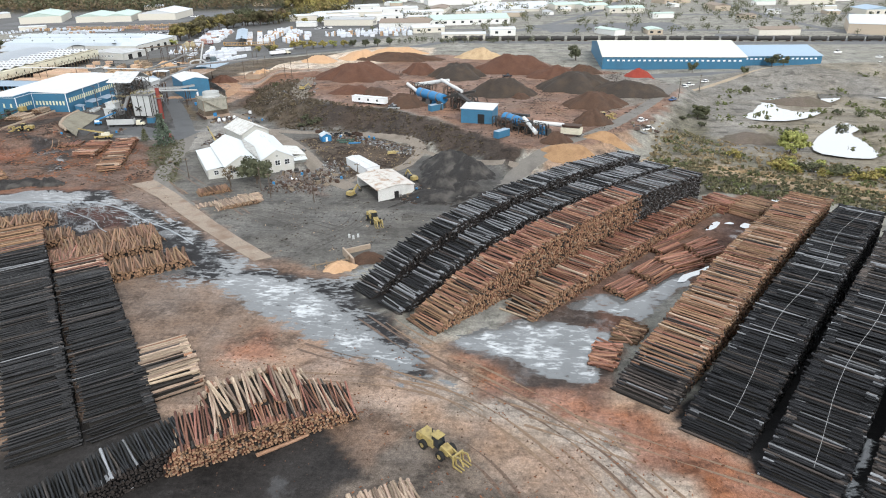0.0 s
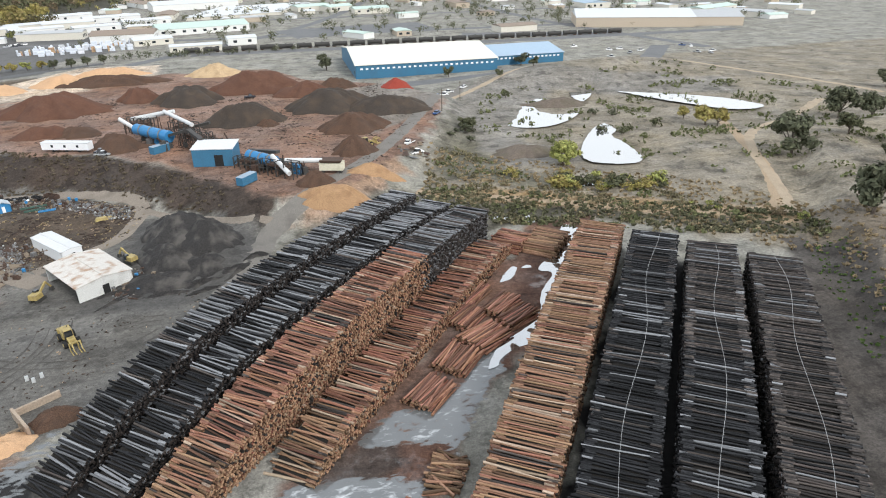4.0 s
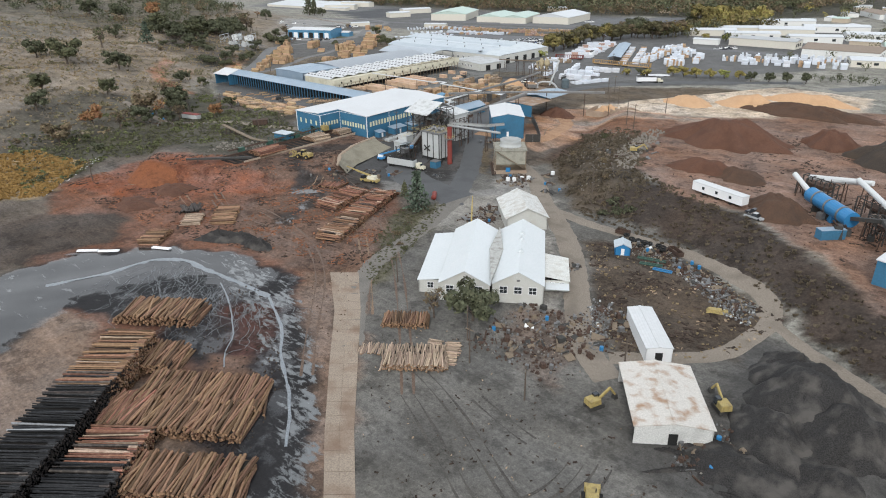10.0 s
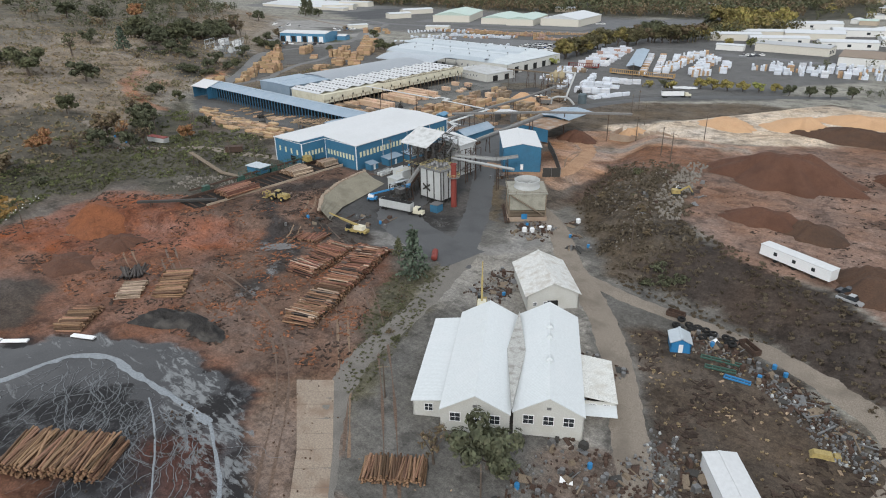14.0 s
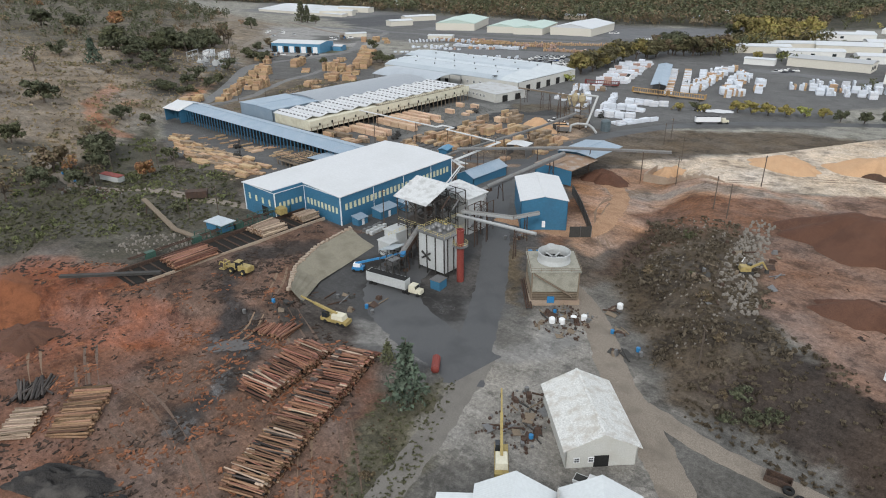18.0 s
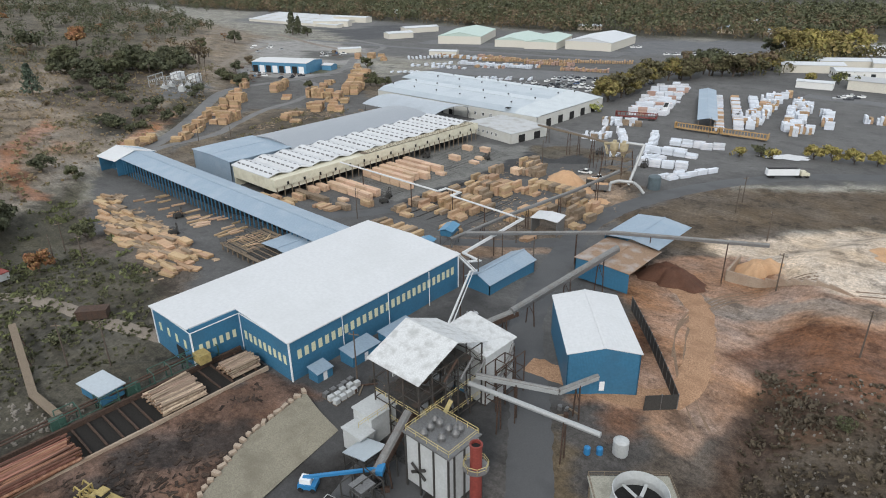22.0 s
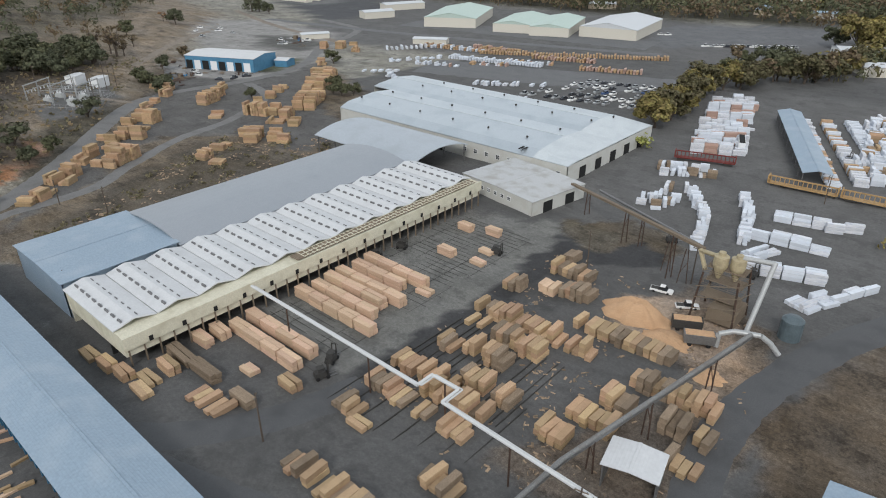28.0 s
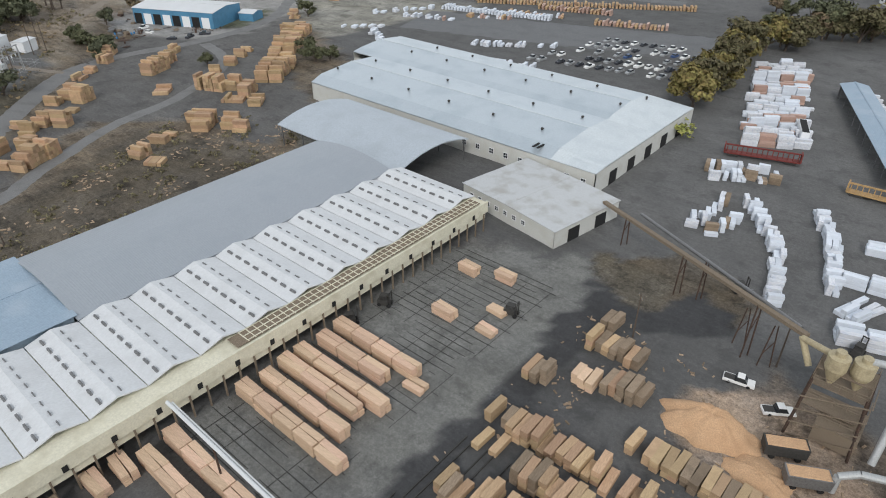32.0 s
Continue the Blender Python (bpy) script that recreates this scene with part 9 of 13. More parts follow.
part("base", Shape().box((0, 0, 0.5), (3.2, 2.2, 0.9)), M_BLUE_LIFT, bl)
part("turret", Shape().box((-0.3, 0, 1.4), (2.0, 1.6, 0.9)), M_TRIM, bl)
part("arm", Shape().beam((-0.8, 0, 2.2), (12.5, 0, 6.2), 0.5, 0.55), M_BLUE_LIFT, bl)
part("basket", Shape().box((13, 0, 5.6), (1.2, 2.0, 1.0)), M_BLUE_LIFT, bl)
for sx in (-1.1, 1.1):
    for sy in (-1, 1):
        part("wheel", Shape().rod((sx, sy * 0.8, 0.45), (sx, sy * 1.2, 0.45), 0.45, 12), M_TYRE, bl)
fence = thing("site_fence", "dark slatted screen fence behind the blue building", "fence")
for a, b in (((-191.5, 376), (-166, 345.5)), ((-166, 345.5), (-170.5, 340.5))):
    a, b = Vector(a), Vector(b)
    n = max(2, int((b - a).length / 2.6))
    for i in range(n):
        p, q = a.lerp(b, i / n), a.lerp(b, (i + 1) / n)
        part("fence_panel", Shape().beam((p.x, p.y, gz(p.x, p.y) + 1.7), (q.x, q.y, gz(q.x, q.y) + 1.7), 0.12, 3.6), M_CHASSIS, fence)
        part("fence_post", Shape().box((p.x, p.y, gz(p.x, p.y) - 0.3), (0.2, 0.2, 4.0)), M_STEEL, fence)


# ---- lumber ----
M_PINK = material("fresh_sawn_fir", (0.58, 0.41, 0.29), 0.8, grain=0.15, size=0.5, stain=0.3, stain_size=1.5, stain_colour=(0.5, 0.34, 0.23), per_object=0.14, hue=0.008)
M_LUMBER = material("sawn_tan_lumber", (0.42, 0.29, 0.18), 0.85, grain=0.2, size=0.4, stain=0.4, stain_size=1.5, stain_colour=(0.3, 0.2, 0.125), per_object=0.25, hue=0.012)
M_GREYLUM = material("weathered_grey_lumber", (0.25, 0.19, 0.135), 0.9, grain=0.25, size=0.4, stain=0.4, stain_size=1.5, per_object=0.25)
M_ORANGE = material("orange_tan_lumber", (0.42, 0.285, 0.17), 0.85, grain=0.2, size=0.4, stain=0.3, stain_size=1.5, per_object=0.25, hue=0.012)
M_WRAP = material("white_wrap", (0.6, 0.635, 0.69), 0.45, grain=0.06, size=1, stain=0.35, stain_size=0.8, stain_colour=(0.5, 0.55, 0.63), per_object=0.12)
M_WRAP2 = material("printed_white_wrap", (0.62, 0.63, 0.66), 0.45, grain=0.1, size=0.6, stain=0.6, stain_size=0.5, stain_colour=(0.35, 0.4, 0.5), per_object=0.12)
M_REDWRAP = material("red_end_wrap", (0.4, 0.27, 0.22), 0.5, grain=0.1, per_object=0.2)
PACKS = {}


def pack_mesh(mat, layers=6, seed=0, wrapped=False):
    """A lumber pack one metre on every side, in layers of boards with a little slack; a wrapped one is smooth with folds."""
    key = (mat, layers, seed, wrapped)
    if key not in PACKS:
        rnd = random.Random(seed)
        sh = Shape()
        if wrapped:
            r = 0.05
            sh.prism([(-0.5 + r, -0.5), (0.5 - r, -0.5), (0.5, -0.5 + r), (0.5, 0.5 - r), (0.5 - r, 0.5), (-0.5 + r, 0.5), (-0.5, 0.5 - r), (-0.5, -0.5 + r)], 0.06, 0.94)
            sh.box((0, 0, 0.94), (0.985, 0.96, 0.06), taper=0.97)
            sh.box((0, 0, 0), (0.97, 0.94, 0.06))
        else:
            vs, fs = [], []
            for i in range(layers):
                qx, qy = 0.5 - rnd.uniform(0, 0.012), 0.5 - rnd.uniform(0, 0.025)
                ox, oy = rnd.uniform(-0.01, 0.01), rnd.uniform(-0.012, 0.012)
                for z, k in ((i / layers, 0.955), (i / layers + 0.03 / layers, 1.0), ((i + 0.84) / layers, 1.0), ((i + 0.87) / layers, 0.955 if i < layers - 1 else 0.99)):
                    vs += [(ox + sx * (qx - (1 - k) * 0.12), oy + sy * qy * k, z) for sx, sy in ((-1, -1), (1, -1), (1, 1), (-1, 1))]
            n = len(vs) // 4
            fs = [(4 * r + c, 4 * r + (c + 1) % 4, 4 * r + 4 + (c + 1) % 4, 4 * r + 4 + c) for r in range(n - 1) for c in range(4)]
            sh.add(vs, fs + [(3, 2, 1, 0), tuple(4 * n - 4 + c for c in range(4))])
        PACKS[key] = sh.mesh("lumber_pack", mat)
    return PACKS[key]


SINGLES = {True: 300, False: 330}
JOINED_PACKS = {}


def pack(at, z, turn, l, w, h, mat, label, group, wrapped=False):
    """One pack on its bearers; those past the first few hundred are joined, row by row."""
    me = pack_mesh(mat, random.choice((5, 6, 7)), random.randrange(3), wrapped)
    SINGLES[wrapped] -= 1
    if SINGLES[wrapped] >= 0:
        ob = new("wrapped_pack" if wrapped else "lumber_pack", me)
        tagged(ob, label, "lumber", group)
        ob.location, ob.rotation_euler, ob.scale = (at[0], at[1], z), (0, 0, turn), (l, w, h)
    else:
        m = Matrix.LocRotScale((at[0], at[1], z), Euler((0, 0, turn)), (l, w, h))
        sh = JOINED_PACKS.setdefault((mat, wrapped), Shape())
        sh.add([tuple(m @ v.co) for v in me.vertices], [tuple(p.vertices) for p in me.polygons])
    return z + h


def stack(at, turn, l, w, h, n, mat, label, group, wrapped=False, jig=0.15):
    z = gz(*at) + 0.02
    for k in range(n):
        z = pack((at[0] + random.uniform(-jig, jig), at[1] + random.uniform(-jig, jig)), z, turn + math.radians(random.gauss(0, 1.2)), l * random.uniform(0.93, 1.0), w, h, mat, label, group, wrapped)
    return z


outfeed_deck()
# long double rows before the kilns
for x0, x1, y in ((-330, -305.5, 390), (-331, -306.5, 395), (-331, -303, 409.3), (-330, -307.5, 414), (-331, -309.5, 418.8), (-331, -306.5, 422.6), (-330.5, -312, 428), (-331, -308.3, 432.8)):
    n = max(3, round((x1 - x0) / 6.2))
    ln = (x1 - x0) / n
    for i in range(n):
        for s in (-0.66, 0.66):
            stack((x0 + ln * (i + 0.5), y + s), 0, ln - 0.03, 1.28, 1.4, 2, M_PINK, "fresh pink-tan lumber pack in a long kiln row", "kiln row packs", jig=0.06)
# loose packs on the kiln apron
for x, y, l, n, m in ((-330, 382, 6, 2, M_PINK), (-330, 386.3, 6, 2, M_PINK), (-327, 375.5, 9, 2, M_GREYLUM), (-318, 375.8, 9, 2, M_GREYLUM), (-312.8, 383, 4, 1, M_PINK), (-302.5, 385.5, 5, 2, M_LUMBER), (-304.5, 376, 6, 2, M_GREYLUM), (-325, 371.5, 6, 2, M_LUMBER), (-324, 366.8, 6, 1, M_LUMBER), (-329, 364, 5, 2, M_ORANGE), (-336, 363.6, 5, 2, M_ORANGE), (-344, 363, 6, 1, M_LUMBER), (-321, 363.8, 6, 1, M_LUMBER), (-317, 450.8, 5.5, 2, M_PINK), (-323, 466.5, 5, 2, M_PINK), (-314.5, 469.3, 5, 2, M_PINK), (-308.8, 458.6, 4.5, 1, M_PINK), (-306.8, 452, 4.5, 1, M_PINK), (-307, 430.8, 4.5, 1, M_PINK), (-283.5, 387.2, 5, 1, M_LUMBER)):
    for s in (-0.66, 0.66):
        stack((x, y + s), random.uniform(-0.06, 0.06), l, 1.25, 1.1, n, m, "lumber pack standing on the kiln apron", "apron packs")


def lumber_row(x0, x1, y, depth=5.0, pitch=1.6, high=(1, 2, 2, 3), mats=(M_LUMBER, M_LUMBER, M_GREYLUM), gap=0.12, label="tan lumber packs stacked in a yard row", group="yard stacks"):
    x = x0
    while x < x1:
        if random.random() > gap * 0.6:
            stack((x, y + random.uniform(-0.5, 0.5)), math.pi / 2 + random.gauss(0, 0.03), depth * random.choice((0.8, 1, 1, 1.1)), pitch * 0.93, 1.2, random.choice(high), random.choice(mats), label, group)
        x += pitch


lumber_row(-292, -260, 435.2)
lumber_row(-281, -268.5, 427.5, high=(2, 2, 3))
lumber_row(-290, -286, 429.5, high=(1, 2), mats=(M_LUMBER,))
lumber_row(-289, -284.5, 418, high=(1, 2))
lumber_row(-283, -271, 420, high=(2, 2, 3))
lumber_row(-276.5, -263.5, 411, high=(2, 3, 3))
lumber_row(-291.5, -277, 406.4, high=(2, 2, 3), mats=(M_LUMBER, M_ORANGE))
lumber_row(-291, -281, 398.5, high=(1, 2, 2))
lumber_row(-280, -270, 404, high=(1, 2, 3), mats=(M_LUMBER, M_LUMBER, M_ORANGE))
lumber_row(-291, -286, 389.5, high=(1, 2))
lumber_row(-279, -265, 398, high=(1, 1, 2), gap=0.35)
lumber_row(-272, -266, 404.5, high=(2, 1))
lumber_row(-293, -287, 448.3, high=(2, 2, 3), mats=(M_GREYLUM, M_GREYLUM, M_LUMBER))
lumber_row(-285.5, -281.5, 452.5, high=(2,), mats=(M_PINK,))
lumber_row(-280, -272, 455, high=(2, 3), mats=(M_LUMBER, M_GREYLUM))
lumber_row(-288, -277, 463.5, high=(2, 2, 3), mats=(M_LUMBER, M_GREYLUM))
lumber_row(-289, -284, 470.5, high=(1, 2), mats=(M_GREYLUM,))
lumber_row(-270, -246, 444.6, high=(2, 2), mats=(M_GREYLUM, M_LUMBER, M_LUMBER))
lumber_row(-250, -234, 433.5, high=(2, 2, 3), mats=(M_GREYLUM, M_LUMBER))
lumber_row(-252, -246, 424.5, high=(2, 3))
lumber_row(-255, -246, 417, high=(2, 2, 3), mats=(M_LUMBER, M_ORANGE))
lumber_row(-257, -251, 409.5, high=(2, 2), mats=(M_LUMBER, M_ORANGE))
lumber_row(-240, -231, 425.5, high=(2, 3), mats=(M_LUMBER, M_GREYLUM))
lumber_row(-236, -231, 417, high=(1, 2))
lumber_row(-240, -236, 398, high=(1, 1), gap=0.3)
lumber_row(-284, -262, 372.5, high=(1, 2), gap=0.35)
lumber_row(-314, -304, 371.5, high=(1, 1), gap=0.4)
lumber_row(-265, -258, 386, high=(1, 2), gap=0.3)
# grooved rails on the asphalt between the rows
for k in range(22):
    x = -294 + k * 1.5
    t = thing("skid_rail", "low timber skid rail on the asphalt", "rail", (x, 416 if k % 3 else 400, 0), 0, "skid rails")
    part("rail", Shape().box((0, 0, gz(x, 410) - 0.05), (0.2, 24, 0.28)), M_CHASSIS, t)

# transfer rails let into the asphalt before the kilns
rails = Shape()
for k in range(44):
    y = 392 + 1.9 * k
    rails.box((-317, y, gz(-317, y) + 0.005), (29 - 4 * (k % 3), 0.14, 0.05))
for k in range(5):
    rails.box((-304 - 6 * k, 432, gz(-304 - 6 * k, 432) + 0.004), (0.12, 78, 0.05))
tagged(new("transfer_rails", rails.mesh("transfer_rails", M_CHASSIS)), "thin dark transfer rails let into the kiln apron", "rail", "", "stuff")

# sawn timber west of the sorter
rnd = random.Random(12)
for k in range(210):
    u, v = rnd.random(), rnd.random()
    x, y = -388 + 92 * u, 326 - 16 * v - 4 * u
    if inside_distance(x, y, [(-392, 332), (-360, 327), (-318, 322), (-296, 320), (-296, 304), (-350, 312), (-386, 322)]) > 0:
        stack((x, y), rnd.gauss(0.15, 0.12), rnd.uniform(4, 8), rnd.choice((1.2, 2.4)), rnd.uniform(0.5, 1.0), rnd.choice((1, 1, 2)), rnd.choice((M_LUMBER, M_ORANGE, M_LUMBER, M_GREYLUM)), "sawn boards spread in low piles beside the shed", "board piles", jig=0.5)
for k in range(34):
    x, y = -375 + 70 * rnd.random(), 332 + 10 * rnd.random()
    stack((x, y), rnd.gauss(1.45, 0.1), rnd.uniform(4, 6), rnd.uniform(0.5, 1.0), 0.5, 1, rnd.choice((M_PINK, M_LUMBER, M_ORANGE)), "narrow board pack under the sorter", "board piles")
# stacks on the slope above the kilns: blocks of packs side by side
def pack_block(cx, cy, turn, nx, ny, hi, mats, label, group, l=5.2, w=1.25, h=1.15, wrapped=False, gap=0.1):
    ca, sa = math.cos(turn), math.sin(turn)
    for i in range(nx):
        for j in range(ny):
            if random.random() > gap:
                u, v = (i - (nx - 1) / 2) * (l + 0.15), (j - (ny - 1) / 2) * (w + 0.06)
                stack((cx + u * ca - v * sa, cy + u * sa + v * ca), turn + random.gauss(0, 0.015), l, w, h, max(1, hi - random.choice((0, 0, 0, 1, 1, 2))), random.choice(mats), label, group, wrapped, 0.08)


TAN = (M_ORANGE, M_ORANGE, M_LUMBER)
SLOPE_PACKS = ((-447, 363, 4, 4), (-450, 368, 2, 1), (-453, 372, 3, 3), (-456, 376, 2, 3), (-447, 385, 3, 2), (-448, 390, 3, 3), (-450, 395, 2, 1), (-461, 399, 3, 3), (-457, 402, 3, 2), (-464, 406, 4, 4), (-468, 410, 2, 4), (-475, 414, 4, 3), (-481, 420, 3, 4), (-467, 417, 2, 2), (-472, 423, 3, 2), (-478, 428, 4, 4), (-486, 430, 3, 2), (-493, 434, 2, 3), (-499, 433, 2, 2), (-495, 440, 4, 4), (-489, 444, 3, 5), (-464, 424, 9, 5), (-467, 430, 4, 4), (-514, 451, 3, 3), (-517, 458, 4, 4), (-509, 460, 5, 5), (-501, 452, 3, 2), (-505, 446, 2, 1), (-527, 463, 2, 2), (-537, 471, 3, 2), (-543, 478, 3, 2), (-552, 489, 4, 3), (-572, 493, 3, 2), (-562, 495, 8, 4), (-522, 497, 9, 5), (-531, 508, 4, 4), (-495, 485, 5, 2), (-543, 518, 3, 3), (-483, 500, 9, 5), (-478, 507, 6, 4), (-467, 506, 7, 4), (-465, 498, 6, 2), (-456, 502, 6, 2), (-501, 513, 2, 3), (-506, 524, 3, 3), (-513, 534, 2, 3), (-518, 541, 2, 2), (-457, 477, 4, 3), (-450, 476, 7, 4), (-443, 482, 4, 4), (-437, 482, 3, 3), (-450, 459, 3, 3), (-452, 464, 2, 1), (-444, 449, 4, 3), (-436, 449, 5, 1), (-600, 637, 7, 4), (-590, 644, 7, 4), (-592, 658, 3, 4), (-571, 643, 5, 3), (-562, 603, 5, 2), (-553, 597, 4, 2))
for cx, cy, n, hi in SLOPE_PACKS:
    pack_block(cx, cy, random.choice((0.55, 0.65, 0.7, 0.6, 2.15)) + random.gauss(0, 0.1), 1, n, hi, TAN, "orange-tan lumber packs stacked on the slope yard", "slope yard packs", random.uniform(4.6, 6.2), 1.35, 1.25, gap=0.08)
for k in range(11):
    u = k / 10
    pack_block(-534 + 62 * u + random.gauss(0, 1.5), 582 - 58 * u + random.gauss(0, 1.5), 0.65 + random.gauss(0, 0.07), 2, random.choice((5, 6, 7)), random.choice((3, 4, 5)), TAN, "orange-tan lumber packs in a long row across the yard", "slope yard packs", 5.6, 1.4, 1.25, gap=0.2)

# wrapped packs in the shipping yard
def wrapped_rows(x0, y0, x1, y1, n, l=5.2, levels=(2, 3, 3), across=1, turn=None, mats=(M_WRAP, M_WRAP, M_WRAP2), label="white-wrapped lumber packs stacked in the shipping yard"):
    d = Vector((x1 - x0, y1 - y0))
    a = math.atan2(d.y, d.x) + math.pi / 2 if turn is None else turn
    nrm = Vector((-d.y, d.x)).normalized()
    for i in range(n):
        for j in range(across):
            c = Vector((x0, y0)) + d * ((i + 0.5) / n) + nrm * ((j - (across - 1) / 2) * (l + 0.6))
            stack((c.x, c.y), a + random.gauss(0, 0.04), l, min(d.length / n * 0.92, 1.35), 0.95, random.choice(levels), random.choice(mats), label, "wrapped packs", True, 0.2)


WHITE, MIXED = (M_WRAP, M_WRAP, M_WRAP2), (M_WRAP, M_WRAP, M_WRAP2, M_WRAP2, M_WRAP2, M_REDWRAP)
SHIP = "white-wrapped lumber packs stacked in the shipping yard"
for cx, cy, nx, ny, hi, a in ((-245.5, 520, 4, 3, 3, 0.1), (-242, 500, 4, 4, 3, 0.33), (-247, 537.5, 3, 2, 3, 0.25), (-236, 540, 2, 3, 3, 0.4), (-250, 509, 2, 4, 2, 1.2), (-233, 487, 1, 5, 2, 1.2), (-229, 492, 1, 5, 2, 1.1), (-225, 500, 3, 2, 2, 1.1)):
    pack_block(cx, cy, a, nx, ny, hi, WHITE, SHIP, "wrapped packs", wrapped=True, h=1.05)
for (x0, y0), (x1, y1), n in (((-285, 543), (-277, 531), 4), ((-277, 531), (-270, 520), 5), ((-270, 520), (-265, 499), 6), ((-269, 550), (-261, 532), 5), ((-261, 532), (-256, 511), 6), ((-292, 518), (-290, 540), 6), ((-287, 518), (-284, 532), 4), ((-303, 556), (-284, 566), 7), ((-300, 551), (-282, 561), 6)):
    for i in range(n):
        u = (i + 0.5) / n
        pack_block(x0 + (x1 - x0) * u, y0 + (y1 - y0) * u, random.uniform(0.2, 0.5) + random.choice((0, math.pi / 2)), 1, random.choice((2, 2, 3)), 3, (M_WRAP, M_WRAP, M_WRAP2, M_GREYLUM) if x0 < -286 else WHITE, SHIP, "wrapped packs", 3.4, 1.3, 1.0, True)
for r in range(22):
    v = r / 21
    pack_block(-293 + 0.5 * r - 34 * v + random.gauss(0, 1.2), 587 + 91 * v, 0.5 + random.gauss(0, 0.06), 4, 2, random.choice((2, 3, 3, 4)), MIXED, SHIP, "wrapped packs", 5.2, 1.35, 1.05, True, 0.2)
wrapped_rows(-278, 655, -247, 576, 34, 5.0, (2, 2, 3), mats=(M_WRAP, M_WRAP2, M_LUMBER, M_PINK))
wrapped_rows(-270, 660, -240, 584, 30, 5.0, (2, 3), mats=(M_WRAP, M_WRAP2, M_LUMBER))
wrapped_rows(-262, 668, -236, 600, 26, 5.0, (2, 2, 3), mats=(M_WRAP, M_WRAP))
for (x0, y0), (x1, y1), n in (((-236, 588), (-249, 690), 17), ((-242, 596), (-254, 680), 13), ((-215, 588), (-230, 666), 14), ((-222, 596), (-236, 672), 12), ((-204, 612), (-214, 650), 7), ((-208, 600), (-222, 596), 4), ((-196, 640), (-120, 668), 14), ((-190, 660), (-110, 690), 14), ((-180, 632), (-110, 650), 10)):
    for i in range(n):
        u = (i + 0.5) / n
        pack_block(x0 + (x1 - x0) * u + random.gauss(0, 1), y0 + (y1 - y0) * u + random.gauss(0, 1), random.choice((0.25, 0.35, 1.85, 1.95)), 1, random.choice((2, 3, 4)), 4, (M_WRAP, M_WRAP, M_WRAP, M_WRAP2, M_LUMBER), SHIP, "wrapped packs", 4.6, 1.3, 1.05, True)
# white and mixed packs behind the planer mill
for (x0, y0), (x1, y1), n, hi, mx in (((-444, 618), (-410, 640), 12, 2, WHITE), ((-430, 596), (-398, 606), 14, 2, WHITE), ((-528, 632), (-508, 666), 7, 2, WHITE), ((-510, 640), (-480, 650), 7, 2, MIXED), ((-500, 606), (-476, 590), 6, 2, WHITE), ((-519, 600), (-500, 616), 5, 1, WHITE), ((-484, 660), (-456, 672), 7, 2, (M_REDWRAP, M_WRAP2, M_ORANGE)), ((-470, 682), (-436, 694), 9, 2, (M_ORANGE, M_REDWRAP, M_WRAP))):
    for i in range(n):
        u = (i + 0.5) / n
        pack_block(x0 + (x1 - x0) * u + random.gauss(0, 0.6), y0 + (y1 - y0) * u + random.gauss(0, 0.6), 1.9 + random.gauss(0, 0.05), 1, 2, hi, mx, SHIP, "wrapped packs", 4.6, 1.3, 1.05, True)
# long far rows beyond the car park
for x0, y0, x1, y1, n, m in ((-500, 694, -388, 756, 64, (M_ORANGE,)), (-418, 692, -382, 705, 20, (M_REDWRAP, M_ORANGE)), (-516, 708, -480, 716, 18, (M_ORANGE, M_REDWRAP)), (-462, 704, -420, 716, 20, (M_REDWRAP, M_ORANGE)), (-548, 690, -500, 700, 22, (M_WRAP, M_LUMBER)), (-505, 668, -440, 684, 34, (M_WRAP,)), (-560, 660, -540, 690, 10, (M_WRAP, M_WRAP2))):
    wrapped_rows(x0, y0, x1, y1, n, 5, (2, 2, 3), mats=m, label="distant lumber packs in a long row")

for (mat, wrapped), sh in JOINED_PACKS.items():
    tagged(new("lumber_rows", sh.mesh("lumber_rows", mat)), "rows of wrapped lumber packs far down the yard" if wrapped else "scattered lumber packs on the slope yard", "lumber", "", "stuff")

# rail wagons among the packs
def flat_wagon(label, at, turn, mat, l=22.0):
    root = thing("rail_wagon", label, "rail wagon", (at[0], at[1], gz(*at)), turn, "rail wagons")
    part("floor", Shape().box((0, 0, 1.0), (l, 2.7, 0.35)), mat, root)
    for s in (-l / 2, l / 2):
        part("bulkhead", Shape().box((s, 0, 1.3), (0.4, 2.7, 2.7)), mat, root)
    part("centre_beam", Shape().box((0, 0, 3.4), (l, 0.5, 0.4)), mat, root)
    for k in range(15):
        part("stanchion", Shape().box((-l / 2 + (k + 0.5) * l / 15, 0, 1.3), (0.25, 0.3, 2.2)), mat, root)
    for s in (-l * 0.38, l * 0.38):
        part("bogie", Shape().box((s, 0, 0.2), (3.2, 2.2, 0.8)), M_CHASSIS, root)
    return root


M_WAGON = material("ochre_wagon_paint", (0.4, 0.26, 0.12), 0.7, grain=0.2, stain=0.4, stain_size=1.5)
M_OXIDE = material("oxide_red_wagon_paint", (0.16, 0.035, 0.03), 0.7, grain=0.2, stain=0.4, stain_size=1.5)
flat_wagon("ochre centre-beam rail wagon", (-255, 567.2), 0.06, M_WAGON)
flat_wagon("ochre centre-beam rail wagon, empty", (-232, 568.6), 0.06, M_WAGON)
flat_wagon("oxide-red centre-beam rail wagon", (-292, 574), 0.3, M_OXIDE)
ps = shed("pole_shed", "long open shed with a pale blue roof among packs", "shed", (-268.5, 613), 22, 9, 86, 5.4, 6.4, M_STEEL, M_BLUE_ROOF, 0.5, "n", base=0)
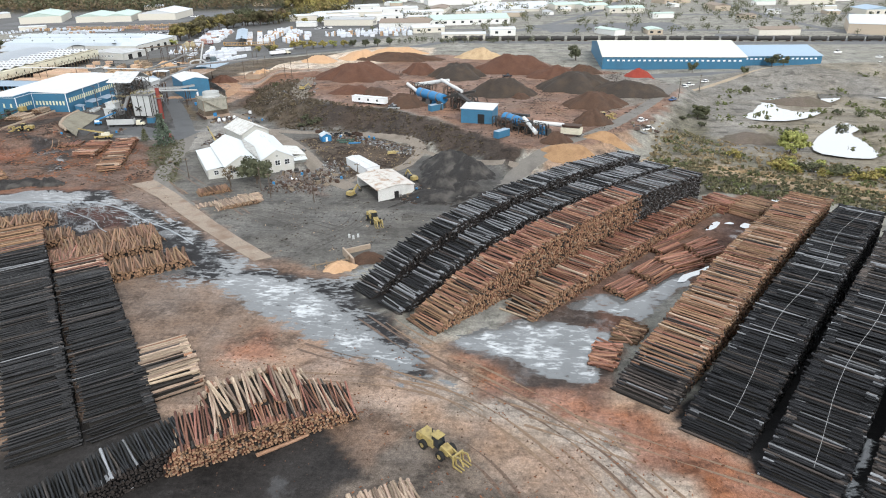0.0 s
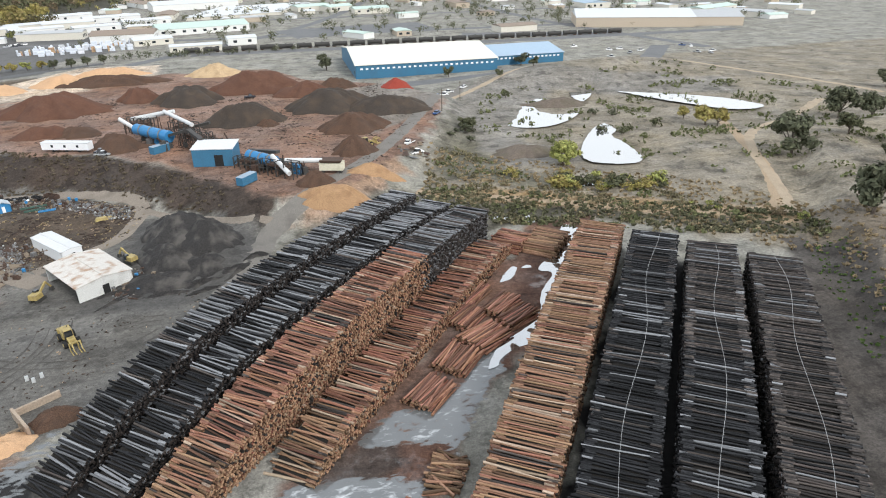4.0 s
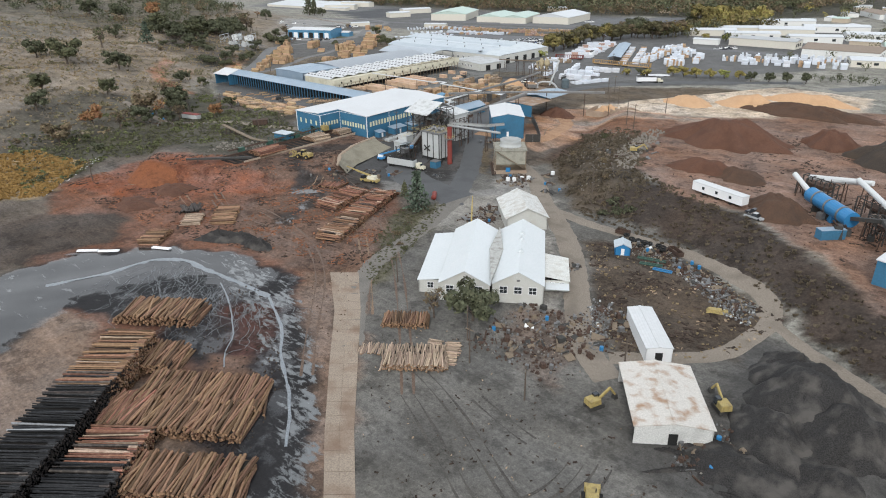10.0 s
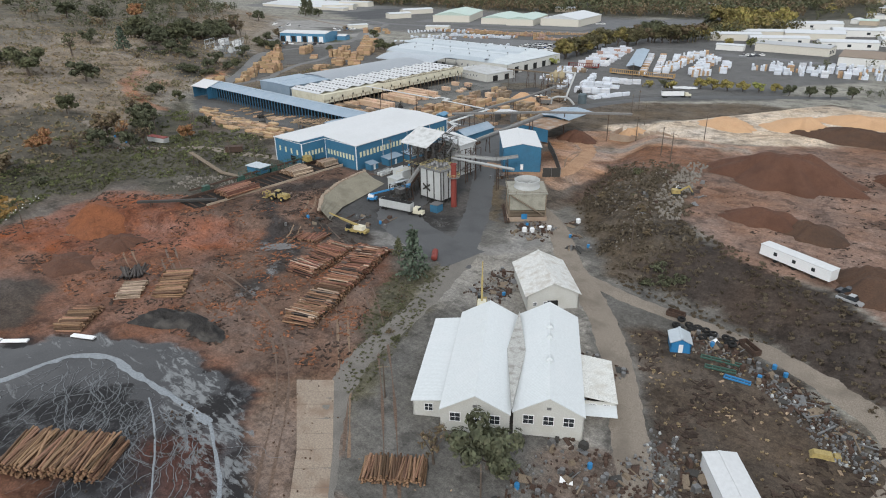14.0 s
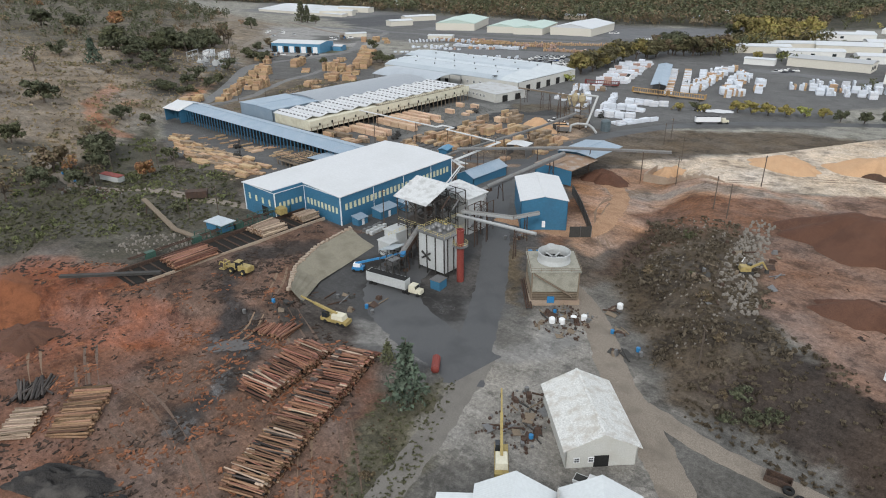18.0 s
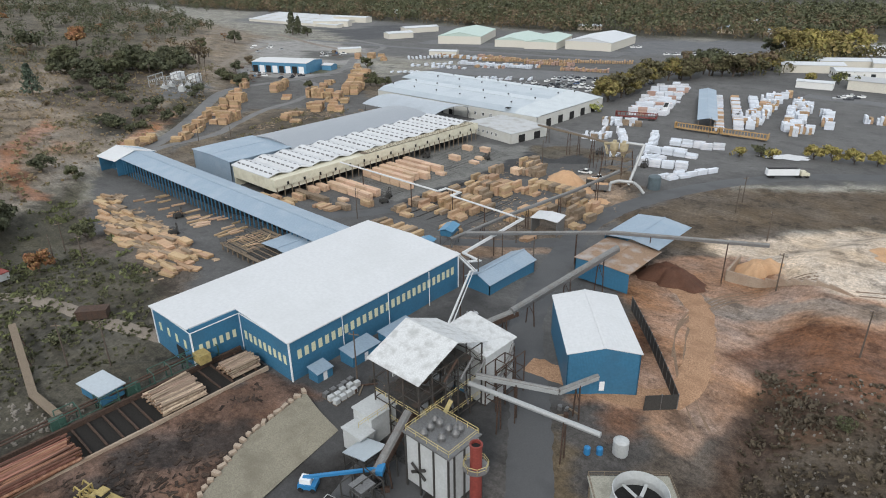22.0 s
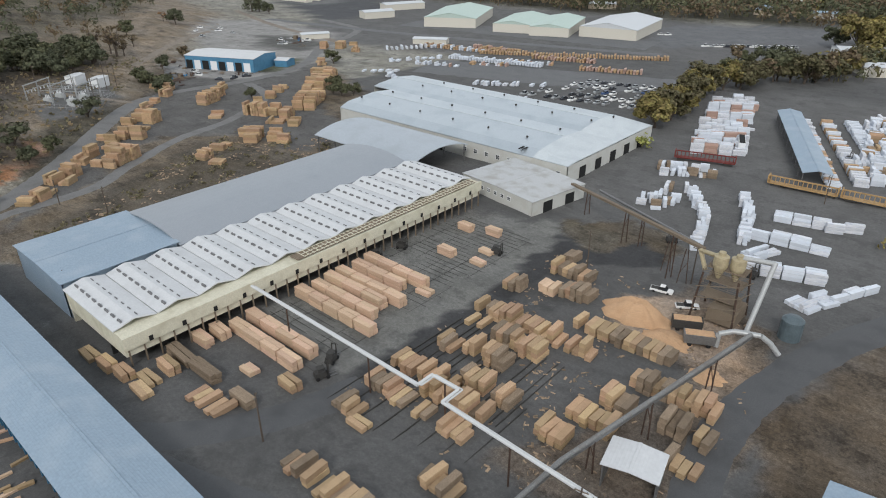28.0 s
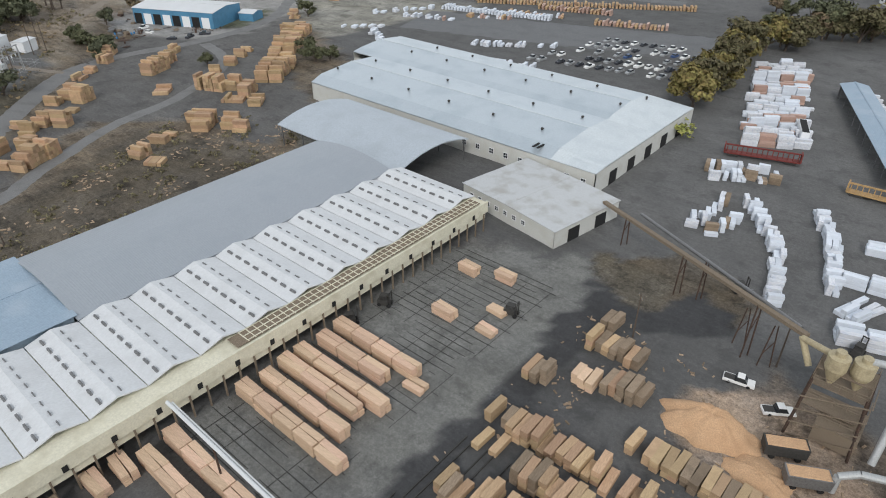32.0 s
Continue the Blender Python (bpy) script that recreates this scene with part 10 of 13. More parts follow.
for k in range(10):
    for s in (-4.2, 4.2):
        part("post", Shape().box((s, -41 + k * 9, -0.3), (0.25, 0.25, 5.7)), M_STEEL, ps)

# forklifts
def forklift(label, at, turn):
    root = thing("forklift", label, "forklift", (at[0], at[1], gz(*at)), turn, "forklifts")
    part("body", Shape().box((-0.5, 0, 0.5), (2.6, 1.8, 1.2), taper=0.9), M_CHASSIS, root)
    part("cage", Shape().box((-0.4, 0, 2.6), (1.7, 1.5, 0.1)), M_CHASSIS, root)
    for sx in (-1.1, 0.4):
        for sy in (-0.7, 0.7):
            part("cage_post", Shape().box((sx, sy, 1.6), (0.1, 0.1, 1.0)), M_CHASSIS, root)
    part("mast", Shape().box((1.2, 0.5, 0.2), (0.2, 0.2, 3.6)).box((1.2, -0.5, 0.2), (0.2, 0.2, 3.6)).box((1.2, 0, 3.6), (0.2, 1.2, 0.2)), M_CHASSIS, root)
    part("fork", Shape().box((2.2, 0.5, 0.2), (1.8, 0.16, 0.1)).box((2.2, -0.5, 0.2), (1.8, 0.16, 0.1)), M_STEEL, root)
    for sx in (-1.3, 0.9):
        for sy in (-0.8, 0.8):
            part("wheel", Shape().rod((sx, sy - 0.2, 0.45), (sx, sy + 0.2, 0.45), 0.45, 10), M_TYRE, root)
    return root


for at, a in (((-300, 392), 1.2), ((-329, 445), 0.4), ((-306, 460), 0.2), ((-303, 397), 2.0), ((-330, 436), 1.0), ((-272, 500), 0.7), ((-247, 494), 1.4), ((-328, 324), 1.5), ((-345, 334), 1.5), ((-250, 610), 1.2)):
    forklift("dark forklift truck with raised guard", at, a)


# ---- trees and scrub ----
def leaf_material(name, colour, hue=0.02):
    m = material(name, colour, 0.8, grain=0.45, size=0.5, per_object=0.3, hue=hue, bump=0.0, spec=0.2)
    return m


L_OAK = leaf_material("dark_oak_leaves", (0.092, 0.098, 0.06))
L_OLIVE = leaf_material("olive_leaves", (0.1, 0.104, 0.058))
L_YELLOW = leaf_material("yellow_autumn_leaves", (0.29, 0.245, 0.085))
L_LIME = leaf_material("yellow_green_leaves", (0.3, 0.31, 0.1))
L_RUST = leaf_material("rust_autumn_leaves", (0.28, 0.15, 0.075))
L_BROWN = leaf_material("brown_dry_leaves", (0.15, 0.115, 0.072))
L_AMBER = leaf_material("amber_autumn_leaves", (0.19, 0.158, 0.06))
L_BRONZE = leaf_material("bronze_olive_leaves", (0.11, 0.098, 0.053))
L_PINE = leaf_material("grey_green_needles", (0.085, 0.11, 0.08))
M_TRUNK = material("grey_bark_trunk", (0.1, 0.08, 0.065), 0.9, grain=0.3, size=0.4)
TREE_MESHES = {}


def clump(sh, c, r, rnd, n=5, out=None, loose=0.55):
    """A tuft of a few crossing leaf plates round c, that mostly face out from the crown."""
    for _ in range(n):
        u = Vector((rnd.gauss(0, 1), rnd.gauss(0, 1), rnd.gauss(0, 0.7))).normalized()
        if out is not None:
            u = (u * loose + out).normalized()
        v = u.orthogonal().normalized()
        v.rotate(Matrix.Rotation(rnd.uniform(0, 6.28), 3, u))
        w = u.cross(v)
        o = Vector(c) + Vector((rnd.uniform(-r, r), rnd.uniform(-r, r), rnd.uniform(-r, r))) * 0.7
        s = r * rnd.uniform(0.5, 0.95)
        sh.add([tuple(o - v * s), tuple(o + w * s * 0.6 + u * s * 0.25), tuple(o + v * s), tuple(o - w * s * 0.6 + u * s * 0.2)], [(0, 1, 2, 3)])


def tree_meshes(kind, k, leaf):
    """Trunk with limbs, and a crown of tufts, for a tree one metre high."""
    key = (kind, k, leaf)
    if key in TREE_MESHES:
        return TREE_MESHES[key]
    rnd = random.Random(len(kind) * 13 + k)
    tr, cr = Shape(), Shape()
    if kind == "pine":
        tr.rod((0, 0, -0.03), (0, 0, 0.95), 0.022, 7, 0.004)
        for i in range(9):
            z = 0.16 + 0.8 * i / 9
            q = 0.26 * (1 - i / 9.5)
            for j in range(7):
                a = j * 0.9 + i * 0.5 + rnd.uniform(-0.2, 0.2)
                qq = q * rnd.uniform(0.75, 1.15)
                for m in (0.45, 0.8, 1.0):
                    clump(cr, (qq * m * math.cos(a), qq * m * math.sin(a), z - 0.05 * m), 0.055, rnd, 3)
        clump(cr, (0, 0, 0.97), 0.04, rnd, 4)
    else:
        low, wide, n, tuft = {"oak": (0.2, 0.46, 330, 0.082), "poplar": (0.16, 0.26, 190, 0.07), "round": (0.1, 0.5, 400, 0.08), "bare": (0.3, 0.34, 60, 0.06), "bush": (0.02, 0.75, 100, 0.14)}[kind]
        tr.rod((0, 0, -0.04), (0.02, 0.01, low + 0.15), 0.035, 7, 0.024)
        lobes = []
        for j in range(9 if kind != "bare" else 14):
            a = j * 2.4 + rnd.uniform(-0.4, 0.4)
            d = wide * rnd.uniform(0.25, 0.85)
            z = low + (1 - low) * rnd.uniform(0.25, 0.85)
            if kind == "poplar":
                z = low + (1 - low) * (j + 0.5) / 9
                d *= 0.7
            end = (d * math.cos(a), d * math.sin(a), z)
            tr.rod((0.02, 0.01, low + 0.1 * rnd.random()), end, 0.016, 5, 0.005)
            lobes.append((end, wide * rnd.uniform(0.28, 0.5)))
            if kind == "bare":
                for _ in range(3):
                    tr.rod(end, (end[0] + rnd.uniform(-0.12, 0.12), end[1] + rnd.uniform(-0.12, 0.12), end[2] + rnd.uniform(0.02, 0.16)), 0.006, 4, 0.002)
        for _ in range(n):
            c, r = lobes[rnd.randrange(len(lobes))]
            u = Vector((rnd.gauss(0, 1), rnd.gauss(0, 1), rnd.gauss(0, 1))).normalized() * r * rnd.uniform(0.55, 1.0)
            z = min(max(c[2] + u.z * 0.85, low * 0.6), 1.0)
            clump(cr, (c[0] + u.x, c[1] + u.y, z), tuft * 0.85, rnd, 5, u.normalized() + Vector((0, 0, 0.25)), 0.42)
    TREE_MESHES[key] = (tr.mesh("trunk", M_TRUNK), cr.mesh("crown", leaf))
    return TREE_MESHES[key]


def tree(kind, leaf, at, h, label, group="trees", name="tree"):
    k = random.randrange(3)
    tm, cm = tree_meshes(kind, k, leaf)
    root = thing(name, label, "shrub" if kind == "bush" else "tree", (at[0], at[1], gz(*at) - 0.05), random.uniform(0, 6.28), group)
    s = random.uniform(0.9, 1.15)
    root.scale = (h * s * 1.1, h * s * 1.1, h)
    for n, me in (("trunk", tm), ("crown", cm)):
        o = new(n, me)
        o.parent = root
    return root


# single trees that stand out
tree("round", L_OAK, (-95.5, 212.8), 11, "dense dark green tree before the white workshop")
tree("pine", L_PINE, (-153, 254), 16, "grey-green conifer beside the log rows")
tree("pine", L_OLIVE, (-166, 261), 6.5, "small conifer at the lane's edge")
tree("bare", L_BROWN, (-103, 207.5), 8, "leafless tree at the workshop's corner")
for at, h in (((-366, 281), 11), ((-374, 284), 12), ((-381, 288), 10), ((-358, 279), 8), ((-347, 252.5), 9), ((-342, 263), 7)):
    tree("round", L_OAK, at, h, "dark evergreen oak on the valley edge")
for at, h in (((105, 262), 9), ((110, 266), 7), ((103, 257), 5)):
    tree("round", L_LIME, at, h, "bright yellow-green willow by the pond")
for at in ((96, 242), (102, 240), (108, 241), (113, 239), (99, 246), (118, 238), (128, 232), (81, 252), (93, 236), (106, 234)):
    tree("bush", random.choice((L_LIME, L_YELLOW, L_OLIVE)), at, random.uniform(2, 3.6), "yellowing bush on the pond bank", "pond bushes", "bush")
for at, h, leaf in (((227, 231), 12, L_OAK), ((270, 250), 9, L_OAK), ((320, 329), 10, L_OAK), ((205, 215), 9, L_OAK), ((215, 245), 9, L_OLIVE), ((82, 315), 6, L_OLIVE), ((80, 309), 5, L_OAK), ((86, 318), 5, L_OLIVE), ((55, 462), 9, L_OAK), ((36, 494), 11, L_OAK), ((164, 468), 9, L_OAK), ((119, 369), 4, L_OLIVE), ((127, 404), 5, L_OLIVE), ((106, 439), 7, L_OLIVE), ((94, 459), 5, L_LIME), ((150, 410), 6, L_OLIVE)):
    tree("oak", leaf, at, h, "scrubby oak on dry ground")
for at, h in (((188, 242), 15), ((163, 181), 16), ((248, 284), 15), ((258, 276), 12)):
    tree("round", L_OAK, at, h, "broad dark oak on the eastern bank", "eastern oaks")
for at, h in (((187, 294), 9), ((191, 291), 8), ((185, 308), 6)):
    tree("round", L_YELLOW, at, h, "yellow willow beside the upper pond", "pond bushes")
for k in range(20):
    u = k / 19
    tree("bush", random.choice((L_LIME, L_YELLOW, L_OLIVE)), (92 + 34 * u + random.gauss(0, 1.5), 236 - 7 * u + random.gauss(0, 2)), random.uniform(2, 4.2), "yellowing bush on the pond bank", "pond bushes", "bush")
for k in range(16):
    u = k / 15
    tree("bush", random.choice((L_LIME, L_OLIVE, L_BROWN)), (128 + 24 * u + random.gauss(0, 1.5), 210 - 16 * u + random.gauss(0, 1.5)), random.uniform(1, 2), "low green bush behind the log decks", "deck bushes", "bush")
for x, y in ((72, 302), (76, 308), (80, 300), (83, 312), (140, 300), (146, 292), (152, 298), (150, 330), (158, 326), (166, 300)):
    tree("bush", random.choice((L_OAK, L_OLIVE)), (x, y), random.uniform(2, 4), "dark shrub on the pond's banks", "pond bushes", "bush")
# hillside to the west
rnd = random.Random(41)
for x, y, h, kind, leaf in ((-495, 273, 14, "oak", L_OLIVE), (-468, 295, 10, "oak", L_OAK), (-542, 316, 12, "bare", L_OLIVE), (-592, 348, 9, "oak", L_OAK), (-350, 229, 8, "oak", L_RUST), (-341, 238, 7, "bare", L_BROWN), (-339, 268, 8, "bare", L_BROWN), (-405, 260, 8, "oak", L_OLIVE), (-609, 394, 14, "oak", L_OLIVE), (-659, 463, 11, "oak", L_OAK), (-653, 482, 10, "oak", L_OAK), (-630, 485, 13, "oak", L_OAK), (-562, 410, 8, "oak", L_OAK), (-504, 401, 7, "round", L_OAK), (-630, 545, 8, "oak", L_BROWN), (-708, 542, 9, "oak", L_OLIVE), (-518, 263, 10, "oak", L_OAK), (-333, 207, 8, "oak", L_BROWN), (-364, 262, 9, "oak", L_BROWN), (-356, 266, 8, "bare", L_RUST), (-334, 285, 6, "oak", L_RUST), (-348, 304, 5, "round", L_OLIVE), (-734, 385, 12, "oak", L_OAK), (-711, 405, 13, "oak", L_OAK), (-712, 439, 12, "oak", L_RUST), (-618, 431, 11, "oak", L_OLIVE), (-606, 449, 11, "round", L_OAK), (-628, 479, 10, "oak", L_OAK), (-560, 396, 8, "round", L_OAK), (-492, 388, 6, "round", L_OAK), (-551, 355, 15, "pine", L_PINE), (-647, 507, 15, "bare", L_BROWN), (-757, 606, 10, "oak", L_OAK), (-613, 519, 7, "round", L_OAK), (-492, 410, 6, "round", L_OLIVE), (-485, 399, 6, "round", L_OAK), (-430, 318, 6, "round", L_OAK), (-415, 325, 5, "round", L_OLIVE), (-398, 290, 6, "bare", L_BROWN), (-420, 232, 9, "oak", L_OLIVE), (-380, 215, 8, "oak", L_OAK), (-440, 210, 10, "oak", L_OLIVE), (-530, 440, 7, "round", L_OAK)):
    tree(kind, leaf, (x, y), h * 1.3, "pine on the dry hillside above the mill" if kind == "pine" else "half-bare tree on the dry hillside" if kind == "bare" else "rounded oak on the dry hillside", "hillside trees")
for cx, cy, n, sx, sy, kinds, hs in ((-598, 402, 10, 12, 9, ("round", "oak"), (8, 13)), (-612, 446, 12, 8, 14, ("round", "oak"), (8, 14)), (-640, 470, 8, 12, 9, ("oak", "round"), (9, 14)), (-482, 371, 11, 7, 6, ("bush", "round"), (3.5, 6.5)), (-560, 408, 4, 5, 4, ("bush",), (3, 5)), (-538, 398, 4, 5, 4, ("bush",), (3, 5)), (-668, 462, 3, 4, 4, ("round",), (6, 8)), (-572, 497, 6, 7, 3, ("round", "bush"), (6, 9)), (-560, 380, 6, 14, 8, ("bush",), (2, 4))):
    for _ in range(n):
        tree(rnd.choice(kinds), rnd.choice((L_OAK, L_OAK, L_OLIVE)), (cx + rnd.gauss(0, sx), cy + rnd.gauss(0, sy)), rnd.uniform(*hs), "dark evergreen in a dense hillside clump", "hillside clumps")
for at, h in (((-662, 501), 15), ((-655, 507), 13), ((-648, 512), 11), ((-668, 515), 12)):
    tree("bare", L_BROWN, at, h, "tall half-bare tree above the substation", "hillside trees")
tree("pine", L_OAK, (-820, 722), 30, "tall dark conifer before the storage rows")
tree("pine", L_OAK, (-813, 726), 24, "tall dark conifer before the storage rows")
tree("round", L_OAK, (-790, 722), 12, "dark round tree beside a conifer")
for at, h in (((-550, 604), 9), ((-488, 552), 9), ((-480, 551), 9), ((-476, 556), 7), ((-512, 516), 6)):
    tree("round", L_OLIVE, at, h, "olive green tree among the lumber packs")
hill = [(-330, 120), (-345, 230), (-420, 300), (-520, 400), (-640, 500), (-760, 640), (-1000, 700), (-1000, 200), (-520, 60)]
made = 0
while made < 45:
    x, y = rnd.uniform(-1000, -330), rnd.uniform(60, 700)
    if inside_distance(x, y, hill) < 4 or rnd.random() > 0.35 + 0.65 * (0.5 + 0.5 * wave(x, y, 60, 3)):
        continue
    pick = rnd.random()
    if pick < 0.15:
        tree("oak", rnd.choice((L_OAK, L_OLIVE)), (x, y), rnd.uniform(6, 11), "open-crowned oak on the dry hillside", "hillside trees")
    elif pick < 0.3:
        tree("bare", rnd.choice((L_BROWN, L_RUST, L_OLIVE)), (x, y), rnd.uniform(6, 10), "thin half-bare tree on the hillside", "hillside trees")
    elif pick < 0.38:
        tree("oak", rnd.choice((L_RUST, L_BROWN)), (x, y), rnd.uniform(5, 9), "rust-brown autumn oak on the hillside", "hillside trees")
    else:
        tree("bush", rnd.choice((L_OAK, L_OLIVE, L_BROWN)), (x, y), rnd.uniform(1.5, 3.5), "low scrub on the dry hillside", "hillside scrub", "bush")
    made += 1
# scrub at the foot of the slope and the ditch
for k in range(50):
    x, y = rnd.uniform(-345, -262), rnd.uniform(175, 312)
    if inside_distance(x, y, [(-270, 172), (-300, 215), (-262, 250), (-285, 280), (-272, 288), (-300, 305), (-345, 300), (-345, 190)]) > 2 and line_distance(x, y, [(-262, 292), (-310, 278), (-345, 262)]) > 4:
        tree(rnd.choice(("bush", "bush", "bare")), rnd.choice((L_OLIVE, L_BROWN, L_OAK, L_OLIVE)), (x, y), rnd.uniform(1.2, 3.6), "tangled scrub by the ditch", "ditch scrub", "bush")
for k in range(40):
    x, y = rnd.uniform(-172, -92), rnd.uniform(284, 440)
    if inside_distance(x, y, [(-158, 374), (-146, 336), (-112, 290), (-94, 294), (-112, 330), (-132, 374)]) > 1:
        tree("bush", rnd.choice((L_BROWN, L_OLIVE, L_BROWN)), (x, y), rnd.uniform(0.8, 2.4), "dry scrub on the bank", "bank scrub", "bush")
for at, h in (((-100, 292), 3), ((-97, 294), 2.6), ((-104, 290), 2.4), ((-104, 296), 2.6)):
    tree("bush", L_OAK, at, h, "dark green bush at the slope's foot", "bank scrub", "bush")
for k in range(16):
    x, y = -150 + 22 * rnd.random(), 224 + 34 * rnd.random()
    if inside_distance(x, y, [(-160, 252), (-146, 228), (-132, 212), (-124, 206), (-136, 236), (-146, 258), (-152, 268)]) > 1:
        tree("bush", rnd.choice((L_OLIVE, L_BROWN)), (x, y), rnd.uniform(0.8, 2), "weedy bush along the lane", "lane weeds", "bush")
# yellow trees round the shipping yard
for x, y, h, kind, leaf in ((-299, 890, 22, "round", L_YELLOW), (-276, 912, 20, "round", L_YELLOW), (-262, 938, 22, "round", L_YELLOW), (-318, 880, 15, "oak", L_OAK), (-290, 786, 14, "round", L_YELLOW), (-316, 735, 14, "oak", L_BROWN), (-327, 605, 15, "round", L_AMBER), (-331, 613, 15, "round", L_AMBER), (-327, 622, 15, "round", L_BRONZE), (-330, 633, 16, "round", L_AMBER), (-331, 645, 15, "round", L_BRONZE), (-333, 655, 15, "round", L_BRONZE), (-334, 668, 16, "round", L_AMBER), (-335, 684, 16, "round", L_BRONZE), (-331, 698, 16, "round", L_AMBER), (-324, 704, 16, "round", L_BRONZE), (-322, 716, 16, "round", L_BRONZE), (-328, 710, 15, "round", L_OLIVE), (-322, 739, 19, "round", L_OAK), (-315, 738, 18, "round", L_OLIVE), (-308, 739, 16, "round", L_BRONZE), (-301, 741, 17, "round", L_BRONZE), (-297, 748, 15, "round", L_BROWN), (-292, 758, 15, "round", L_BRONZE), (-292, 775, 15, "round", L_BROWN), (-289, 790, 14, "round", L_AMBER), (-287, 804, 14, "round", L_BRONZE), (-300, 866, 24, "round", L_AMBER), (-290, 859, 24, "round", L_AMBER), (-280, 866, 25, "round", L_YELLOW), (-271, 874, 25, "round", L_AMBER), (-320, 575, 6, "bush", L_LIME), (-189, 553, 7, "round", L_YELLOW), (-196, 552, 7, "round", L_YELLOW), (-181, 555, 7, "round", L_YELLOW), (-173, 558, 7, "round", L_YELLOW), (-165, 562, 6, "round", L_LIME), (-157, 566, 6, "round", L_YELLOW), (-222, 535, 5, "bush", L_YELLOW), (-216, 546, 5, "bush", L_OLIVE), (-210, 541, 5, "bush", L_YELLOW), (-148, 562, 7, "oak", L_OAK), (-138, 566, 7, "round", L_OAK), (-128, 570, 7, "round", L_OAK), (-118, 574, 7, "round", L_OAK), (-280, 800, 12, "oak", L_OLIVE), (-272, 820, 12, "oak", L_YELLOW), (-340, 765, 12, "oak", L_OLIVE), (-352, 780, 11, "oak", L_BROWN), (-250, 745, 8, "round", L_YELLOW), (-236, 760, 8, "round", L_LIME)):
    tree(kind, leaf, (x, y), h, "yellow autumn tree at the yard's edge" if leaf in (L_YELLOW, L_LIME, L_AMBER) else "bronze autumn tree at the yard's edge" if leaf == L_BRONZE else "dull green tree at the yard's edge", "yard edge trees")


# far woods: too many to count
def far_wood(label, outline, n, hmin, hmax, leaf, seed):
    r = random.Random(seed)
    xs, ys = [p[0] for p in outline], [p[1] for p in outline]
    sh = Shape()
    made = 0
    tries = 0
    while made < n and tries < n * 30:
        tries += 1
        x, y = r.uniform(min(xs), max(xs)), r.uniform(min(ys), max(ys))
        if inside_distance(x, y, outline) < 0:
            continue
        made += 1
        h, z = r.uniform(hmin, hmax), gz(x, y) if -900 < x < 400 and y < 900 else float(ground_z(x, y))
        lobes = [(Vector((0, 0, 0.58)), 0.36)] + [(Vector((0.3 * math.cos(a), 0.3 * math.sin(a), r.uniform(0.35, 0.75))), r.uniform(0.2, 0.28)) for a in (r.uniform(0, 2), r.uniform(2, 4), r.uniform(4, 6))]
        for k in range(40):
            c, q = lobes[k % 4]
            u = Vector((r.gauss(0, 1), r.gauss(0, 1), r.gauss(0.25, 0.9))).normalized()
            o = c + u * q
            clump(sh, (x + h * o.x, y + h * o.y, z + h * o.z), h * 0.155, r, 1, u + Vector((0, 0, 0.3)), 0.3)
        sh.rod((x, y, z - 0.3), (x, y, z + h * 0.5), 0.25, 5, 0.1)
    ob = new("woodland", sh.mesh("woodland", leaf))
    return tagged(ob, label, "woods", "", "stuff")


far_wood("distant dark mixed wood", [(-1500, 900), (-900, 920), (-500, 940), (-300, 1010), (-250, 1400), (-1200, 1500)], 1500, 11, 19, L_OLIVE, 1)
far_wood("distant brown autumn wood", [(-1500, 900), (-880, 900), (-460, 930), (-280, 990), (-240, 1300), (-1200, 1400)], 1100, 10, 17, L_BROWN, 2)
far_wood("distant dark trees in the valley wood", [(-1500, 905), (-900, 925), (-500, 945), (-300, 1015), (-250, 1400), (-1200, 1500)], 450, 11, 20, L_OAK, 31)
far_wood("distant yellowing trees", [(-700, 920), (-300, 980), (0, 900), (300, 1000), (300, 1400), (-600, 1300)], 40, 7, 13, L_YELLOW, 3)
far_wood("distant olive trees among houses", [(-300, 760), (0, 700), (500, 640), (800, 900), (700, 1500), (-300, 1500)], 360, 5, 11, L_OLIVE, 4)
far_wood("dark trees behind the mill town", [(-350, 1150), (900, 1050), (1100, 1900), (-600, 1900)], 600, 8, 15, L_OAK, 5)
BELT = [(-312, 745), (-290, 742), (-272, 790), (-262, 830), (-236, 900), (-262, 910), (-300, 874), (-288, 800)]
far_wood("dense autumn tree belt behind the shipping yard", BELT, 34, 9, 16, L_BRONZE, 21)
far_wood("yellow autumn crowns in the tree belt", BELT, 26, 10, 18, L_AMBER, 22)
far_wood("dark crowns in the tree belt", BELT, 20, 9, 16, L_OLIVE, 23)
far_wood("street trees of the town", [(-160, 640), (200, 640), (460, 620), (520, 900), (300, 1100), (-120, 1000)], 260, 4, 9, L_OLIVE, 24)
far_wood("dark shrubs along the railway", [(-120, 586), (20, 590), (20, 600), (-120, 598)], 40, 3, 6, L_OAK, 25)
far_wood("scattered trees on the eastern rise", [(230, 60), (300, 300), (420, 420), (800, 520), (900, 100), (500, -100)], 120, 4, 9, L_OAK, 6)
far_wood("wooded upper slope of oak and pine", [(-650, 380), (-640, 440), (-720, 520), (-870, 650), (-1150, 740), (-1150, 260), (-760, 330)], 320, 7, 13, L_OAK, 8)
far_wood("rust-brown trees on the upper slope", [(-650, 380), (-640, 440), (-720, 520), (-870, 650), (-1150, 740), (-1150, 260), (-760, 330)], 110, 6, 12, L_BROWN, 9)
far_wood("western hill wood", [(-1000, 500), (-1300, 900), (-2200, 1100), (-2000, 300), (-1100, 200)], 600, 8, 14, L_OAK, 7)


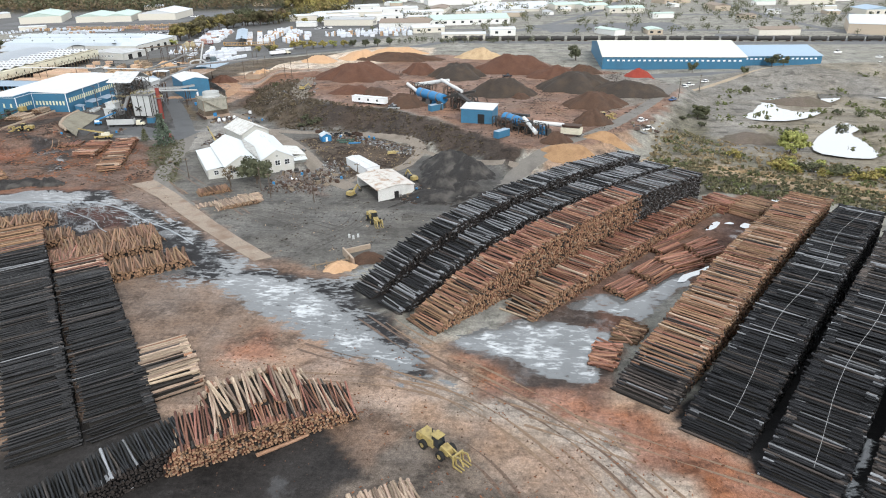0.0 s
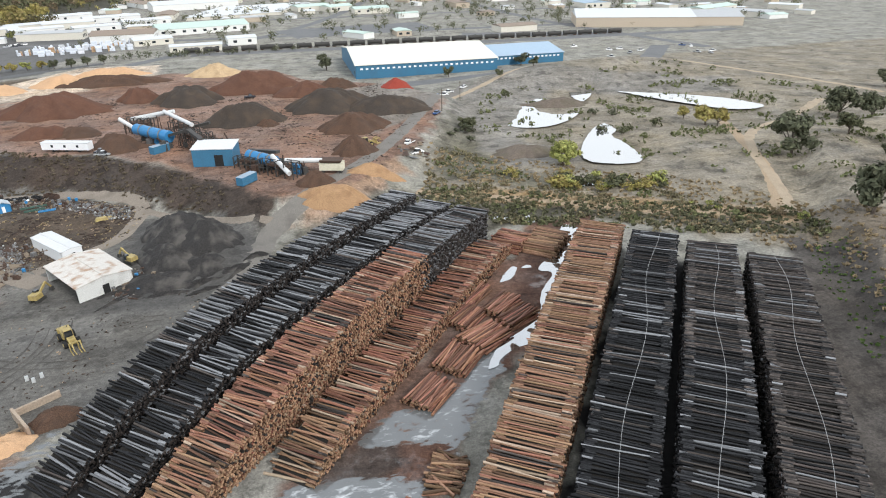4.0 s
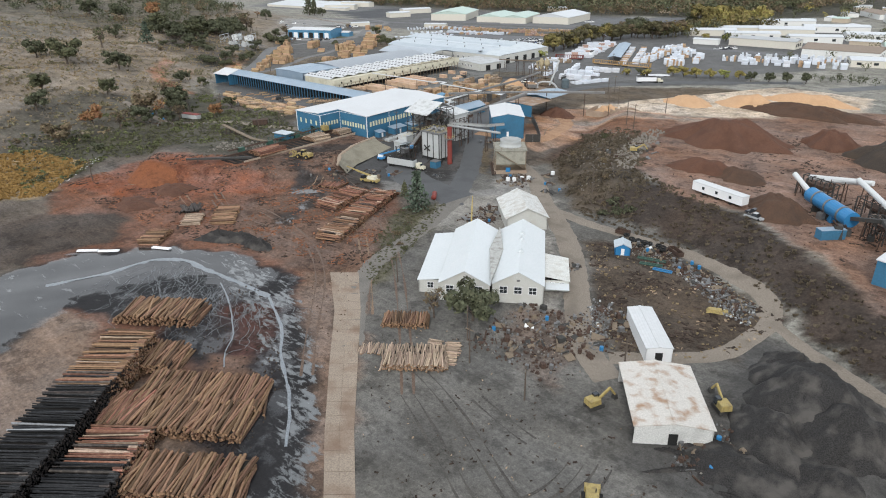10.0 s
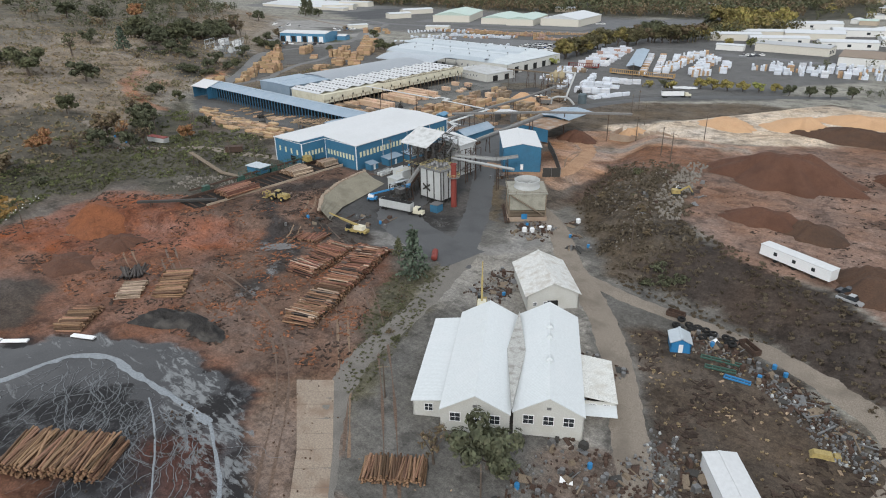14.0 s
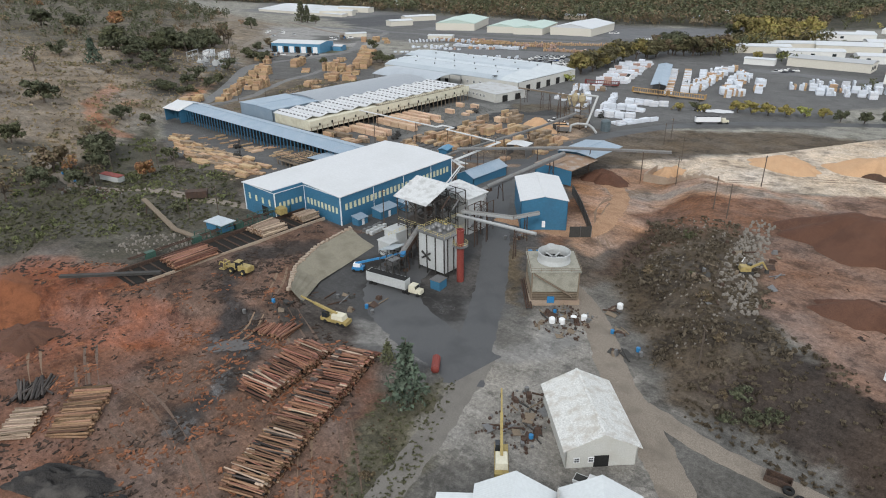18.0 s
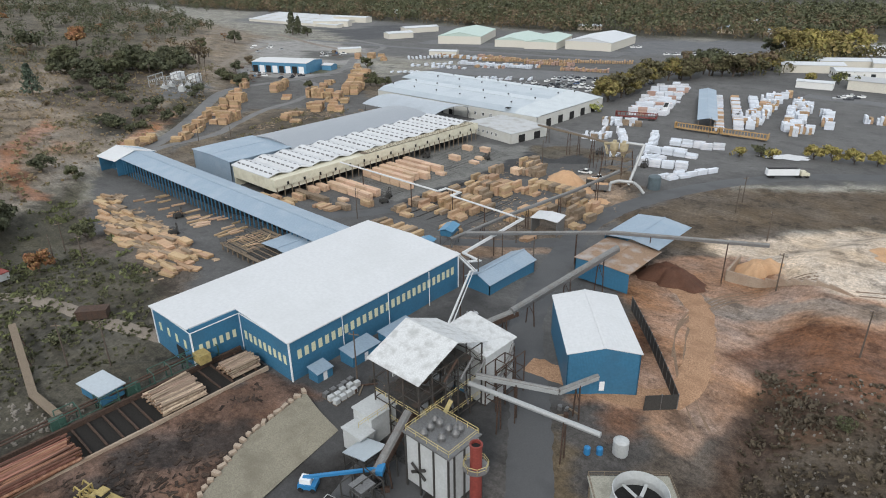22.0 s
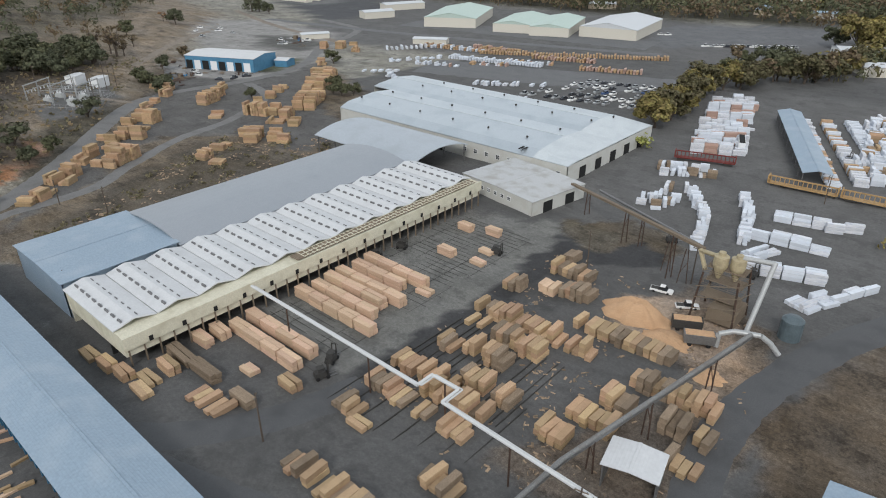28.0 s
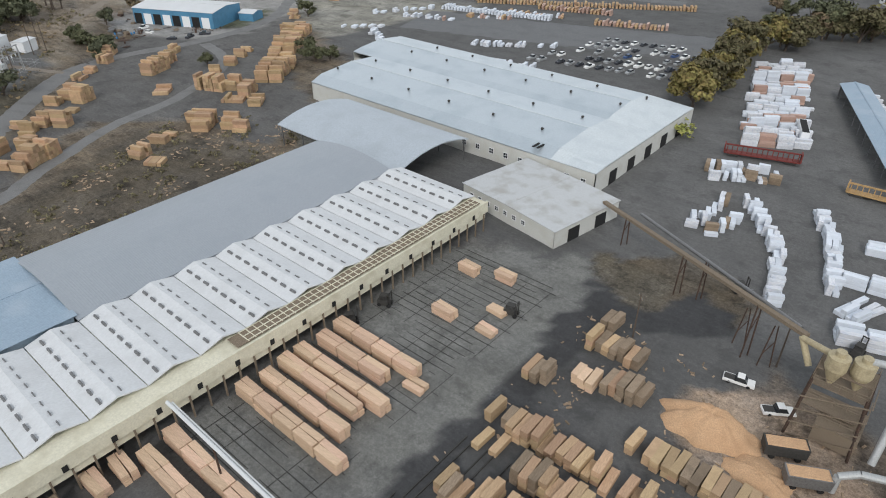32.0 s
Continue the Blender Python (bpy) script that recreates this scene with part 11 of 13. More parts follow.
# dry grass tufts over the slopes
def tufts(label, outline, n, colour, seed, h=(0.25, 0.7)):
    r = random.Random(seed)
    xs, ys = [p[0] for p in outline], [p[1] for p in outline]
    sh = Shape()
    made = 0
    while made < n:
        x, y = r.uniform(min(xs), max(xs)), r.uniform(min(ys), max(ys))
        if r.random() > 0.3 + 0.7 * (0.5 + 0.5 * math.sin(x * 0.21 + seed) * math.cos(y * 0.17)):
            continue
        if inside_distance(x, y, outline) < 0:
            made += 0.2
            continue
        made += 1
        z, s = gz(x, y), r.uniform(*h)
        for _ in range(3):
            a = r.uniform(0, 6.28)
            ca, sa = math.cos(a) * s, math.sin(a) * s
            sh.add([(x - ca * 0.7, y - sa * 0.7, z - 0.05), (x + ca * 0.7, y + sa * 0.7, z - 0.05), (x + ca * 1.1 - sa * 0.3, y + sa * 1.1 + ca * 0.3, z + s), (x - ca * 1.0 - sa * 0.3, y - sa * 1.0 + ca * 0.3, z + s * 0.8)], [(0, 1, 2, 3)])
    return tagged(new("grass", sh.mesh("grass", colour)), label, "grass", "", "stuff")


M_STRAW = material("dry_straw_grass", (0.3, 0.235, 0.145), 0.95, grain=0.35, size=0.8, bump=0)
M_WEED = material("dull_green_weeds", (0.11, 0.11, 0.065), 0.95, grain=0.4, size=0.8, bump=0)
M_DEADWEED = material("dead_brown_weeds", (0.105, 0.085, 0.06), 0.95, grain=0.4, size=0.8, bump=0)
tufts("dry grass on the western hillside", [(-300, 60), (-335, 230), (-425, 330), (-520, 440), (-620, 500), (-700, 300), (-500, 60)], 4500, M_STRAW, 1, (0.4, 0.9))
tufts("green weeds along the ditch", [(-268, 172), (-300, 215), (-262, 262), (-264, 286), (-300, 305), (-345, 300), (-345, 190)], 2500, M_WEED, 3, (0.3, 0.7))
tufts("dead weeds on the plateau bank", [(-158, 372), (-150, 330), (-112, 286), (-60, 278), (-8, 232), (-22, 262), (-62, 298), (-110, 322), (-132, 372)], 2600, M_DEADWEED, 4, (0.25, 0.7))
tufts("dry grass on the eastern bank", [(90, 60), (140, 170), (90, 215), (45, 240), (60, 290), (100, 262), (150, 225), (180, 160), (130, 60)], 3000, M_STRAW, 5, (0.3, 0.8))
tufts("green weeds behind the log decks", [(30, 236), (64, 214), (150, 180), (156, 196), (90, 232), (50, 250)], 1800, M_WEED, 6, (0.3, 0.9))
tufts("moss green weeds beside the outer deck", [(112, 128), (122, 128), (150, 174), (140, 180), (126, 156)], 260, material("moss_green_weeds", (0.09, 0.14, 0.04), 0.95, grain=0.4, bump=0), 16, (0.2, 0.5))
tufts("weeds round the scrap yard", [(-98, 268), (-64, 222), (-44, 236), (-40, 258), (-62, 272), (-82, 278)], 350, M_STRAW, 7, (0.15, 0.4))
tufts("tall straw grass at the field's edge", [(-268, 178), (-300, 206), (-330, 196), (-330, 160), (-285, 150)], 2500, material("ochre_grass", (0.3, 0.19, 0.07), 0.95, grain=0.35, bump=0), 8, (0.4, 0.9))
tufts("weeds along the mill lane", [(-160, 252), (-146, 228), (-132, 212), (-124, 206), (-136, 236), (-146, 258), (-152, 268)], 700, M_WEED, 9, (0.2, 0.45))


# low scrub in drifts over the dry slopes
def scrub(label, outline, n, mat, seed, size=(0.5, 1.4), drift=22.0):
    r = random.Random(seed)
    xs, ys = [p[0] for p in outline], [p[1] for p in outline]
    sh = Shape()
    made = tries = 0
    while made < n and tries < 40 * n:
        tries += 1
        x, y = r.uniform(min(xs), max(xs)), r.uniform(min(ys), max(ys))
        if noise.fractal(Vector((x / drift, y / drift, seed)), 0.8, 2.0, 4) < 0.12 + 0.25 * r.random() or inside_distance(x, y, outline) < 0:
            continue
        made += 1
        s = r.uniform(*size)
        z = gz(x, y)
        for _ in range(2):
            clump(sh, (x + r.uniform(-s, s), y + r.uniform(-s, s), z + s * 0.35), s, r, 3)
    return tagged(new("scrub", sh.mesh("scrub", mat)), label, "scrub", "", "stuff")


M_SCRUB = material("dull_brush", (0.17, 0.15, 0.09), 0.95, grain=0.4, size=0.8, bump=0, per_object=0.35)
M_SCRUB_GREY = material("grey_dead_brush", (0.2, 0.17, 0.13), 0.95, grain=0.4, size=0.8, bump=0, per_object=0.3)
M_SCRUB_GREEN = material("green_brush", (0.12, 0.13, 0.06), 0.95, grain=0.4, size=0.8, bump=0, per_object=0.35)
HILL = [(-300, 80), (-335, 230), (-425, 332), (-520, 440), (-640, 520), (-760, 420), (-700, 200), (-500, 80)]
scrub("drifts of dull brush on the dry hillside", HILL, 2600, M_SCRUB, 3, (0.4, 1.3))
scrub("grey dead brush on the dry hillside", HILL, 2200, M_SCRUB_GREY, 7, (0.3, 1.0), 14)
scrub("green brush by the ditch", [(-270, 172), (-300, 215), (-262, 250), (-285, 280), (-272, 288), (-300, 305), (-400, 318), (-345, 190)], 900, M_SCRUB_GREEN, 5, (0.3, 1.1), 12)
M_BANK_SCRUB = material("brown_bank_brush", (0.105, 0.086, 0.062), 0.95, grain=0.4, size=0.8, bump=0, per_object=0.3)
scrub("brush on the plateau bank", [(-160, 370), (-150, 330), (-112, 286), (-92, 292), (-110, 330), (-132, 370)], 700, M_BANK_SCRUB, 11, (0.3, 1.0), 9)
scrub("brush behind the log decks", [(40, 240), (64, 214), (150, 178), (160, 196), (110, 236), (84, 256), (70, 300), (56, 270)], 900, M_SCRUB, 13, (0.3, 1.0), 10)
scrub("green brush behind the log decks", [(40, 240), (64, 214), (150, 178), (160, 196), (110, 236), (84, 256), (70, 300), (56, 270)], 500, M_SCRUB_GREEN, 17, (0.3, 1.1), 10)
scrub("brush along the pond and eastern rise", [(70, 300), (90, 330), (110, 380), (260, 420), (300, 300), (180, 200), (150, 240), (100, 300)], 900, M_SCRUB_GREEN, 19, (0.4, 1.4), 18)
scrub("brush on the banks above the kilns", [(-400, 372), (-398, 470), (-425, 500), (-470, 480), (-440, 420), (-425, 380)], 500, M_SCRUB, 23, (0.3, 0.9), 9)


# ---- power poles ----
def pole(at, h=11.0, arms=True):
    root = thing("power_pole", "weathered timber power pole with a crossarm", "pole", (at[0], at[1], gz(*at)), random.uniform(0, 3), "power poles")
    part("shaft", Shape().rod((0, 0, -0.4), (0, 0, h), 0.2, 7, 0.13), M_TRUNK, root)
    if arms:
        part("crossarm", Shape().box((0, 0, h - 0.8), (2.2, 0.14, 0.16)), M_WOOD, root)
        for s in (-0.9, 0, 0.9):
            part("insulator", Shape().rod((s, 0, h - 0.64), (s, 0, h - 0.4), 0.07, 6), M_STEEL, root)


for at, h in (((-122, 214), 8), ((-85, 199), 9), ((-137, 375), 11), ((-139, 412), 11), ((-114, 300), 10), ((-219, 309.5), 12), ((-167.5, 409), 11), ((-198, 465), 10), ((-181.5, 446.5), 10), ((-292, 372), 11), ((-369, 369), 10), ((-59, 218), 8), ((-69, 196.5), 8), ((-91, 205.5), 9), ((-143, 380), 11), ((-273, 197), 9), ((-326, 295), 10), ((-262, 277), 11), ((-270, 271), 11), ((-223, 378), 10), ((-240, 393), 10), ((-200, 477), 10), ((-352, 280), 10), ((-345, 296), 10), ((-336, 290), 10), ((75, 330), 10), ((95, 372), 10), ((-227, 358.5), 9), ((-258, 480), 11), ((-283, 470), 11), ((-246, 560), 10), ((-420, 400), 9), ((-438, 392), 9), ((-590, 440), 10), ((-575, 452), 10)):
    pole(at, h)


# ---- town and far industry ----
M_TOWN_ROOFS = [material("far_white_roof", (0.55, 0.57, 0.59), 0.5, grain=0.06, size=3), material("far_grey_roof", (0.4, 0.41, 0.42), 0.6, grain=0.08, size=3), material("far_pale_green_roof", (0.45, 0.55, 0.5), 0.6, grain=0.08, size=3), material("far_brown_roof", (0.25, 0.2, 0.16), 0.8, grain=0.1, size=3), material("far_blue_roof", (0.3, 0.4, 0.5), 0.5, grain=0.08, size=3)]
M_TOWN_WALLS = [material("far_cream_wall", (0.6, 0.57, 0.5), 0.8, grain=0.08, size=2), material("far_white_wall", (0.68, 0.68, 0.66), 0.8, grain=0.06, size=2), material("far_tan_wall", (0.45, 0.38, 0.3), 0.8, grain=0.08, size=2)]


def far_building(label, at, turn, w, l, h, roof, wall, windows=3, group="town buildings", name="building"):
    x, y, r = w / 2, l / 2, h + w * 0.09
    z = gz(*at) if at[0] > -900 and at[1] < 900 and at[0] < 400 else float(ground_z(at[0], at[1]))
    root = thing(name, label, "building", (at[0], at[1], z), turn, group)
    part("wall", Shape().box((0, 0, -1.0), (w, l, h + 1.0)), wall, root)
    sh = Shape()
    for s in (-1, 1):
        pts = [(s * (x + 0.4), -y - 0.4, h), (s * (x + 0.4), y + 0.4, h), (0, y + 0.4, r), (0, -y - 0.4, r)]
        slab(sh, pts if s > 0 else pts[::-1], 0.25)
    for s in (-1, 1):
        sh.add([(-x, s * y, h - 0.05), (x, s * y, h - 0.05), (0, s * y, r - 0.2)], [(0, 1, 2) if s < 0 else (2, 1, 0)])
    part("roof", sh, roof, root)
    for i in range(windows):
        yy = -y + l * (i + 0.5) / windows
        if i > 1 and at[1] > 860:
            break
        part("window", Shape().box((x + 0.04, yy, h * 0.35), (0.12, min(l / windows * 0.5, 3), h * 0.35)), M_WINDOW, root)
        if w > 8 and i < 3 and at[1] < 860:
            part("window", Shape().box((-x + w * (i + 0.5) / windows, -y - 0.04, h * 0.3), (min(w / windows * 0.5, 3), 0.12, h * 0.4)), M_WINDOW, root)
    return root


R, W = M_TOWN_ROOFS, M_TOWN_WALLS
# the blue warehouse beyond the bark yard
wh = thing("warehouse", "huge blue-walled warehouse with a pale cream roof", "warehouse", (97, 497, 0.3), 0.0)
part("wall", Shape().box((0, 0, -1), (92, 84, 9.0)), M_BLUE, wh)
M_CREAM_ROOF = material("pale_cream_roof", (0.66, 0.63, 0.55), 0.6, grain=0.06, size=3, stain=0.4, stain_size=12, stain_colour=(0.56, 0.54, 0.49))
for s in (-1, 1):
    sh = Shape()
    pts = [(-46.5, s * 42.6, 8.2), (46.5, s * 42.6, 8.2), (46.5, 0, 13.5), (-46.5, 0, 13.5)]
    slab(sh, pts if s < 0 else pts[::-1], 0.3)
    part("roof", sh, M_CREAM_ROOF, wh)
for s in (-1, 1):
    part("gable", Shape().add([(s * 46, -42, 7.9), (s * 46, 42, 7.9), (s * 46, 0, 13.2)], [(0, 1, 2)]), M_BLUE, wh)
opening_row(wh, "light_panel", (-46, -42), (46, -42), 5.2, 1.6, 1.0, 26, M_TRIM, 2, frame=False)
wh2 = thing("warehouse", "lower blue warehouse with a pale blue roof", "warehouse", (170, 500, 0.3), math.radians(3))
part("wall", Shape().box((0, 0, -1), (53, 52, 7.0)), M_BLUE, wh2)
for s in (-1, 1):
    sh = Shape()
    pts = [(-27, s * 26.6, 6.2), (27, s * 26.6, 6.2), (27, 0, 10), (-27, 0, 10)]
    slab(sh, pts if s < 0 else pts[::-1], 0.3)
    part("roof", sh, R[4], wh2)
opening_row(wh2, "light_panel", (-26, -26), (26, -26), 3.8, 1.6, 1.0, 16, M_TRIM, 2, frame=False)

# blue workshop beyond the slope yard
bw = shed("truck_workshop", "blue truck workshop with a white roof and open bays", "workshop", (-594, 556), -66, 26, 50, 8.2, 9.6, M_BELT_ROOF, M_WHITE_ROOF, 0.4)
for k in range(8):
    part("open_bay" if k % 2 == 0 else "shutter", Shape().box((13.06, -22 + 6.0 * k, 0), (0.14, 4.6, 5.6)), M_DARK if k % 2 == 0 else M_TRIM, bw)
opening_row(bw, "door", (-13, 25), (13, 25), 0, 4.0, 5, 2, M_DARK, 3, frame=False)
lean = shed("lean_to", "small white-roofed lean-to beside the blue truck workshop", "shed", (-570, 580), -66, 10, 9, 4, 5, M_BELT_ROOF, M_WHITE_ROOF, 0.3)
# low industrial blocks behind the yards
for x, y, w, l, h, a, r in ((-612, 806, 46, 80, 8, 27, 2), (-547, 812, 32, 66, 7, 20, 2), (-514, 818, 32, 70, 7, 20, 2), (-468, 842, 46, 74, 8, 10, 0), (-690, 775, 16, 30, 6, -22, 0), (-716, 836, 16, 44, 6, -22, 0), (-553, 702, 10, 26, 4, -62, 0), (-265, 800, 16, 44, 6, -60, 0), (-250, 836, 16, 44, 6, -60, 0), (-640, 660, 10, 22, 4, -30, 0), (-210, 850, 24, 50, 6, -70, 0)):
    far_building("low pale industrial building beyond the yards", (x, y), math.radians(a), w, l, h, R[r], W[0], 0, "industrial units", "industrial_unit")
# rows of storage units on the far flat
for k in range(8):
    far_building("long low white-roofed row of storage units", (-938 - 10 * k, 806 + 14 * k), math.radians(-88), 8.5, 200, 3.6, R[0], W[0], 0, "storage units", "storage_row")
far_building("cream end block of the storage rows", (-868, 822), math.radians(-60), 16, 50, 7, R[0], W[0], 0, "storage units", "storage_block")
far_building("cream end block of the storage rows", (-895, 880), math.radians(-80), 14, 60, 7, R[0], W[0], 0, "storage units", "storage_block")
# named blocks of the town: label, place, turn, width, length, height, roof, wall, windows
placed = []
TOWN = [("long white distribution hall in the town", (-100, 1046), -72, 42, 112, 8, 0, 1, 0), ("teal-roofed school block with a dark window band", (-66, 760), -75, 40, 86, 6, 2, 1, 9), ("low cream workshop by the tracks", (-100, 676), -70, 18, 32, 5, 0, 0, 3), ("low cream freight shed by the tracks", (-58, 620), -84, 13, 40, 5, 0, 0, 5), ("white shed beside the tracks", (-24, 650), -80, 16, 24, 6, 0, 1, 2),
        ("teal-roofed hall in the town", (52, 946), -70, 26, 44, 6, 2, 0, 4), ("green-roofed building in the town", (84, 930), -60, 24, 36, 6, 2, 0, 4), ("green-roofed warehouse on the far road", (120, 884), -80, 24, 44, 6, 2, 0, 4), ("long beige warehouse with a white roof", (352, 664), 70, 62, 112, 9, 0, 2, 12), ("grey-roofed wing of a beige warehouse", (428, 640), 70, 50, 46, 8, 1, 2, 4),
        ("white wrapped-goods shed at the yard's end", (-286, 852), -60, 18, 52, 6, 0, 1, 3), ("white industrial shed in the town", (-224, 792), -62, 16, 48, 6, 0, 1, 3), ("white industrial shed in the town", (-236, 936), -62, 18, 60, 6, 0, 1, 3), ("white industrial shed in the town", (-176, 898), -66, 18, 60, 6, 0, 1, 3), ("white industrial shed in the town", (-170, 796), -66, 16, 44, 6, 0, 1, 3), ("white industrial shed in the town", (-130, 842), -66, 18, 50, 6, 0, 1, 3)]
for lab, at, a, w, l, h, r, q, k in TOWN:
    far_building(lab, at, math.radians(a), w, l, h, R[r], W[q], k)
    placed += [at, (at[0] - l * 0.35, at[1]), (at[0] + l * 0.35, at[1])]
for k in range(9):
    at = (-16 + 3.6 * k - 24, 892 + 15.5 * k)
    far_building("long low self-storage row with a white roof", at, math.radians(-73), 9, 112, 3.4, R[0], W[0], 0, "storage rows", "storage_row")
    placed += [at, (at[0] - 34, at[1] - 10), (at[0] + 34, at[1] + 10)]
rnd = random.Random(77)
count = 0
while count < 34:
    x, y = rnd.uniform(-260, 560), rnd.uniform(600, 1350)
    if min((math.hypot(x - a, y - b) for a, b in placed), default=99) < 34:
        continue
    if 55 < x < 240 and y < 640 or 0 < x < 160 and 660 < y < 800:
        continue
    if x < -140 and y < 720:
        continue
    placed.append((x, y))
    big = rnd.random() < 0.5
    far_building("pale low-roofed town building" if big else "small house with a pale roof", (x, y), math.radians(rnd.choice((4, 94, -62, 30)) + rnd.gauss(0, 3)), rnd.uniform(18, 34) if big else rnd.uniform(9, 14), rnd.uniform(30, 70) if big else rnd.uniform(12, 20), rnd.uniform(5, 7.5) if big else 4.5, rnd.choice(R), rnd.choice(W), 4 if big else 2)
    count += 1
count = 0
while count < 48:
    x, y = rnd.uniform(-250, 640), 590 + 620 * rnd.random() ** 1.3
    if min((math.hypot(x - a, y - b) for a, b in placed), default=99) < 21 or 30 < x < 250 and y < 640 or x < -120 and y < 720 or abs(y - 606) < 16 or 0 < x < 160 and 660 < y < 800:
        continue
    placed.append((x, y))
    far_building("small pale building in the town", (x, y), math.radians(rnd.choice((4, 94, 30)) + rnd.gauss(0, 3)), rnd.uniform(8, 16), rnd.uniform(12, 34), rnd.uniform(3.5, 5.5), rnd.choice(R[:3]), rnd.choice(W), 0)
    count += 1
for k in range(22):
    x, y = rnd.uniform(-1150, -300), rnd.uniform(960, 1500)
    far_building("small house among distant trees", (x, y), rnd.uniform(0, 3), rnd.uniform(10, 22), rnd.uniform(14, 40), 5, rnd.choice(R), rnd.choice(W), 2)
# asphalt lots and lanes in the town
M_TOWN_ROAD = material("worn_town_asphalt", (0.14, 0.142, 0.145), 0.85, grain=0.2, size=2, stain=0.5, stain_size=12, stain_colour=(0.1, 0.1, 0.1))
for pts, w in (([(-500, 640), (-430, 660), (-340, 690)], 44), ([(-400, 770), (-600, 720), (-760, 700)], 10), ([(-420, 800), (-640, 770)], 40), ([(-60, 596), (160, 588), (420, 590)], 16), ([(14, 700), (70, 716), (156, 724)], 74), ([(170, 640), (300, 600)], 30), ([(-240, 700), (0, 690), (400, 680)], 14), ([(-100, 560), (60, 780), (200, 1300)], 12), ([(330, 500), (260, 800), (300, 1400)], 12), ([(-300, 860), (100, 840), (600, 860)], 12), ([(60, 430), (120, 428), (240, 440), (300, 520)], 16)):
    draped_road("road", "pale grey town road and lot", pts, w, M_TOWN_ROAD, 0.2, 0.3)
# train of dark tank wagons
wagon = None
for k in range(26):
    x, y = -60 + k * 14.5, 606 - 0.2 * k
    if wagon is None:
        wagon = thing("tank_wagon", "dark rail tank wagon in a long train", "rail wagon", (x, y, gz(x, y)), 0, "train")
        part("tank", Shape().rod((-6, 0, 2.6), (6, 0, 2.6), 1.6, 12), M_CHASSIS, wagon)
        part("frame", Shape().box((0, 0, 0.8), (13, 2.4, 0.4)), M_CHASSIS, wagon)
        for s in (-4.5, 4.5):
            part("bogie", Shape().box((s, 0, 0.1), (2.6, 2.0, 0.8)), M_RUST, wagon)
        part("dome", Shape().lathe((0, 0, 4.0), [(0.6, 0), (0.6, 0.6)], 10), M_CHASSIS, wagon)
    else:
        copy_thing(wagon, pose(x, y, gz(x, y), 0, 0, 0))

# parked cars
rnd = random.Random(5)
lots = []
for r in range(5):
    for k in range(15):
        lots.append((-408 + k * 4.4 + r * 3.0, 618 + r * 12 + k * 0.9, 1.45))
lots += [(52, 276, 0.4), (50, 283, 1.2), (71, 324, 0.9), (90, 388, 0.2), (86, 384, 0.2), (82, 381, 0.2), (94, 392, 0.3), (-10.5, 386, 0.1), (-62, 303, -0.3), (104, 398, 0.6)]
lots += [(-222 + 2 * k, 700 + 7 * (k % 3), 0.6) for k in range(6)] + [(rnd.uniform(-655, -625), rnd.uniform(625, 652), rnd.uniform(0, 3)) for _ in range(9)] + [(rnd.uniform(-600, -560), rnd.uniform(524, 548), rnd.uniform(0, 3)) for _ in range(7)] + [(rnd.uniform(-745, -700), rnd.uniform(580, 640), rnd.uniform(0, 3)) for _ in range(6)] + [(-390 + 2.4 * k + 10 * r, 822 + 7 * r + 1.5 * k, 0.9) for r in range(5) for k in range(6)] + [(-470 + rnd.uniform(0, 40), 840 + rnd.uniform(-15, 15), 0.9) for _ in range(8)] + [(rnd.uniform(230, 320), rnd.uniform(470, 540), rnd.uniform(0, 3)) for _ in range(12)]
for x, y, a in lots:
    if rnd.random() < 0.9:
        p = rnd.choice((PAINT[0], PAINT[0], PAINT[0], PAINT[0], PAINT[1], PAINT[1], PAINT[1], PAINT[2], PAINT[2], PAINT[4]))
        if rnd.random() < 0.5:
            vehicle("pickup_truck", "parked pickup truck on the asphalt lot", "pickup", (x, y), a + rnd.choice((0, math.pi)), 5.6, 2.0, 1.85, p, (0.36, 0.4), True, near=y < 500)
        else:
            vehicle("car", "parked car on the asphalt lot", "car", (x, y), a + rnd.choice((0, math.pi)), 4.6, 1.85, 1.5, p, (0.12, 0.62), near=y < 500)
vehicle("pickup_truck", "white pickup beside the mill wall", "pickup", (-213.5, 338), 0.1, 5.6, 2.0, 1.85, PAINT[0], (0.36, 0.4), True)
vehicle("pickup_truck", "grey pickup by the mill road", "pickup", (-217, 345), -0.5, 5.6, 2.0, 1.85, PAINT[1], (0.36, 0.4), True)
vehicle("pickup_truck", "white pickup among bark heaps", "pickup", (-61, 299.5), -0.2, 5.6, 2.0, 1.85, PAINT[1], (0.36, 0.4), True)
vehicle("pickup_truck", "white service truck by the shavings", "pickup", (-262, 471), 0.2, 5.6, 2.0, 1.85, PAINT[0], (0.36, 0.4), True)
vehicle("pickup_truck", "old white truck by the cyclone", "pickup", (-254, 468), 0.6, 5.6, 2.0, 1.85, PAINT[0], (0.36, 0.4), True)
vehicle("pickup_truck", "white pickup beside the patched store", "pickup", (-115, 259), 0.2, 5.6, 2.0, 1.85, PAINT[0], (0.36, 0.4), True)


# ---- scrap, stones and small clutter ----
M_SCRAP = [M_RUST, M_STEEL, M_CHASSIS, M_WOOD, M_RUST, M_WOOD, M_BLUE_LIFT, M_TRIM]


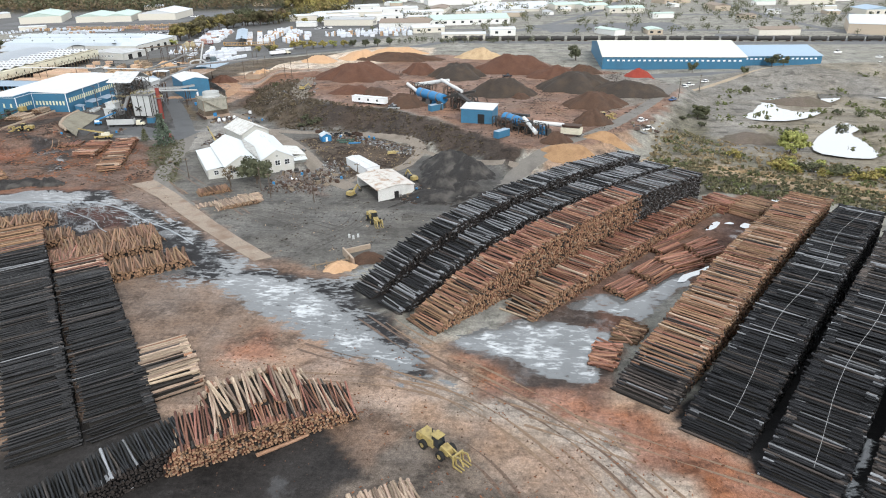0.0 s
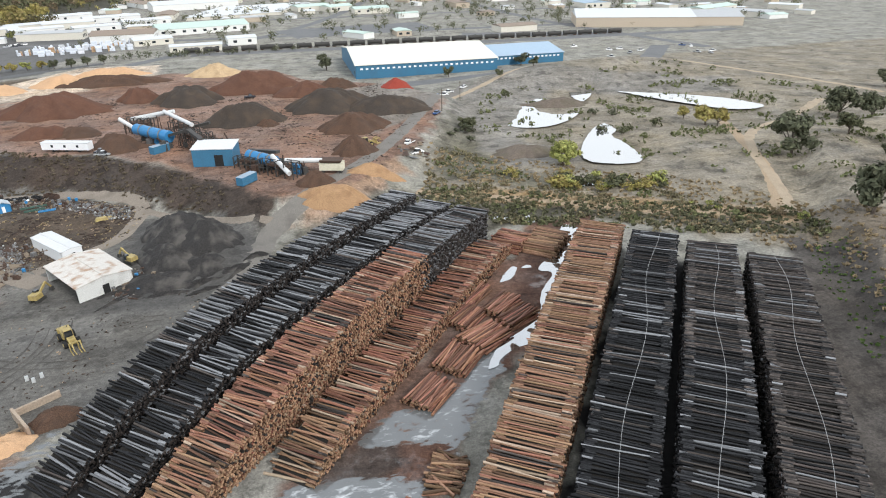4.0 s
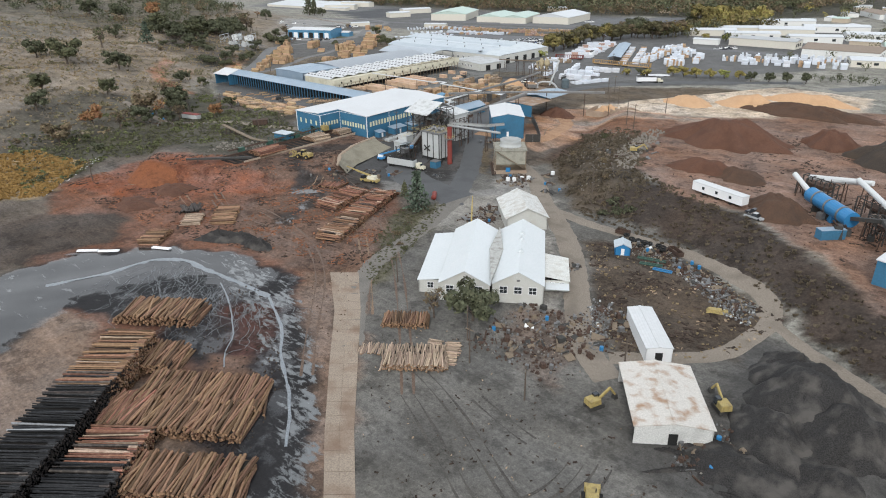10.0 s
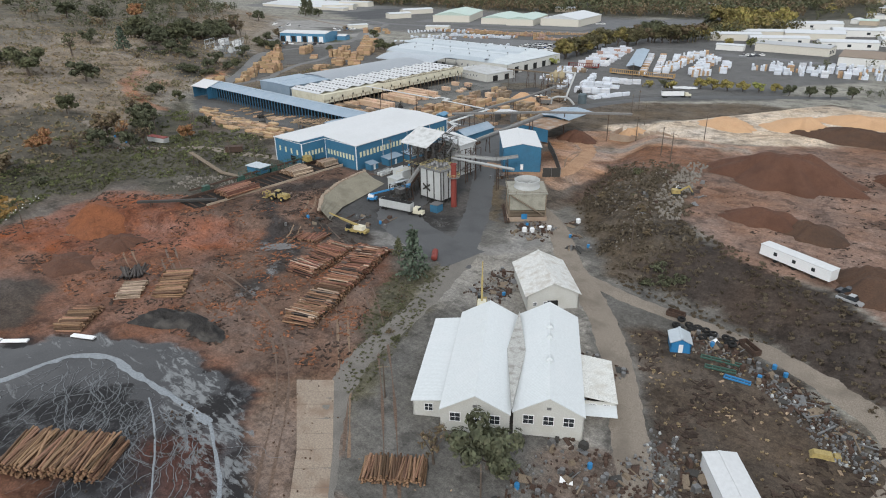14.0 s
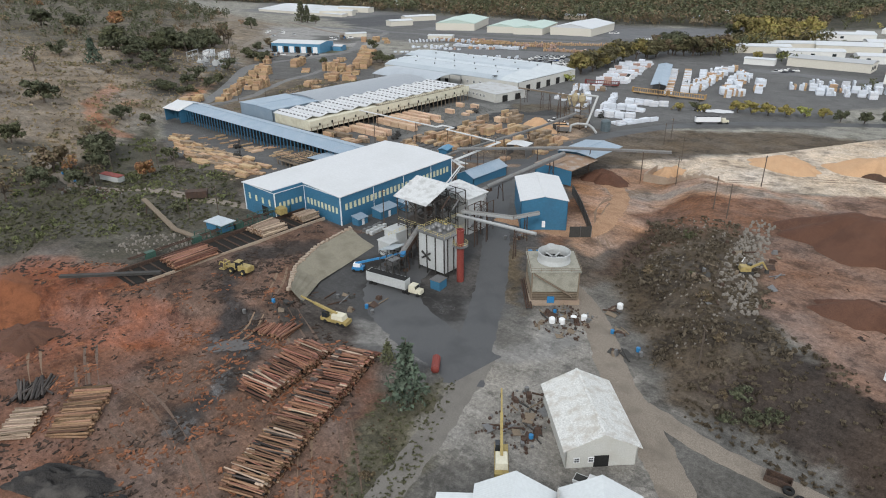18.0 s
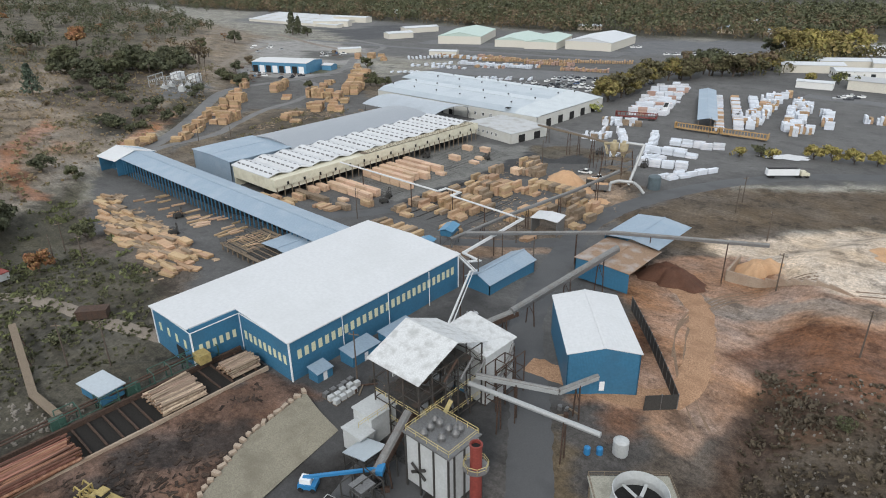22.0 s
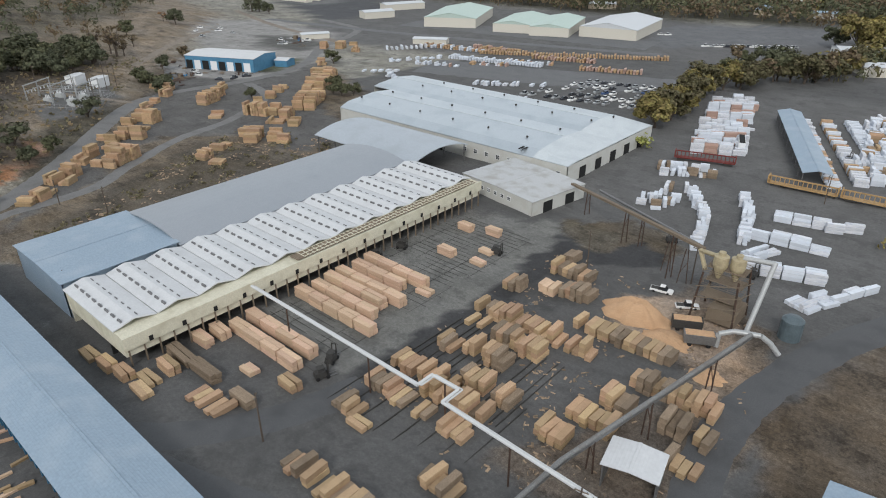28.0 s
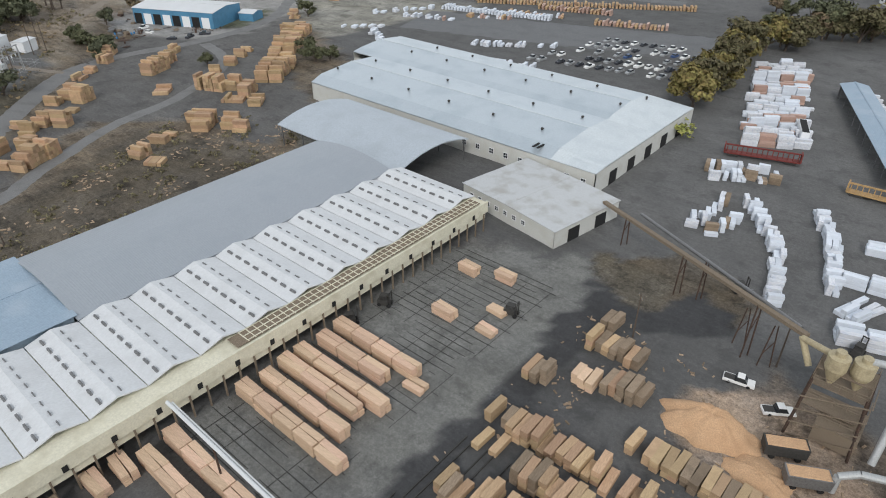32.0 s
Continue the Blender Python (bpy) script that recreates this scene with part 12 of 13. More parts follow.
def scrap(at, rnd, big=1.0):
    k = rnd.random()
    z = gz(*at)
    a = rnd.uniform(0, 3.14)
    mat = rnd.choice(M_SCRAP[:6] if rnd.random() < 0.94 else M_SCRAP)
    if k < 0.35:
        ln = rnd.uniform(1.5, 5) * big
        t = thing("scrap_beam", "discarded steel bar lying on the ground", "scrap", (*at, z), a, "scrap")
        part("bar", Shape().beam((-ln / 2, 0, 0.2), (ln / 2, 0, 0.2 + rnd.uniform(0, 0.4)), rnd.uniform(0.15, 0.4), rnd.uniform(0.15, 0.35)), mat, t)
    elif k < 0.6:
        t = thing("scrap_sheet", "bent sheet of scrap metal", "scrap", (*at, z), a, "scrap")
        w, l = rnd.uniform(0.8, 2.2) * big, rnd.uniform(1, 3) * big
        sh = Shape()
        slab(sh, [(-w / 2, -l / 2, 0.15), (w / 2, -l / 2, 0.2), (w / 2, l / 2, 0.5 + rnd.uniform(0, 0.4)), (-w / 2, l / 2, 0.3)], 0.06)
        part("sheet", sh, mat, t)
    elif k < 0.85:
        t = thing("scrap_machine", "old rusty machine part on the ground", "scrap", (*at, z), a, "scrap")
        w, l, h = (rnd.uniform(0.6, 1.8) * big for _ in range(3))
        part("body", Shape().box((0, 0, -0.05), (w, l, h * 0.8), taper=rnd.uniform(0.5, 1.0)), mat, t)
        part("flange", Shape().rod((0, 0, h * 0.4), (w * 0.8, 0, h * 0.5), 0.22 * big, 8), M_RUST, t)
    else:
        t = thing("drum", "old steel drum in the yard", "drum", (*at, z), a, "scrap")
        part("drum", Shape().lathe((0, 0, 0), [(0.45, 0), (0.47, 0.45), (0.45, 1.0), (0.4, 1.02)], 12), rnd.choice((M_RUST, M_BLUE_LIFT, M_STEEL, M_STEEL)), t)


def substation():
    """A small outdoor switchyard: gantries of steel lattice, transformers and a fence."""
    root = thing("substation", "outdoor switchyard of grey steel frames on gravel", "substation", (-557, 441, gz(-557, 441)), math.radians(35))
    for j in range(3):
        x = -13 + 13 * j
        for y in (-9, 0, 9):
            part("column", Shape().beam((x - 0.4, y, -1), (x - 0.1, y, 9.5), 0.22, 0.22).beam((x + 0.4, y, -1), (x + 0.1, y, 9.5), 0.22, 0.22), M_PIPE, root)
        part("gantry_beam", Shape().beam((x, -9.5, 9.4), (x, 9.5, 9.4), 0.3, 0.5).beam((x, -9.5, 6.6), (x, 9.5, 6.6), 0.25, 0.3), M_PIPE, root)
        for y in (-7, -4.5, -2, 2, 4.5, 7):
            part("insulator", Shape().lathe((x, y, 5.2), [(0.12, 0), (0.3, 0.2), (0.14, 0.5), (0.3, 0.8), (0.12, 1.2)], 8), M_TRIM, root)
    for y in (-7, -2, 2, 7):
        part("busbar", Shape().rod((-14, y, 6.9), (14, y, 6.9), 0.09, 6), M_PIPE, root)
    for x, y in ((-6, -4), (-6, 5), (7, -5), (7, 4)):
        part("transformer", Shape().box((x, y, -0.8), (3.2, 2.2, 3.6)).box((x + 2.0, y, 0), (0.6, 1.8, 2.2)).box((x - 2.0, y, 0), (0.6, 1.8, 2.2)), M_PANEL, root)
        for d in (-0.8, 0, 0.8):
            part("bushing", Shape().lathe((x + d, y, 2.8), [(0.16, 0), (0.28, 0.3), (0.14, 0.7), (0.24, 1.0), (0.08, 1.4)], 8), M_TRIM, root)
    railing(root, [(-18, -13, -0.6), (18, -13, -0.6), (18, 13, 0), (-18, 13, 0.5), (-18, -13, -0.6)], M_PIPE, 2.4, 3.0, "fence")


substation()
for at in ((-589, 459), (-582, 468)):
    shed("control_hut", "small white switchyard control hut", "hut", at, 35, 6, 9, 4.4, 4.7, M_TRIM, M_WHITE_ROOF, 0.2)
for at in ((-578, 475), (-574, 468), (-588, 476), (-545, 450)):
    pole(at, 14)
crnd = random.Random(61)
for k in range(30):
    scrap((-588 + crnd.gauss(0, 9), 519 + crnd.gauss(0, 4)), crnd, 2.2)
for k in range(16):
    scrap((-640 + crnd.gauss(0, 16), 640 + crnd.gauss(0, 7)), crnd, 2.4)

for (x, y), n, spread, big in (((-151.0, 303.0), 9, 1.6, 0.9), ((-147.0, 302.0), 8, 1.6, 0.9), ((-140.0, 314.0), 7, 1.4, 1.0), ((-134.0, 306.0), 7, 1.6, 1.2), ((-129.0, 298.0), 7, 1.6, 1.2), ((-181.0, 329.0), 6, 1.5, 0.8), ((-202.0, 256.0), 12, 2.6, 1.0), ((-198.0, 274.0), 8, 2.0, 1.1), ((-188.0, 275.0), 8, 2.5, 0.9)):
    for k in range(n):
        scrap((x + crnd.gauss(0, spread), y + crnd.gauss(0, spread)), crnd, big)

rnd = random.Random(9)
line = [(-88, 274), (-79, 275), (-71, 271), (-65, 268), (-60, 265), (-54, 261), (-48, 259)]
for k in range(95):
    i = rnd.randrange(6)
    u = rnd.random()
    q = Vector(line[i]).lerp(Vector(line[i + 1]), u)
    scrap((q.x + rnd.gauss(0, 1.6), q.y + rnd.gauss(0, 1.8)), rnd)
for k in range(75):
    scrap((rnd.uniform(-91, -70), rnd.uniform(205, 229)), rnd, 0.9) if rnd.random() < 0.85 else None
for k in range(30):
    scrap((-74 + rnd.uniform(-4, 8), 226 + rnd.uniform(-9, 12)), rnd, 1.1)
for k in range(22):
    scrap((-95 + rnd.uniform(-5, 5), 246 + rnd.uniform(-8, 8)), rnd, 1.0)
for k in range(25):
    scrap((-132 + rnd.uniform(-6, 4), 262 + rnd.uniform(-6, 12)), rnd, 1.0)
for k in range(22):
    scrap((-147 + rnd.uniform(-5, 5), 301 + rnd.uniform(-7, 4)), rnd, 0.8)
for k in range(20):
    scrap((-35 + rnd.uniform(-6, 4), 203 + rnd.uniform(-6, 6)), rnd, 1.0)
for k in range(28):
    scrap((-118 + rnd.uniform(-12, 8), 336 + rnd.uniform(-18, 22)), rnd, 1.0)
for k in range(16):
    scrap((50 + rnd.uniform(-6, 6), 278 + rnd.uniform(-7, 7)), rnd, 1.3)
for k in range(24):
    scrap((-212 + rnd.uniform(-6, 4), 318 + rnd.uniform(-12, 16)), rnd, 0.9)
for k in range(24):
    scrap((-330 + rnd.uniform(-40, 14), 262 + rnd.uniform(-10, 8)), rnd, 1.2)
for k in range(30):
    scrap((-600 + rnd.uniform(-40, 40), 545 + rnd.uniform(-14, 14)), rnd, 1.6)
# tyres by the loop lane
heap_ = thing("tyre_heap", "worn machine tyres thrown beside the lane", "tyres", (-84, 276.5, gz(-84, 276.5)))
ring = Shape().lathe((0, 0, 0), [(0.45, 0.1), (0.85, 0), (0.95, 0.3), (0.85, 0.6), (0.45, 0.5)], 16)
ring.f = [f for f in ring.f if len(f) == 4]
ring.m = [0] * len(ring.f)
ring = ring.mesh("tyre", M_TYRE)
for k in range(20):
    t = part("tyre", ring, None, heap_)
    x, y = rnd.uniform(-6, 7), rnd.uniform(-1.5, 2.5)
    t.location = (x, y, gz(-84 + x, 276.5 + y) - heap_.location.z + (0.55 if k % 4 == 3 else 0))
hut = shed("blue_hut", "small blue hut with a pale grey roof", "hut", (-86, 268.5), 30, 4.2, 4.6, 2.4, 3.4, M_BLUE_LIFT, M_GREY_ROOF_X, 0.3)
opening_row(hut, "door", (-2.1, -2.3), (2.1, -2.3), 0, 0.9, 2.0, 1, M_TRIM, 1, frame=False)
for x, y, a, c, l, lab in ((-92, 280.5, 0.1, M_RUST, 4, "rusty open skip on bare earth"), (-74, 277.5, -0.6, M_RUST, 5, "rusty open skip beside scrap"), (-77, 269, 0.2, M_GREEN, 8, "long green steel frame on scrap"), (-76, 266, 0.25, M_GREEN, 6, "green ladder frame beside other scrap"), (-72, 264.5, 0.1, M_BLUE_LIFT, 5, "blue steel tube on scrap")):
    t = thing("skip" if c is M_RUST else "steel_frame", lab, "scrap", (x, y, gz(x, y)), a, "large scrap")
    if c is M_RUST:
        for p, s in (((0, -0.9, 0), (l, 0.15, 1.3)), ((0, 0.9, 0), (l, 0.15, 1.3)), ((-l / 2, 0, 0), (0.15, 1.9, 1.3)), ((l / 2, 0, 0), (0.15, 1.9, 1.3)), ((0, 0, 0), (l, 1.8, 0.15))):
            part("plate", Shape().box(p, s), c, t)
    else:
        for s in (-0.5, 0.5):
            part("rail", Shape().beam((-l / 2, s, 0.3), (l / 2, s, 0.5), 0.3, 0.3), c, t)
        for k in range(5):
            part("rung", Shape().beam((-l / 2 + l * k / 4, -0.5, 0.4), (-l / 2 + l * k / 4, 0.5, 0.4), 0.15, 0.15), c, t)
yv = thing("wrecked_machine", "yellow crumpled machine body on the ground", "scrap", (-53.5, 253, gz(-53.5, 253)), 0.4)
part("shell", Shape().box((0, 0, -0.1), (4, 1.8, 1.0), taper=0.7), M_YELLOW, yv)
part("hood", Shape().box((2.4, 0.3, -0.1), (1.4, 1.5, 0.7), taper=0.7), M_YELLOW, yv)
# excavators beside the sheds
for at, a, lab in (((-38.5, 216.5), 2.4, "yellow excavator beside the rusty shed"), ((-58, 204), 1.2, "small rusty loader near the shed"), ((-119.5, 341), 0.6, "yellow machine on the plateau's edge")):
    t = thing("excavator", lab, "excavator", (*at, gz(*at)), a, "excavators")
    for s in (-0.9, 0.9):
        part("track", Shape().box((0, s, 0), (3.4, 0.6, 0.8), taper=0.92), M_CHASSIS, t)
    part("house", Shape().box((-0.4, 0, 0.9), (2.6, 2.2, 1.2), taper=0.92), M_YELLOW, t)
    part("cab", Shape().box((0.7, 0.6, 1.0), (1.2, 1.0, 1.5), taper=0.9), M_GLASS, t)
    part("boom", Shape().beam((0.8, -0.3, 1.8), (3.4, -0.3, 3.4), 0.35, 0.5), M_YELLOW, t)
    part("stick", Shape().beam((3.3, -0.3, 3.5), (4.8, -0.3, 1.4), 0.3, 0.4), M_YELLOW, t)
    part("bucket", Shape().box((4.8, -0.3, 0.5), (0.9, 1.0, 0.9), taper=0.8), M_CHASSIS, t)
# walled sawdust bin by the grey yard
bin_ = thing("material_bin", "low concrete bin walls with a timber rail", "bin", (-45, 150, gz(-45, 150)), math.radians(35))
part("wall", Shape().box((0.5, 1.0, -0.3), (0.5, 8, 2.4)), M_CONCRETE, bin_)
part("wall", Shape().box((4.5, 5.2, -0.3), (8, 0.5, 1.6)), M_CONCRETE, bin_)
part("rail", Shape().beam((-10, 0, 1.2), (0, -1, 1.4), 0.3, 0.3), M_WOOD, bin_)
for k in range(4):
    part("post", Shape().box((-9 + 3 * k, -0.2, -0.3), (0.3, 0.3, 2.2)), M_WOOD, bin_)
for x, y in ((-49, 166.5), (-47.5, 165.5), (-46.5, 167)):
    b = thing("concrete_block", "pale concrete block standing on grey earth", "block", (x, y, gz(x, y)), 0.3, "concrete blocks")
    part("block", Shape().box((0, 0, -0.1), (0.7, 0.6, 1.1), taper=0.8), M_PANEL, b)
# trailers and huts along the scrub lane
for x, y, a, l, c, lab in ((-340, 275, 0.25, 11, M_RED_STACK, "pale trailer home with a red roof"), (-288, 283.5, 0.9, 7, M_RUST, "rusty red flat trailer among scrub")):
    t = thing("old_trailer", lab, "trailer", (x, y, gz(x, y)), a)
    part("body", Shape().box((0, 0, 0.5), (l, 3, 2.2)), M_PANEL if l > 8 else M_RUST, t)
    part("roof", Shape().box((0, 0, 2.7), (l + 0.3, 3.3, 0.2)), c, t)
    for s in (-l * 0.3, l * 0.3):
        part("wheel", Shape().rod((s, -1.3, 0.4), (s, 1.3, 0.4), 0.4, 10), M_TYRE, t)
for x, y, a in ((-205, 168, 0.75), (-200, 172, 0.75), (-190, 183, 0.5)):
    t = thing("pipe_bundle", "white plastic pipe lengths beside the pool", "pipe", (x, y, gz(x, y)), a, "white pipes")
    for k in range(3):
        part("pipe", Shape().rod((-3, k * 0.45, 0.25), (3, k * 0.45, 0.25), 0.22, 8), M_TRIM, t)
# concrete strip slabs along the wet yard
M_SLAB = material("old_concrete_slab", (0.29, 0.235, 0.185), 0.85, grain=0.25, size=1.0, stain=0.85, stain_size=7, stain_colour=(0.19, 0.125, 0.088), per_object=0.04)
strip = tagged(new("pavement", None), "row of worn tan concrete slabs along the wet yard", "pavement", "", "structure")
inner = [(-140, 206), (-123, 193.5), (-106.5, 178.5), (-90, 164), (-70.5, 148)]
outer = [(-134, 211), (-118.5, 198), (-102, 182.5), (-86.5, 168), (-66.5, 151)]
for i in range(4):
    for k in range(5):
        for c in range(2):
            def q(u, v):
                p = Vector(inner[i]).lerp(Vector(inner[i + 1]), u).lerp(Vector(outer[i]).lerp(Vector(outer[i + 1]), u), v)
                return (p.x, p.y, gz(p.x, p.y) + 0.09 + 0.008 * ((i + k + c) % 3))
            sh = Shape()
            e = 0.002
            slab(sh, [q(k / 5 + e, c / 2 + e), q(k / 5 + e, (c + 1) / 2 - e), q((k + 1) / 5 - e, (c + 1) / 2 - e), q((k + 1) / 5 - e, c / 2 + e)][::-1], 0.3)
            part("slab", sh, M_SLAB, strip)


# rubble on the banks
def stones(label, outline, n, seed, mat, size=(0.3, 1.0)):
    r = random.Random(seed)
    xs, ys = [p[0] for p in outline], [p[1] for p in outline]
    sh = Shape()
    made = 0
    while made < n:
        x, y = r.uniform(min(xs), max(xs)), r.uniform(min(ys), max(ys))
        if inside_distance(x, y, outline) < 0:
            made += 0.1
            continue
        made += 1
        s = r.uniform(*size)
        z = gz(x, y) - s * 0.15
        vs = []
        for sz in (0, 1):
            for j in range(5):
                a = j * 1.257 + r.uniform(-0.3, 0.3)
                q = s * r.uniform(0.35, 0.6) * (0.7 if sz else 1)
                vs.append((x + q * math.cos(a), y + q * math.sin(a), z + sz * s * r.uniform(0.4, 0.8)))
        sh.add(vs, [(5, 6, 7, 8, 9)] + [(j, (j + 1) % 5, 5 + (j + 1) % 5, 5 + j) for j in range(5)])
    return tagged(new("rubble", sh.mesh("rubble", mat)), label, "stones", "", "stuff")


M_STONE = material("pale_broken_stone", (0.21, 0.19, 0.165), 0.9, grain=0.3, size=0.5)
stones("pale broken concrete tipped down the bank", [(-128, 352), (-122, 330), (-114, 318), (-110, 322), (-116, 338), (-120, 360), (-124, 378), (-130, 380)], 420, 1, M_STONE, (0.4, 1.5))
stones("loose stones over the plateau bank", [(-156, 372), (-146, 340), (-118, 300), (-108, 316), (-124, 360), (-132, 374)], 400, 2, M_STONE, (0.2, 0.8))
stones("rubble beside the log infeed", [(-262, 240), (-250, 252), (-248, 268), (-256, 266), (-270, 252)], 160, 3, M_STONE, (0.3, 1.2))
stones("white stone edging along the red field", [(-268, 178), (-302, 212), (-304, 210), (-270, 176)], 120, 4, M_TRIM, (0.2, 0.6))
stones("pebbles and bark scattered over the yard", [(-60, 60), (-60, 140), (-15, 110), (60, 78), (40, 50), (-40, 50)], 900, 5, M_BARK_MID, (0.08, 0.35))
stones("bark litter over the red log yard", [(-270, 190), (-210, 258), (-150, 250), (-110, 180), (-150, 205), (-200, 190)], 1500, 6, M_BARK_MID, (0.1, 0.5))
stones("litter over the grey yard", [(-110, 190), (-66, 152), (-40, 150), (-10, 195), (-40, 200), (-70, 215)], 220, 7, M_BARK_BLACK, (0.1, 0.4))
stones("wood waste round the wet yard", [(-150, 190), (-110, 170), (-90, 145), (-125, 150), (-150, 165)], 500, 8, M_BARK_BLACK, (0.15, 0.6))
stones("boulders on the eastern bank", [(110, 110), (150, 170), (180, 150), (130, 90)], 120, 9, M_STONE, (0.2, 0.9))
stones("loose boards and waste on the plateau", [(-110, 330), (-60, 303), (0, 240), (40, 270), (70, 320), (40, 400), (-100, 400)], 700, 10, M_BARK_MID, (0.1, 0.6))
for k, (o, n) in enumerate((([(-91, 204), (-70, 204), (-70, 230), (-91, 230)], 260), ([(-90, 276), (-66, 272), (-46, 262), (-50, 255), (-70, 266), (-88, 270)], 320), ([(-80, 218), (-66, 218), (-64, 238), (-78, 238)], 160), ([(-138, 256), (-127, 258), (-130, 276), (-140, 272)], 120), ([(-40, 197), (-28, 200), (-30, 214), (-42, 212)], 140), ([(-104, 240), (-90, 240), (-90, 254), (-102, 254)], 120), ([(-152, 294), (-140, 296), (-142, 308), (-154, 308)], 110), ([(-346, 256), (-316, 262), (-316, 270), (-350, 268)], 160), ([(-622, 540), (-560, 546), (-564, 560), (-626, 556)], 160))):
    stones("rusty scrap pieces strewn on the ground", o, n, 30 + k, M_RUST, (0.2, 1.0))
    stones("grey scrap pieces strewn on the ground", o, n // 2, 50 + k, M_STEEL, (0.2, 0.9))
    stones("broken pale boards strewn on the ground", o, n // 3, 70 + k, M_STONE, (0.2, 0.8))
for k, (o, n) in enumerate((([(-66, 270), (-56, 265), (-46, 259), (-45, 251), (-52, 253), (-60, 260), (-68, 265)], 170), ([(-80, 240), (-72, 224), (-68, 226), (-74, 242)], 60))):
    stones("crumpled white sheet and plastic scrap by the loop lane", o, n // 4, 90 + k, M_PANEL, (0.3, 0.9))
    stones("grey steel offcuts heaped by the loop lane", o, n * 2, 94 + k, M_STEEL, (0.25, 0.9))
# lean-tos, totes and planks along the sawmill's east wall
for x, y, w, l, h in ((-225.5, 316, 4, 8, 3.0), (-224.5, 327, 4.5, 9, 2.8), (-226, 305.5, 3, 4, 2.6)):
    t = thing("lean_to", "small blue steel lean-to against the mill wall", "shed", (x, y, gz(x, y)), 0.03, "lean-tos")
    part("wall", Shape().box((0, 0, -0.3), (w, l, h)), M_BLUE, t)
    sl = Shape()
    slab(sl, [(-w / 2 - 0.2, -l / 2 - 0.2, h + 0.3), (w / 2 + 0.3, -l / 2 - 0.2, h - 0.3), (w / 2 + 0.3, l / 2 + 0.2, h - 0.3), (-w / 2 - 0.2, l / 2 + 0.2, h + 0.3)], 0.12)
    part("roof", sl, M_BLUE_ROOF, t)
    part("door", Shape().box((w / 2 + 0.03, 0, 0), (0.08, 1.0, 2.0)), M_TRIM, t)
for k in range(14):
    x, y = -219.5 + 1.5 * (k % 3) + rnd.uniform(-0.3, 0.3), 302 + 1.6 * (k // 3) + rnd.uniform(-0.3, 0.3)
    t = thing("tote_tank", "white plastic tote tank in a wire cage", "tank", (x, y, gz(x, y)), rnd.uniform(-0.1, 0.1), "tote tanks")
    part("tank", Shape().box((0, 0, 0.15), (1.05, 1.2, 1.0), taper=0.96), M_PANEL if k % 3 else M_STEEL, t)
    part("pallet", Shape().box((0, 0, -0.05), (1.1, 1.25, 0.2)), M_WOOD, t)


# concrete bay walls before the sawdust
def bay_wall(pts, label):
    root = thing("retaining_wall", label, "wall", (pts[0][0], pts[0][1], 0))
    o = Vector((pts[0][0], pts[0][1], 0))
    for (xa, ya, ha), (xb, yb, hb) in zip(pts, pts[1:]):
        a, b = Vector((xa, ya, 0)) - o, Vector((xb, yb, 0)) - o
        n = max(1, round((b - a).length / 3))
        for k in range(n):
            p, q = a.lerp(b, k / n), a.lerp(b, (k + 0.99) / n)
            side = Vector((-(b - a).y, (b - a).x, 0)).normalized() * 0.25
            base = min(gz(p.x + o.x, p.y + o.y), gz(q.x + o.x, q.y + o.y)) - 0.4
            ha_, hb_ = ha + (hb - ha) * k / n, ha + (hb - ha) * (k + 1) / n
            top = gz(p.x + o.x, p.y + o.y)
            sh = Shape()
            vs = []
            for e in (p, q):
                for s_ in (-1, 1):
                    vs.append((e.x + s_ * side.x, e.y + s_ * side.y, base))
            for e, h in ((p, ha_), (q, hb_)):
                for s_ in (-1, 1):
                    vs.append((e.x + s_ * side.x, e.y + s_ * side.y, top + h))
            sh.add(vs, [(0, 2, 3, 1), (4, 5, 7, 6), (0, 1, 5, 4), (2, 6, 7, 3), (0, 4, 6, 2), (1, 3, 7, 5)])
            part("panel", sh, M_CONCRETE, root)


bay_wall([(-182, 424, 3.2), (-181, 411, 3.2), (-168, 412, 2.8), (-150, 408, 0.4)], "stained concrete bay wall holding back sawdust")


# loose bark, chips and broken boards lying about the yards
def litter(label, outline, n, mat, seed, size=(0.25, 1.1), drift=9.0):
    r = random.Random(seed)
    xs, ys = [p[0] for p in outline], [p[1] for p in outline]
    sh = Shape()
    made = tries = 0
    while made < n and tries < 30 * n:
        tries += 1
        x, y = r.uniform(min(xs), max(xs)), r.uniform(min(ys), max(ys))
        if noise.fractal(Vector((x / drift, y / drift, seed * 1.7)), 0.8, 2.0, 4) < 0.05 + 0.3 * r.random() or inside_distance(x, y, outline) < 0:
            continue
        made += 1
        l, a, z = r.uniform(*size), r.uniform(0, 3.14), gz(x, y) + 0.06
        d = Vector((math.cos(a), math.sin(a), r.uniform(-0.08, 0.08))) * (l / 2)
        p = Vector((x, y, z))
        sh.beam(p - d, p + d, l * r.uniform(0.15, 0.5), r.uniform(0.06, 0.22))
    return tagged(new("litter", sh.mesh("litter", mat)), label, "debris", "", "stuff")


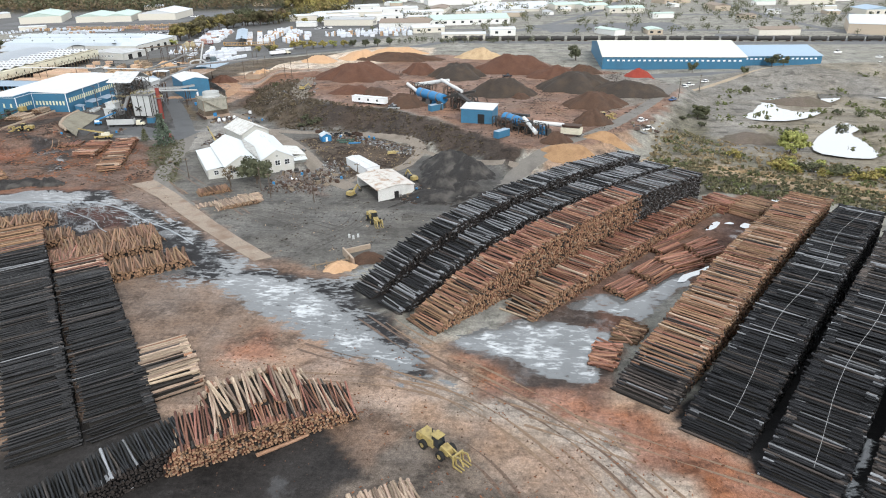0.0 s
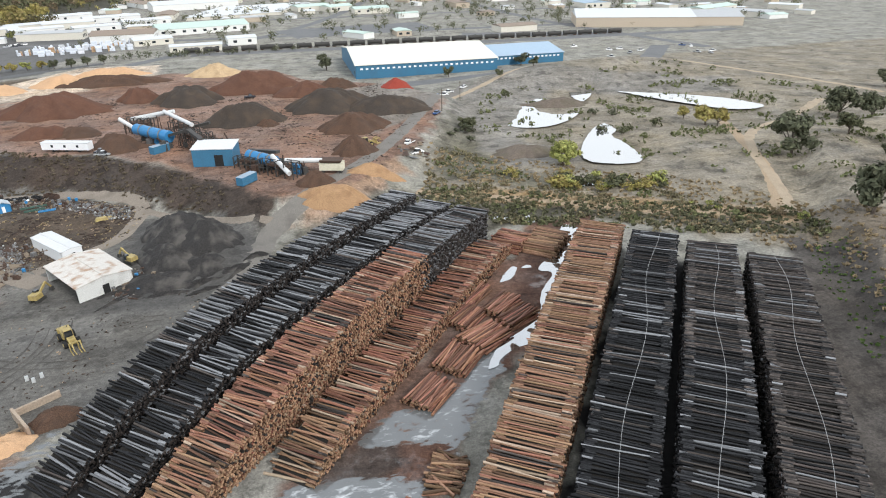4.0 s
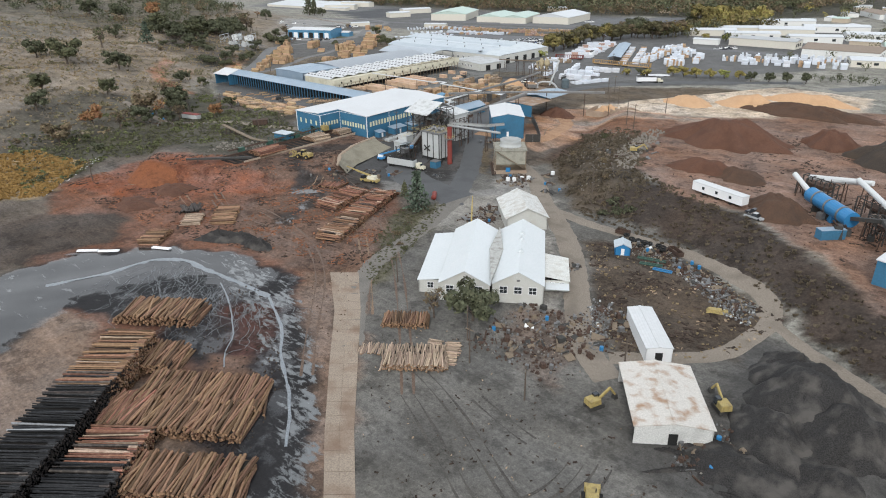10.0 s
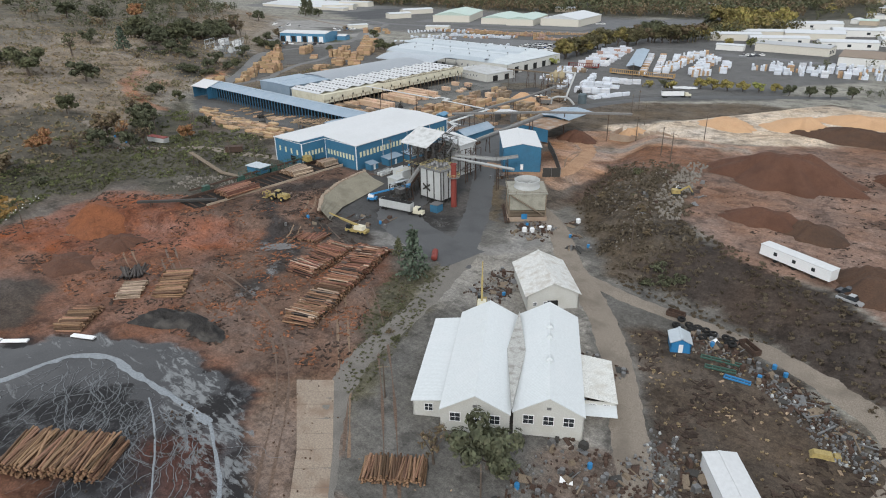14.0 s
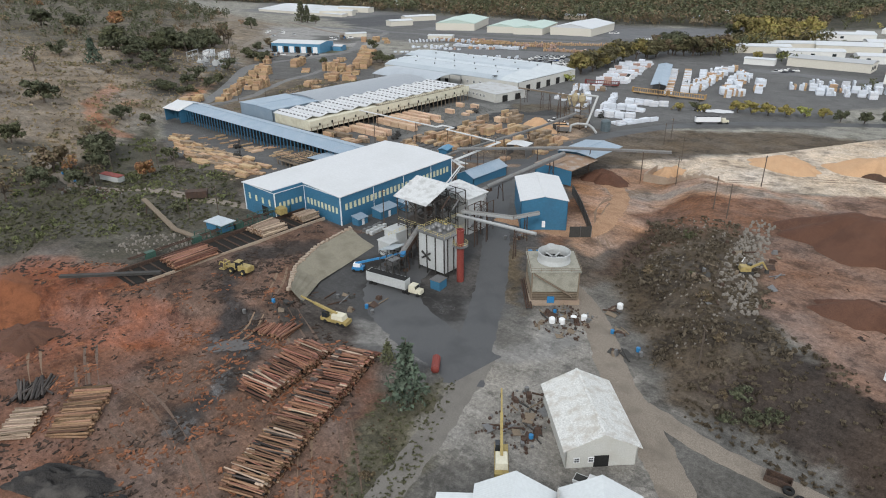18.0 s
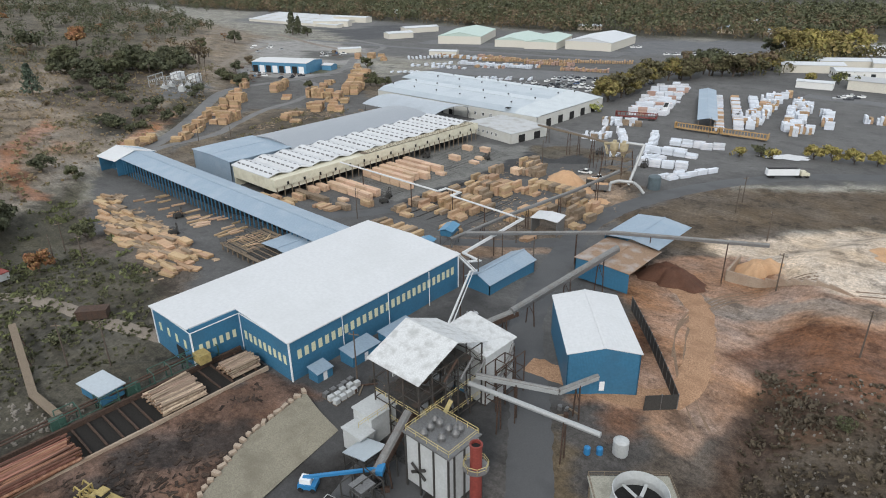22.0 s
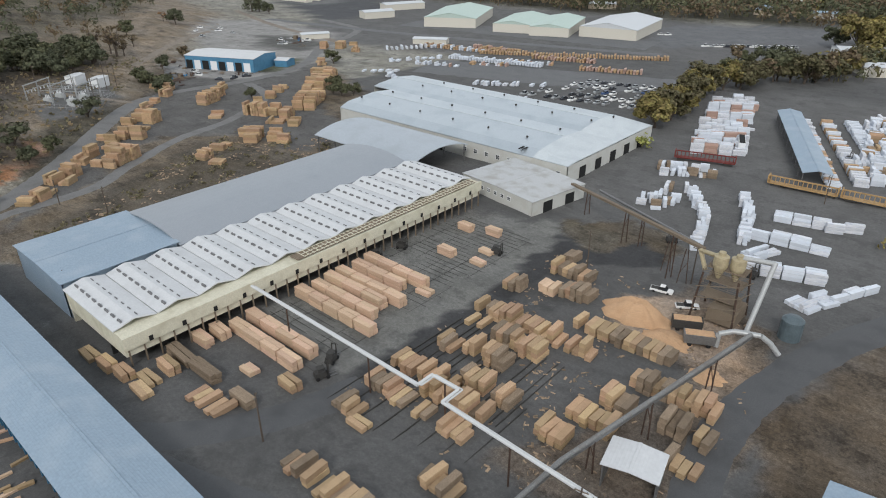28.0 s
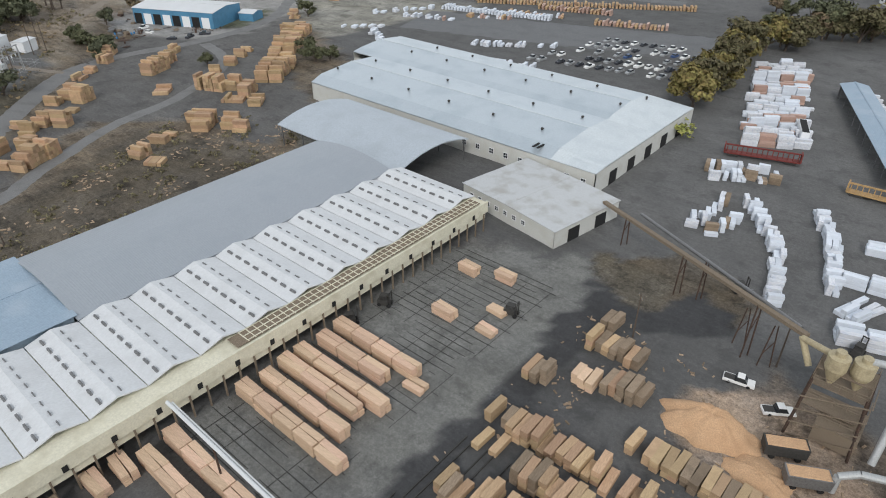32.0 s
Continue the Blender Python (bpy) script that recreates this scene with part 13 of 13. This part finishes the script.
M_BITS_DARK = material("dark_bark_bits", (0.05, 0.035, 0.027), 0.95, grain=0.4, per_object=0.5)
M_BITS_PALE = material("pale_wood_bits", (0.3, 0.22, 0.15), 0.9, grain=0.3, per_object=0.45)
M_BITS_RED = material("red_bark_bits", (0.2, 0.085, 0.045), 0.95, grain=0.4, per_object=0.5)
RED_YARD = [(-276, 185), (-286, 220), (-254, 240), (-214, 262), (-172, 260), (-146, 230), (-134, 213), (-160, 202), (-205, 190)]
litter("red bark strewn over the log yard", RED_YARD, 2200, M_BITS_RED, 3, (0.3, 1.3))
litter("dark bark strewn over the log yard", RED_YARD, 1500, M_BITS_DARK, 5, (0.3, 1.4))
SCRAP = [(-98, 268), (-64, 222), (-44, 236), (-40, 258), (-62, 272), (-82, 278)]
litter("pale scraps round the scrap yard", SCRAP, 90, M_BITS_PALE, 7, (0.3, 1.2))
litter("dark scraps round the scrap yard", SCRAP, 700, M_BITS_DARK, 9, (0.3, 1.8))
GREY_YARD = [(-118, 197), (-66, 152), (-45, 146), (-33, 152), (-14, 190), (-40, 214), (-64, 220), (-90, 212), (-110, 204)]
litter("broken wood over the grey yard", GREY_YARD, 260, M_BITS_DARK, 11, (0.2, 0.8))
litter("pale splinters over the grey yard", GREY_YARD, 120, M_BITS_PALE, 13, (0.15, 0.5))
litter("bark dropped before the decks", [(-62, 118), (-24, 108), (14, 96), (50, 74), (40, 50), (-20, 60), (-60, 80)], 450, M_BITS_RED, 15, (0.15, 0.5))
litter("bark crumbs on the plateau", [(-92, 308), (-16, 256), (26, 242), (70, 318), (60, 405), (0, 440), (-90, 400)], 1600, M_BITS_DARK, 17, (0.4, 1.6), 14)
litter("board ends between the yard stacks", [(-294, 388), (-232, 396), (-230, 440), (-240, 470), (-294, 474)], 380, M_BITS_PALE, 19, (0.3, 1.2))
litter("dropped boards west of the sorter", [(-392, 332), (-296, 322), (-296, 302), (-350, 310), (-388, 322)], 700, M_BITS_PALE, 21, (0.6, 3.0))
litter("bark waste before the mill ramp", [(-234, 296), (-214, 284), (-198, 264), (-214, 246), (-234, 250)], 500, M_BITS_DARK, 23, (0.3, 1.6))
litter("waste along the kiln sheds", [(-400, 372), (-398, 470), (-425, 500), (-470, 480), (-440, 420), (-425, 380)], 500, M_BITS_PALE, 25, (0.4, 1.6))
